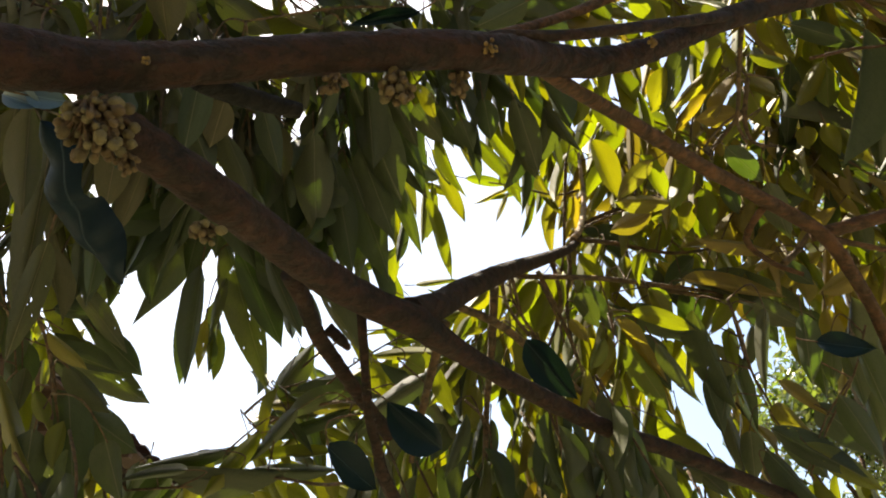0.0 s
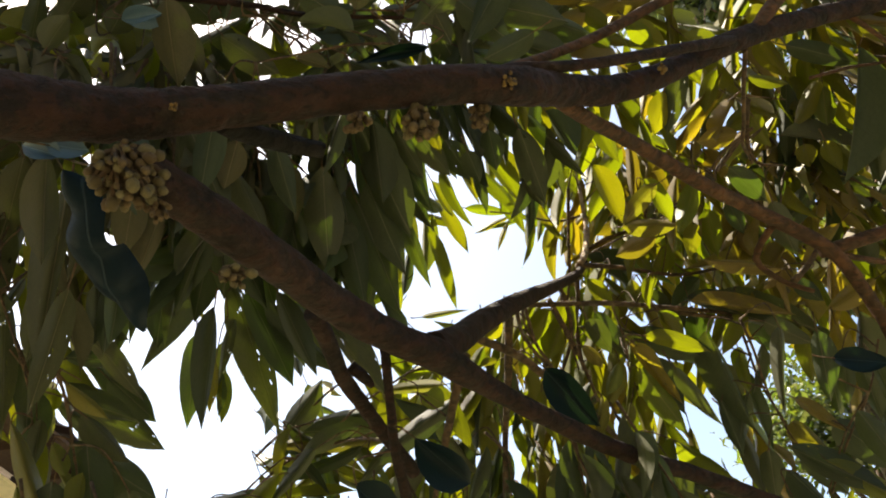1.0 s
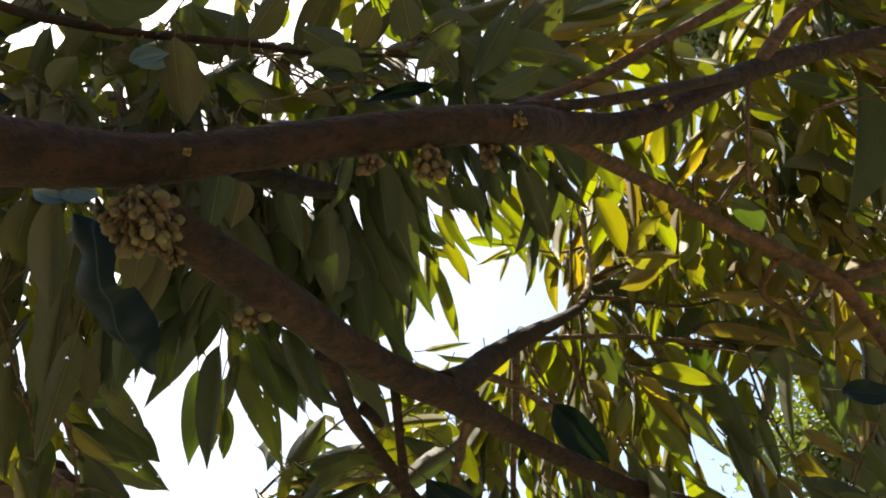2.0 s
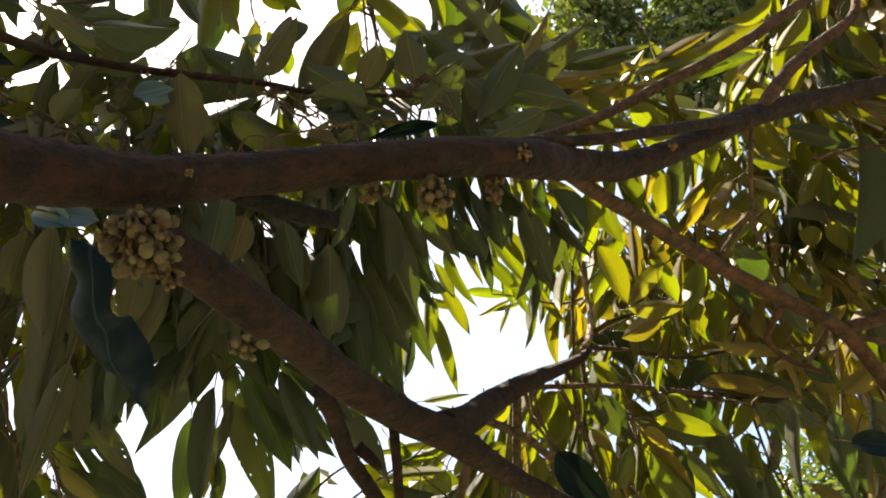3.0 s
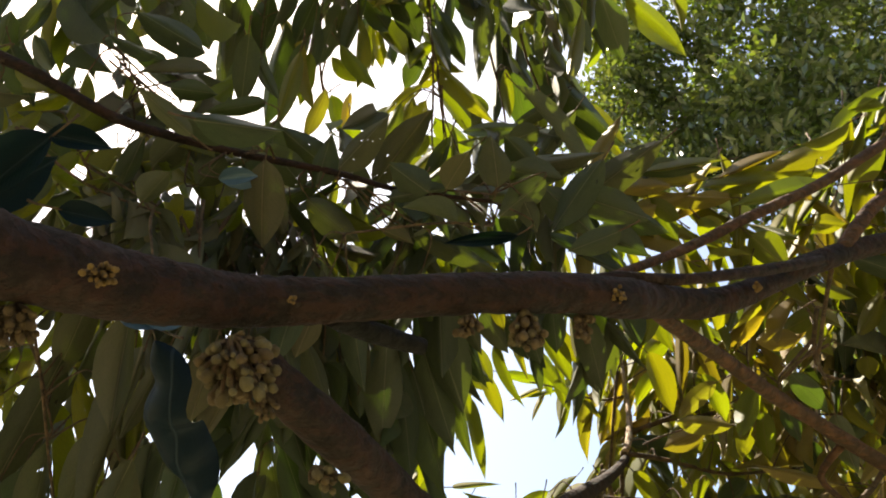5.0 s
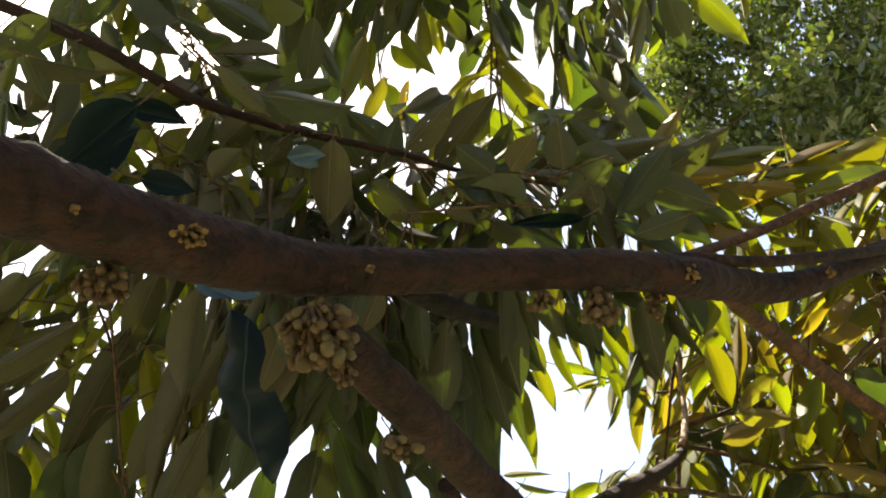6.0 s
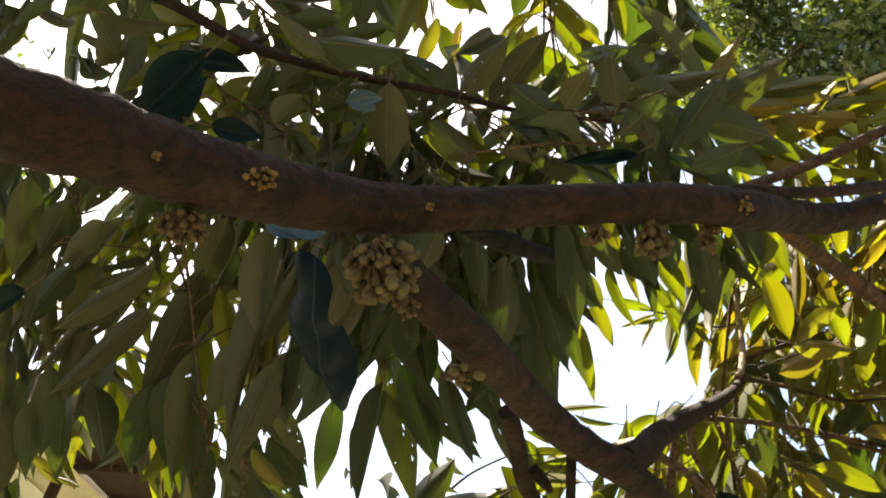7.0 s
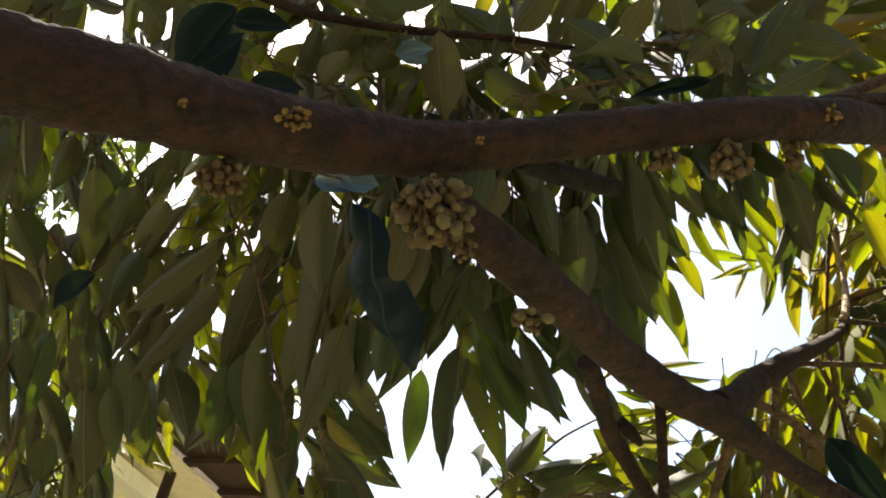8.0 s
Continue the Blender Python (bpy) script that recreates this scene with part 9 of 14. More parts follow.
silver_leaf("tw15", (-1.216, 1.734, 2.713), (-1.089, 1.702, 2.678), 0.027, (-0.80, 0.40, 0.44))
leaf("tw1", (-0.709, 0.940, 2.906), (-0.647, 0.870, 2.784), 0.028, (-0.92, 0.28, 0.26))
young_leaf("tw15", (-1.166, 2.039, 2.682), (-1.033, 1.938, 2.619), 0.042, (-0.26, 0.75, 0.61))
leaf("low6", (0.050, 1.849, 2.378), (0.040, 1.946, 2.272), 0.025, (0.22, 0.59, 0.78))
bronze_leaf("up2", (0.586, 1.307, 3.129), (0.531, 1.367, 3.002), 0.023, (0.33, 0.82, 0.47))
young_leaf("right4", (0.725, 1.724, 2.750), (0.786, 1.758, 2.615), 0.025, (0.45, 0.81, 0.38))
young_leaf("hangE", (0.183, 1.649, 2.338), (0.201, 1.700, 2.228), 0.023, (-0.20, 0.88, 0.43))
silver_leaf("mesh1", (0.254, 1.207, 3.099), (0.154, 1.228, 2.957), 0.033, (0.03, 0.67, 0.74))
leaf("tw14", (-1.071, 1.128, 2.696), (-1.151, 1.176, 2.625), 0.026, (0.06, 0.94, 0.33))
leaf("tw4", (-0.018, 1.241, 3.714), (-0.007, 1.303, 3.594), 0.032, (0.17, 0.22, 0.96))
leaf("tw4", (-0.041, 1.267, 3.658), (0.031, 1.303, 3.536), 0.030, (-0.07, 0.57, 0.82))
leaf("tw4", (-0.033, 1.363, 3.106), (0.010, 1.376, 2.972), 0.028, (0.06, 0.30, 0.95))
young_leaf("up1", (0.401, 1.195, 3.157), (0.453, 1.326, 3.016), 0.028, (0.52, 0.44, 0.73))
bronze_leaf("right4", (1.046, 1.547, 3.147), (1.052, 1.666, 3.018), 0.032, (0.33, 0.51, 0.79))
young_leaf("tw10", (-0.402, 1.854, 2.245), (-0.343, 1.955, 2.161), 0.030, (-0.20, 0.45, 0.87))
leaf("tw2", (-0.210, 1.074, 2.729), (-0.194, 0.990, 2.648), 0.028, (0.06, 0.44, 0.89))
young_leaf("tw1", (-0.614, 1.325, 3.051), (-0.593, 1.383, 2.957), 0.026, (0.08, 0.70, 0.71))
leaf("tw1", (-0.555, 0.966, 3.149), (-0.493, 1.048, 3.074), 0.029, (-0.05, 0.84, 0.54))
young_leaf("tw5", (-0.879, 1.502, 3.091), (-0.819, 1.385, 3.063), 0.031, (-0.73, 0.59, 0.35))
leaf("tw1", (-0.678, 1.109, 2.879), (-0.626, 1.056, 2.779), 0.026, (-0.60, 0.47, 0.65))
leaf("tw10", (-0.297, 1.554, 2.267), (-0.387, 1.616, 2.193), 0.027, (-0.16, 0.84, 0.52))
leaf("right4", (0.692, 1.594, 3.062), (0.695, 1.682, 2.928), 0.025, (0.57, 0.77, 0.27))
silver_leaf("tw15", (-1.229, 1.123, 2.944), (-1.290, 1.222, 2.801), 0.037, (-0.56, 0.74, 0.37))
young_leaf("tw1", (-0.755, 0.973, 3.038), (-0.699, 1.005, 2.899), 0.036, (-0.68, 0.49, 0.54))
bronze_leaf("long2", (0.664, 1.680, 2.683), (0.581, 1.601, 2.583), 0.021, (-0.22, 0.97, -0.07))
leaf("upper", (-0.234, 1.162, 2.830), (-0.203, 1.201, 2.708), 0.026, (0.15, 0.89, 0.43))
leaf("tw10", (-0.410, 1.783, 2.433), (-0.345, 1.872, 2.395), 0.026, (-0.72, 0.62, 0.31))
young_leaf("mesh1", (0.364, 1.386, 3.116), (0.452, 1.462, 2.968), 0.035, (-0.11, 0.93, 0.34))
young_leaf("tw1", (-0.670, 1.159, 2.844), (-0.621, 1.086, 2.751), 0.028, (-0.12, 0.91, 0.39))
silver_leaf("tw1", (-0.928, 1.206, 2.921), (-0.939, 1.248, 2.787), 0.026, (-0.57, 0.56, 0.60))
young_leaf("tw15", (-1.206, 1.639, 2.887), (-1.117, 1.542, 2.784), 0.037, (-0.01, 0.95, 0.32))
young_leaf("tw15", (-1.025, 1.746, 3.063), (-0.935, 1.643, 2.953), 0.030, (-0.25, 0.68, 0.69))
young_leaf("tw1", (-0.843, 1.104, 3.174), (-0.793, 1.216, 3.096), 0.026, (-0.15, 0.66, 0.74))
young_leaf("tw1", (-0.690, 1.175, 3.086), (-0.575, 1.128, 3.072), 0.023, (0.23, 0.72, 0.65))
silver_leaf("tw15", (-1.211, 1.085, 2.807), (-1.206, 1.074, 2.691), 0.024, (-0.48, 0.21, 0.85))
bronze_leaf("low5", (0.298, 2.157, 2.533), (0.255, 2.237, 2.418), 0.025, (-0.16, 0.91, 0.39))
young_leaf("tw1", (-0.681, 0.956, 2.794), (-0.690, 0.954, 2.656), 0.031, (-0.57, 0.10, 0.82))
young_leaf("up2", (0.722, 1.162, 3.271), (0.670, 1.271, 3.147), 0.031, (0.40, 0.70, 0.59))
leaf("tw10", (-0.137, 1.766, 2.447), (-0.263, 1.876, 2.323), 0.039, (0.36, 0.91, 0.22))
silver_leaf("tw15", (-1.229, 1.438, 3.081), (-1.289, 1.504, 3.006), 0.025, (-0.67, 0.47, 0.57))
young_leaf("tw4", (0.121, 1.069, 3.532), (0.094, 1.172, 3.361), 0.034, (0.17, 0.70, 0.70))
young_leaf("tw15", (-1.464, 1.261, 2.643), (-1.371, 1.364, 2.626), 0.028, (-0.87, 0.17, 0.47))
bronze_leaf("tw4", (0.191, 1.129, 3.192), (0.101, 1.191, 3.030), 0.035, (0.07, 0.70, 0.71))
young_leaf("tw15", (-1.124, 1.608, 3.144), (-1.011, 1.589, 3.107), 0.025, (-0.25, -0.52, 0.82))
young_leaf("far2", (-0.192, 1.997, 2.959), (-0.230, 2.119, 2.869), 0.032, (-0.43, 0.44, 0.79))
silver_leaf("tw14", (-0.974, 0.940, 2.770), (-0.893, 0.853, 2.682), 0.027, (-0.61, 0.27, 0.75))
silver_leaf("tw15", (-1.162, 1.632, 2.615), (-1.007, 1.638, 2.522), 0.035, (-0.66, 0.74, 0.13))
young_leaf("far2", (-0.190, 2.149, 2.696), (-0.303, 2.158, 2.646), 0.025, (0.21, 0.97, -0.10))
bronze_leaf("low3", (0.697, 1.758, 2.713), (0.575, 1.736, 2.640), 0.021, (0.28, 0.45, 0.85))
bronze_leaf("long", (0.306, 1.633, 2.499), (0.399, 1.677, 2.377), 0.027, (0.42, 0.87, 0.27))
young_leaf("tw4", (-0.258, 1.177, 3.295), (-0.289, 1.241, 3.200), 0.028, (-0.23, 0.75, 0.63))
silver_leaf("tw15", (-1.212, 1.720, 2.862), (-1.158, 1.571, 2.806), 0.036, (-0.21, 0.73, 0.65))
leaf("low6", (0.009, 1.736, 2.474), (-0.018, 1.755, 2.320), 0.028, (-0.00, 0.61, 0.79))
bronze_leaf("mesh1", (0.397, 1.220, 3.167), (0.298, 1.314, 3.051), 0.025, (-0.08, 0.83, 0.55))
leaf("tw4", (0.166, 1.098, 3.756), (0.167, 1.219, 3.659), 0.026, (0.06, -0.06, 1.00))
young_leaf("mesh1", (0.641, 1.466, 3.106), (0.554, 1.555, 2.993), 0.024, (0.17, 0.67, 0.72))
leaf("upper", (-1.024, 1.052, 3.377), (-0.985, 1.040, 3.249), 0.029, (-0.50, 0.66, 0.55))
leaf("upper", (-0.260, 1.053, 2.813), (-0.187, 1.001, 2.689), 0.029, (-0.05, 0.55, 0.83))
young_leaf("tw3", (-0.376, 1.291, 3.717), (-0.340, 1.270, 3.595), 0.029, (-0.27, 0.29, 0.92))
young_leaf("tw10", (-0.181, 2.008, 2.623), (-0.167, 2.093, 2.532), 0.021, (-0.55, 0.83, -0.10))
leaf("tw15", (-1.172, 1.052, 3.042), (-1.193, 1.178, 2.950), 0.031, (-0.62, 0.36, 0.69))
leaf("tw1", (-0.870, 0.901, 3.213), (-0.783, 0.951, 3.078), 0.038, (-0.64, -0.26, 0.73))
leaf("right4", (0.948, 1.681, 3.025), (0.945, 1.699, 2.885), 0.022, (0.68, 0.13, 0.73))
young_leaf("far2", (-0.129, 1.629, 2.953), (-0.053, 1.634, 2.853), 0.028, (0.05, 0.98, 0.18))
leaf("upper", (-0.918, 0.752, 2.730), (-0.939, 0.743, 2.620), 0.022, (-0.83, 0.40, 0.39))
leaf("tw1", (-0.881, 0.862, 3.151), (-0.770, 0.891, 2.988), 0.039, (-0.82, 0.22, 0.52))
young_leaf("tw15", (-0.928, 1.734, 2.522), (-0.943, 1.765, 2.379), 0.030, (-0.76, 0.29, 0.59))
leaf("upper", (-0.842, 0.736, 2.875), (-0.853, 0.831, 2.743), 0.038, (-0.60, 0.03, 0.80))
leaf("tw3", (-0.329, 1.209, 3.630), (-0.328, 1.232, 3.506), 0.025, (-0.27, 0.84, 0.47))
leaf("tw10", (-0.569, 1.785, 2.220), (-0.646, 1.793, 2.128), 0.021, (-0.37, 0.91, 0.19))
silver_leaf("upper", (-0.140, 1.050, 2.801), (-0.081, 0.963, 2.677), 0.036, (-0.15, -0.01, 0.99))
silver_leaf("tw15", (-1.213, 1.138, 2.783), (-1.251, 1.197, 2.675), 0.026, (-0.55, 0.62, 0.55))
young_leaf("tw15", (-1.043, 1.926, 2.603), (-0.930, 1.870, 2.543), 0.026, (-0.15, 0.98, -0.08))
young_leaf("tw3", (-0.121, 1.444, 3.627), (-0.048, 1.538, 3.541), 0.027, (-0.10, 0.55, 0.83))
leaf("upper", (-0.959, 0.974, 3.464), (-0.910, 1.062, 3.310), 0.034, (-0.43, 0.33, 0.84))
young_leaf("tw15", (-1.146, 1.576, 3.084), (-1.179, 1.665, 3.017), 0.022, (-0.35, 0.39, 0.85))
young_leaf("up2", (0.742, 1.231, 3.169), (0.614, 1.227, 3.038), 0.033, (0.54, -0.08, 0.84))
silver_leaf("upper", (-0.502, 1.036, 2.760), (-0.504, 1.083, 2.653), 0.023, (0.32, -0.27, 0.91))
leaf("tw4", (-0.224, 1.060, 3.420), (-0.165, 1.132, 3.318), 0.029, (0.19, 0.72, 0.67))
young_leaf("upper", (-0.646, 0.926, 2.683), (-0.606, 0.832, 2.568), 0.036, (-0.61, 0.50, 0.62))
young_leaf("mesh1", (0.478, 1.335, 3.100), (0.534, 1.252, 2.964), 0.024, (0.12, 0.70, 0.70))
young_leaf("up2", (0.853, 1.262, 3.363), (0.827, 1.301, 3.197), 0.025, (0.54, 0.62, 0.57))
young_leaf("tw5", (-0.393, 1.066, 3.460), (-0.381, 1.194, 3.338), 0.034, (0.06, 0.20, 0.98))
young_leaf("tw15", (-1.031, 1.889, 2.949), (-0.886, 1.844, 2.885), 0.033, (-0.51, 0.45, 0.73))
leaf("right4", (0.597, 1.621, 3.008), (0.682, 1.633, 2.887), 0.024, (0.53, 0.42, 0.74))
young_leaf("upper", (-0.369, 1.006, 2.924), (-0.347, 0.918, 2.828), 0.031, (0.31, 0.66, 0.69))
leaf("upper", (-1.159, 1.005, 3.175), (-1.189, 1.061, 3.076), 0.021, (-0.66, 0.47, 0.58))
young_leaf("tw10", (-0.475, 1.777, 2.251), (-0.514, 1.871, 2.136), 0.030, (-0.36, 0.93, 0.08))
silver_leaf("tw15", (-1.343, 1.277, 2.655), (-1.176, 1.240, 2.586), 0.039, (-0.80, 0.14, 0.59))
young_leaf("tw14", (-0.838, 1.027, 2.739), (-0.903, 1.024, 2.647), 0.021, (-0.30, 0.78, 0.55))
leaf("tw10", (-0.705, 2.209, 2.696), (-0.687, 2.104, 2.656), 0.027, (-0.08, 0.99, 0.13))
young_leaf("tw15", (-1.142, 1.765, 2.557), (-1.057, 1.862, 2.449), 0.033, (-0.75, 0.66, -0.05))
young_leaf("low5", (0.147, 1.975, 2.627), (0.084, 2.030, 2.542), 0.024, (0.07, 0.77, 0.63))
silver_leaf("tw14", (-0.761, 1.216, 2.612), (-0.758, 1.223, 2.452), 0.033, (-0.47, 0.51, 0.72))
young_leaf("tw5", (-0.964, 1.552, 3.112), (-0.891, 1.670, 3.094), 0.028, (0.23, 0.84, 0.49))
young_leaf("tw1", (-0.840, 0.966, 2.959), (-0.953, 1.001, 2.921), 0.029, (-0.34, 0.65, 0.68))
young_leaf("tw15", (-1.008, 1.879, 2.572), (-1.000, 1.902, 2.464), 0.021, (-0.34, 0.60, 0.72))
young_leaf("tw15", (-1.253, 1.757, 2.906), (-1.142, 1.752, 2.847), 0.028, (0.67, 0.33, -0.66))
bronze_leaf("right4", (0.695, 1.646, 2.905), (0.775, 1.649, 2.744), 0.032, (0.29, -0.18, 0.94))
leaf("tw10", (-0.576, 1.744, 2.562), (-0.584, 1.830, 2.471), 0.030, (0.44, 0.63, 0.65))
leaf("tw10", (-0.281, 1.464, 2.565), (-0.249, 1.553, 2.496), 0.022, (0.13, 0.63, 0.76))
young_leaf("up2", (0.791, 1.173, 3.396), (0.740, 1.256, 3.282), 0.026, (0.41, 0.06, 0.91))
leaf("upper", (-0.306, 1.235, 2.814), (-0.306, 1.284, 2.692), 0.027, (0.19, 0.61, 0.77))
leaf("tw4", (-0.025, 1.085, 3.797), (0.028, 1.226, 3.679), 0.037, (0.46, 0.17, 0.87))
leaf("tw13", (-0.791, 1.526, 2.378), (-0.653, 1.574, 2.278), 0.032, (-0.12, 0.99, -0.00))
young_leaf("tw1", (-0.727, 0.959, 2.886), (-0.814, 0.994, 2.791), 0.025, (-0.52, -0.67, 0.53))
young_leaf("tw3", (-0.264, 1.494, 3.589), (-0.130, 1.561, 3.501), 0.040, (0.07, 0.26, 0.96))
leaf("low3", (0.579, 1.824, 2.749), (0.545, 1.910, 2.609), 0.025, (0.51, 0.81, 0.30))
bronze_leaf("far1", (0.381, 2.091, 3.088), (0.250, 2.084, 2.984), 0.027, (-0.13, 0.79, 0.60))
young_leaf("tw1", (-0.543, 0.975, 3.075), (-0.640, 1.030, 3.025), 0.027, (-0.28, 0.61, 0.74))
leaf("tw1", (-0.854, 0.950, 3.128), (-0.781, 0.926, 2.967), 0.042, (-0.69, 0.02, 0.72))
young_leaf("pale", (0.216, 1.934, 3.169), (0.177, 1.996, 3.038), 0.026, (0.08, 0.89, 0.45))
silver_leaf("tw15", (-1.122, 1.611, 2.950), (-0.998, 1.477, 2.926), 0.031, (0.12, 0.99, -0.05))
young_leaf("tw15", (-1.105, 1.811, 2.921), (-1.139, 1.721, 2.853), 0.024, (-0.29, 0.79, 0.54))
young_leaf("long", (0.452, 2.133, 2.560), (0.452, 2.161, 2.420), 0.021, (-0.03, 0.95, 0.30))
young_leaf("tw15", (-1.159, 1.534, 2.963), (-1.020, 1.558, 2.926), 0.027, (-0.35, 0.64, 0.68))
young_leaf("pale", (0.488, 1.846, 3.300), (0.500, 1.738, 3.186), 0.022, (0.10, 0.37, 0.92))
young_leaf("upper", (-1.068, 0.930, 2.976), (-1.098, 1.006, 2.883), 0.027, (-0.61, 0.45, 0.65))
silver_leaf("tw14", (-1.099, 1.072, 2.803), (-1.159, 1.116, 2.718), 0.026, (-0.59, 0.27, 0.76))
leaf("tw5", (-1.089, 1.217, 3.413), (-1.065, 1.308, 3.312), 0.031, (-0.60, 0.60, 0.53))
silver_leaf("tw1", (-0.942, 1.191, 3.140), (-1.007, 1.236, 3.057), 0.023, (-0.35, 0.03, 0.94))
young_leaf("tw3", (-0.204, 1.201, 3.613), (-0.296, 1.220, 3.481), 0.036, (-0.43, 0.56, 0.71))
young_leaf("tw5", (-0.709, 1.608, 3.150), (-0.634, 1.531, 3.087), 0.025, (-0.60, 0.14, 0.79))
bronze_leaf("far1", (0.496, 1.772, 3.228), (0.458, 1.623, 3.078), 0.039, (0.16, 0.54, 0.83))
leaf("low5", (0.085, 1.870, 2.536), (0.068, 1.883, 2.420), 0.026, (0.35, 0.86, 0.36))
young_leaf("tw15", (-1.164, 1.854, 2.777), (-1.240, 1.759, 2.771), 0.023, (-0.69, 0.55, 0.47))
silver_leaf("tw1", (-0.791, 0.998, 3.019), (-0.681, 0.942, 2.870), 0.041, (-0.81, 0.46, 0.37))
leaf("upper", (-1.239, 1.148, 3.501), (-1.154, 1.182, 3.384), 0.034, (-0.57, 0.78, 0.26))
young_leaf("tw5", (-0.552, 1.211, 3.839), (-0.520, 1.294, 3.736), 0.026, (-0.11, 0.25, 0.96))
young_leaf("tw15", (-1.205, 1.709, 2.953), (-1.170, 1.725, 2.782), 0.041, (-0.65, -0.31, 0.70))
leaf("tw5", (-0.470, 1.027, 3.369), (-0.479, 1.122, 3.277), 0.030, (0.13, 0.42, 0.90))
bronze_leaf("low4", (0.276, 1.935, 2.730), (0.319, 1.896, 2.518), 0.037, (-0.19, 0.97, 0.15))
leaf("tw10", (-0.447, 1.784, 2.691), (-0.400, 1.851, 2.602), 0.024, (-0.20, 0.69, 0.69))
leaf("hangF", (0.096, 1.986, 2.351), (0.081, 2.095, 2.241), 0.027, (0.52, 0.84, -0.12))
leaf("tw3", (-0.036, 1.284, 3.793), (-0.027, 1.371, 3.688), 0.030, (-0.36, 0.31, 0.88))
leaf("tw4", (-0.057, 1.248, 3.177), (-0.045, 1.300, 3.040), 0.022, (-0.20, 0.98, 0.07))
young_leaf("up2", (0.734, 1.076, 3.248), (0.616, 1.150, 3.167), 0.028, (0.19, 0.20, 0.96))
silver_leaf("tw15", (-1.226, 1.171, 2.568), (-1.215, 1.253, 2.489), 0.020, (-0.77, 0.45, 0.46))
leaf("tw10", (-0.669, 2.045, 2.751), (-0.677, 2.124, 2.663), 0.023, (-0.38, 0.59, 0.71))
young_leaf("up2", (0.815, 1.133, 3.218), (0.904, 1.158, 3.075), 0.031, (-0.33, 0.06, 0.94))
young_leaf("tw15", (-1.063, 1.552, 3.028), (-0.956, 1.549, 3.001), 0.020, (-0.32, 0.48, 0.81))
young_leaf("tw10", (-0.349, 1.983, 2.433), (-0.247, 1.977, 2.377), 0.022, (-0.04, 1.00, -0.06))
young_leaf("tw5", (-0.701, 1.167, 3.795), (-0.702, 1.186, 3.635), 0.029, (0.16, 0.40, 0.90))
young_leaf("tw1", (-0.597, 1.004, 2.869), (-0.634, 0.888, 2.822), 0.024, (0.70, 0.58, 0.42))
leaf("tw5", (-0.389, 1.073, 3.643), (-0.288, 1.141, 3.546), 0.037, (-0.28, 0.41, 0.87))
leaf("tw10", (-0.456, 1.886, 2.762), (-0.419, 1.896, 2.597), 0.030, (-0.21, 0.93, 0.29))
young_leaf("tw15", (-1.161, 1.602, 2.823), (-1.050, 1.641, 2.796), 0.028, (-0.84, 0.47, 0.27))
young_leaf("upper", (-0.790, 0.760, 2.771), (-0.872, 0.771, 2.689), 0.022, (-0.55, 0.16, 0.82))
leaf("upper", (-0.010, 1.118, 3.117), (-0.143, 1.095, 3.062), 0.029, (-0.05, 0.60, 0.80))
young_leaf("right4", (0.912, 1.476, 2.920), (0.922, 1.580, 2.790), 0.025, (0.54, 0.65, 0.54))
leaf("tw4", (-0.132, 1.371, 3.170), (-0.053, 1.391, 3.045), 0.027, (-0.07, 0.56, 0.82))
silver_leaf("tw15", (-1.177, 1.585, 3.152), (-1.130, 1.531, 3.031), 0.026, (-0.18, 0.48, 0.86))
young_leaf("far2", (-0.187, 1.876, 3.043), (-0.203, 1.980, 2.915), 0.033, (-0.35, 0.71, 0.61))
bronze_leaf("long", (0.808, 1.767, 2.523), (0.785, 1.855, 2.388), 0.023, (0.19, 0.98, -0.05))
young_leaf("upper", (-0.434, 0.920, 3.052), (-0.472, 1.028, 2.961), 0.033, (-0.17, 0.62, 0.77))
young_leaf("low3", (0.440, 1.741, 2.811), (0.363, 1.804, 2.689), 0.024, (0.58, 0.28, 0.77))
young_leaf("up2", (0.757, 1.481, 3.413), (0.787, 1.571, 3.240), 0.036, (0.55, 0.15, 0.82))
young_leaf("tw15", (-1.007, 1.711, 2.893), (-0.909, 1.660, 2.841), 0.025, (-0.08, 0.73, 0.68))
young_leaf("low2", (0.018, 1.560, 2.938), (0.140, 1.673, 2.849), 0.033, (-0.04, 0.92, 0.38))
young_leaf("tw10", (-0.684, 1.738, 2.797), (-0.678, 1.773, 2.674), 0.026, (-0.38, 0.60, 0.71))
young_leaf("tw5", (-0.926, 1.024, 3.442), (-0.930, 1.098, 3.332), 0.025, (-0.44, 0.61, 0.66))
young_leaf("tw15", (-1.209, 1.686, 2.841), (-1.113, 1.742, 2.818), 0.022, (-0.21, 0.93, 0.30))
young_leaf("tw10", (-0.390, 1.735, 2.398), (-0.417, 1.775, 2.283), 0.026, (-0.71, 0.70, 0.10))
young_leaf("tw3", (-0.233, 1.239, 3.629), (-0.148, 1.250, 3.531), 0.023, (-0.80, 0.29, 0.52))
silver_leaf("tw15", (-1.147, 1.686, 3.143), (-1.101, 1.609, 3.073), 0.020, (-0.34, 0.73, 0.60))
leaf("right4", (1.007, 2.005, 2.615), (1.022, 2.047, 2.455), 0.030, (0.69, 0.59, 0.42))
young_leaf("right4", (0.682, 1.728, 3.133), (0.579, 1.716, 3.028), 0.026, (0.58, 0.73, 0.35))
young_leaf("tw1", (-0.860, 1.009, 3.011), (-0.875, 1.105, 2.903), 0.027, (-0.49, 0.86, 0.13))
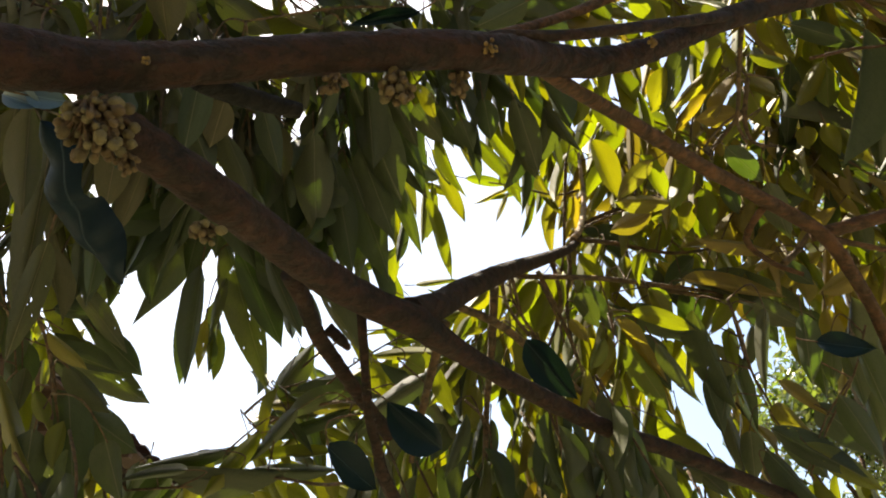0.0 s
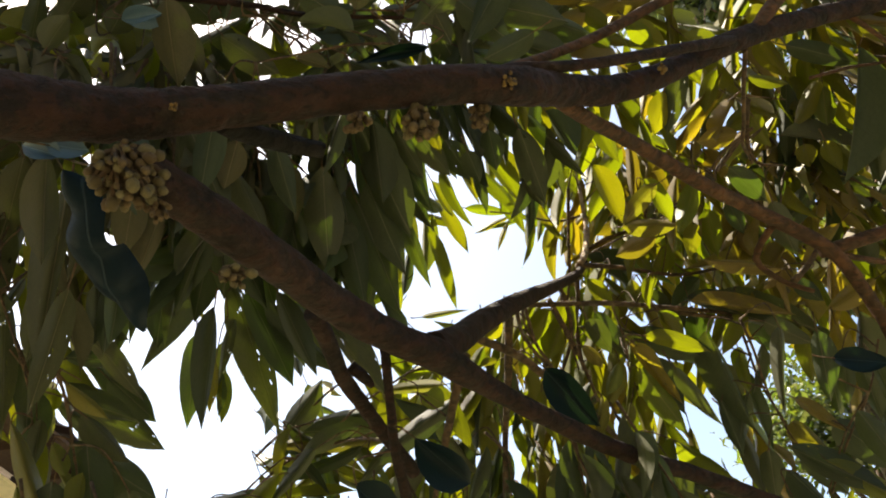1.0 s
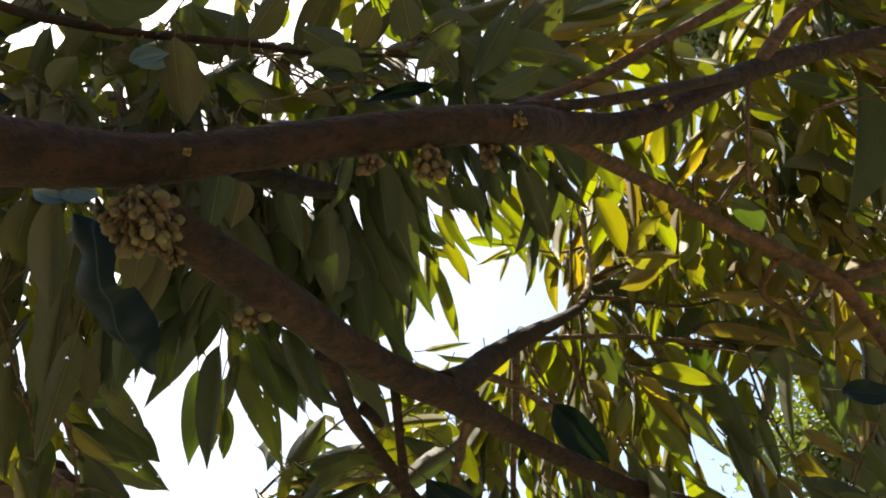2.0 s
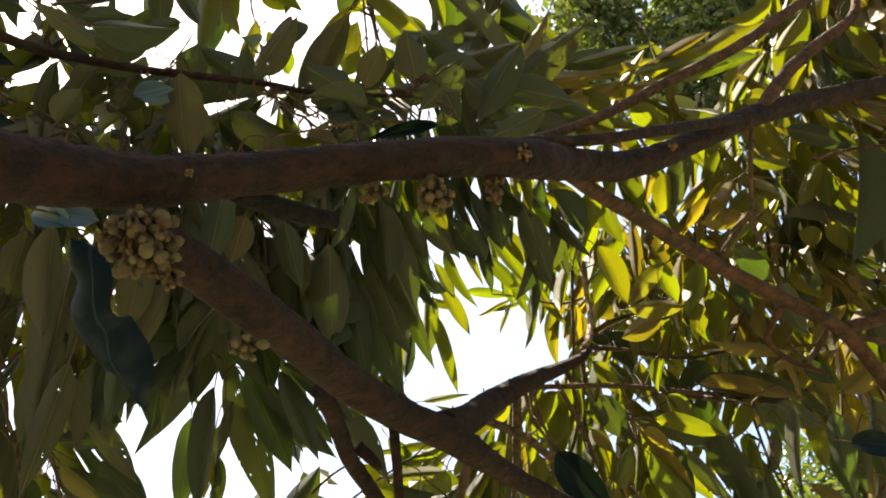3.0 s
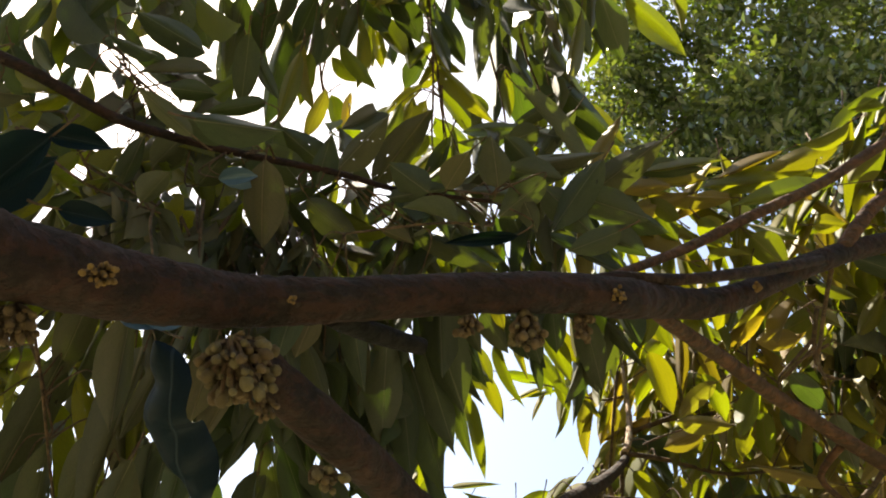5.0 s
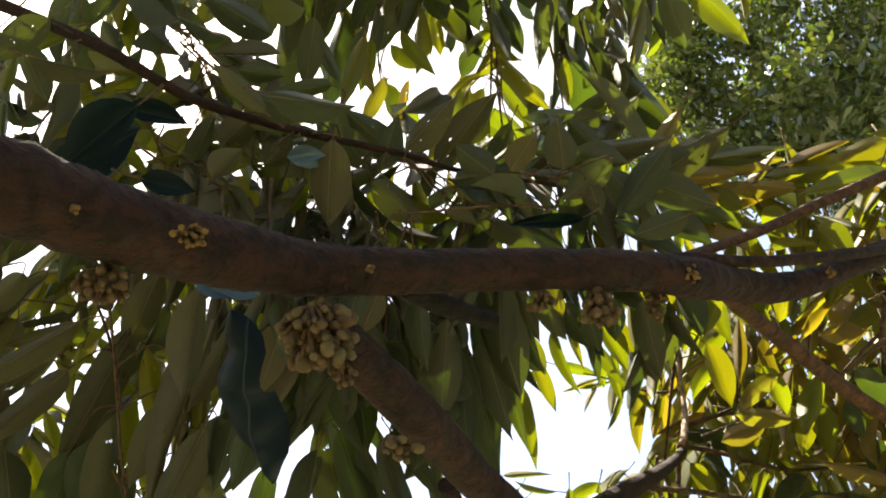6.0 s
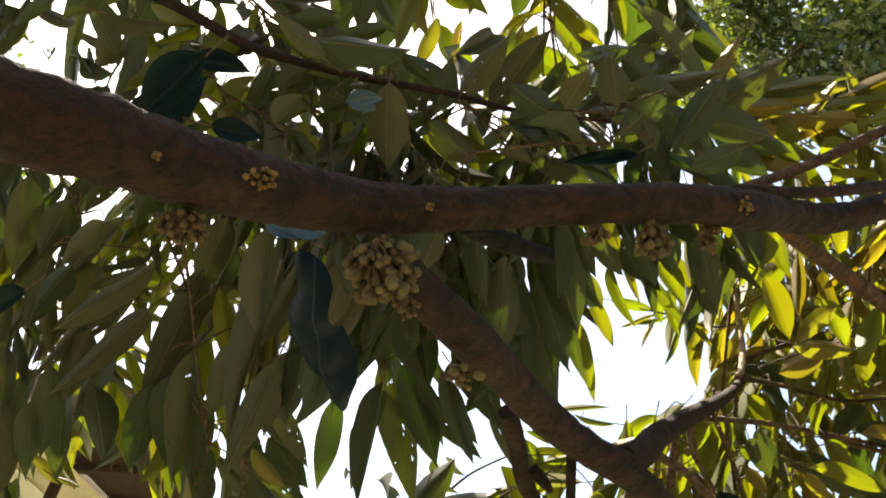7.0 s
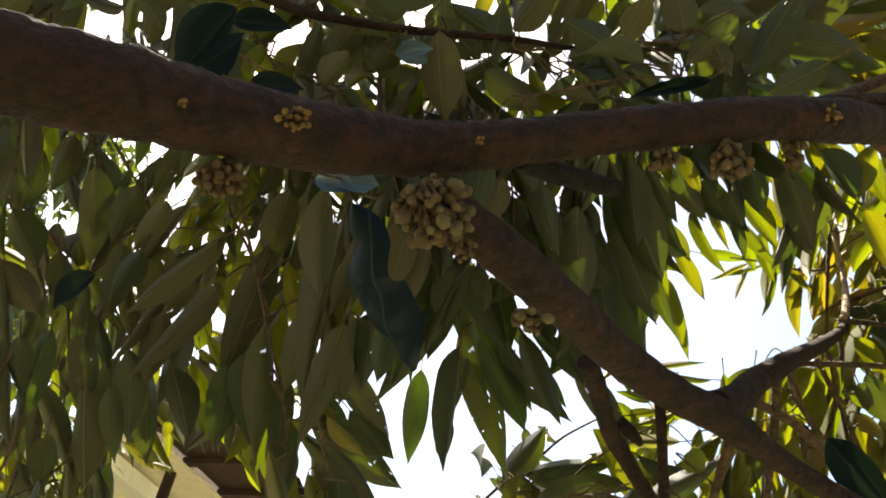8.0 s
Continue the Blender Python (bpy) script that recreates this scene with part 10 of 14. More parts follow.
young_leaf("tw10", (-0.343, 2.030, 2.442), (-0.330, 2.038, 2.281), 0.034, (-0.54, 0.67, 0.51))
leaf("far2", (0.173, 1.480, 3.086), (0.157, 1.512, 2.966), 0.030, (0.04, 0.53, 0.85))
leaf("tw10", (-0.595, 1.850, 2.949), (-0.553, 1.954, 2.826), 0.037, (-0.26, 0.73, 0.63))
leaf("upper", (0.016, 1.227, 2.972), (-0.028, 1.332, 2.879), 0.033, (-0.38, 0.59, 0.72))
young_leaf("low5", (0.125, 1.835, 2.614), (0.116, 1.843, 2.484), 0.026, (-0.25, 0.73, 0.64))
leaf("tw4", (0.132, 1.298, 3.123), (0.175, 1.334, 3.029), 0.020, (-0.33, 0.26, 0.91))
leaf("tw5", (-0.920, 1.321, 3.725), (-0.928, 1.434, 3.611), 0.038, (-0.57, -0.71, 0.41))
leaf("tw2", (-0.451, 1.532, 2.927), (-0.410, 1.655, 2.818), 0.030, (-0.02, 0.70, 0.71))
silver_leaf("tw2", (-0.390, 1.232, 2.716), (-0.383, 1.226, 2.574), 0.034, (0.06, 0.56, 0.83))
silver_leaf("tw15", (-1.419, 1.722, 3.217), (-1.415, 1.761, 3.059), 0.036, (-0.46, 0.40, 0.80))
silver_leaf("tw1", (-0.779, 1.046, 3.201), (-0.680, 1.045, 3.129), 0.025, (-0.12, 0.58, 0.81))
young_leaf("low6", (-0.058, 1.909, 2.410), (-0.097, 1.986, 2.282), 0.027, (-0.19, 0.88, 0.44))
leaf("tw10", (-0.755, 1.710, 2.834), (-0.779, 1.790, 2.700), 0.028, (-0.60, 0.36, 0.71))
young_leaf("tw15", (-1.173, 1.997, 2.973), (-1.058, 1.971, 2.941), 0.024, (0.01, 0.74, 0.68))
silver_leaf("tw14", (-0.829, 1.352, 2.883), (-0.760, 1.439, 2.839), 0.021, (-0.30, 0.94, 0.18))
leaf("tw14", (-0.795, 1.089, 2.723), (-0.702, 1.009, 2.655), 0.024, (-0.44, 0.53, 0.73))
young_leaf("tw5", (-0.407, 1.567, 3.669), (-0.382, 1.585, 3.518), 0.027, (0.93, 0.30, 0.24))
leaf("tw1", (-0.928, 0.917, 2.896), (-0.913, 0.962, 2.790), 0.020, (-0.55, 0.43, 0.71))
young_leaf("tw5", (-0.450, 1.519, 3.180), (-0.388, 1.585, 3.044), 0.039, (-0.11, 0.53, 0.84))
leaf("tw5", (-0.852, 1.078, 3.635), (-0.786, 1.137, 3.535), 0.028, (-0.58, 0.39, 0.71))
young_leaf("far2", (-0.217, 2.270, 2.823), (-0.253, 2.257, 2.715), 0.024, (0.17, 0.95, 0.25))
young_leaf("tw4", (0.258, 1.457, 3.273), (0.250, 1.537, 3.163), 0.028, (-0.04, 0.29, 0.96))
silver_leaf("tw15", (-1.417, 1.659, 2.330), (-1.428, 1.687, 2.195), 0.032, (-0.85, 0.42, 0.33))
young_leaf("hangC", (-0.055, 1.726, 2.459), (0.025, 1.786, 2.322), 0.039, (-0.34, 0.60, 0.72))
young_leaf("tw1", (-0.749, 1.227, 2.934), (-0.601, 1.157, 2.834), 0.037, (-0.78, 0.25, 0.58))
silver_leaf("tw1", (-1.012, 1.331, 3.095), (-1.025, 1.433, 2.959), 0.033, (-0.56, 0.10, 0.82))
silver_leaf("upper", (-0.337, 1.284, 2.813), (-0.232, 1.321, 2.766), 0.022, (0.02, 0.47, 0.88))
leaf("upper", (-0.023, 1.214, 3.010), (0.141, 1.284, 2.924), 0.045, (-0.40, 0.42, 0.81))
young_leaf("tw1", (-0.841, 1.065, 2.822), (-0.890, 1.050, 2.701), 0.031, (-0.39, 0.71, 0.59))
young_leaf("tw1", (-0.657, 1.288, 3.032), (-0.612, 1.139, 2.954), 0.039, (0.19, 0.82, 0.54))
leaf("tw10", (-0.079, 2.046, 2.454), (-0.051, 2.106, 2.311), 0.027, (0.04, 0.79, 0.61))
leaf("upper", (-0.017, 1.433, 2.976), (0.018, 1.510, 2.882), 0.028, (-0.26, 0.83, 0.50))
leaf("tw3", (-0.345, 1.440, 3.129), (-0.336, 1.557, 3.008), 0.035, (0.61, 0.76, -0.21))
leaf("upper", (-0.410, 1.215, 3.086), (-0.581, 1.197, 3.022), 0.034, (-0.30, 0.31, 0.90))
leaf("tw10", (-0.448, 2.109, 2.445), (-0.356, 2.173, 2.373), 0.024, (-0.89, 0.38, 0.25))
young_leaf("tw5", (-0.678, 1.385, 3.271), (-0.612, 1.475, 3.203), 0.028, (-0.38, 0.65, 0.66))
silver_leaf("tw15", (-1.188, 0.909, 2.835), (-1.062, 0.783, 2.779), 0.042, (-0.61, 0.68, 0.40))
silver_leaf("tw15", (-1.638, 1.802, 2.945), (-1.491, 1.861, 2.997), 0.031, (-0.15, 0.52, 0.84))
young_leaf("pale", (0.460, 1.568, 3.176), (0.431, 1.623, 3.038), 0.024, (0.46, 0.11, 0.88))
young_leaf("tw10", (-0.502, 2.217, 2.423), (-0.383, 2.296, 2.353), 0.037, (0.08, 0.79, 0.60))
young_leaf("limb", (1.026, 1.496, 3.215), (1.110, 1.448, 3.068), 0.026, (0.60, 0.31, 0.74))
young_leaf("tw15", (-1.131, 1.967, 2.579), (-1.144, 2.103, 2.492), 0.030, (-0.41, 0.66, -0.63))
leaf("tw13", (-0.773, 1.433, 2.269), (-0.771, 1.482, 2.170), 0.019, (-0.43, 0.88, -0.17))
young_leaf("low6", (-0.020, 1.995, 2.413), (-0.029, 2.070, 2.260), 0.035, (-0.31, 0.95, 0.07))
silver_leaf("tw14", (-0.788, 1.294, 2.817), (-0.849, 1.319, 2.687), 0.026, (-0.56, 0.12, 0.82))
silver_leaf("upper", (-0.571, 1.209, 2.904), (-0.505, 1.281, 2.825), 0.026, (0.03, 0.78, 0.62))
leaf("tw3", (-0.375, 1.439, 3.130), (-0.357, 1.543, 3.020), 0.033, (0.04, 0.52, 0.85))
young_leaf("tw10", (-0.241, 2.153, 2.416), (-0.232, 2.208, 2.290), 0.031, (-0.27, 0.93, 0.26))
bronze_leaf("up2", (0.826, 1.379, 3.410), (0.878, 1.497, 3.233), 0.034, (0.38, 0.63, 0.68))
silver_leaf("upper", (0.060, 1.271, 3.035), (0.060, 1.331, 2.898), 0.030, (0.24, 0.74, 0.63))
leaf("upper", (-0.157, 1.059, 3.000), (-0.219, 1.219, 2.945), 0.034, (-0.21, 0.29, 0.94))
young_leaf("low5", (0.253, 1.864, 2.641), (0.272, 1.888, 2.467), 0.032, (0.03, 0.89, 0.46))
leaf("tw2", (-0.430, 1.276, 3.041), (-0.325, 1.349, 2.963), 0.035, (-0.00, 0.14, 0.99))
leaf("upper", (-1.067, 1.074, 3.280), (-1.030, 1.115, 3.165), 0.029, (-0.58, 0.41, 0.71))
bronze_leaf("tw5", (-0.623, 1.155, 3.619), (-0.532, 1.239, 3.500), 0.035, (0.08, 0.67, 0.73))
young_leaf("tw14", (-0.678, 1.536, 2.742), (-0.785, 1.595, 2.608), 0.036, (-0.51, 0.57, 0.65))
leaf("tw1", (-0.588, 1.040, 2.931), (-0.675, 1.026, 2.805), 0.033, (-0.20, 0.40, 0.89))
silver_leaf("upper", (-0.138, 1.253, 3.073), (-0.048, 1.107, 3.007), 0.039, (0.38, 0.81, 0.45))
leaf("tw1", (-0.750, 1.063, 3.215), (-0.649, 1.056, 3.123), 0.027, (-0.13, 0.77, 0.62))
leaf("tw4", (0.136, 1.403, 3.319), (0.216, 1.448, 3.176), 0.033, (0.55, 0.70, 0.45))
young_leaf("tw5", (-0.868, 1.838, 3.181), (-0.713, 1.877, 3.175), 0.035, (-0.17, 0.44, 0.88))
young_leaf("far2", (-0.060, 2.292, 2.878), (-0.154, 2.305, 2.813), 0.023, (-0.07, 0.99, 0.15))
leaf("upper", (-0.496, 1.179, 2.717), (-0.489, 1.220, 2.610), 0.026, (-0.08, 0.95, 0.29))
silver_leaf("upper", (-0.433, 1.132, 2.934), (-0.479, 1.211, 2.796), 0.032, (-0.19, 0.47, 0.86))
young_leaf("tw4", (-0.216, 1.411, 3.033), (-0.138, 1.475, 2.935), 0.026, (-0.09, 0.65, 0.76))
leaf("tw11", (-0.784, 1.646, 2.273), (-0.803, 1.741, 2.139), 0.032, (-0.72, 0.67, 0.19))
leaf("tw14", (-0.766, 1.561, 2.621), (-0.704, 1.580, 2.525), 0.022, (-0.71, 0.61, 0.34))
young_leaf("tw15", (-1.585, 1.735, 2.908), (-1.450, 1.800, 2.884), 0.034, (-0.54, 0.60, 0.59))
leaf("low5", (0.147, 2.209, 2.512), (0.082, 2.254, 2.399), 0.024, (-0.14, 0.99, -0.04))
young_leaf("far2", (-0.173, 2.184, 2.895), (-0.048, 2.233, 2.807), 0.030, (-0.58, 0.80, 0.18))
young_leaf("tw15", (-1.361, 2.040, 3.008), (-1.317, 1.947, 2.952), 0.021, (-0.22, 0.40, 0.89))
young_leaf("low5", (0.045, 2.045, 2.565), (0.012, 2.050, 2.435), 0.028, (-0.36, 0.60, 0.72))
leaf("upper", (-1.065, 0.828, 2.838), (-1.119, 0.894, 2.718), 0.027, (-0.33, 0.58, 0.74))
young_leaf("far2", (-0.072, 2.236, 2.899), (-0.124, 2.177, 2.818), 0.022, (0.04, 0.86, 0.51))
leaf("tw10", (-0.109, 2.151, 2.421), (-0.169, 2.150, 2.252), 0.034, (-0.40, 0.92, 0.00))
silver_leaf("tw15", (-1.094, 1.508, 2.781), (-1.176, 1.603, 2.669), 0.035, (-0.53, 0.59, 0.61))
leaf("tw10", (-0.823, 1.688, 2.442), (-0.832, 1.772, 2.340), 0.029, (-0.27, 0.90, 0.34))
leaf("tw15", (-0.951, 1.486, 2.557), (-0.957, 1.569, 2.476), 0.020, (-0.25, 0.95, 0.20))
leaf("tw2", (-0.362, 1.169, 2.760), (-0.311, 1.283, 2.669), 0.036, (-0.34, 0.68, 0.66))
leaf("tw1", (-0.914, 1.002, 3.296), (-0.805, 1.038, 3.237), 0.030, (0.05, 0.42, 0.90))
silver_leaf("tw15", (-1.223, 1.382, 2.811), (-1.264, 1.478, 2.715), 0.024, (-0.40, 0.66, 0.64))
young_leaf("tw15", (-1.466, 1.902, 2.820), (-1.461, 1.957, 2.706), 0.029, (-0.65, 0.73, -0.21))
young_leaf("tw4", (0.116, 1.577, 3.250), (0.128, 1.619, 3.120), 0.027, (0.10, 0.91, 0.41))
leaf("tw10", (-0.482, 2.217, 2.760), (-0.445, 2.331, 2.691), 0.032, (-0.37, 0.80, 0.47))
young_leaf("tw4", (-0.014, 1.386, 3.020), (0.022, 1.419, 2.906), 0.029, (-0.15, 0.88, 0.45))
leaf("tw3", (-0.150, 1.530, 3.307), (-0.145, 1.537, 3.150), 0.032, (0.19, 0.35, 0.92))
young_leaf("tw15", (-1.288, 1.636, 3.253), (-1.235, 1.592, 3.151), 0.025, (-0.60, 0.45, 0.66))
young_leaf("tw2", (-0.348, 1.247, 2.676), (-0.311, 1.342, 2.574), 0.027, (-0.52, 0.47, 0.71))
young_leaf("far2", (-0.084, 2.033, 2.719), (-0.213, 2.055, 2.676), 0.028, (-0.20, 0.98, 0.02))
leaf("tw10", (-0.257, 1.710, 2.735), (-0.212, 1.718, 2.629), 0.026, (-0.37, 0.69, 0.62))
leaf("tw10", (-0.568, 2.348, 2.704), (-0.443, 2.373, 2.590), 0.037, (-0.07, 0.84, 0.53))
young_leaf("right4", (0.988, 1.877, 3.084), (1.134, 1.889, 3.032), 0.023, (0.73, 0.63, 0.27))
young_leaf("tw3", (-0.248, 1.572, 3.102), (-0.293, 1.604, 2.988), 0.025, (0.41, 0.75, 0.52))
leaf("upper", (-0.278, 1.389, 3.020), (-0.201, 1.497, 2.945), 0.029, (-0.14, 0.65, 0.74))
young_leaf("far2", (-0.128, 1.990, 3.242), (-0.119, 2.005, 3.117), 0.025, (-0.37, 0.65, 0.67))
leaf("tw4", (0.006, 1.171, 3.113), (-0.065, 1.197, 3.001), 0.031, (0.28, 0.42, 0.86))
silver_leaf("tw15", (-1.533, 1.562, 3.145), (-1.444, 1.641, 3.011), 0.036, (-0.64, 0.75, 0.16))
young_leaf("tw15", (-1.579, 1.701, 2.649), (-1.614, 1.767, 2.561), 0.027, (-0.80, 0.27, 0.53))
silver_leaf("tw15", (-1.231, 1.617, 3.203), (-1.254, 1.643, 3.081), 0.025, (-0.77, 0.64, 0.03))
young_leaf("tw5", (-0.946, 1.795, 3.096), (-0.845, 1.911, 3.164), 0.040, (0.36, 0.42, 0.83))
young_leaf("tw15", (-1.020, 1.752, 2.962), (-0.952, 1.765, 2.819), 0.029, (-0.32, 0.80, 0.50))
young_leaf("tw4", (0.250, 1.507, 3.694), (0.306, 1.579, 3.605), 0.029, (-0.26, 0.51, 0.82))
leaf("tw10", (-0.457, 1.758, 2.810), (-0.391, 1.825, 2.711), 0.030, (-0.68, 0.43, 0.60))
young_leaf("tw15", (-1.605, 1.722, 2.641), (-1.567, 1.772, 2.541), 0.021, (-0.41, 0.47, 0.78))
young_leaf("tw1", (-0.742, 1.227, 2.989), (-0.621, 1.113, 2.938), 0.037, (-0.55, 0.29, 0.78))
silver_leaf("tw14", (-1.001, 0.995, 2.869), (-0.942, 0.921, 2.798), 0.027, (-0.95, -0.07, 0.30))
silver_leaf("tw14", (-1.085, 0.955, 2.829), (-1.018, 0.895, 2.752), 0.022, (-0.16, -0.56, 0.81))
bronze_leaf("up2", (0.790, 1.417, 3.432), (0.643, 1.471, 3.355), 0.027, (0.38, 0.25, 0.89))
young_leaf("tw10", (-0.609, 1.910, 2.284), (-0.593, 2.045, 2.209), 0.037, (-0.28, 0.79, 0.54))
leaf("tw4", (-0.112, 1.337, 3.232), (-0.098, 1.171, 3.138), 0.035, (0.02, 0.57, 0.82))
silver_leaf("tw1", (-0.871, 1.061, 3.253), (-0.816, 1.002, 3.163), 0.024, (-0.69, 0.35, 0.63))
young_leaf("pale", (0.438, 1.450, 3.258), (0.512, 1.558, 3.155), 0.027, (-0.06, 0.62, 0.78))
young_leaf("tw4", (-0.191, 1.402, 3.052), (-0.118, 1.492, 2.935), 0.032, (-0.09, 0.72, 0.69))
leaf("low5", (0.210, 2.015, 2.496), (0.195, 2.059, 2.351), 0.029, (0.57, 0.82, 0.02))
young_leaf("tw4", (0.088, 1.410, 3.713), (0.063, 1.505, 3.631), 0.024, (-0.36, 0.48, 0.80))
young_leaf("tw1", (-0.636, 1.093, 2.760), (-0.660, 1.051, 2.648), 0.023, (-0.48, 0.55, 0.68))
silver_leaf("tw15", (-1.325, 1.475, 2.684), (-1.371, 1.536, 2.572), 0.032, (-0.63, -0.22, 0.75))
young_leaf("tw15", (-1.333, 1.866, 3.119), (-1.225, 1.791, 3.022), 0.037, (-0.44, 0.81, 0.38))
leaf("tw10", (-0.512, 2.342, 2.761), (-0.423, 2.422, 2.765), 0.022, (-0.48, 0.74, 0.46))
leaf("tw5", (-0.429, 1.294, 3.959), (-0.451, 1.318, 3.838), 0.023, (0.49, 0.27, 0.83))
leaf("tw3", (-0.193, 1.232, 3.907), (-0.219, 1.324, 3.823), 0.023, (0.11, 0.53, 0.84))
young_leaf("tw5", (-0.481, 1.504, 3.434), (-0.488, 1.565, 3.322), 0.024, (0.01, 0.50, 0.86))
young_leaf("far2", (0.209, 2.221, 3.004), (0.110, 2.214, 2.873), 0.033, (-0.33, 0.76, 0.56))
young_leaf("tw15", (-1.224, 1.765, 3.249), (-1.195, 1.694, 3.116), 0.030, (-0.85, 0.28, 0.46))
young_leaf("far2", (-0.446, 2.387, 2.849), (-0.422, 2.273, 2.755), 0.030, (-0.62, 0.51, 0.60))
young_leaf("tw1", (-0.866, 1.258, 3.216), (-0.831, 1.355, 3.150), 0.025, (-0.64, 0.15, 0.75))
leaf("tw3", (0.045, 1.266, 3.899), (0.053, 1.363, 3.794), 0.032, (0.03, 0.60, 0.80))
young_leaf("tw10", (-0.545, 2.098, 2.471), (-0.436, 2.164, 2.368), 0.034, (0.03, 0.72, 0.69))
young_leaf("tw5", (-0.833, 1.758, 3.046), (-0.743, 1.877, 3.071), 0.030, (-0.17, 0.59, 0.79))
silver_leaf("tw15", (-1.235, 1.481, 2.640), (-1.236, 1.480, 2.484), 0.029, (-0.73, 0.61, 0.32))
silver_leaf("upper", (-0.363, 1.048, 2.989), (-0.269, 0.923, 2.871), 0.042, (0.44, 0.20, 0.87))
leaf("upper", (-0.235, 1.289, 3.077), (-0.378, 1.308, 2.966), 0.036, (-0.35, 0.35, 0.87))
leaf("tw3", (-0.306, 1.513, 3.022), (-0.269, 1.584, 2.932), 0.023, (-0.24, 0.78, 0.59))
bronze_leaf("pale", (0.327, 2.195, 3.344), (0.290, 2.217, 3.197), 0.024, (0.36, 0.79, 0.50))
young_leaf("tw5", (-0.734, 1.323, 3.266), (-0.695, 1.452, 3.163), 0.032, (0.23, 0.71, 0.67))
young_leaf("tw5", (-1.228, 1.227, 3.691), (-1.152, 1.276, 3.598), 0.026, (-0.41, 0.71, 0.57))
leaf("upper", (-1.123, 1.101, 3.383), (-1.066, 1.170, 3.282), 0.026, (-0.77, 0.35, 0.53))
young_leaf("tw10", (-0.403, 2.211, 2.389), (-0.240, 2.193, 2.310), 0.036, (-0.11, 0.99, 0.07))
young_leaf("tw10", (-0.536, 2.244, 2.394), (-0.412, 2.218, 2.339), 0.026, (-0.07, 0.99, -0.10))
silver_leaf("tw15", (-1.198, 1.645, 3.126), (-1.105, 1.630, 3.026), 0.026, (-0.56, 0.36, 0.75))
leaf("tw10", (-0.209, 2.142, 2.453), (-0.295, 2.196, 2.359), 0.029, (-0.17, 0.83, 0.54))
young_leaf("pale", (0.504, 1.545, 3.417), (0.578, 1.510, 3.277), 0.027, (0.48, 0.20, 0.85))
silver_leaf("tw15", (-1.534, 1.747, 2.742), (-1.490, 1.819, 2.625), 0.025, (-0.57, 0.81, 0.11))
young_leaf("right4", (0.851, 2.074, 2.890), (0.932, 2.117, 2.762), 0.030, (0.46, 0.77, 0.43))
young_leaf("tw10", (-0.542, 1.651, 2.518), (-0.562, 1.714, 2.429), 0.025, (-0.50, 0.84, 0.20))
bronze_leaf("far1", (0.700, 1.848, 3.285), (0.656, 1.944, 3.174), 0.023, (0.15, 0.67, 0.73))
young_leaf("far1", (0.319, 2.075, 2.967), (0.335, 2.186, 2.864), 0.027, (-0.14, 0.87, 0.47))
leaf("tw10", (-0.503, 1.616, 2.596), (-0.545, 1.696, 2.494), 0.024, (-0.31, 0.94, 0.16))
young_leaf("tw10", (-0.393, 2.233, 2.571), (-0.345, 2.334, 2.531), 0.025, (0.34, 0.85, 0.40))
young_leaf("tw15", (-1.206, 1.756, 2.980), (-1.104, 1.841, 2.922), 0.027, (0.01, 0.84, 0.55))
young_leaf("tw15", (-0.881, 1.738, 2.742), (-0.808, 1.714, 2.572), 0.042, (-0.42, 0.73, 0.54))
leaf("tw4", (-0.033, 1.231, 3.272), (-0.154, 1.241, 3.221), 0.025, (0.61, 0.77, 0.21))
young_leaf("tw15", (-1.136, 2.108, 2.779), (-1.069, 2.018, 2.712), 0.027, (-0.30, 0.60, 0.74))
leaf("tw3", (0.036, 1.269, 3.979), (0.090, 1.356, 3.841), 0.033, (-0.34, 0.79, 0.51))
young_leaf("far2", (-0.112, 2.002, 3.173), (-0.127, 2.079, 3.022), 0.033, (0.13, 0.66, 0.74))
leaf("tw1", (-0.823, 1.044, 3.223), (-0.698, 1.080, 3.134), 0.034, (-0.56, 0.35, 0.75))
leaf("tw4", (0.049, 1.273, 3.130), (-0.061, 1.298, 3.069), 0.028, (0.24, 0.97, -0.01))
young_leaf("low5", (0.119, 2.002, 2.593), (-0.008, 2.029, 2.473), 0.042, (0.07, 0.96, 0.27))
young_leaf("tw5", (-0.882, 1.818, 3.252), (-0.859, 1.664, 3.201), 0.034, (-0.43, 0.64, 0.63))
young_leaf("tw5", (-0.750, 1.426, 3.351), (-0.644, 1.469, 3.222), 0.032, (0.34, 0.34, 0.88))
young_leaf("tw3", (-0.351, 1.516, 3.763), (-0.400, 1.495, 3.619), 0.037, (-0.21, 0.41, 0.89))
leaf("tw10", (-0.460, 2.056, 2.610), (-0.516, 2.097, 2.467), 0.032, (0.23, 0.97, -0.11))
leaf("upper", (-0.275, 1.254, 2.900), (-0.296, 1.323, 2.775), 0.028, (-0.10, 0.56, 0.82))
young_leaf("far1", (0.325, 2.120, 3.034), (0.282, 2.182, 2.951), 0.021, (0.43, 0.90, 0.08))
leaf("tw4", (-0.047, 1.161, 3.190), (0.079, 1.108, 3.057), 0.045, (-0.18, 0.60, 0.78))
leaf("upper", (-0.601, 1.121, 2.825), (-0.571, 1.011, 2.711), 0.037, (0.02, 0.10, 1.00))
young_leaf("tw15", (-1.443, 1.774, 2.566), (-1.430, 1.821, 2.419), 0.028, (-0.78, 0.62, 0.08))
bronze_leaf("right4", (1.000, 1.866, 2.789), (1.033, 1.884, 2.615), 0.032, (0.27, 0.94, 0.22))
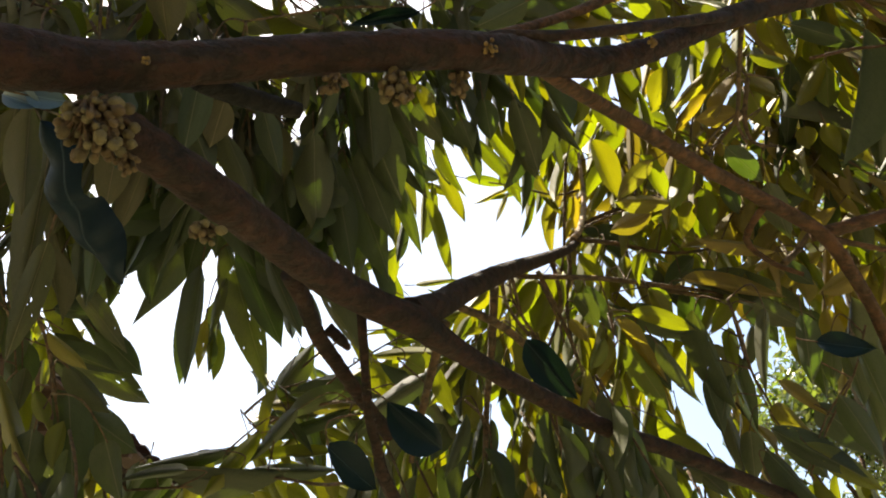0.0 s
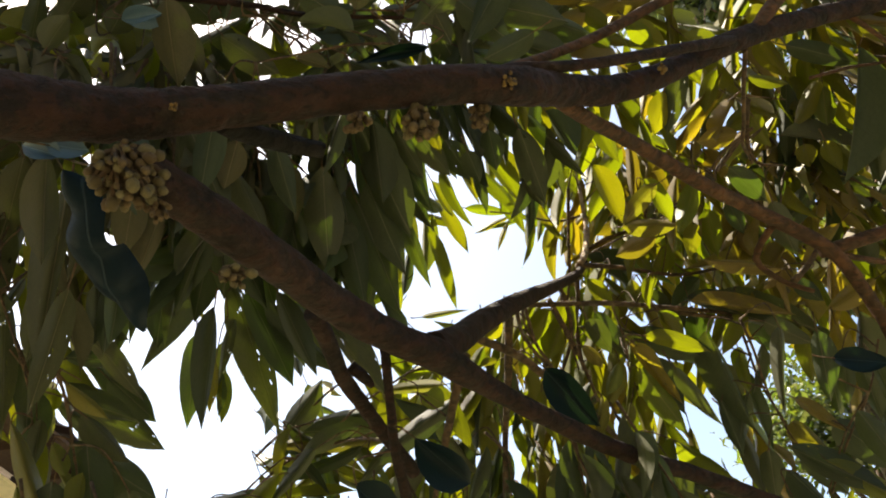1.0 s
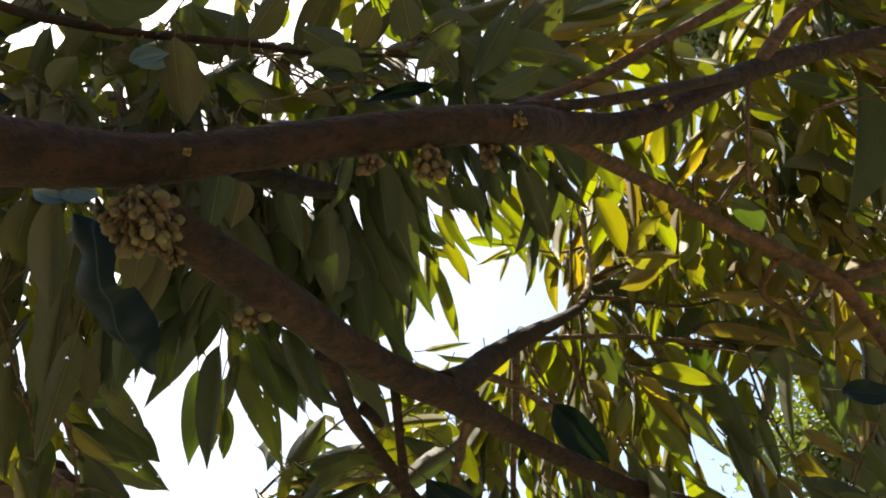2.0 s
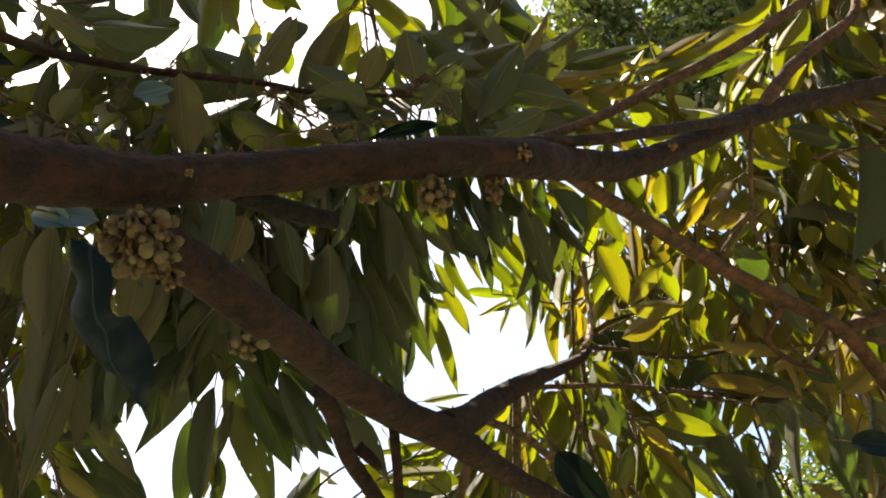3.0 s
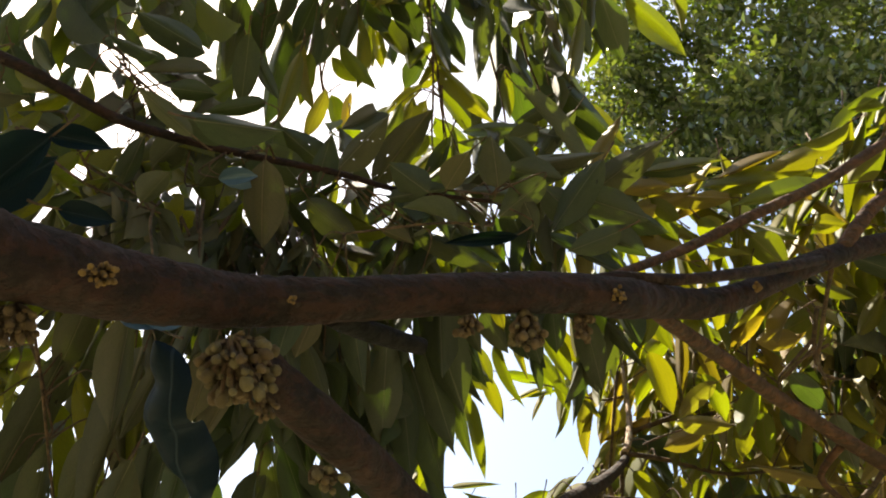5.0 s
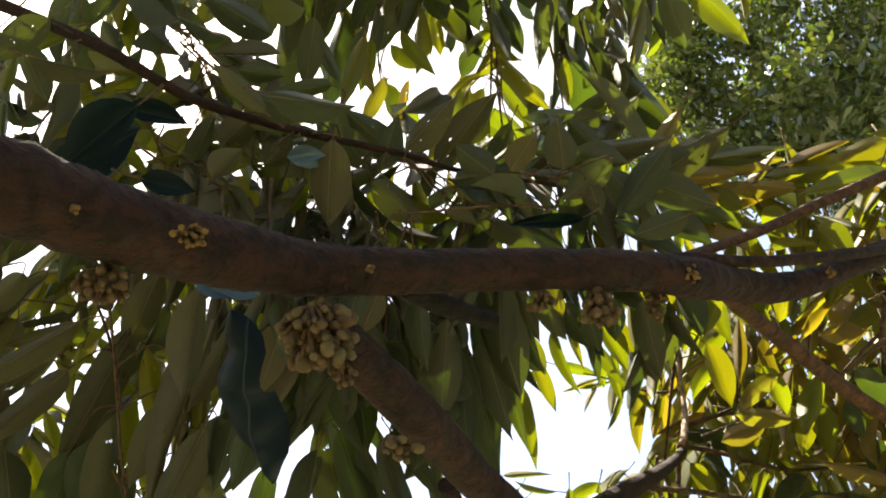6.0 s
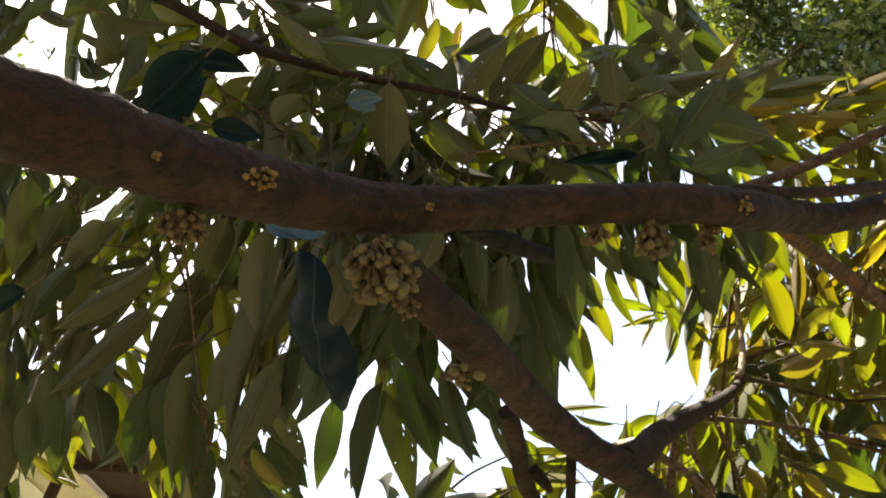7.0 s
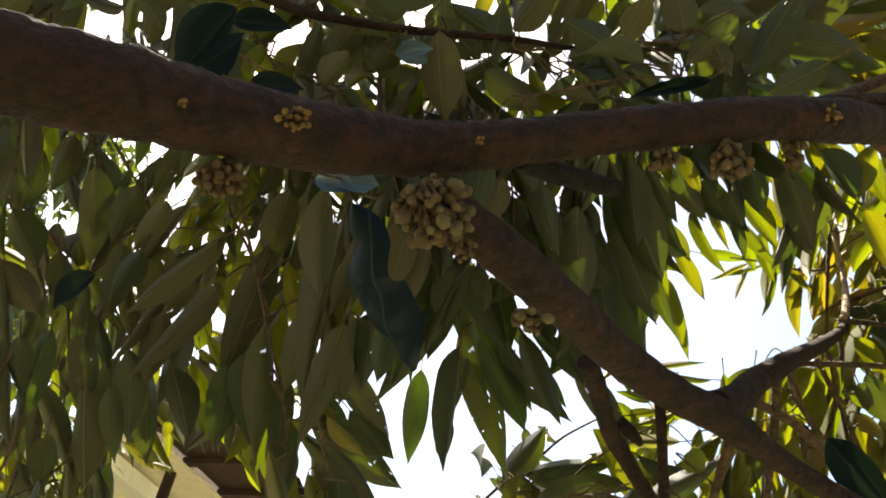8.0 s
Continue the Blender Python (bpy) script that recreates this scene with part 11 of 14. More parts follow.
leaf("tw2", (-0.428, 1.292, 2.964), (-0.430, 1.353, 2.851), 0.022, (-0.45, 0.61, 0.65))
young_leaf("tw15", (-1.196, 1.952, 2.655), (-1.130, 2.035, 2.511), 0.034, (-0.16, 0.66, 0.74))
young_leaf("up2", (0.682, 1.476, 3.339), (0.597, 1.446, 3.214), 0.025, (0.16, 0.74, 0.65))
young_leaf("far2", (-0.103, 2.322, 2.837), (-0.243, 2.314, 2.715), 0.034, (0.09, 0.94, 0.34))
leaf("tw14", (-0.979, 1.254, 2.899), (-1.008, 1.275, 2.744), 0.028, (-0.00, 0.99, -0.15))
young_leaf("tw15", (-1.408, 1.112, 3.223), (-1.392, 1.121, 3.096), 0.022, (-0.42, 0.26, 0.87))
leaf("tw4", (-0.029, 1.281, 3.333), (-0.134, 1.294, 3.246), 0.032, (0.06, 0.76, 0.65))
leaf("tw10", (-0.646, 2.316, 2.733), (-0.554, 2.197, 2.628), 0.036, (-0.25, 0.60, 0.76))
young_leaf("tw15", (-1.521, 1.507, 2.693), (-1.490, 1.617, 2.681), 0.027, (-0.54, 0.84, -0.01))
young_leaf("tw1", (-1.018, 1.213, 3.103), (-0.937, 1.266, 2.969), 0.029, (-0.61, 0.30, 0.73))
silver_leaf("tw1", (-0.863, 1.429, 2.999), (-0.748, 1.464, 2.890), 0.036, (-0.03, 0.61, 0.79))
young_leaf("tw3", (-0.391, 1.480, 3.124), (-0.354, 1.592, 2.993), 0.038, (0.17, 0.74, 0.65))
young_leaf("tw1", (-1.031, 1.158, 3.167), (-0.899, 1.289, 3.122), 0.046, (-0.76, 0.61, 0.21))
leaf("tw10", (-0.633, 1.744, 2.249), (-0.671, 1.826, 2.137), 0.025, (-0.15, 0.91, 0.38))
leaf("tw10", (-0.443, 2.038, 2.433), (-0.383, 1.957, 2.321), 0.035, (0.43, 0.88, 0.20))
young_leaf("low5", (0.013, 1.840, 2.705), (0.019, 1.891, 2.592), 0.028, (0.12, 0.91, 0.40))
leaf("upper", (-0.348, 1.460, 3.021), (-0.272, 1.529, 2.889), 0.033, (0.19, 0.44, 0.88))
bronze_leaf("far1", (0.654, 2.135, 3.146), (0.582, 2.150, 2.951), 0.032, (0.28, 0.85, 0.45))
young_leaf("tw1", (-0.847, 1.278, 3.152), (-0.829, 1.381, 3.073), 0.028, (-0.64, 0.38, 0.67))
young_leaf("tw5", (-1.110, 1.131, 3.713), (-1.113, 1.230, 3.602), 0.027, (-0.34, 0.41, 0.85))
young_leaf("tw5", (-0.837, 1.735, 3.116), (-0.701, 1.761, 3.122), 0.030, (-0.10, 0.97, 0.20))
young_leaf("far2", (-0.152, 2.304, 2.827), (-0.126, 2.403, 2.719), 0.032, (-0.51, 0.83, 0.22))
young_leaf("tw5", (-0.728, 1.374, 3.139), (-0.698, 1.444, 3.046), 0.028, (-0.35, -0.01, 0.94))
silver_leaf("tw15", (-1.583, 1.898, 2.892), (-1.561, 1.972, 2.804), 0.024, (-0.46, 0.74, 0.49))
leaf("tw10", (-0.601, 2.392, 2.696), (-0.512, 2.485, 2.637), 0.031, (0.13, 0.83, 0.54))
silver_leaf("tw15", (-1.345, 1.787, 2.549), (-1.371, 1.868, 2.444), 0.029, (-0.74, 0.65, 0.14))
young_leaf("low6", (-0.045, 1.761, 2.525), (-0.007, 1.842, 2.400), 0.030, (-0.34, 0.89, 0.31))
leaf("upper", (-0.415, 1.190, 3.042), (-0.380, 1.131, 2.932), 0.024, (-0.61, 0.46, 0.65))
leaf("upper", (-0.317, 1.278, 2.806), (-0.338, 1.332, 2.694), 0.030, (-0.06, 0.72, 0.69))
leaf("far2", (-0.152, 1.770, 2.873), (-0.169, 1.815, 2.758), 0.027, (0.04, 0.68, 0.73))
young_leaf("tw2", (-0.379, 1.328, 2.765), (-0.361, 1.422, 2.678), 0.024, (-0.28, 0.40, 0.87))
young_leaf("tw3", (-0.297, 1.620, 3.699), (-0.201, 1.583, 3.577), 0.035, (0.23, 0.50, 0.84))
leaf("tw1", (-0.743, 1.054, 2.890), (-0.614, 0.955, 2.821), 0.032, (-0.44, 0.68, 0.58))
young_leaf("tw15", (-1.121, 1.933, 2.896), (-1.049, 1.905, 2.811), 0.022, (-0.67, 0.71, 0.20))
leaf("low5", (0.111, 2.168, 2.427), (0.022, 2.258, 2.289), 0.041, (0.31, 0.75, 0.58))
young_leaf("tw5", (-0.415, 1.429, 3.226), (-0.458, 1.503, 3.134), 0.027, (-0.32, 0.71, 0.63))
young_leaf("upper", (-1.161, 1.130, 3.202), (-1.138, 1.231, 3.138), 0.025, (-0.01, 0.61, 0.79))
leaf("tw10", (-0.859, 1.698, 2.565), (-0.772, 1.764, 2.467), 0.031, (-0.44, 0.16, 0.88))
leaf("tw4", (-0.176, 1.464, 3.172), (-0.110, 1.563, 3.077), 0.028, (0.14, 0.62, 0.77))
young_leaf("tw3", (-0.315, 1.453, 3.789), (-0.264, 1.512, 3.632), 0.032, (-0.66, 0.14, 0.74))
young_leaf("tw15", (-0.993, 1.971, 3.078), (-0.875, 1.907, 3.082), 0.028, (-0.24, 0.37, 0.90))
silver_leaf("tw14", (-0.828, 1.249, 2.829), (-0.822, 1.290, 2.723), 0.020, (-0.37, 0.80, 0.47))
silver_leaf("tw15", (-1.054, 1.456, 2.821), (-1.131, 1.405, 2.697), 0.029, (-0.09, 1.00, 0.02))
young_leaf("tw15", (-0.843, 1.596, 2.614), (-0.814, 1.618, 2.491), 0.026, (-0.28, 0.92, 0.27))
silver_leaf("upper", (-0.550, 1.074, 2.821), (-0.573, 1.156, 2.689), 0.032, (-0.52, 0.11, 0.85))
young_leaf("low5", (0.055, 1.903, 2.635), (-0.014, 1.924, 2.529), 0.024, (-0.22, 0.82, 0.53))
leaf("tw4", (-0.095, 1.499, 3.065), (-0.022, 1.582, 2.912), 0.039, (0.07, 0.92, 0.39))
young_leaf("tw15", (-1.143, 1.678, 2.828), (-1.136, 1.746, 2.740), 0.022, (-0.87, 0.29, 0.40))
leaf("tw1", (-0.596, 1.031, 3.202), (-0.620, 1.124, 3.118), 0.025, (-0.52, 0.42, 0.74))
young_leaf("far2", (-0.216, 2.142, 2.959), (-0.284, 2.179, 2.882), 0.025, (-0.03, 0.89, 0.46))
leaf("upper", (0.098, 1.247, 3.047), (0.187, 1.315, 2.902), 0.036, (-0.15, 0.74, 0.66))
leaf("right4", (1.033, 1.963, 2.780), (1.035, 2.048, 2.656), 0.023, (0.20, 0.87, 0.45))
young_leaf("tw15", (-1.136, 2.054, 2.730), (-1.090, 1.949, 2.702), 0.025, (-0.62, 0.65, 0.44))
young_leaf("tw4", (0.211, 1.254, 3.816), (0.170, 1.312, 3.653), 0.025, (0.48, 0.60, 0.64))
young_leaf("tw1", (-0.701, 1.262, 3.079), (-0.688, 1.197, 2.959), 0.032, (-0.29, 0.19, 0.94))
leaf("upper", (-0.175, 1.198, 2.917), (-0.035, 1.211, 2.807), 0.031, (0.29, 0.83, 0.48))
leaf("low5", (0.008, 2.130, 2.363), (-0.022, 2.212, 2.209), 0.042, (0.12, 0.99, 0.00))
silver_leaf("upper", (-0.147, 1.147, 2.938), (-0.083, 1.074, 2.832), 0.026, (0.10, 0.16, 0.98))
leaf("far2", (-0.114, 1.637, 2.979), (-0.100, 1.682, 2.865), 0.024, (-0.20, 0.60, 0.78))
silver_leaf("tw1", (-0.780, 1.114, 3.232), (-0.669, 1.135, 3.181), 0.022, (-0.44, 0.78, 0.43))
silver_leaf("tw14", (-0.781, 1.399, 2.747), (-0.842, 1.412, 2.656), 0.022, (0.02, 1.00, 0.08))
young_leaf("tw10", (-0.727, 1.727, 2.248), (-0.722, 1.799, 2.114), 0.036, (-0.57, 0.77, 0.28))
young_leaf("tw10", (-0.297, 1.783, 2.725), (-0.251, 1.841, 2.630), 0.024, (-0.29, 0.77, 0.57))
silver_leaf("tw15", (-1.399, 1.596, 3.169), (-1.515, 1.670, 3.041), 0.044, (-0.58, 0.63, 0.51))
leaf("tw3", (0.012, 1.403, 3.812), (0.049, 1.522, 3.665), 0.040, (0.29, 0.29, 0.91))
young_leaf("pale", (0.499, 1.885, 3.386), (0.471, 1.760, 3.225), 0.037, (0.07, 1.00, 0.02))
young_leaf("tw15", (-1.187, 1.819, 3.212), (-1.087, 1.873, 3.153), 0.024, (-0.58, 0.60, 0.55))
leaf("tw1", (-0.725, 1.259, 2.988), (-0.641, 1.221, 2.923), 0.024, (-0.66, 0.69, 0.29))
young_leaf("tw10", (-1.125, 2.216, 2.822), (-1.091, 2.099, 2.741), 0.033, (-0.52, 0.85, 0.07))
leaf("upper", (-1.059, 1.007, 3.422), (-1.129, 1.030, 3.238), 0.040, (0.14, 0.46, 0.88))
leaf("upper", (-1.153, 0.987, 3.456), (-1.212, 1.072, 3.380), 0.025, (-0.12, -0.21, 0.97))
leaf("tw1", (-0.693, 1.205, 3.016), (-0.614, 1.207, 2.908), 0.029, (-0.26, 0.14, 0.96))
young_leaf("far1", (0.523, 1.928, 3.350), (0.560, 1.778, 3.218), 0.034, (0.08, 0.46, 0.89))
young_leaf("tw5", (-0.404, 1.482, 3.685), (-0.365, 1.543, 3.601), 0.023, (0.33, 0.92, 0.19))
young_leaf("tw1", (-0.994, 1.265, 3.092), (-0.904, 1.362, 3.020), 0.031, (-0.55, 0.14, 0.82))
leaf("tw3", (-0.090, 1.115, 3.759), (-0.084, 1.222, 3.611), 0.040, (-0.07, 0.22, 0.97))
young_leaf("tw15", (-0.960, 1.727, 2.537), (-0.971, 1.744, 2.373), 0.033, (-0.72, 0.49, 0.50))
silver_leaf("tw15", (-1.237, 1.209, 3.042), (-1.257, 1.330, 2.913), 0.041, (-0.11, 0.99, -0.10))
leaf("low5", (0.120, 2.155, 2.422), (0.117, 2.195, 2.252), 0.041, (0.02, 1.00, -0.08))
young_leaf("far2", (-0.487, 2.296, 2.879), (-0.486, 2.178, 2.809), 0.025, (-0.21, 0.67, 0.72))
leaf("low5", (0.107, 1.989, 2.482), (0.101, 2.062, 2.397), 0.019, (0.17, 0.96, 0.24))
leaf("tw5", (-1.060, 1.201, 3.730), (-1.116, 1.249, 3.622), 0.030, (-0.59, 0.49, 0.64))
leaf("tw10", (-0.645, 2.408, 2.651), (-0.577, 2.310, 2.580), 0.025, (-0.75, 0.66, 0.01))
silver_leaf("tw5", (-0.902, 1.390, 3.261), (-0.912, 1.453, 3.113), 0.031, (-0.79, 0.57, 0.20))
young_leaf("tw10", (-0.636, 1.967, 2.678), (-0.637, 2.015, 2.553), 0.032, (0.00, 0.78, 0.63))
leaf("tw5", (-0.678, 1.134, 3.565), (-0.643, 1.205, 3.443), 0.031, (-0.04, 0.46, 0.89))
leaf("tw3", (-0.257, 1.236, 3.909), (-0.196, 1.290, 3.812), 0.025, (-0.47, 0.65, 0.60))
silver_leaf("tw15", (-1.552, 1.426, 2.834), (-1.488, 1.523, 2.822), 0.023, (-0.60, 0.70, 0.40))
leaf("tw14", (-0.759, 1.521, 2.629), (-0.719, 1.600, 2.512), 0.034, (-0.03, 0.68, 0.73))
young_leaf("far2", (0.263, 2.158, 3.002), (0.208, 2.210, 2.897), 0.024, (0.12, 0.75, 0.65))
young_leaf("tw5", (-1.336, 1.302, 3.817), (-1.363, 1.401, 3.754), 0.026, (-0.49, 0.22, 0.84))
silver_leaf("upper", (0.002, 1.217, 3.034), (-0.123, 1.140, 3.028), 0.027, (-0.25, 0.50, 0.83))
young_leaf("tw15", (-1.759, 1.854, 2.531), (-1.679, 1.910, 2.430), 0.028, (-0.82, 0.44, 0.37))
young_leaf("tw1", (-0.555, 0.978, 3.039), (-0.613, 0.967, 2.901), 0.036, (-0.53, 0.61, 0.59))
leaf("tw10", (-0.169, 1.785, 2.436), (-0.080, 1.744, 2.357), 0.029, (0.07, 0.94, 0.33))
young_leaf("right4", (0.725, 1.511, 3.125), (0.747, 1.481, 2.972), 0.023, (0.59, 0.30, 0.75))
leaf("tw10", (-0.130, 1.948, 2.461), (0.002, 1.906, 2.391), 0.036, (0.29, 0.91, 0.30))
leaf("tw10", (-0.315, 1.707, 2.792), (-0.321, 1.817, 2.698), 0.030, (-0.31, 0.64, 0.70))
young_leaf("upper", (-1.295, 1.177, 3.542), (-1.276, 1.289, 3.422), 0.034, (-0.52, 0.24, 0.82))
leaf("upper", (-0.346, 1.497, 2.836), (-0.341, 1.514, 2.720), 0.026, (-0.47, 0.21, 0.86))
young_leaf("tw10", (-0.333, 2.247, 2.375), (-0.186, 2.229, 2.317), 0.033, (0.01, 0.91, 0.42))
young_leaf("upper", (-1.455, 0.981, 3.146), (-1.391, 1.023, 3.040), 0.029, (-0.66, 0.69, 0.29))
silver_leaf("tw1", (-0.851, 1.046, 3.142), (-0.778, 0.997, 3.027), 0.026, (-0.14, 0.15, 0.98))
young_leaf("tw5", (-0.899, 1.923, 3.044), (-0.953, 1.749, 3.037), 0.042, (-0.33, 0.10, 0.94))
young_leaf("far1", (0.330, 2.100, 3.027), (0.303, 2.180, 2.915), 0.021, (0.43, 0.70, 0.57))
young_leaf("far2", (-0.141, 2.020, 3.191), (-0.036, 2.036, 3.137), 0.024, (0.10, 0.94, 0.32))
young_leaf("far1", (0.653, 1.999, 3.347), (0.667, 1.867, 3.288), 0.024, (0.87, 0.37, 0.34))
young_leaf("pale", (0.263, 1.940, 3.102), (0.237, 1.997, 2.981), 0.031, (0.23, 0.85, 0.47))
leaf("tw5", (-0.968, 1.176, 3.423), (-0.910, 1.115, 3.309), 0.031, (0.23, 0.76, 0.61))
leaf("tw4", (0.109, 1.226, 3.429), (-0.044, 1.297, 3.351), 0.034, (-0.26, 0.87, 0.42))
young_leaf("tw3", (-0.456, 1.724, 3.136), (-0.456, 1.787, 2.975), 0.042, (-0.70, 0.48, 0.53))
young_leaf("tw15", (-1.061, 1.898, 3.122), (-0.930, 1.962, 3.087), 0.026, (-0.13, 0.66, 0.74))
silver_leaf("upper", (-1.120, 0.994, 2.989), (-1.027, 0.978, 2.928), 0.019, (-0.72, 0.50, 0.48))
silver_leaf("tw2", (-0.395, 1.186, 3.030), (-0.291, 1.159, 2.959), 0.023, (-0.67, -0.11, 0.74))
young_leaf("tw15", (-1.266, 1.572, 3.257), (-1.324, 1.600, 3.132), 0.033, (-0.38, 0.92, 0.10))
young_leaf("far2", (-0.256, 2.161, 2.995), (-0.202, 2.175, 2.832), 0.040, (0.28, 0.72, 0.63))
leaf("tw3", (-0.180, 1.265, 3.959), (-0.126, 1.337, 3.857), 0.029, (-0.23, 0.56, 0.80))
leaf("far2", (-0.105, 1.657, 3.067), (-0.095, 1.742, 2.959), 0.030, (-0.46, 0.77, 0.44))
young_leaf("tw15", (-1.145, 2.137, 2.821), (-1.070, 1.992, 2.728), 0.044, (-0.60, 0.61, 0.53))
leaf("tw3", (0.058, 1.232, 3.931), (0.083, 1.255, 3.776), 0.030, (-0.03, 0.82, 0.57))
young_leaf("pale", (0.195, 2.154, 3.302), (0.161, 2.241, 3.187), 0.025, (-0.18, 0.84, 0.52))
leaf("upper", (-0.168, 1.240, 3.087), (-0.223, 1.260, 2.937), 0.033, (-0.73, 0.38, 0.57))
young_leaf("far1", (0.456, 2.263, 2.724), (0.479, 2.351, 2.606), 0.025, (-0.39, 0.90, 0.18))
young_leaf("tw15", (-1.323, 1.106, 2.846), (-1.322, 1.196, 2.759), 0.023, (-0.86, 0.30, 0.42))
silver_leaf("tw15", (-1.102, 1.048, 2.961), (-0.998, 1.003, 2.919), 0.023, (0.26, 0.62, 0.74))
young_leaf("tw10", (-0.184, 2.110, 2.476), (-0.183, 2.165, 2.314), 0.029, (0.91, 0.35, 0.23))
silver_leaf("tw15", (-1.448, 1.995, 2.858), (-1.407, 2.023, 2.749), 0.022, (-0.22, 0.96, 0.15))
young_leaf("tw15", (-1.029, 1.517, 2.959), (-0.994, 1.534, 2.855), 0.021, (-0.67, 0.45, 0.59))
young_leaf("tw5", (-0.751, 1.393, 3.175), (-0.736, 1.426, 3.068), 0.022, (-0.28, 0.56, 0.78))
young_leaf("tw15", (-1.060, 1.817, 3.048), (-0.942, 1.851, 2.909), 0.044, (-0.38, 0.58, 0.72))
young_leaf("far2", (-0.188, 2.159, 2.885), (-0.086, 2.198, 2.861), 0.021, (0.14, 0.95, 0.28))
leaf("tw1", (-0.931, 1.117, 3.135), (-0.967, 1.047, 3.034), 0.023, (0.21, 0.90, -0.38))
young_leaf("tw3", (-0.194, 1.418, 3.885), (-0.153, 1.383, 3.779), 0.023, (0.12, -0.19, 0.97))
young_leaf("tw1", (-0.771, 1.140, 3.077), (-0.661, 1.048, 3.009), 0.032, (-0.06, 0.05, 1.00))
bronze_leaf("far1", (0.649, 1.768, 3.155), (0.518, 1.825, 3.081), 0.024, (0.62, 0.54, 0.57))
bronze_leaf("long", (0.484, 2.009, 2.484), (0.512, 2.072, 2.354), 0.021, (0.09, 0.94, 0.32))
leaf("upper", (-0.195, 1.438, 3.001), (-0.193, 1.430, 2.877), 0.030, (0.07, 0.35, 0.93))
leaf("tw1", (-1.001, 1.115, 3.301), (-1.027, 1.163, 3.167), 0.029, (-0.70, 0.57, 0.43))
young_leaf("tw15", (-1.157, 2.048, 2.623), (-1.106, 2.063, 2.501), 0.025, (-0.36, 0.93, 0.11))
young_leaf("low3", (0.406, 2.146, 2.660), (0.370, 2.217, 2.536), 0.026, (-0.59, 0.75, -0.30))
silver_leaf("tw5", (-0.742, 1.127, 3.302), (-0.643, 1.113, 3.235), 0.022, (-0.58, 0.77, -0.25))
leaf("tw1", (-0.940, 1.059, 3.329), (-0.898, 1.077, 3.168), 0.036, (-0.73, -0.30, 0.62))
young_leaf("tw15", (-1.100, 1.786, 3.180), (-0.989, 1.879, 3.196), 0.026, (-0.60, 0.46, 0.66))
bronze_leaf("limb", (1.116, 1.693, 3.466), (1.044, 1.746, 3.328), 0.025, (0.10, 0.63, 0.77))
young_leaf("tw5", (-0.812, 1.536, 3.324), (-0.752, 1.595, 3.211), 0.026, (-0.29, 0.65, 0.71))
young_leaf("tw15", (-1.459, 1.898, 2.549), (-1.403, 1.860, 2.461), 0.020, (-0.86, 0.09, 0.51))
leaf("tw11", (-0.864, 1.666, 2.182), (-0.822, 1.735, 2.077), 0.024, (-0.90, 0.31, 0.31))
young_leaf("far2", (-0.090, 2.284, 2.956), (-0.199, 2.338, 2.784), 0.033, (-0.03, 0.88, 0.48))
leaf("tw10", (-0.478, 1.871, 2.323), (-0.606, 1.855, 2.266), 0.028, (-0.29, 0.84, 0.45))
leaf("low5", (-0.001, 2.235, 2.487), (-0.011, 2.319, 2.369), 0.025, (0.05, 0.98, 0.21))
leaf("tw10", (-0.169, 1.729, 2.435), (-0.040, 1.780, 2.375), 0.028, (0.02, 0.84, 0.53))
leaf("tw1", (-0.653, 1.152, 3.054), (-0.611, 1.216, 2.943), 0.029, (-0.66, 0.25, 0.71))

# ---- sprays: start and end of the twig, leaves, their length ----
spray((-1.224, 0.819, 2.776), (-1.070, 0.824, 2.586), 7, 0.086, 483, SILVER)
spray((-1.017, 0.707, 2.571), (-0.894, 0.791, 2.334), 8, 0.090, 248, SILVER)
spray((-1.087, 0.792, 2.807), (-1.268, 0.884, 2.670), 7, 0.113, 360, SILVER)
spray((-1.198, 0.744, 2.782), (-1.131, 0.734, 2.620), 5, 0.100, 608, SILVER)
spray((-1.191, 0.792, 2.778), (-1.079, 0.892, 2.631), 6, 0.100, 953, SILVER)
spray((-0.995, 0.763, 2.674), (-1.090, 0.742, 2.450), 7, 0.086, 249, SILVER)
spray((-1.331, 1.196, 2.900), (-1.335, 1.202, 2.690), 6, 0.086, 912, LEAF, (3,))
spray((-1.360, 1.080, 2.733), (-1.319, 1.104, 2.492), 7, 0.100, 289, LEAF)
spray((-1.315, 1.238, 2.899), (-1.216, 1.360, 2.667), 8, 0.105, 987, LEAF, (7,))
spray((-1.477, 1.238, 2.794), (-1.416, 1.206, 2.633), 5, 0.103, 851, LEAF)
spray((0.504, 2.370, 3.327), (0.422, 2.268, 3.080), 8, 0.109, 116, YOUNG)
spray((0.336, 1.984, 3.360), (0.428, 2.096, 3.163), 7, 0.107, 568, YOUNG)
spray((0.378, 2.093, 3.237), (0.478, 2.061, 3.055), 6, 0.110, 788, YOUNG)
spray((0.377, 1.901, 3.294), (0.440, 1.877, 3.094), 6, 0.097, 924, YOUNG)
spray((0.425, 1.953, 3.245), (0.418, 2.012, 3.080), 5, 0.106, 40, YOUNG)
spray((0.395, 2.119, 3.141), (0.225, 2.129, 2.918), 8, 0.086, 871, YOUNG)
spray((0.571, 2.200, 3.537), (0.659, 2.170, 3.389), 5, 0.086, 922, YOUNG)
spray((0.500, 2.132, 3.345), (0.596, 2.070, 3.089), 8, 0.099, 74, YOUNG)
spray((0.410, 2.043, 3.178), (0.524, 2.160, 3.117), 5, 0.115, 415, YOUNG)
spray((0.435, 2.171, 3.399), (0.451, 2.319, 3.205), 7, 0.096, 489, YOUNG)
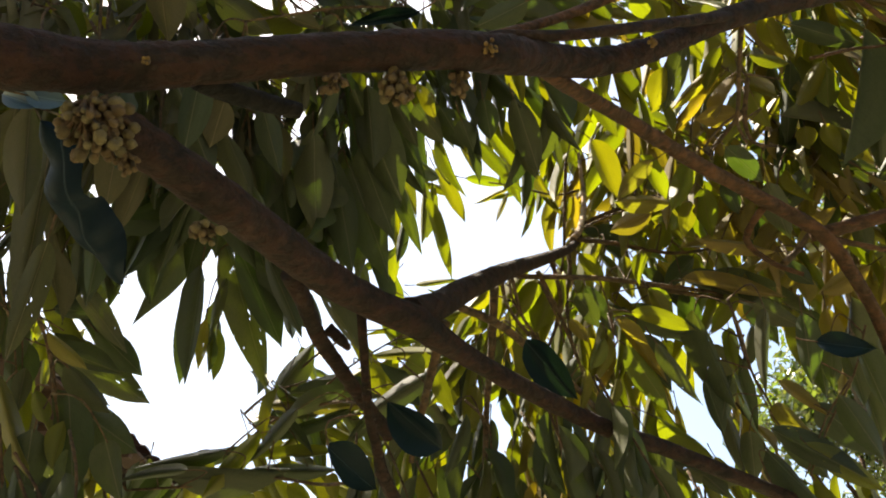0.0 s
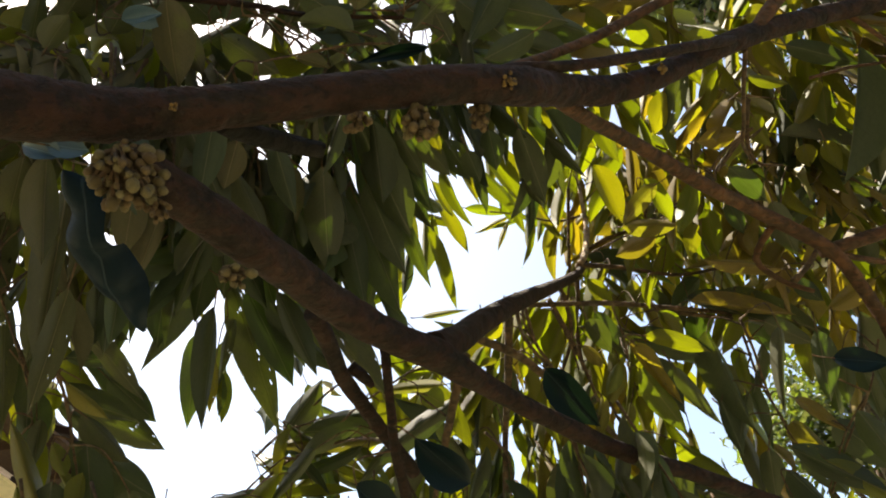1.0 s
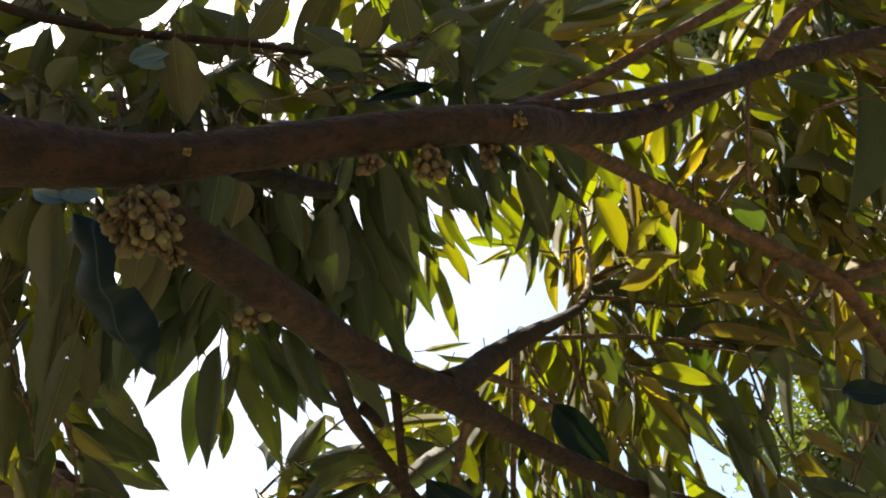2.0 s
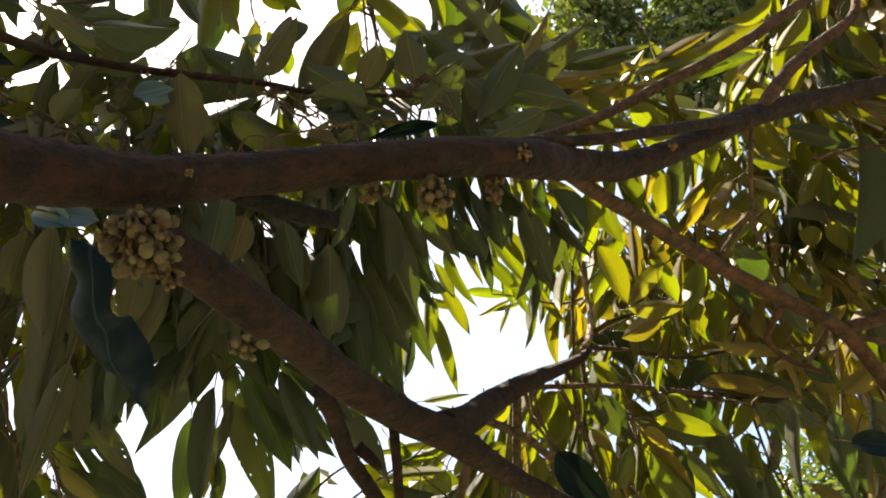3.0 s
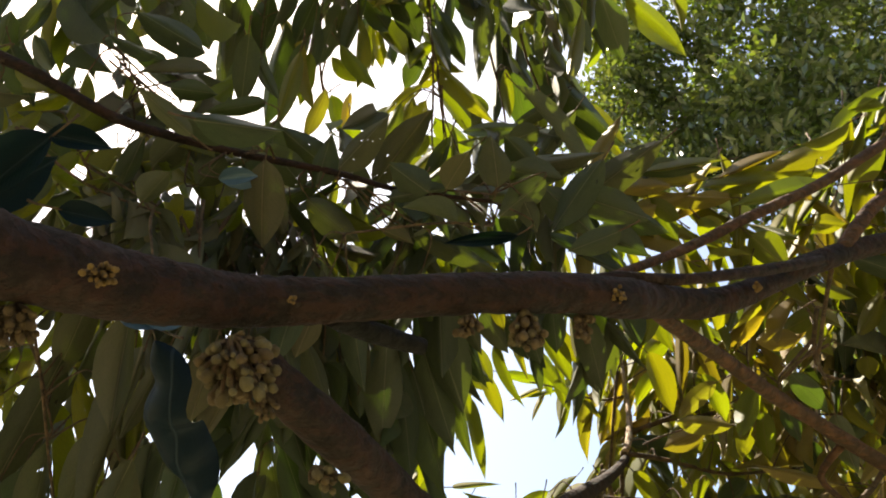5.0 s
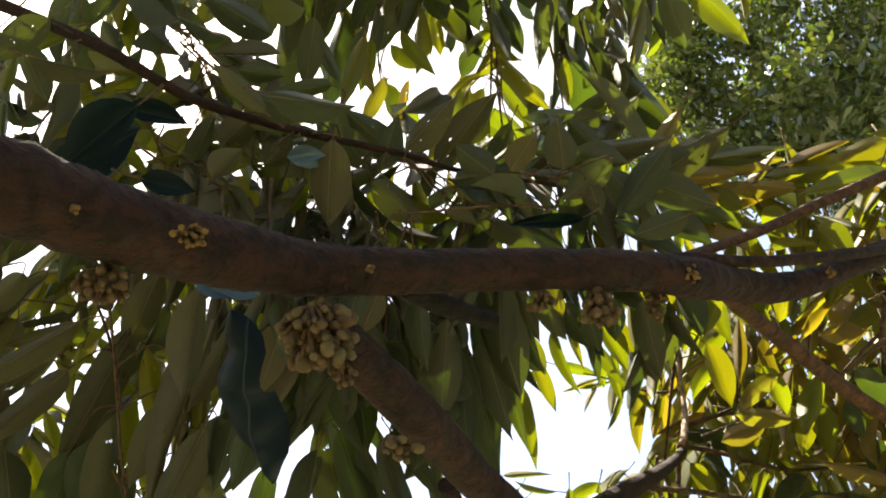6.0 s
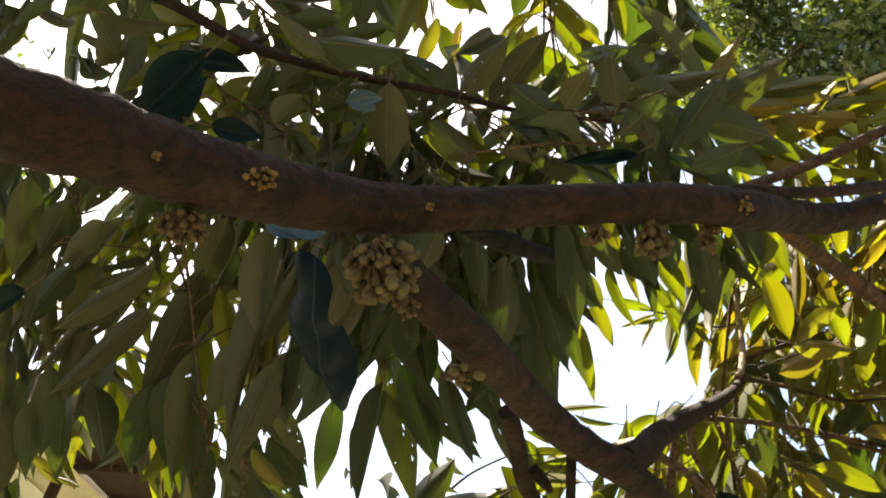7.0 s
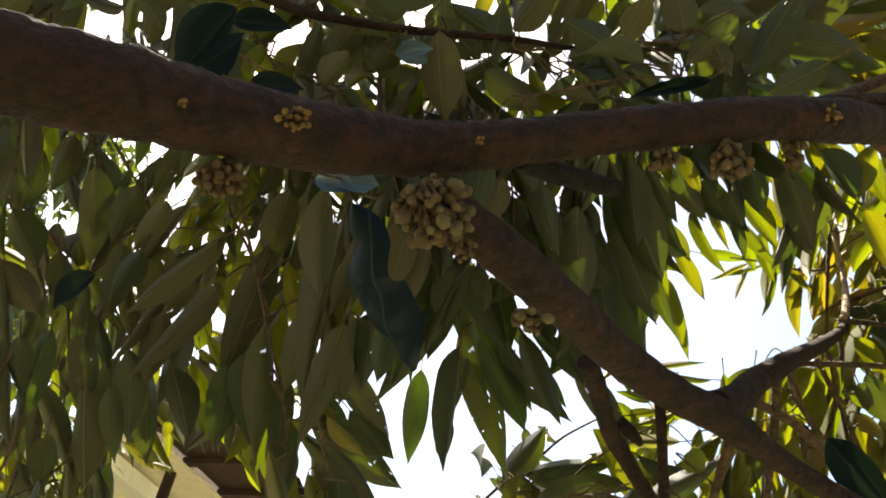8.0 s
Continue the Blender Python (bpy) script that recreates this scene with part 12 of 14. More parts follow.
spray((0.430, 2.213, 3.286), (0.516, 2.228, 3.134), 5, 0.108, 114, YOUNG)
spray((0.411, 1.874, 3.287), (0.420, 1.848, 3.114), 5, 0.107, 984, YOUNG)
spray((0.520, 2.134, 3.475), (0.499, 2.283, 3.238), 8, 0.105, 352, BRONZE)
spray((0.622, 2.321, 3.283), (0.724, 2.275, 3.106), 6, 0.117, 99, BRONZE)
spray((0.618, 2.249, 3.185), (0.629, 2.177, 2.914), 8, 0.092, 731, BRONZE)
spray((0.403, 2.138, 3.495), (0.379, 2.140, 3.287), 6, 0.109, 191, BRONZE)
spray((0.414, 2.304, 3.352), (0.351, 2.320, 3.080), 8, 0.087, 250, BRONZE)
spray((0.499, 2.070, 3.270), (0.662, 2.188, 3.075), 8, 0.107, 107, BRONZE)
spray((0.502, 1.834, 3.214), (0.552, 1.905, 3.022), 6, 0.113, 122, BRONZE)
spray((0.702, 2.245, 3.158), (0.771, 2.202, 2.927), 7, 0.118, 342, BRONZE, (4,))
spray((-0.071, 1.315, 3.279), (-0.227, 1.481, 3.115), 8, 0.153, 536, LEAF, (1, 2, 4,))
spray((-0.012, 1.526, 3.683), (0.030, 1.475, 3.447), 7, 0.138, 493, YOUNG)
spray((0.033, 1.254, 3.434), (0.106, 1.371, 3.327), 5, 0.142, 536, YOUNG, (1, 3,))
spray((0.164, 1.541, 3.614), (0.334, 1.650, 3.476), 7, 0.123, 129, YOUNG, (0, 1,))
spray((0.065, 1.468, 3.594), (0.094, 1.499, 3.317), 8, 0.116, 432, YOUNG, (1,))
spray((-0.305, 1.094, 3.873), (-0.256, 1.098, 3.705), 5, 0.105, 562, YOUNG)
spray((-0.561, 1.066, 3.768), (-0.461, 1.024, 3.588), 6, 0.139, 471, YOUNG)
spray((-0.104, 1.131, 3.941), (-0.034, 1.106, 3.782), 5, 0.144, 736, YOUNG)
spray((-0.706, 1.009, 3.630), (-0.733, 0.939, 3.397), 7, 0.114, 275, YOUNG)
spray((-0.467, 1.022, 3.689), (-0.379, 1.015, 3.538), 5, 0.114, 394, YOUNG)
spray((-0.716, 1.064, 3.843), (-0.652, 1.009, 3.651), 6, 0.114, 657, YOUNG)
spray((-0.080, 1.070, 3.810), (0.004, 1.012, 3.550), 8, 0.124, 984, YOUNG)
spray((-0.340, 1.007, 3.695), (-0.329, 0.996, 3.521), 5, 0.134, 821, YOUNG)
spray((-0.686, 1.007, 3.694), (-0.624, 0.916, 3.437), 8, 0.137, 966, YOUNG)
spray((-0.049, 1.363, 3.268), (0.049, 1.406, 3.047), 7, 0.127, 152, YOUNG, (0,))
spray((-0.211, 1.317, 3.215), (-0.095, 1.448, 3.211), 5, 0.112, 41, YOUNG, (1,))
spray((-0.222, 1.329, 3.164), (-0.033, 1.441, 2.990), 8, 0.094, 386, YOUNG, (0, 1, 2,))
spray((0.032, 1.376, 3.201), (0.218, 1.391, 3.103), 6, 0.100, 523, YOUNG, (0, 2,))
spray((-0.590, 1.160, 2.067), (-0.577, 1.336, 1.850), 8, 0.111, 287, LEAF)
spray((-0.716, 1.368, 2.115), (-0.802, 1.330, 1.927), 6, 0.125, 795, LEAF)
spray((-0.629, 1.279, 2.074), (-0.521, 1.310, 1.897), 6, 0.136, 598, LEAF)
spray((-0.683, 1.354, 2.062), (-0.599, 1.307, 1.836), 7, 0.141, 702, LEAF)
spray((-0.664, 1.394, 2.083), (-0.573, 1.534, 1.858), 8, 0.117, 353, LEAF)
spray((-0.616, 1.467, 2.086), (-0.563, 1.454, 1.883), 6, 0.141, 410, LEAF)
spray((-0.643, 1.263, 2.004), (-0.564, 1.410, 1.950), 5, 0.131, 294, LEAF)
spray((-0.608, 1.332, 2.030), (-0.476, 1.331, 1.824), 7, 0.121, 408, LEAF)
spray((-0.530, 1.230, 2.087), (-0.464, 1.196, 1.891), 6, 0.112, 530, LEAF)
spray((-0.649, 1.369, 2.106), (-0.640, 1.410, 1.829), 8, 0.118, 848, LEAF)
spray((-0.651, 1.397, 2.110), (-0.684, 1.358, 1.835), 8, 0.123, 33, LEAF)
spray((-0.592, 1.477, 2.115), (-0.500, 1.457, 1.889), 7, 0.102, 706, LEAF)
spray((-0.714, 1.390, 2.124), (-0.699, 1.449, 1.887), 7, 0.125, 453, LEAF)
spray((-0.615, 1.373, 2.132), (-0.587, 1.341, 1.962), 5, 0.139, 249, LEAF)
spray((-0.455, 0.987, 3.587), (-0.404, 0.927, 3.355), 7, 0.138, 986, SILVER)
spray((-0.793, 0.918, 3.420), (-0.795, 0.866, 3.253), 5, 0.127, 134, SILVER)
spray((-0.854, 0.975, 3.508), (-0.902, 0.922, 3.274), 7, 0.127, 253, SILVER)
spray((-0.220, 1.031, 3.706), (-0.133, 0.993, 3.443), 8, 0.115, 961, SILVER)
spray((0.049, 1.044, 3.481), (0.042, 1.125, 3.287), 6, 0.105, 245, SILVER, (4,))
spray((0.020, 0.907, 3.423), (0.043, 0.930, 3.252), 5, 0.139, 966, SILVER)
spray((-0.760, 0.979, 3.379), (-0.729, 0.902, 3.186), 6, 0.109, 222, SILVER)
spray((-0.919, 0.931, 2.794), (-0.832, 0.853, 2.579), 7, 0.094, 347, SILVER, (1, 2,))
spray((-0.669, 0.974, 2.808), (-0.576, 0.949, 2.621), 6, 0.088, 224, SILVER)
spray((-0.256, 1.294, 2.904), (-0.247, 1.238, 2.702), 6, 0.096, 586, SILVER, (0,))
spray((-0.412, 1.169, 2.870), (-0.365, 1.013, 2.642), 8, 0.085, 860, SILVER)
spray((-0.222, 1.100, 2.771), (-0.245, 1.083, 2.598), 5, 0.098, 318, SILVER, (0,))
spray((-0.474, 1.096, 2.724), (-0.252, 1.156, 2.563), 8, 0.102, 674, SILVER, (4, 7,))
spray((-0.466, 1.239, 2.884), (-0.315, 1.222, 2.740), 6, 0.111, 45, SILVER)
spray((-0.779, 1.155, 2.833), (-0.649, 1.062, 2.604), 8, 0.108, 809, SILVER, (6, 7,))
spray((-0.551, 0.981, 2.652), (-0.438, 1.008, 2.436), 7, 0.094, 390, SILVER)
spray((-0.419, 1.031, 2.635), (-0.395, 1.016, 2.392), 7, 0.090, 117, SILVER)
spray((-0.363, 1.033, 2.697), (-0.342, 1.221, 2.541), 7, 0.112, 767, SILVER, (3,))
spray((-0.433, 1.214, 2.840), (-0.297, 1.282, 2.696), 6, 0.109, 314, SILVER, (2, 5,))
spray((-0.797, 1.156, 2.820), (-0.625, 1.078, 2.728), 6, 0.102, 649, SILVER)
spray((-0.157, 1.313, 2.995), (-0.325, 1.487, 2.954), 7, 0.105, 594, SILVER, (0, 1, 6,))
spray((-0.550, 1.117, 2.790), (-0.539, 1.098, 2.546), 7, 0.107, 493, SILVER)
spray((-0.518, 1.095, 2.666), (-0.357, 1.134, 2.440), 8, 0.089, 257, SILVER)
spray((-0.276, 1.278, 2.781), (-0.226, 1.220, 2.623), 5, 0.116, 509, LEAF, (1, 4,))
spray((-0.497, 1.276, 2.806), (-0.372, 1.259, 2.596), 7, 0.097, 595, LEAF)
spray((-0.377, 1.239, 2.716), (-0.325, 1.168, 2.487), 7, 0.117, 127, LEAF)
spray((-0.424, 1.225, 2.737), (-0.289, 1.271, 2.583), 6, 0.114, 361, LEAF)
spray((-0.243, 1.382, 2.897), (-0.286, 1.358, 2.729), 5, 0.089, 154, LEAF)
spray((-1.046, 1.406, 3.354), (-0.934, 1.503, 3.205), 6, 0.118, 257, YOUNG, (0,))
spray((-0.924, 1.360, 3.237), (-0.778, 1.329, 3.145), 5, 0.104, 583, YOUNG, (2, 4,))
spray((-0.843, 1.597, 3.382), (-0.688, 1.648, 3.200), 7, 0.108, 254, YOUNG)
spray((-0.964, 1.372, 3.156), (-0.756, 1.477, 3.080), 7, 0.115, 135, YOUNG)
spray((-0.973, 1.396, 3.460), (-0.885, 1.351, 3.236), 7, 0.112, 851, YOUNG, (1,))
spray((-0.871, 1.390, 3.309), (-0.910, 1.333, 3.038), 8, 0.108, 644, YOUNG)
spray((-0.882, 1.677, 3.446), (-0.945, 1.866, 3.304), 7, 0.117, 179, YOUNG)
spray((1.003, 1.234, 3.115), (1.160, 1.244, 2.884), 8, 0.122, 668, BRONZE)
spray((0.706, 1.299, 3.194), (0.905, 1.284, 2.998), 8, 0.125, 76, BRONZE)
spray((0.775, 1.437, 3.351), (0.658, 1.536, 3.117), 8, 0.148, 147, BRONZE)
spray((1.198, 1.632, 3.266), (1.340, 1.635, 3.111), 6, 0.154, 529, BRONZE)
spray((1.035, 1.287, 3.331), (1.084, 1.220, 3.100), 7, 0.133, 728, BRONZE)
spray((0.809, 1.398, 3.204), (1.010, 1.436, 3.013), 8, 0.140, 510, BRONZE)
spray((1.052, 1.332, 3.153), (1.222, 1.370, 2.981), 7, 0.146, 416, BRONZE)
spray((0.815, 1.094, 3.229), (0.819, 1.052, 3.059), 5, 0.128, 705, BRONZE)
spray((0.814, 1.150, 3.257), (0.864, 1.064, 2.995), 8, 0.151, 951, BRONZE)
spray((0.896, 1.172, 3.189), (1.174, 1.203, 3.166), 8, 0.137, 982, BRONZE)
spray((1.130, 1.304, 3.347), (0.994, 1.060, 3.321), 8, 0.134, 883, BRONZE)
spray((0.848, 1.551, 3.256), (0.989, 1.561, 3.015), 8, 0.125, 800, BRONZE)
spray((0.957, 1.295, 2.991), (1.106, 1.359, 2.858), 6, 0.144, 154, YOUNG)
spray((1.004, 1.285, 3.278), (1.084, 1.495, 3.376), 7, 0.156, 186, YOUNG)
spray((1.078, 1.442, 3.148), (1.195, 1.547, 3.008), 6, 0.155, 503, YOUNG)
spray((0.939, 1.547, 3.663), (0.802, 1.514, 3.462), 7, 0.112, 357, YOUNG)
spray((0.821, 1.221, 3.338), (0.807, 1.255, 3.061), 8, 0.148, 740, YOUNG, (5,))
spray((0.811, 1.569, 3.406), (0.998, 1.528, 3.201), 8, 0.138, 32, YOUNG)
spray((0.855, 1.340, 3.371), (1.019, 1.295, 3.195), 7, 0.130, 926, YOUNG)
spray((1.177, 1.571, 3.307), (1.118, 1.493, 3.083), 7, 0.139, 905, YOUNG)
spray((-0.216, 2.303, 2.418), (-0.321, 2.239, 2.248), 6, 0.119, 770, YOUNG)
spray((0.025, 1.921, 2.468), (0.045, 2.026, 2.247), 7, 0.128, 772, YOUNG)
spray((0.008, 2.357, 2.532), (0.049, 2.334, 2.292), 7, 0.122, 578, YOUNG)
spray((-0.067, 1.962, 2.405), (-0.099, 1.949, 2.198), 6, 0.120, 700, YOUNG)
spray((-0.106, 2.340, 2.382), (-0.042, 2.310, 2.222), 5, 0.120, 857, YOUNG)
spray((0.030, 2.250, 2.584), (0.040, 2.243, 2.374), 6, 0.122, 721, YOUNG, (1,))
spray((-0.149, 2.241, 2.493), (-0.005, 2.305, 2.354), 6, 0.131, 827, YOUNG)
spray((-0.251, 2.289, 2.649), (-0.205, 2.207, 2.386), 8, 0.146, 569, YOUNG)
spray((-0.101, 2.190, 2.408), (-0.037, 2.300, 2.199), 7, 0.125, 312, YOUNG)
spray((0.510, 1.907, 3.118), (0.595, 1.908, 2.965), 5, 0.101, 93, YOUNG)
spray((0.354, 1.909, 3.400), (0.536, 1.978, 3.252), 7, 0.119, 130, YOUNG)
spray((0.620, 2.063, 3.505), (0.729, 2.127, 3.384), 5, 0.105, 430, YOUNG)
spray((0.483, 1.822, 3.125), (0.420, 1.965, 2.985), 6, 0.105, 574, YOUNG)
spray((0.399, 2.086, 3.386), (0.550, 2.122, 3.196), 7, 0.126, 487, YOUNG)
spray((0.371, 2.086, 3.451), (0.461, 2.109, 3.262), 6, 0.112, 534, YOUNG)
spray((0.366, 2.029, 3.192), (0.465, 1.990, 2.972), 7, 0.094, 292, YOUNG)
spray((0.497, 2.096, 3.527), (0.595, 2.057, 3.388), 5, 0.097, 117, YOUNG)
spray((0.637, 1.995, 3.237), (0.752, 2.013, 2.983), 8, 0.124, 837, YOUNG)
spray((0.546, 2.199, 3.295), (0.701, 2.148, 3.068), 8, 0.128, 417, YOUNG)
spray((0.392, 2.192, 3.379), (0.595, 2.272, 3.268), 7, 0.099, 591, YOUNG)
spray((0.365, 1.876, 3.231), (0.455, 1.838, 3.044), 6, 0.095, 99, YOUNG)
spray((0.415, 2.038, 3.384), (0.568, 2.145, 3.226), 7, 0.131, 750, YOUNG)
spray((0.523, 2.087, 3.224), (0.618, 1.985, 3.022), 7, 0.132, 222, YOUNG)
spray((0.540, 2.047, 3.222), (0.459, 2.110, 3.080), 5, 0.127, 82, YOUNG)
spray((0.552, 1.990, 3.386), (0.637, 2.077, 3.215), 6, 0.106, 693, YOUNG)
spray((-0.913, 0.997, 2.130), (-0.935, 1.006, 1.922), 6, 0.075, 882, YOUNG, (0, 1,))
spray((-1.043, 1.183, 2.113), (-1.018, 1.110, 1.918), 6, 0.074, 322, YOUNG)
spray((-1.102, 1.124, 2.324), (-1.219, 1.210, 2.085), 8, 0.094, 319, YOUNG, (0, 1,))
spray((-1.092, 1.220, 2.217), (-1.023, 1.321, 2.092), 5, 0.089, 397, YOUNG, (0, 1,))
spray((0.267, 2.023, 2.328), (0.292, 2.029, 2.155), 5, 0.152, 276, YOUNG)
spray((0.797, 2.022, 2.257), (0.871, 2.042, 2.024), 7, 0.148, 764, YOUNG)
spray((0.706, 2.079, 2.354), (0.873, 2.003, 2.193), 7, 0.155, 44, YOUNG)
spray((0.240, 1.936, 2.290), (0.325, 1.939, 2.097), 6, 0.120, 491, YOUNG)
spray((0.822, 1.901, 2.316), (0.858, 1.857, 2.077), 7, 0.152, 381, YOUNG)
spray((0.790, 1.818, 2.278), (0.771, 1.812, 2.034), 7, 0.127, 492, YOUNG)
spray((0.616, 2.089, 2.281), (0.699, 2.013, 2.147), 5, 0.152, 367, YOUNG)
spray((0.592, 2.016, 2.448), (0.733, 2.092, 2.263), 7, 0.133, 884, YOUNG, (0,))
spray((-1.246, 1.017, 2.515), (-1.263, 1.151, 2.403), 5, 0.124, 709, LEAF)
spray((-1.183, 1.062, 2.425), (-1.232, 1.054, 2.185), 7, 0.155, 604, LEAF)
spray((-1.000, 1.593, 3.010), (-0.985, 1.579, 2.836), 5, 0.131, 165, LEAF, (4,))
spray((-1.027, 1.040, 2.145), (-1.098, 1.076, 1.989), 5, 0.113, 552, LEAF)
spray((-1.363, 1.551, 2.285), (-1.493, 1.574, 2.038), 8, 0.118, 525, LEAF, (0,))
spray((-1.169, 1.462, 2.285), (-1.182, 1.465, 2.040), 7, 0.145, 228, LEAF, (0,))
spray((-1.037, 1.289, 2.218), (-1.100, 1.223, 2.069), 5, 0.140, 779, LEAF, (0, 1,))
spray((-0.658, 1.347, 2.780), (-0.535, 1.404, 2.619), 6, 0.127, 884, LEAF, (0, 1,))
spray((-0.620, 1.105, 2.793), (-0.574, 1.000, 2.577), 7, 0.111, 457, SILVER, (6,))
spray((-0.716, 1.042, 2.840), (-0.661, 0.922, 2.593), 8, 0.095, 228, SILVER)
spray((-0.479, 1.204, 2.854), (-0.331, 1.354, 2.730), 7, 0.103, 807, SILVER, (3,))
spray((-0.556, 1.014, 2.741), (-0.456, 1.001, 2.518), 7, 0.089, 440, SILVER)
spray((-0.521, 1.194, 2.901), (-0.397, 1.109, 2.666), 8, 0.097, 74, SILVER)
spray((-0.454, 1.046, 2.799), (-0.308, 0.988, 2.567), 8, 0.088, 159, SILVER)
spray((-0.559, 0.915, 2.616), (-0.480, 0.829, 2.400), 7, 0.117, 257, SILVER, (6,))
spray((-0.469, 0.982, 2.736), (-0.526, 0.954, 2.500), 7, 0.113, 908, SILVER, (1, 6,))
spray((-0.412, 1.425, 2.742), (-0.348, 1.581, 2.787), 5, 0.131, 62, LEAF, (2,))
spray((-0.323, 1.407, 2.855), (-0.266, 1.429, 2.655), 6, 0.165, 757, LEAF, (0,))
spray((-0.466, 1.359, 2.810), (-0.555, 1.302, 2.628), 6, 0.160, 217, LEAF)
spray((-0.436, 1.202, 2.623), (-0.487, 1.165, 2.460), 5, 0.127, 405, LEAF)
spray((-0.319, 1.414, 2.801), (-0.263, 1.511, 2.667), 5, 0.162, 747, LEAF, (3,))
spray((-0.341, 1.450, 2.773), (-0.288, 1.575, 2.663), 5, 0.122, 521, LEAF)
spray((-0.511, 1.401, 2.758), (-0.623, 1.393, 2.540), 7, 0.132, 162, LEAF, (4, 5, 6,))
spray((-0.480, 1.318, 2.730), (-0.548, 1.352, 2.534), 6, 0.120, 573, LEAF, (5,))
spray((-0.341, 1.397, 2.789), (-0.325, 1.357, 2.619), 5, 0.135, 676, LEAF)
spray((0.595, 2.064, 2.259), (0.628, 2.021, 2.056), 6, 0.147, 157, YOUNG)
spray((0.752, 2.015, 2.347), (0.782, 1.991, 2.176), 5, 0.113, 358, YOUNG)
spray((0.367, 2.003, 2.251), (0.419, 2.074, 2.060), 6, 0.112, 524, YOUNG)
spray((0.048, 2.331, 2.394), (0.204, 2.379, 2.167), 8, 0.129, 989, YOUNG)
spray((0.518, 2.008, 2.283), (0.483, 1.980, 2.078), 6, 0.135, 858, YOUNG)
spray((0.387, 2.029, 2.791), (0.366, 1.933, 2.567), 7, 0.131, 592, YOUNG, (3,))
spray((0.044, 2.217, 2.345), (0.161, 2.251, 2.132), 7, 0.122, 380, YOUNG)
spray((0.546, 2.181, 2.350), (0.624, 2.151, 2.083), 8, 0.112, 589, YOUNG)
spray((0.477, 1.922, 2.683), (0.607, 2.076, 2.625), 6, 0.120, 551, YOUNG, (4,))
spray((0.070, 2.184, 2.331), (0.243, 2.142, 2.162), 7, 0.136, 734, YOUNG)
spray((0.838, 2.094, 2.370), (0.969, 2.098, 2.123), 8, 0.151, 429, YOUNG)
spray((0.105, 2.334, 2.364), (0.114, 2.278, 2.126), 7, 0.139, 849, YOUNG)
spray((0.122, 1.966, 2.260), (0.236, 2.085, 2.130), 6, 0.114, 891, YOUNG)
spray((0.752, 1.832, 2.230), (0.876, 1.919, 2.085), 6, 0.148, 444, YOUNG)
spray((0.052, 2.150, 2.824), (0.159, 2.228, 2.617), 7, 0.117, 581, YOUNG)
spray((0.062, 1.973, 2.272), (0.173, 1.976, 2.136), 5, 0.134, 844, YOUNG)
spray((0.052, 1.977, 2.575), (0.133, 2.111, 2.435), 6, 0.133, 890, YOUNG, (0, 2,))
spray((0.377, 1.995, 2.624), (0.483, 2.043, 2.408), 7, 0.146, 461, YOUNG)
spray((0.537, 1.837, 2.320), (0.713, 1.935, 2.125), 8, 0.117, 741, YOUNG)
spray((0.135, 2.072, 2.285), (0.201, 2.093, 2.087), 6, 0.142, 964, BRONZE)
spray((0.091, 1.969, 2.750), (0.314, 2.089, 2.630), 8, 0.126, 89, BRONZE, (1, 3, 5,))
spray((0.215, 2.122, 2.373), (0.304, 2.105, 2.109), 8, 0.150, 144, BRONZE)
spray((0.353, 2.033, 2.521), (0.407, 2.083, 2.362), 5, 0.124, 77, BRONZE)
spray((0.118, 1.896, 2.415), (0.167, 1.832, 2.184), 7, 0.125, 490, BRONZE)
spray((0.249, 2.120, 2.778), (0.299, 2.098, 2.540), 7, 0.150, 913, BRONZE)
spray((0.077, 2.110, 2.825), (0.180, 2.266, 2.729), 6, 0.152, 418, BRONZE)
spray((0.599, 1.935, 2.455), (0.730, 1.956, 2.249), 7, 0.139, 766, BRONZE)
spray((0.136, 1.796, 2.602), (0.153, 1.780, 2.429), 5, 0.152, 246, BRONZE)
spray((0.854, 2.190, 2.313), (0.854, 2.275, 2.160), 5, 0.134, 105, BRONZE)
spray((0.978, 2.104, 2.434), (1.096, 2.113, 2.220), 7, 0.156, 87, BRONZE)
spray((0.072, 1.868, 2.207), (-0.012, 1.913, 1.982), 7, 0.136, 367, BRONZE)
spray((0.686, 2.127, 2.357), (0.764, 2.073, 2.093), 8, 0.123, 861, BRONZE)
spray((0.275, 1.698, 2.257), (0.292, 1.760, 1.985), 8, 0.138, 378, LEAF)
spray((-0.210, 1.696, 2.281), (-0.173, 1.694, 2.109), 5, 0.119, 403, LEAF)
spray((0.290, 1.597, 2.105), (0.228, 1.638, 1.946), 5, 0.134, 861, LEAF)
spray((-0.092, 1.708, 2.229), (0.005, 1.787, 2.019), 7, 0.134, 118, LEAF)
spray((0.304, 1.861, 2.277), (0.267, 1.797, 2.043), 7, 0.119, 112, LEAF)
spray((0.063, 1.888, 2.222), (0.106, 2.004, 2.052), 6, 0.119, 632, LEAF)
spray((0.164, 1.536, 2.274), (0.205, 1.765, 2.119), 8, 0.128, 161, LEAF)
spray((-0.140, 1.815, 2.195), (-0.109, 2.062, 2.067), 8, 0.132, 150, LEAF)
spray((0.397, 1.612, 2.174), (0.489, 1.547, 1.956), 7, 0.115, 294, LEAF)
spray((0.337, 1.927, 2.414), (0.336, 1.918, 2.170), 7, 0.134, 935, LEAF)
spray((0.011, 1.508, 2.261), (0.052, 1.711, 2.222), 6, 0.150, 330, LEAF, (1,))
spray((0.048, 1.936, 2.246), (-0.008, 1.978, 2.085), 5, 0.155, 731, LEAF)
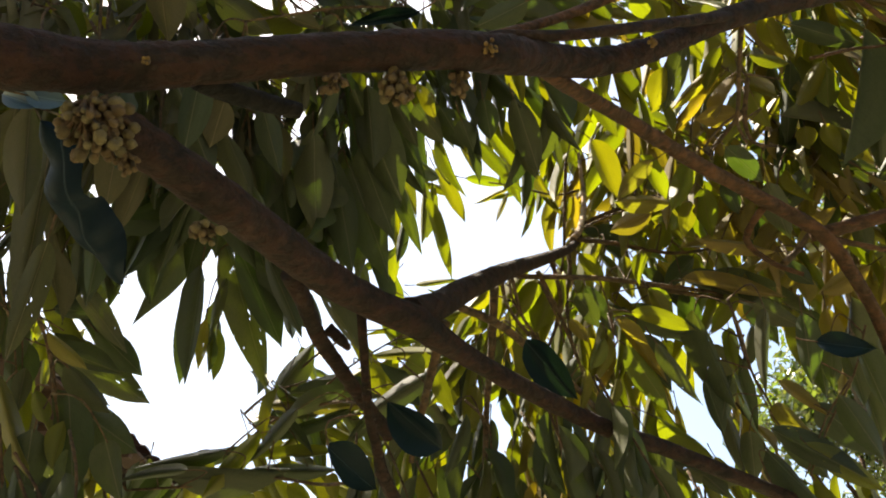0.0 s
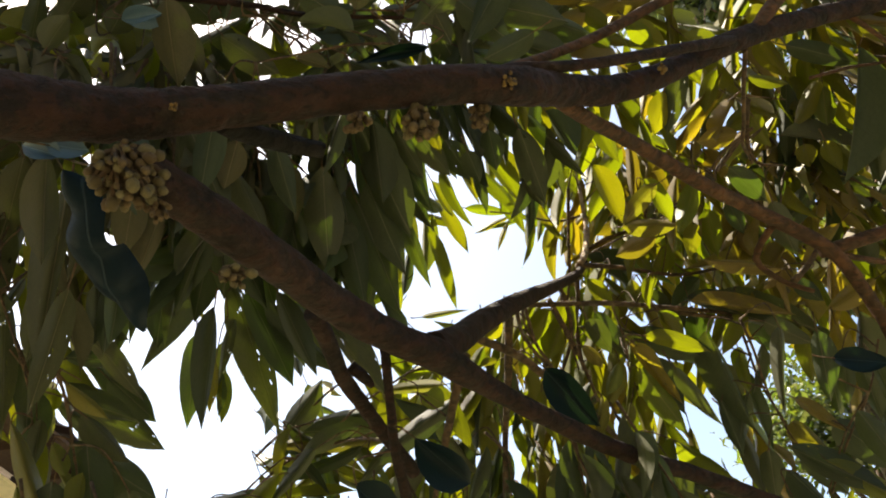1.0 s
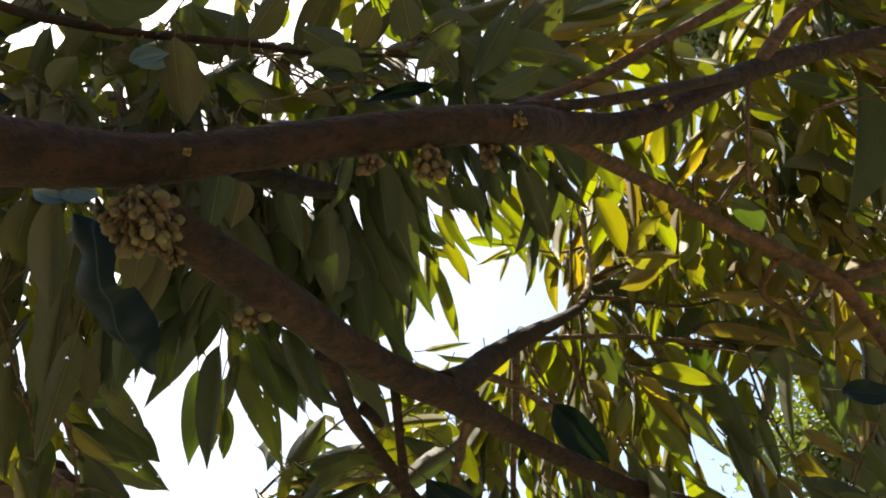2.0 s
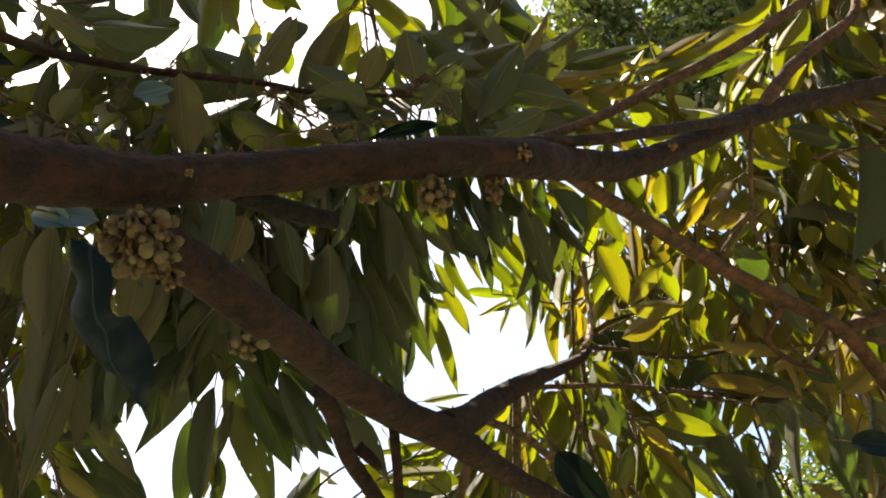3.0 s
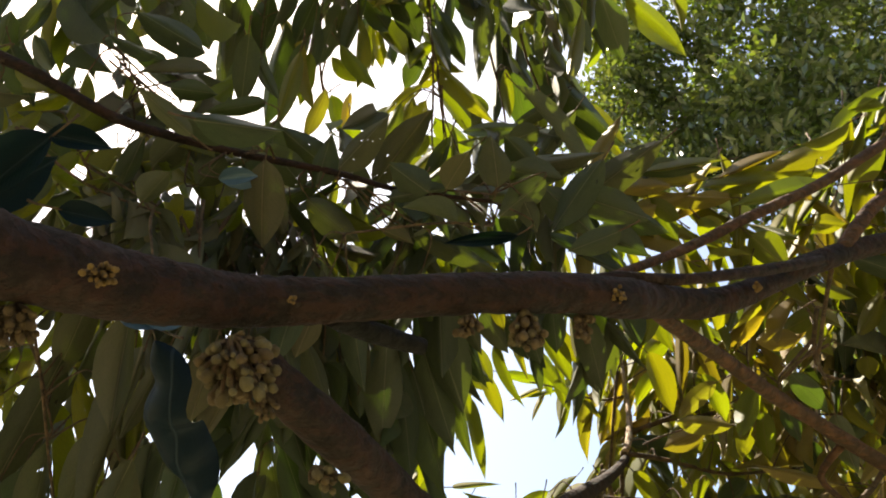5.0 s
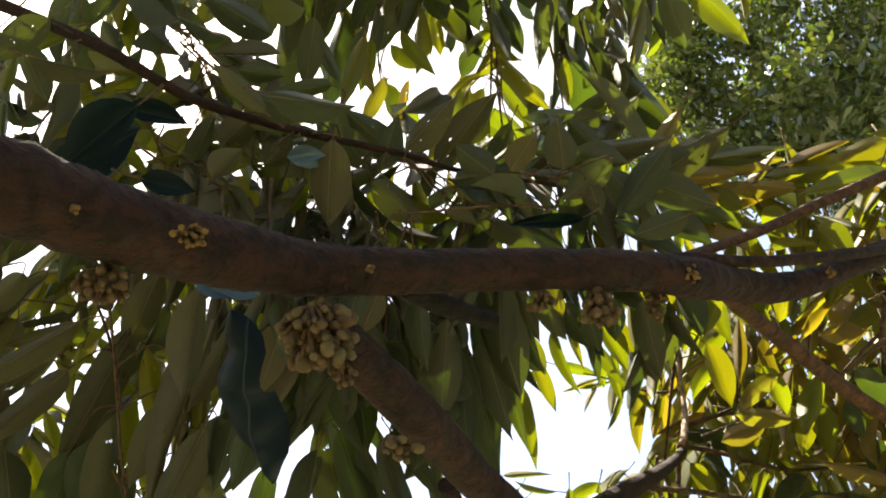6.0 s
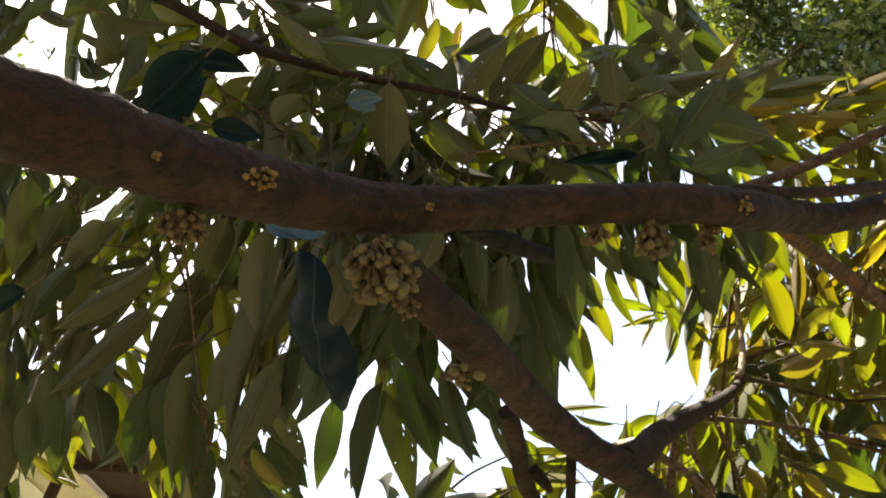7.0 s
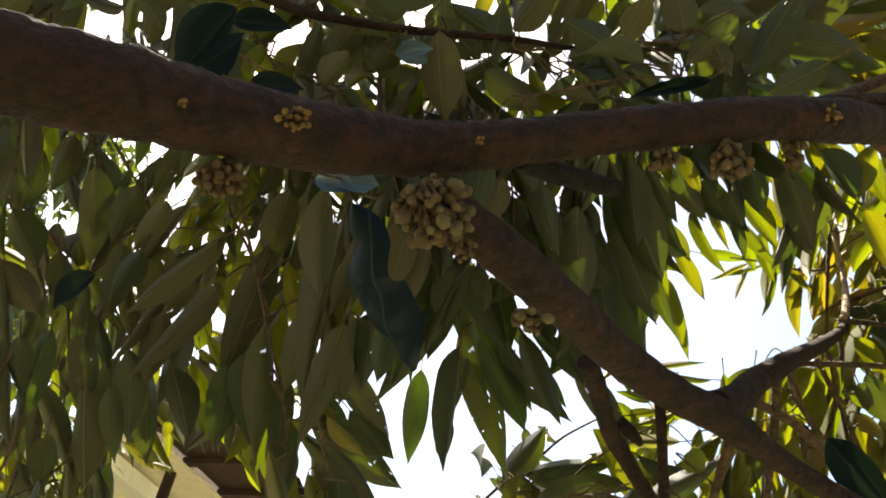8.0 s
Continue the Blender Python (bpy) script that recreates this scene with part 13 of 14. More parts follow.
spray((0.235, 1.563, 2.110), (0.277, 1.457, 1.934), 6, 0.144, 777, LEAF)
spray((-0.155, 1.554, 2.248), (-0.069, 1.542, 2.056), 6, 0.134, 356, LEAF)
spray((0.728, 2.106, 2.312), (0.745, 2.168, 2.149), 5, 0.148, 261, YOUNG)
spray((0.693, 1.847, 2.262), (0.773, 1.941, 2.051), 7, 0.144, 369, YOUNG)
spray((0.792, 2.060, 3.029), (0.871, 2.079, 2.836), 6, 0.111, 127, YOUNG)
spray((0.566, 1.647, 3.047), (0.638, 1.805, 3.033), 5, 0.128, 636, YOUNG)
spray((1.087, 1.768, 2.872), (1.038, 1.749, 2.596), 8, 0.104, 356, YOUNG)
spray((0.764, 2.045, 3.152), (0.918, 2.014, 3.013), 6, 0.114, 245, YOUNG)
spray((0.923, 1.645, 2.892), (0.938, 1.820, 2.778), 6, 0.138, 269, YOUNG)
spray((1.334, 2.115, 3.141), (1.407, 2.207, 2.967), 6, 0.142, 541, YOUNG)
spray((0.512, 2.033, 3.378), (0.572, 2.101, 3.229), 5, 0.119, 382, YOUNG)
spray((0.738, 1.573, 2.944), (0.624, 1.498, 2.699), 8, 0.136, 3, YOUNG, (5, 6, 7,))
spray((0.443, 2.005, 3.010), (0.471, 1.936, 2.813), 6, 0.112, 945, YOUNG, (5,))
spray((1.159, 1.791, 3.243), (1.095, 1.877, 3.104), 5, 0.124, 353, YOUNG)
spray((1.105, 1.713, 3.165), (1.264, 1.703, 3.093), 5, 0.109, 649, YOUNG)
spray((0.702, 1.632, 3.087), (0.582, 1.632, 2.960), 5, 0.109, 784, YOUNG)
spray((1.201, 2.045, 3.200), (1.112, 2.152, 2.998), 7, 0.135, 96, YOUNG)
spray((0.806, 1.638, 2.908), (0.911, 1.630, 2.769), 5, 0.110, 621, YOUNG)
spray((0.645, 2.347, 3.399), (0.802, 2.508, 3.496), 7, 0.142, 242, YOUNG)
spray((1.085, 2.231, 3.165), (1.098, 2.214, 2.956), 6, 0.131, 556, YOUNG)
spray((0.947, 1.880, 3.033), (0.870, 1.893, 2.877), 5, 0.127, 962, YOUNG)
spray((1.102, 1.911, 2.906), (1.127, 1.951, 2.701), 6, 0.138, 759, YOUNG)
spray((1.065, 1.622, 3.026), (1.196, 1.680, 2.827), 7, 0.108, 223, YOUNG)
spray((1.175, 1.699, 3.139), (1.120, 1.826, 3.032), 5, 0.110, 47, YOUNG)
spray((1.085, 1.842, 2.957), (1.021, 1.821, 2.722), 7, 0.111, 878, YOUNG)
spray((0.790, 2.195, 3.257), (0.939, 2.318, 3.175), 6, 0.103, 307, YOUNG)
spray((0.474, 1.848, 3.332), (0.629, 1.927, 3.214), 6, 0.110, 647, YOUNG)
spray((0.817, 2.393, 3.286), (0.751, 2.337, 3.134), 5, 0.131, 597, YOUNG)
spray((0.909, 2.126, 3.129), (0.953, 2.182, 2.931), 6, 0.110, 317, YOUNG)
spray((0.704, 2.016, 3.086), (0.765, 1.951, 2.857), 7, 0.104, 954, YOUNG)
spray((1.232, 2.024, 3.237), (1.314, 2.048, 3.045), 6, 0.133, 665, YOUNG)
spray((0.602, 1.964, 3.150), (0.749, 2.063, 2.933), 8, 0.131, 438, YOUNG)
spray((0.518, 2.110, 3.082), (0.649, 2.074, 2.878), 7, 0.119, 406, YOUNG, (6,))
spray((0.422, 1.816, 3.007), (0.364, 1.738, 2.744), 8, 0.112, 648, YOUNG, (6, 7,))
spray((0.818, 1.676, 2.960), (0.997, 1.767, 2.899), 6, 0.122, 855, YOUNG)
spray((1.080, 2.054, 3.408), (1.166, 2.040, 3.256), 5, 0.109, 444, YOUNG)
spray((0.438, 2.112, 3.583), (0.457, 2.157, 3.379), 6, 0.112, 550, YOUNG)
spray((0.969, 1.889, 3.199), (0.949, 1.946, 2.961), 7, 0.106, 297, YOUNG)
spray((1.039, 2.312, 3.307), (1.238, 2.390, 3.126), 8, 0.130, 871, YOUNG)
spray((0.593, 2.227, 3.194), (0.549, 2.138, 3.009), 6, 0.109, 736, YOUNG)
spray((0.943, 1.606, 2.950), (1.036, 1.537, 2.735), 7, 0.123, 317, YOUNG)
spray((0.701, 2.133, 3.324), (0.922, 2.297, 3.274), 8, 0.127, 522, YOUNG)
spray((0.958, 1.872, 3.033), (0.927, 1.887, 2.790), 7, 0.124, 540, BRONZE)
spray((0.931, 1.686, 2.813), (1.074, 1.671, 2.615), 7, 0.138, 940, BRONZE)
spray((0.596, 1.699, 2.948), (0.734, 1.841, 2.804), 7, 0.124, 766, BRONZE)
spray((0.365, 1.927, 2.947), (0.329, 1.947, 2.670), 8, 0.116, 811, BRONZE, (1, 6, 7,))
spray((0.804, 1.549, 2.836), (0.931, 1.507, 2.630), 7, 0.125, 841, BRONZE)
spray((0.934, 1.940, 3.022), (0.949, 1.883, 2.784), 7, 0.118, 340, BRONZE)
spray((0.733, 1.767, 3.119), (0.765, 1.695, 2.963), 5, 0.129, 859, BRONZE)
spray((0.905, 1.561, 2.831), (1.012, 1.572, 2.694), 5, 0.109, 375, BRONZE)
spray((0.897, 2.057, 3.257), (0.830, 2.020, 3.024), 7, 0.133, 32, BRONZE)
spray((0.849, 1.974, 3.336), (0.850, 2.014, 3.166), 5, 0.138, 621, BRONZE)
spray((0.694, 1.625, 3.090), (0.738, 1.541, 2.826), 8, 0.118, 391, BRONZE)
spray((0.431, 1.641, 3.052), (0.637, 1.677, 2.925), 7, 0.115, 116, BRONZE)
spray((0.441, 1.743, 3.217), (0.510, 1.775, 2.948), 8, 0.107, 521, BRONZE)
spray((0.977, 1.850, 3.007), (1.110, 1.759, 2.778), 8, 0.119, 217, BRONZE)
spray((0.584, 1.783, 3.200), (0.745, 1.813, 3.069), 6, 0.113, 254, BRONZE)
spray((0.801, 1.838, 2.863), (0.901, 1.963, 2.729), 6, 0.142, 740, BRONZE)
spray((0.647, 1.639, 2.846), (0.678, 1.691, 2.645), 6, 0.108, 328, BRONZE)
spray((0.733, 1.632, 3.060), (0.654, 1.793, 2.893), 7, 0.128, 256, BRONZE)
spray((0.853, 1.642, 3.115), (0.835, 1.644, 2.871), 7, 0.117, 701, BRONZE)
spray((1.035, 1.773, 2.861), (1.014, 1.711, 2.588), 8, 0.106, 434, BRONZE)
spray((0.381, 1.834, 3.227), (0.387, 1.782, 3.024), 6, 0.125, 559, BRONZE)
spray((0.522, 1.532, 3.003), (0.519, 1.588, 2.837), 5, 0.104, 707, BRONZE)
spray((0.357, 1.768, 3.262), (0.512, 1.790, 3.122), 6, 0.136, 105, BRONZE)
spray((0.941, 2.079, 3.146), (0.931, 1.943, 2.902), 8, 0.136, 490, BRONZE)
spray((0.546, 1.743, 3.163), (0.663, 1.693, 2.913), 8, 0.134, 910, BRONZE)
spray((0.920, 2.012, 3.236), (1.082, 2.035, 3.105), 6, 0.119, 552, BRONZE)
spray((0.978, 1.805, 3.164), (1.136, 1.844, 2.981), 7, 0.105, 391, BRONZE)
spray((0.735, 1.620, 3.028), (0.774, 1.586, 2.861), 5, 0.111, 90, BRONZE)
spray((-0.637, 1.085, 2.715), (-0.482, 1.180, 2.609), 6, 0.100, 652, SILVER)
spray((-0.425, 1.195, 2.807), (-0.493, 1.178, 2.573), 7, 0.110, 510, SILVER)
spray((-0.543, 1.076, 2.743), (-0.432, 1.089, 2.486), 8, 0.106, 216, SILVER)
spray((-0.521, 1.190, 2.904), (-0.471, 1.094, 2.684), 7, 0.104, 906, SILVER)
spray((-0.640, 1.030, 2.730), (-0.822, 1.118, 2.672), 6, 0.111, 744, SILVER, (5,))
spray((-0.548, 1.187, 2.887), (-0.621, 1.232, 2.620), 8, 0.092, 23, SILVER)
spray((-0.585, 1.181, 2.981), (-0.576, 1.440, 2.876), 8, 0.095, 58, SILVER, (0,))
spray((0.945, 1.779, 2.717), (1.007, 1.804, 2.555), 5, 0.132, 401, BRONZE)
spray((0.753, 1.869, 2.862), (0.736, 1.825, 2.658), 6, 0.148, 586, BRONZE)
spray((1.143, 2.066, 3.057), (1.198, 2.008, 2.863), 6, 0.143, 233, BRONZE)
spray((0.777, 1.609, 3.009), (0.757, 1.553, 2.772), 7, 0.111, 704, BRONZE)
spray((0.874, 1.839, 3.154), (0.886, 1.799, 2.984), 5, 0.128, 375, BRONZE)
spray((1.159, 2.059, 2.766), (1.176, 2.089, 2.523), 7, 0.144, 274, BRONZE)
spray((0.969, 1.953, 2.883), (1.115, 1.992, 2.648), 8, 0.145, 691, BRONZE)
spray((1.099, 1.860, 2.836), (1.205, 1.937, 2.721), 5, 0.136, 510, BRONZE)
spray((0.891, 1.824, 3.317), (0.885, 1.846, 3.073), 7, 0.145, 700, BRONZE)
spray((1.049, 1.828, 3.045), (1.096, 1.769, 2.812), 7, 0.135, 402, BRONZE)
spray((1.016, 1.692, 2.828), (1.074, 1.680, 2.663), 5, 0.119, 221, BRONZE)
spray((0.688, 2.059, 2.699), (0.617, 2.176, 2.589), 5, 0.133, 729, BRONZE, (4,))
spray((0.977, 1.601, 2.874), (0.995, 1.646, 2.598), 8, 0.154, 177, BRONZE)
spray((1.143, 1.880, 3.078), (1.269, 1.938, 2.970), 5, 0.150, 144, BRONZE)
spray((0.953, 1.187, 3.122), (1.004, 1.134, 2.963), 5, 0.106, 137, LEAF)
spray((0.714, 1.372, 3.492), (0.704, 1.303, 3.221), 8, 0.125, 965, LEAF)
spray((0.862, 1.406, 3.444), (1.050, 1.405, 3.286), 7, 0.137, 883, LEAF)
spray((0.982, 1.315, 3.062), (1.184, 1.319, 2.924), 7, 0.143, 371, LEAF)
spray((0.805, 1.236, 3.179), (1.010, 1.239, 2.988), 8, 0.117, 714, LEAF)
spray((0.647, 1.509, 3.193), (0.728, 1.513, 3.038), 5, 0.132, 409, LEAF)
spray((0.331, 2.292, 2.599), (0.405, 2.560, 2.570), 8, 0.122, 119, YOUNG)
spray((0.311, 2.042, 2.283), (0.454, 2.035, 2.085), 7, 0.137, 180, YOUNG)
spray((0.588, 2.182, 2.379), (0.769, 2.189, 2.214), 7, 0.155, 834, YOUNG)
spray((0.209, 1.933, 2.678), (0.143, 1.992, 2.412), 8, 0.141, 797, YOUNG)
spray((0.129, 2.143, 2.533), (0.270, 2.273, 2.447), 6, 0.134, 785, YOUNG)
spray((0.082, 2.387, 2.523), (0.239, 2.298, 2.309), 8, 0.136, 79, YOUNG)
spray((0.204, 2.329, 2.859), (0.100, 2.387, 2.606), 8, 0.129, 441, YOUNG, (6, 7,))
spray((0.243, 2.404, 2.575), (0.364, 2.387, 2.323), 8, 0.135, 915, YOUNG)
spray((0.634, 2.304, 2.700), (0.674, 2.231, 2.546), 5, 0.145, 228, YOUNG, (1, 3,))
spray((0.214, 2.048, 2.416), (0.317, 1.951, 2.175), 8, 0.115, 510, YOUNG)
spray((0.186, 1.950, 2.635), (0.252, 1.885, 2.487), 5, 0.130, 44, YOUNG, (0,))
spray((0.273, 2.111, 2.767), (0.369, 2.078, 2.625), 5, 0.120, 693, YOUNG)
spray((0.271, 2.127, 2.402), (0.397, 2.087, 2.195), 7, 0.115, 930, YOUNG)
spray((0.532, 2.323, 2.396), (0.605, 2.346, 2.126), 8, 0.149, 464, YOUNG)
spray((0.140, 2.450, 2.571), (0.216, 2.577, 2.477), 5, 0.139, 931, YOUNG)
spray((0.761, 1.324, 3.188), (0.866, 1.505, 3.195), 6, 0.113, 744, YOUNG)
spray((0.704, 1.472, 3.097), (0.777, 1.505, 2.866), 7, 0.132, 613, YOUNG)
spray((0.930, 1.416, 3.081), (1.123, 1.479, 3.024), 6, 0.117, 120, YOUNG)
spray((0.801, 1.334, 2.966), (0.926, 1.215, 2.792), 7, 0.094, 413, YOUNG, (0, 1,))
spray((0.817, 1.663, 3.302), (1.030, 1.699, 3.123), 8, 0.103, 744, YOUNG)
spray((1.056, 1.323, 3.435), (0.974, 1.314, 3.205), 7, 0.121, 360, YOUNG)
spray((1.060, 1.268, 3.348), (1.307, 1.397, 3.369), 8, 0.122, 723, YOUNG)
spray((0.982, 1.375, 3.178), (1.087, 1.337, 3.043), 5, 0.122, 46, YOUNG)
spray((1.051, 1.337, 3.190), (1.222, 1.503, 3.249), 7, 0.132, 815, YOUNG)
spray((0.930, 1.446, 3.261), (0.924, 1.342, 3.120), 5, 0.115, 809, YOUNG)
spray((0.712, 1.176, 3.094), (0.928, 1.354, 3.088), 8, 0.105, 508, YOUNG, (0, 2,))
spray((-0.372, 1.545, 2.043), (-0.337, 1.586, 1.804), 7, 0.127, 804, LEAF)
spray((-0.604, 1.305, 2.008), (-0.474, 1.373, 1.770), 8, 0.145, 444, LEAF)
spray((-0.575, 1.468, 2.029), (-0.415, 1.559, 1.867), 7, 0.113, 536, LEAF)
spray((-0.576, 1.230, 1.958), (-0.530, 1.186, 1.795), 5, 0.138, 389, LEAF)
spray((-0.580, 1.211, 2.028), (-0.512, 1.239, 1.869), 5, 0.122, 599, LEAF)
spray((-0.343, 1.477, 2.039), (-0.235, 1.416, 1.869), 6, 0.151, 71, LEAF)
spray((-0.644, 1.395, 2.072), (-0.637, 1.369, 1.828), 7, 0.114, 711, LEAF)
spray((-0.372, 1.608, 2.072), (-0.322, 1.606, 1.832), 7, 0.153, 634, LEAF)
spray((-0.487, 1.009, 2.710), (-0.474, 0.967, 2.505), 6, 0.114, 160, LEAF, (0,))
spray((-0.433, 1.017, 2.709), (-0.298, 1.021, 2.549), 6, 0.127, 275, LEAF, (5,))
spray((-0.490, 0.901, 2.607), (-0.429, 0.957, 2.376), 7, 0.123, 750, LEAF, (0, 6,))
spray((-0.575, 1.117, 2.832), (-0.328, 1.234, 2.769), 8, 0.124, 74, LEAF, (6,))
spray((-1.001, 0.774, 2.670), (-1.058, 0.872, 2.493), 6, 0.117, 171, SILVER)
spray((-0.744, 0.807, 2.638), (-0.527, 0.874, 2.546), 7, 0.112, 855, SILVER, (1, 2, 3,))
spray((-0.710, 0.936, 2.717), (-0.535, 0.872, 2.558), 7, 0.118, 997, SILVER, (0, 1,))
spray((-1.242, 2.044, 3.099), (-0.992, 2.100, 2.987), 8, 0.075, 749, YOUNG)
spray((-1.547, 1.379, 2.776), (-1.553, 1.322, 2.573), 6, 0.073, 727, YOUNG)
spray((-1.369, 1.303, 2.492), (-1.296, 1.285, 2.222), 8, 0.099, 218, YOUNG, (0,))
spray((-1.267, 1.828, 3.375), (-1.369, 1.957, 3.315), 5, 0.073, 465, YOUNG, (3,))
spray((-1.838, 1.841, 2.613), (-1.822, 1.766, 2.456), 5, 0.089, 847, YOUNG)
spray((-1.772, 1.952, 2.896), (-1.722, 1.860, 2.714), 6, 0.092, 504, YOUNG)
spray((-1.787, 1.695, 2.553), (-1.713, 1.834, 2.477), 5, 0.075, 809, YOUNG, (3, 4,))
spray((-1.538, 1.927, 2.980), (-1.421, 1.909, 2.766), 7, 0.072, 570, YOUNG)
spray((-2.156, 2.096, 2.817), (-2.072, 2.116, 2.626), 6, 0.100, 510, YOUNG)
spray((-1.928, 2.007, 2.833), (-1.834, 2.065, 2.614), 7, 0.081, 549, YOUNG)
spray((-1.612, 1.731, 3.079), (-1.578, 1.669, 2.809), 8, 0.092, 243, YOUNG, (6, 7,))
spray((-1.446, 2.027, 3.639), (-1.514, 1.974, 3.486), 5, 0.082, 611, YOUNG)
spray((-0.944, 1.284, 2.914), (-0.772, 1.485, 2.821), 8, 0.080, 996, YOUNG)
spray((-1.895, 2.078, 3.196), (-1.815, 2.064, 3.002), 6, 0.080, 280, YOUNG)
spray((-1.722, 1.430, 2.892), (-1.642, 1.421, 2.737), 5, 0.099, 93, YOUNG)
spray((-1.111, 1.446, 2.917), (-1.237, 1.543, 2.687), 8, 0.088, 24, YOUNG, (5, 6, 7,))
spray((-1.269, 1.444, 2.864), (-1.225, 1.314, 2.661), 7, 0.093, 809, YOUNG)
spray((-1.227, 1.669, 3.320), (-1.276, 1.721, 3.122), 6, 0.099, 219, YOUNG)
spray((-1.721, 1.814, 2.843), (-1.667, 1.899, 2.659), 6, 0.079, 911, YOUNG)
spray((-1.641, 1.947, 2.880), (-1.744, 2.129, 2.854), 6, 0.093, 916, YOUNG)
spray((-1.898, 1.774, 3.161), (-1.913, 1.756, 2.917), 7, 0.101, 840, YOUNG)
spray((-1.492, 1.430, 3.022), (-1.441, 1.595, 3.048), 5, 0.088, 814, YOUNG)
spray((-1.850, 1.983, 3.378), (-1.802, 2.016, 3.213), 5, 0.096, 243, YOUNG)
spray((-1.545, 1.184, 2.888), (-1.611, 1.227, 2.656), 7, 0.101, 770, YOUNG)
spray((-1.452, 1.465, 2.328), (-1.422, 1.645, 2.115), 8, 0.086, 883, YOUNG)
spray((-1.580, 1.952, 3.021), (-1.565, 1.992, 2.851), 5, 0.099, 492, YOUNG)
spray((-1.565, 2.036, 3.415), (-1.420, 2.105, 3.231), 7, 0.088, 938, YOUNG)
spray((-1.650, 1.693, 3.023), (-1.457, 1.703, 2.873), 7, 0.092, 246, YOUNG, (6,))
spray((-1.508, 1.255, 2.870), (-1.381, 1.283, 2.705), 6, 0.097, 16, YOUNG)
spray((-1.675, 1.348, 3.032), (-1.673, 1.351, 2.752), 8, 0.098, 977, YOUNG)
spray((-0.759, 2.416, 3.542), (-0.803, 2.385, 3.267), 8, 0.141, 726, YOUNG, (6, 7,))
spray((-0.560, 2.404, 3.603), (-0.469, 2.345, 3.383), 7, 0.124, 492, YOUNG)
spray((-1.081, 1.545, 3.227), (-1.031, 1.470, 3.037), 6, 0.155, 541, YOUNG)
spray((-0.863, 1.659, 3.129), (-0.721, 1.690, 3.031), 5, 0.120, 868, YOUNG)
spray((-0.932, 2.227, 3.362), (-0.880, 2.279, 3.165), 6, 0.123, 117, YOUNG)
spray((-1.234, 2.031, 3.366), (-1.177, 1.951, 3.103), 8, 0.138, 570, YOUNG)
spray((-1.262, 1.831, 3.371), (-1.211, 1.823, 3.168), 6, 0.151, 551, YOUNG, (3, 4,))
spray((-0.983, 1.695, 3.069), (-0.993, 1.665, 2.861), 6, 0.114, 371, YOUNG, (4, 5,))
spray((-0.858, 1.934, 3.239), (-0.892, 1.864, 3.044), 6, 0.149, 791, YOUNG, (2,))
spray((-0.374, 2.034, 3.403), (-0.392, 1.994, 3.234), 5, 0.148, 882, YOUNG)
spray((-0.634, 1.695, 3.302), (-0.642, 1.690, 3.127), 5, 0.145, 961, YOUNG)
spray((-0.782, 1.378, 3.166), (-0.679, 1.270, 2.929), 8, 0.103, 381, YOUNG, (1,))
spray((-0.486, 1.805, 3.669), (-0.544, 1.773, 3.397), 8, 0.108, 590, YOUNG)
spray((-0.878, 1.277, 3.074), (-0.800, 1.545, 3.055), 8, 0.138, 307, YOUNG)
spray((-0.362, 1.464, 3.125), (-0.299, 1.468, 2.962), 5, 0.113, 901, YOUNG, (4,))
spray((-0.619, 1.510, 3.443), (-0.649, 1.453, 3.243), 6, 0.114, 207, YOUNG, (5,))
spray((-0.961, 1.344, 3.062), (-0.950, 1.283, 2.789), 8, 0.118, 965, YOUNG)
spray((-0.359, 1.149, 2.521), (-0.546, 1.210, 2.447), 6, 0.138, 408, LEAF, (5,))
spray((0.139, 1.439, 2.248), (0.262, 1.519, 2.009), 8, 0.126, 32, LEAF)
spray((0.364, 1.590, 2.112), (0.357, 1.600, 1.867), 7, 0.153, 296, LEAF)
spray((0.248, 1.622, 2.363), (0.318, 1.608, 2.166), 6, 0.124, 465, LEAF)
spray((0.126, 1.618, 2.181), (0.220, 1.589, 1.919), 8, 0.125, 6, LEAF)
spray((0.247, 1.747, 2.216), (0.250, 1.679, 2.018), 6, 0.114, 130, LEAF)
spray((0.168, 1.479, 2.285), (0.290, 1.530, 2.078), 7, 0.136, 139, LEAF)
spray((0.227, 1.411, 2.260), (0.324, 1.397, 2.035), 7, 0.131, 789, LEAF)
spray((-0.361, 1.137, 3.856), (-0.316, 1.074, 3.623), 7, 0.121, 693, YOUNG)
spray((-0.458, 1.091, 3.839), (-0.501, 1.041, 3.640), 6, 0.135, 687, YOUNG)
spray((-0.260, 1.124, 3.728), (-0.238, 1.052, 3.571), 5, 0.120, 227, YOUNG)
spray((-0.071, 1.055, 3.698), (0.049, 1.076, 3.527), 6, 0.111, 844, YOUNG)
spray((-0.551, 1.062, 3.777), (-0.542, 0.999, 3.614), 5, 0.123, 36, YOUNG)
spray((-0.279, 1.081, 3.823), (-0.338, 1.068, 3.622), 6, 0.117, 622, YOUNG)
spray((-0.420, 1.036, 3.715), (-0.322, 0.989, 3.535), 6, 0.141, 118, YOUNG)
spray((-0.081, 1.116, 3.809), (-0.022, 1.101, 3.645), 5, 0.126, 421, YOUNG)
spray((-0.632, 0.983, 3.598), (-0.615, 0.935, 3.431), 5, 0.154, 828, YOUNG)
spray((-0.236, 1.424, 2.773), (-0.289, 1.407, 2.607), 5, 0.139, 628, LEAF)
spray((-0.224, 1.365, 2.732), (-0.256, 1.305, 2.533), 6, 0.128, 44, LEAF, (0,))
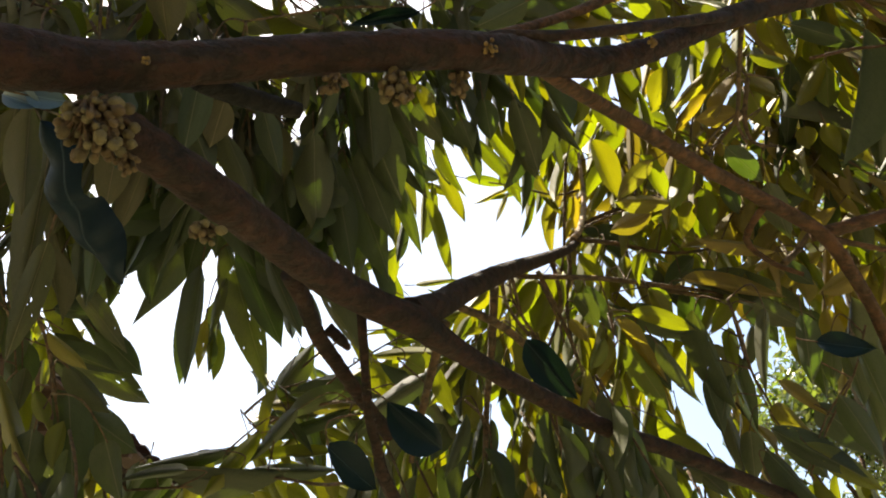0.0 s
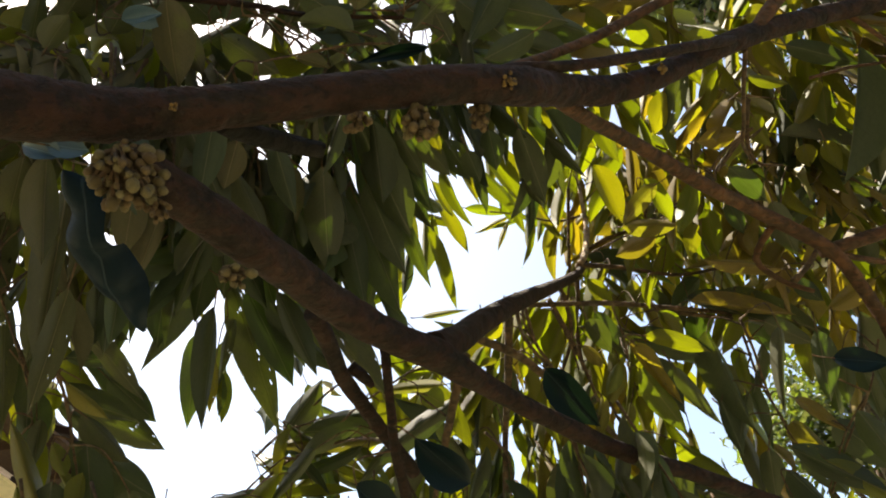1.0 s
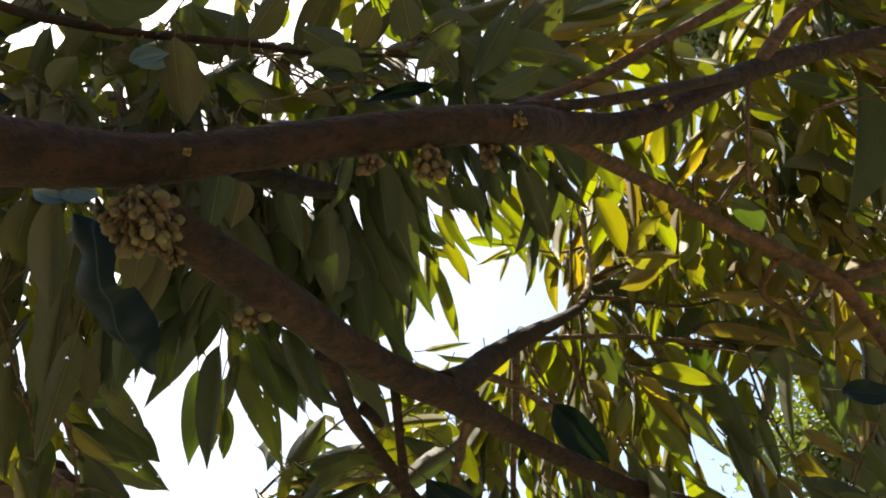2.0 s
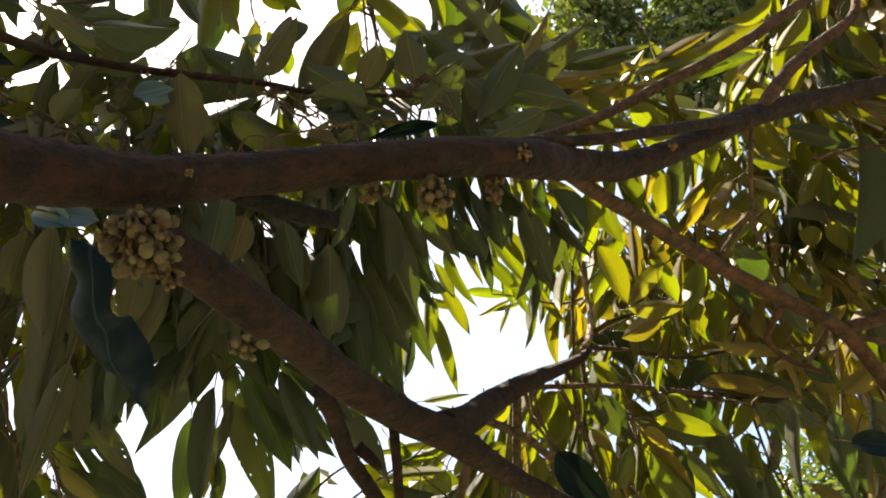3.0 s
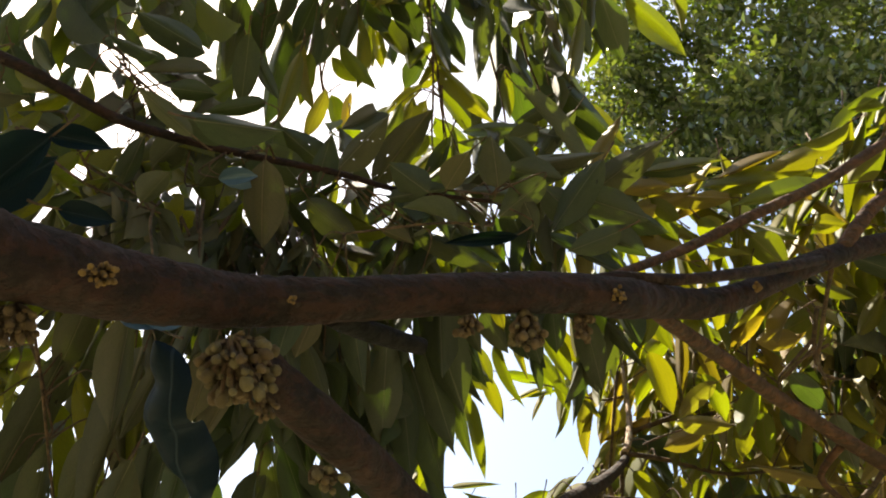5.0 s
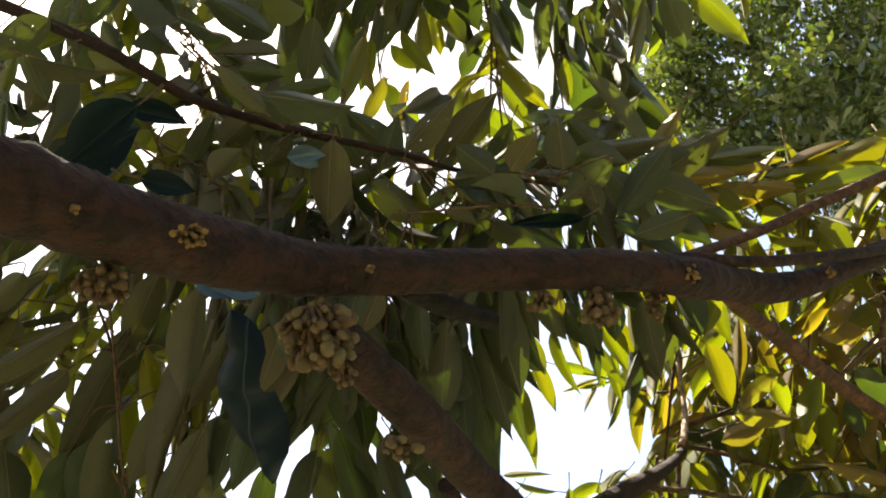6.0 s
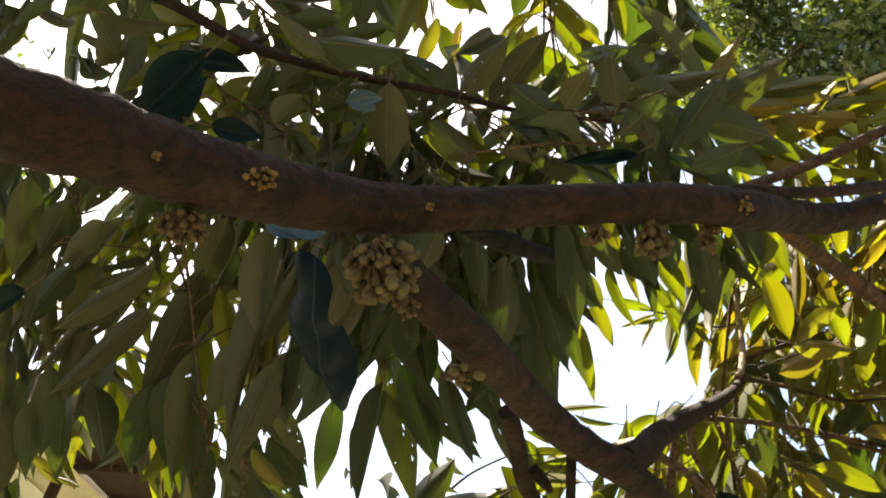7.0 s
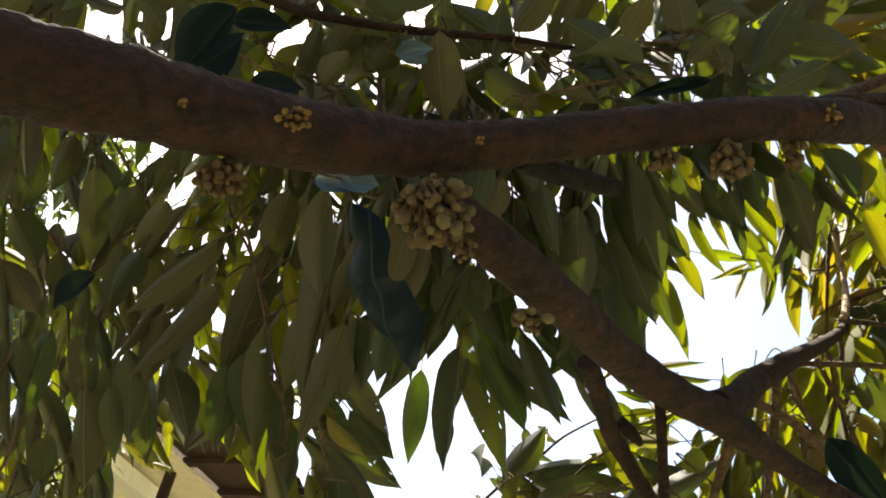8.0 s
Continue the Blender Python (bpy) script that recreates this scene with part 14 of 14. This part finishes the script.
spray((-0.232, 1.376, 2.838), (-0.313, 1.562, 2.783), 6, 0.112, 673, LEAF)
spray((-1.030, 1.952, 3.742), (-1.018, 1.809, 3.603), 7, 0.140, 189, LEAF)
spray((-0.698, 1.951, 3.876), (-0.764, 1.875, 3.704), 7, 0.140, 120, LEAF)
spray((-0.821, 1.805, 3.615), (-0.927, 1.697, 3.485), 7, 0.140, 794, LEAF)



def curled_leaf(bearer, pts, width, turns):
    """A long leaf rolled in at its edges, twisted as it hangs."""
    line = smooth_line(pts, (0, 0.35, 0.5, 0.48, 0.4, 0.0), 5)
    verts, faces, cols = [], [], 8
    for i, (q, h) in enumerate(line):
        way = (line[min(i + 1, len(line) - 1)][0] - line[max(i - 1, 0)][0]).normalized()
        x = way.cross(Vector((0.2, 1, 0.1))).normalized()
        y = way.cross(x)
        a0 = turns * i / len(line)
        for c in range(cols + 1):
            u = 2 * c / cols - 1
            a = u * 1.7
            p = (x * math.sin(a) + y * (math.cos(a) - 0.5)) * (h + 0.03) * width * 0.62
            p = Matrix.Rotation(a0, 3, way) @ p
            verts.append(q + p + y * 0.004 * math.sin(i * 0.9 + u * 2))
    for i in range(len(line) - 1):
        for c in range(cols):
            a = i * (cols + 1) + c
            faces.append((a, a + 1, a + cols + 2, a + cols + 1))
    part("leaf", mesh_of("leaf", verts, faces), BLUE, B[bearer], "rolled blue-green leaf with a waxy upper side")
    stalk(Vector(pts[0]), (Vector(pts[1]) - Vector(pts[0])).normalized())


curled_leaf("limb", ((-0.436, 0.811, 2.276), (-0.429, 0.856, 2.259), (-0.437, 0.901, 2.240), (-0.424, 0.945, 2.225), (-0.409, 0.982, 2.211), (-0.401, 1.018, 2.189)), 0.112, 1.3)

tagged(part("brushwood", mesh_of("brushwood", *STALKS), TWIG_BARK, tree), kind="stuff")
for material, verts, faces in SPRAYS.values():
    tagged(part("foliage", mesh_of("foliage", verts, faces), material, tree), kind="stuff")

# the trunk and the crown high over the limb
trunk_line = smooth_line(((-1.5, 0.2, -0.15), (-1.42, 0.25, 1.0), (-1.38, 0.3, 2.2), (-1.5, 0.6, 3.6), (-1.75, 1.1, 5.0), (-2.3, 1.5, 6.6), (-3.0, 2.4, 8.3)), (0.15, 0.12, 0.105, 0.085, 0.06, 0.045, 0.025), 8)
part("trunk", mesh_of("trunk", *tube(trunk_line, 24, 0.1)), BARK, tree)


def crown(puffs, count, seed):
    r = random.Random(seed)
    verts, faces = [], []
    for c, rad in puffs:
        for _ in range(count):
            d = Vector((r.gauss(0, 1), r.gauss(0, 1), r.gauss(0, 1))).normalized() * rad * r.random() ** 0.4
            q = Vector(c) + d
            way = Vector((r.gauss(0, 0.5), r.gauss(0, 0.5), -0.7)).normalized()
            x = way.cross(Vector((r.gauss(0, 1), r.gauss(0, 1), 0.5))).normalized()
            z = x.cross(way)
            s = r.uniform(0.11, 0.18)
            k = len(verts)
            bv, bf = BLADES[r.randrange(len(BLADES))]
            verts.extend(q + x * (v.x * s * 0.32) + way * (v.y * s) + z * (v.z * s) for v in bv)
            faces.extend(tuple(k + j for j in f) for f in bf)
    return mesh_of("crown", verts, faces)


for fork, end in (((-1.45, 0.45, 3.0), (-0.6, -1.2, 4.5)), ((-1.5, 0.6, 3.6), (-2.6, -0.4, 4.4)), ((-1.55, 0.75, 4.0), (0.3, -0.9, 4.6)), ((-2.3, 1.5, 6.6), (-3.6, 3.0, 8.8)), ((-2.7, 2.0, 7.5), (-5.3, 2.8, 9.1)), ((-1.5, 0.6, 3.5), (-1.3, -2.0, 4.2))):
    a, e = Vector(fork), Vector(end)
    line = smooth_line((a, a.lerp(e, 0.5) + Vector((0, 0, 0.25)), e), (0.04, 0.028, 0.012), 6)
    part("branch", mesh_of("branch", *tube(line, 12, 0.1)), BARK, tree)
tagged(part("crown", crown((
    ((-3.2, 3.0, 8.7), 0.50), ((-3.7, 2.7, 8.8), 0.55), ((-3.1, 2.4, 8.7), 0.50), ((-3.8, 3.3, 8.7), 0.55), ((-4.2, 2.8, 8.7), 0.50), ((-3.9, 4.1, 9.8), 0.45),
    ((-5.1, 3.5, 9.3), 0.50), ((-6.2, 3.5, 9.1), 0.60), ((-5.2, 2.8, 8.9), 0.80), ((-4.4, 3.0, 9.7), 0.80), ((-5.7, 3.0, 9.4), 0.70), ((-4.2, 2.1, 8.9), 0.80), ((-5.0, 1.9, 8.7), 0.90), ((-3.4, 1.6, 8.4), 0.70),
    ((-1.7, 0.9, 5.6), 0.6), ((-2.4, 1.1, 5.8), 0.6), ((-1.3, 0.4, 5.2), 0.6), ((-0.9, -0.3, 4.8), 0.8), ((0.1, -0.6, 4.6), 0.8), ((-1.9, 0.2, 5.2), 0.8),
    ((-2.0, -1.0, 4.6), 0.9), ((-0.6, -1.3, 4.6), 0.9), ((0.8, -1.6, 4.4), 0.9), ((-1.4, -2.2, 4.2), 0.9), ((0.2, -2.4, 4.2), 0.9), ((-2.8, -0.4, 4.4), 0.9)), 260, 21), LEAF, tree), kind="stuff")


# ---- bud clusters on the wood ----
def ball(seed, squash):
    """A small lumpy bud, pointed at its end: 48 triangles, one across."""
    r = random.Random(seed)
    rows, sides, verts, faces = 4, 8, [Vector((0, 0, -0.5 * squash))], []
    for i in range(1, rows):
        a = math.pi * i / rows
        for s in range(sides):
            b = 2 * math.pi * (s + 0.5 * (i % 2)) / sides
            k = 0.5 * (1 + r.uniform(-0.07, 0.07))
            verts.append(Vector((k * math.sin(a) * math.cos(b), k * math.sin(a) * math.sin(b), -k * math.cos(a) * squash)))
    verts.append(Vector((0, 0, 0.5 * squash)))
    for s in range(sides):
        faces.append((0, 1 + (s + 1) % sides, 1 + s))
        last = 1 + (rows - 2) * sides
        faces.append((last + s, last + (s + 1) % sides, len(verts) - 1))
        for i in range(rows - 2):
            a = 1 + i * sides
            faces.append((a + s, a + (s + 1) % sides, a + sides + (s + 1) % sides, a + sides + s))
    return verts, faces


BALLS = [ball(i, q) for i, q in enumerate((1.0, 1.15, 1.3, 0.95))]
BALL_MESHES = {}


def bud_cluster(root, centre, radii, count, size, material, seed, label):
    """Buds on short stalks that spring from one root on the bark."""
    r = random.Random(seed)
    root, centre = Vector(root), Vector(centre)
    verts, faces, spots = [], [], []
    tries = 0
    while len(spots) < count and tries < count * 60:
        tries += 1
        d = Vector((r.gauss(0, 1), r.gauss(0, 1), r.gauss(0, 1))).normalized() * (r.random() ** 0.4)
        q = centre + Vector((d.x * radii[0], d.y * radii[1], d.z * radii[2]))
        s = size * r.choice((0.5, 0.65, 0.8, 0.9, 1.0, 1.15)) * r.uniform(0.92, 1.08)
        if all((q - o).length > 0.44 * (s + k) for o, k in spots):
            spots.append((q, s))
    for q, s in spots:
        mid = root.lerp(q, 0.55) + Vector((r.uniform(-1, 1), r.uniform(-1, 1), 0.4)) * size * 0.25
        tube(smooth_line((root, mid, q), (0.0026, 0.002, 0.0022), 3), 5, 0.0, verts, faces)
    ob = part("bud_stem", mesh_of("bud_stem", verts, faces), TWIG_BARK, tree, label)
    for q, s in spots:
        i = r.randrange(len(BALLS))
        skin = BUD_BROWN if material is BUD and r.random() < 0.35 else material
        key = (i, skin.name)
        if key not in BALL_MESHES:
            me = mesh_of("bud", *BALLS[i])
            me.materials.append(skin)
            BALL_MESHES[key] = me
        b = new("bud", BALL_MESHES[key])
        b.parent = ob
        b.matrix_basis = Matrix.Translation(q) @ (q - root).to_track_quat("Z", "Y").to_matrix().to_4x4() @ Matrix.Diagonal((s, s, s, 1))


bud_cluster((-0.316, 0.707, 2.197), (-0.304, 0.717, 2.167), (0.036, 0.034, 0.034), 95, 0.0112, BUD, 1, "large pale cluster of round durian flower buds")
bud_cluster((-0.248, 0.849, 2.155), (-0.233, 0.845, 2.139), (0.020, 0.011, 0.011), 22, 0.0093, BUD, 2, "small pale bud cluster under the lower branch")
bud_cluster((-0.040, 0.806, 2.337), (-0.039, 0.811, 2.309), (0.019, 0.019, 0.022), 34, 0.0121, BUD, 3, "pale bud cluster hanging from the limb")
bud_cluster((0.028, 0.847, 2.370), (0.027, 0.845, 2.350), (0.013, 0.013, 0.016), 22, 0.0094, BUD_BROWN, 4, "small brown-green bud cluster")
bud_cluster((-0.102, 0.785, 2.305), (-0.101, 0.782, 2.286), (0.015, 0.011, 0.011), 18, 0.0086, BUD_BROWN, 5, "small brown bud cluster")
bud_cluster((0.067, 0.822, 2.391), (0.065, 0.815, 2.376), (0.009, 0.009, 0.011), 14, 0.0061, BUD_YELLOW, 6, "tiny yellow buds on the bark")
bud_cluster((-0.470, 0.628, 2.156), (-0.465, 0.629, 2.134), (0.023, 0.016, 0.016), 50, 0.0076, BUD_BROWN, 7, "brown bud cluster under the limb")
bud_cluster((-0.398, 0.600, 2.169), (-0.391, 0.590, 2.159), (0.014, 0.010, 0.010), 30, 0.0053, BUD_YELLOW, 8, "tiny yellow buds in a tuft on the bark")
bud_cluster((-0.471, 0.555, 2.147), (-0.462, 0.546, 2.136), (0.004, 0.004, 0.004), 7, 0.0038, BUD_YELLOW, 9, "a few tiny yellow buds")
bud_cluster((0.289, 0.956, 2.538), (0.285, 0.946, 2.527), (0.007, 0.007, 0.007), 7, 0.0078, BUD_YELLOW, 10, "tiny yellow buds on the bark")
bud_cluster((-0.287, 0.748, 2.165), (-0.279, 0.745, 2.147), (0.011, 0.011, 0.011), 14, 0.0076, BUD_BROWN, 12, "brown buds below the large cluster")
bud_cluster((-0.270, 0.709, 2.249), (-0.267, 0.698, 2.238), (0.004, 0.004, 0.004), 5, 0.0054, BUD_YELLOW, 14, "a few tiny yellow buds")

# ---- the ground ----
def ground_sheet():
    n, size = 60, 400.0
    verts, faces = [], []
    for j in range(n + 1):
        for i in range(n + 1):
            u, v = 2 * i / n - 1, 2 * j / n - 1
            x, y = size * u * abs(u) ** 1.5, size * v * abs(v) ** 1.5
            verts.append(Vector((x, y, 0.08 * noise.noise(Vector((x * 0.4, y * 0.4, 0))))))
    for j in range(n):
        for i in range(n):
            a = j * (n + 1) + i
            faces.append((a, a + 1, a + n + 2, a + n + 1))
    return mesh_of("ground", verts, faces)


tagged(part("ground", ground_sheet(), GRASS, None), "dry sandy grass under the orchard trees", "ground", kind="structure")


# ---- trees behind ----
def leaf_cloud(spots, seed, size, droop=0.5):
    """Many small folded leaves, one mesh."""
    r = random.Random(seed)
    verts, faces = [], []
    for q in spots:
        way = Vector((r.gauss(0, 1), r.gauss(0, 1), r.gauss(0, 0.6) - droop)).normalized()
        x = way.cross(Vector((r.gauss(0, 0.5), r.gauss(0, 0.5), 1))).normalized()
        z = x.cross(way)
        s = size * r.uniform(0.6, 1.3)
        w = s * r.uniform(0.17, 0.24)
        a = len(verts)
        verts += [q, q + way * s * 0.45 + x * w + z * w * 0.4, q + way * s * 0.5, q + way * s * 0.45 - x * w + z * w * 0.4, q + way * s - z * s * 0.12]
        faces += [(a, a + 1, a + 2), (a, a + 2, a + 3), (a + 1, a + 4, a + 2), (a + 2, a + 4, a + 3)]
    return mesh_of("crown", verts, faces)


def far_tree(name, label, foot, top, puffs, count, size, seed):
    """A trunk from the ground, limbs to every puff of its crown, and leaves in tufts."""
    r = random.Random(seed)
    thing = tagged(new(name), label, "tree")
    thing.location = foot
    f = Vector(foot)
    top = Vector(top) - f
    line = smooth_line((Vector((0, 0, -0.1)), top * 0.4 + Vector((0.15, 0.1, 0)), top), (0.14, 0.1, 0.05), 6)
    part("trunk", mesh_of("trunk", *tube(line, 12, 0.1)), GREY_BARK, thing)
    spots = []
    for c, rad in puffs:
        c = Vector(c) - f
        start = top * r.uniform(0.5, 0.9)
        mid = start.lerp(c, 0.5) + Vector((r.uniform(-0.2, 0.2), r.uniform(-0.2, 0.2), 0.2))
        line = smooth_line((start, mid, c), (0.045, 0.03, 0.012), 5)
        part("limb", mesh_of("limb", *tube(line, 8, 0.1)), GREY_BARK, thing)
        tufts = []
        for _ in range(int(26 * rad)):
            d = Vector((r.gauss(0, 1), r.gauss(0, 1), r.gauss(0, 0.9))).normalized() * rad * r.random() ** 0.45
            tufts.append(c + d)
        for _ in range(count):
            q = r.choice(tufts)
            spots.append(q + Vector((r.gauss(0, 1), r.gauss(0, 1), r.gauss(0, 0.8))) * 0.14)
    tagged(part("crown", leaf_cloud(spots, seed + 1, size), FAR_LEAF, thing), kind="stuff")
    return thing


far_tree("orchard_tree", "tall green tree with small glossy leaves", (3.6, 7.4, 0), (3.2, 7.0, 6.0), (
    ((2.2, 4.4, 8.2), 1.0), ((1.4, 5.2, 8.6), 0.9), ((3.0, 4.6, 7.4), 1.0), ((3.4, 5.4, 6.2), 1.1), ((4.0, 5.6, 5.0), 1.0), ((2.6, 5.2, 9.2), 1.0), ((1.6, 4.6, 9.6), 0.9),
    ((3.6, 4.2, 8.6), 1.0), ((4.4, 4.8, 7.2), 1.1), ((3.9, 3.9, 9.8), 1.0), ((2.8, 4.0, 10.0), 0.9), ((5.0, 5.2, 6.0), 1.0)), 3200, 0.115, 5)
far_tree("orchard_tree", "green tree with fine leaves behind the branches", (5.2, 9.0, 0), (5.0, 8.8, 3.8), (
    ((3.9, 8.4, 4.3), 0.9), ((4.8, 8.6, 5.0), 1.0), ((5.6, 8.0, 4.4), 1.1), ((4.6, 8.0, 3.3), 0.9), ((5.8, 8.6, 5.6), 1.0), ((2.9, 7.3, 5.2), 0.6), ((3.4, 7.7, 5.2), 0.6), ((3.4, 7.1, 5.1), 0.6), ((3.2, 7.9, 5.0), 0.6), ((3.8, 7.6, 4.9), 0.6), ((2.9, 7.9, 5.1), 0.6)), 650, 0.12, 9)
far_tree("orchard_tree", "sunlit yellow-green tree beside the house", (-4.4, 3.4, 0), (-4.3, 3.5, 3.8), (
    ((-3.9, 2.9, 4.9), 0.7), ((-4.3, 3.5, 4.2), 0.8), ((-3.9, 3.9, 3.2), 0.6), ((-4.6, 3.4, 5.0), 0.8), ((-3.5, 4.4, 2.9), 0.4)), 1600, 0.12, 13)


far_tree("orchard_tree", "broad green orchard tree on the open side", (-2.5, -5.5, 0), (-2.4, -5.2, 3.5), (
    ((-3.4, -4.8, 4.2), 1.3), ((-1.8, -4.6, 4.8), 1.3), ((-2.4, -5.0, 3.0), 1.3), ((-3.2, -4.6, 2.0), 1.2), ((-1.4, -4.8, 2.6), 1.2)), 1500, 0.2, 31)
far_tree("orchard_tree", "broad green orchard tree on the open side", (2.4, -5.0, 0), (2.3, -4.9, 3.5), (
    ((1.4, -4.6, 4.4), 1.3), ((2.8, -4.4, 4.6), 1.3), ((2.2, -4.8, 3.0), 1.3), ((3.2, -4.4, 2.2), 1.2), ((1.0, -4.6, 2.4), 1.2)), 1500, 0.2, 37)
far_tree("orchard_tree", "broad green orchard tree on the open side", (5.6, -0.8, 0), (5.4, -0.7, 3.5), (
    ((4.8, -1.4, 4.2), 1.3), ((5.0, 0.2, 4.4), 1.3), ((5.2, -0.6, 3.0), 1.3), ((4.6, 0.4, 2.2), 1.2), ((5.0, -1.6, 2.4), 1.2)), 1500, 0.2, 41)


# ---- the house ----
def box(x0, x1, y0, y1, z0, z1):
    v = [Vector((x, y, z)) for x in (x0, x1) for y in (y0, y1) for z in (z0, z1)]
    f = [(0, 1, 3, 2), (4, 6, 7, 5), (0, 4, 5, 1), (2, 3, 7, 6), (0, 2, 6, 4), (1, 5, 7, 3)]
    return v, f


def house():
    """A long wall under a wide eave: cornice, soffit, rafters and the dark sheet that they carry."""
    thing = tagged(new("house"), "cream-walled house with a dark maroon sheet roof", "house")
    thing.matrix_basis = pose(-4.35, 4.9, 0, 0, 0, -4)
    part("wall", mesh_of("wall", *box(-4.0, 0.0, 0.3, 8.0, 0, 4.15), False), CREAM, thing)
    part("cornice", mesh_of("cornice", *box(0.002, 0.2, 0.25, 8.05, 4.0, 4.13), False), WHITE, thing, "white moulded cornice")
    part("soffit", mesh_of("soffit", *box(-0.2, 0.62, 0.2, 8.1, 4.155, 4.18), False), CREAM, thing)
    for i in range(15):
        y = 0.15 + i * 0.56
        part("rafter", mesh_of("rafter", *box(0.58, 1.24, y, y + 0.07, 4.185, 4.238), False), DARK_WOOD, thing)
    for i in range(4):
        x = 0.64 + i * 0.17
        part("batten", mesh_of("batten", *box(x, x + 0.05, 0.05, 8.2, 4.272, 4.3), False), DARK_WOOD, thing)
    part("eave_board", mesh_of("eave_board", *box(0.6, 1.27, 0.02, 8.22, 4.24, 4.262), False), DARK_WOOD, thing)
    # corrugated sheet that climbs from the eave
    verts, faces, n = [], [], 110
    for k in range(n + 1):
        y = 0.0 + 8.25 * k / n
        z = 0.018 * math.cos(k * 1.9)
        for x, h in ((1.3, 4.305), (0.2, 4.62), (-2.0, 5.7)):
            verts += [Vector((x, y, h + 0.012 + z)), Vector((x, y, h + 0.02 + z))]
    for k in range(n):
        for j in range(2):
            a = k * 6 + j * 2
            faces += [(a, a + 2, a + 8, a + 6), (a + 1, a + 7, a + 9, a + 3)]
        a = k * 6
        faces.append((a, a + 6, a + 7, a + 1))
    part("roof", mesh_of("roof", verts, faces, False), MAROON, thing)
    v, f = tube([(Vector((0.45, 0.8, z)), 0.045) for z in (0, 1, 2, 3, 4.15)], 12)
    part("downpipe", mesh_of("downpipe", v, f), DARK_WOOD, thing, "brown round downpipe")


house()
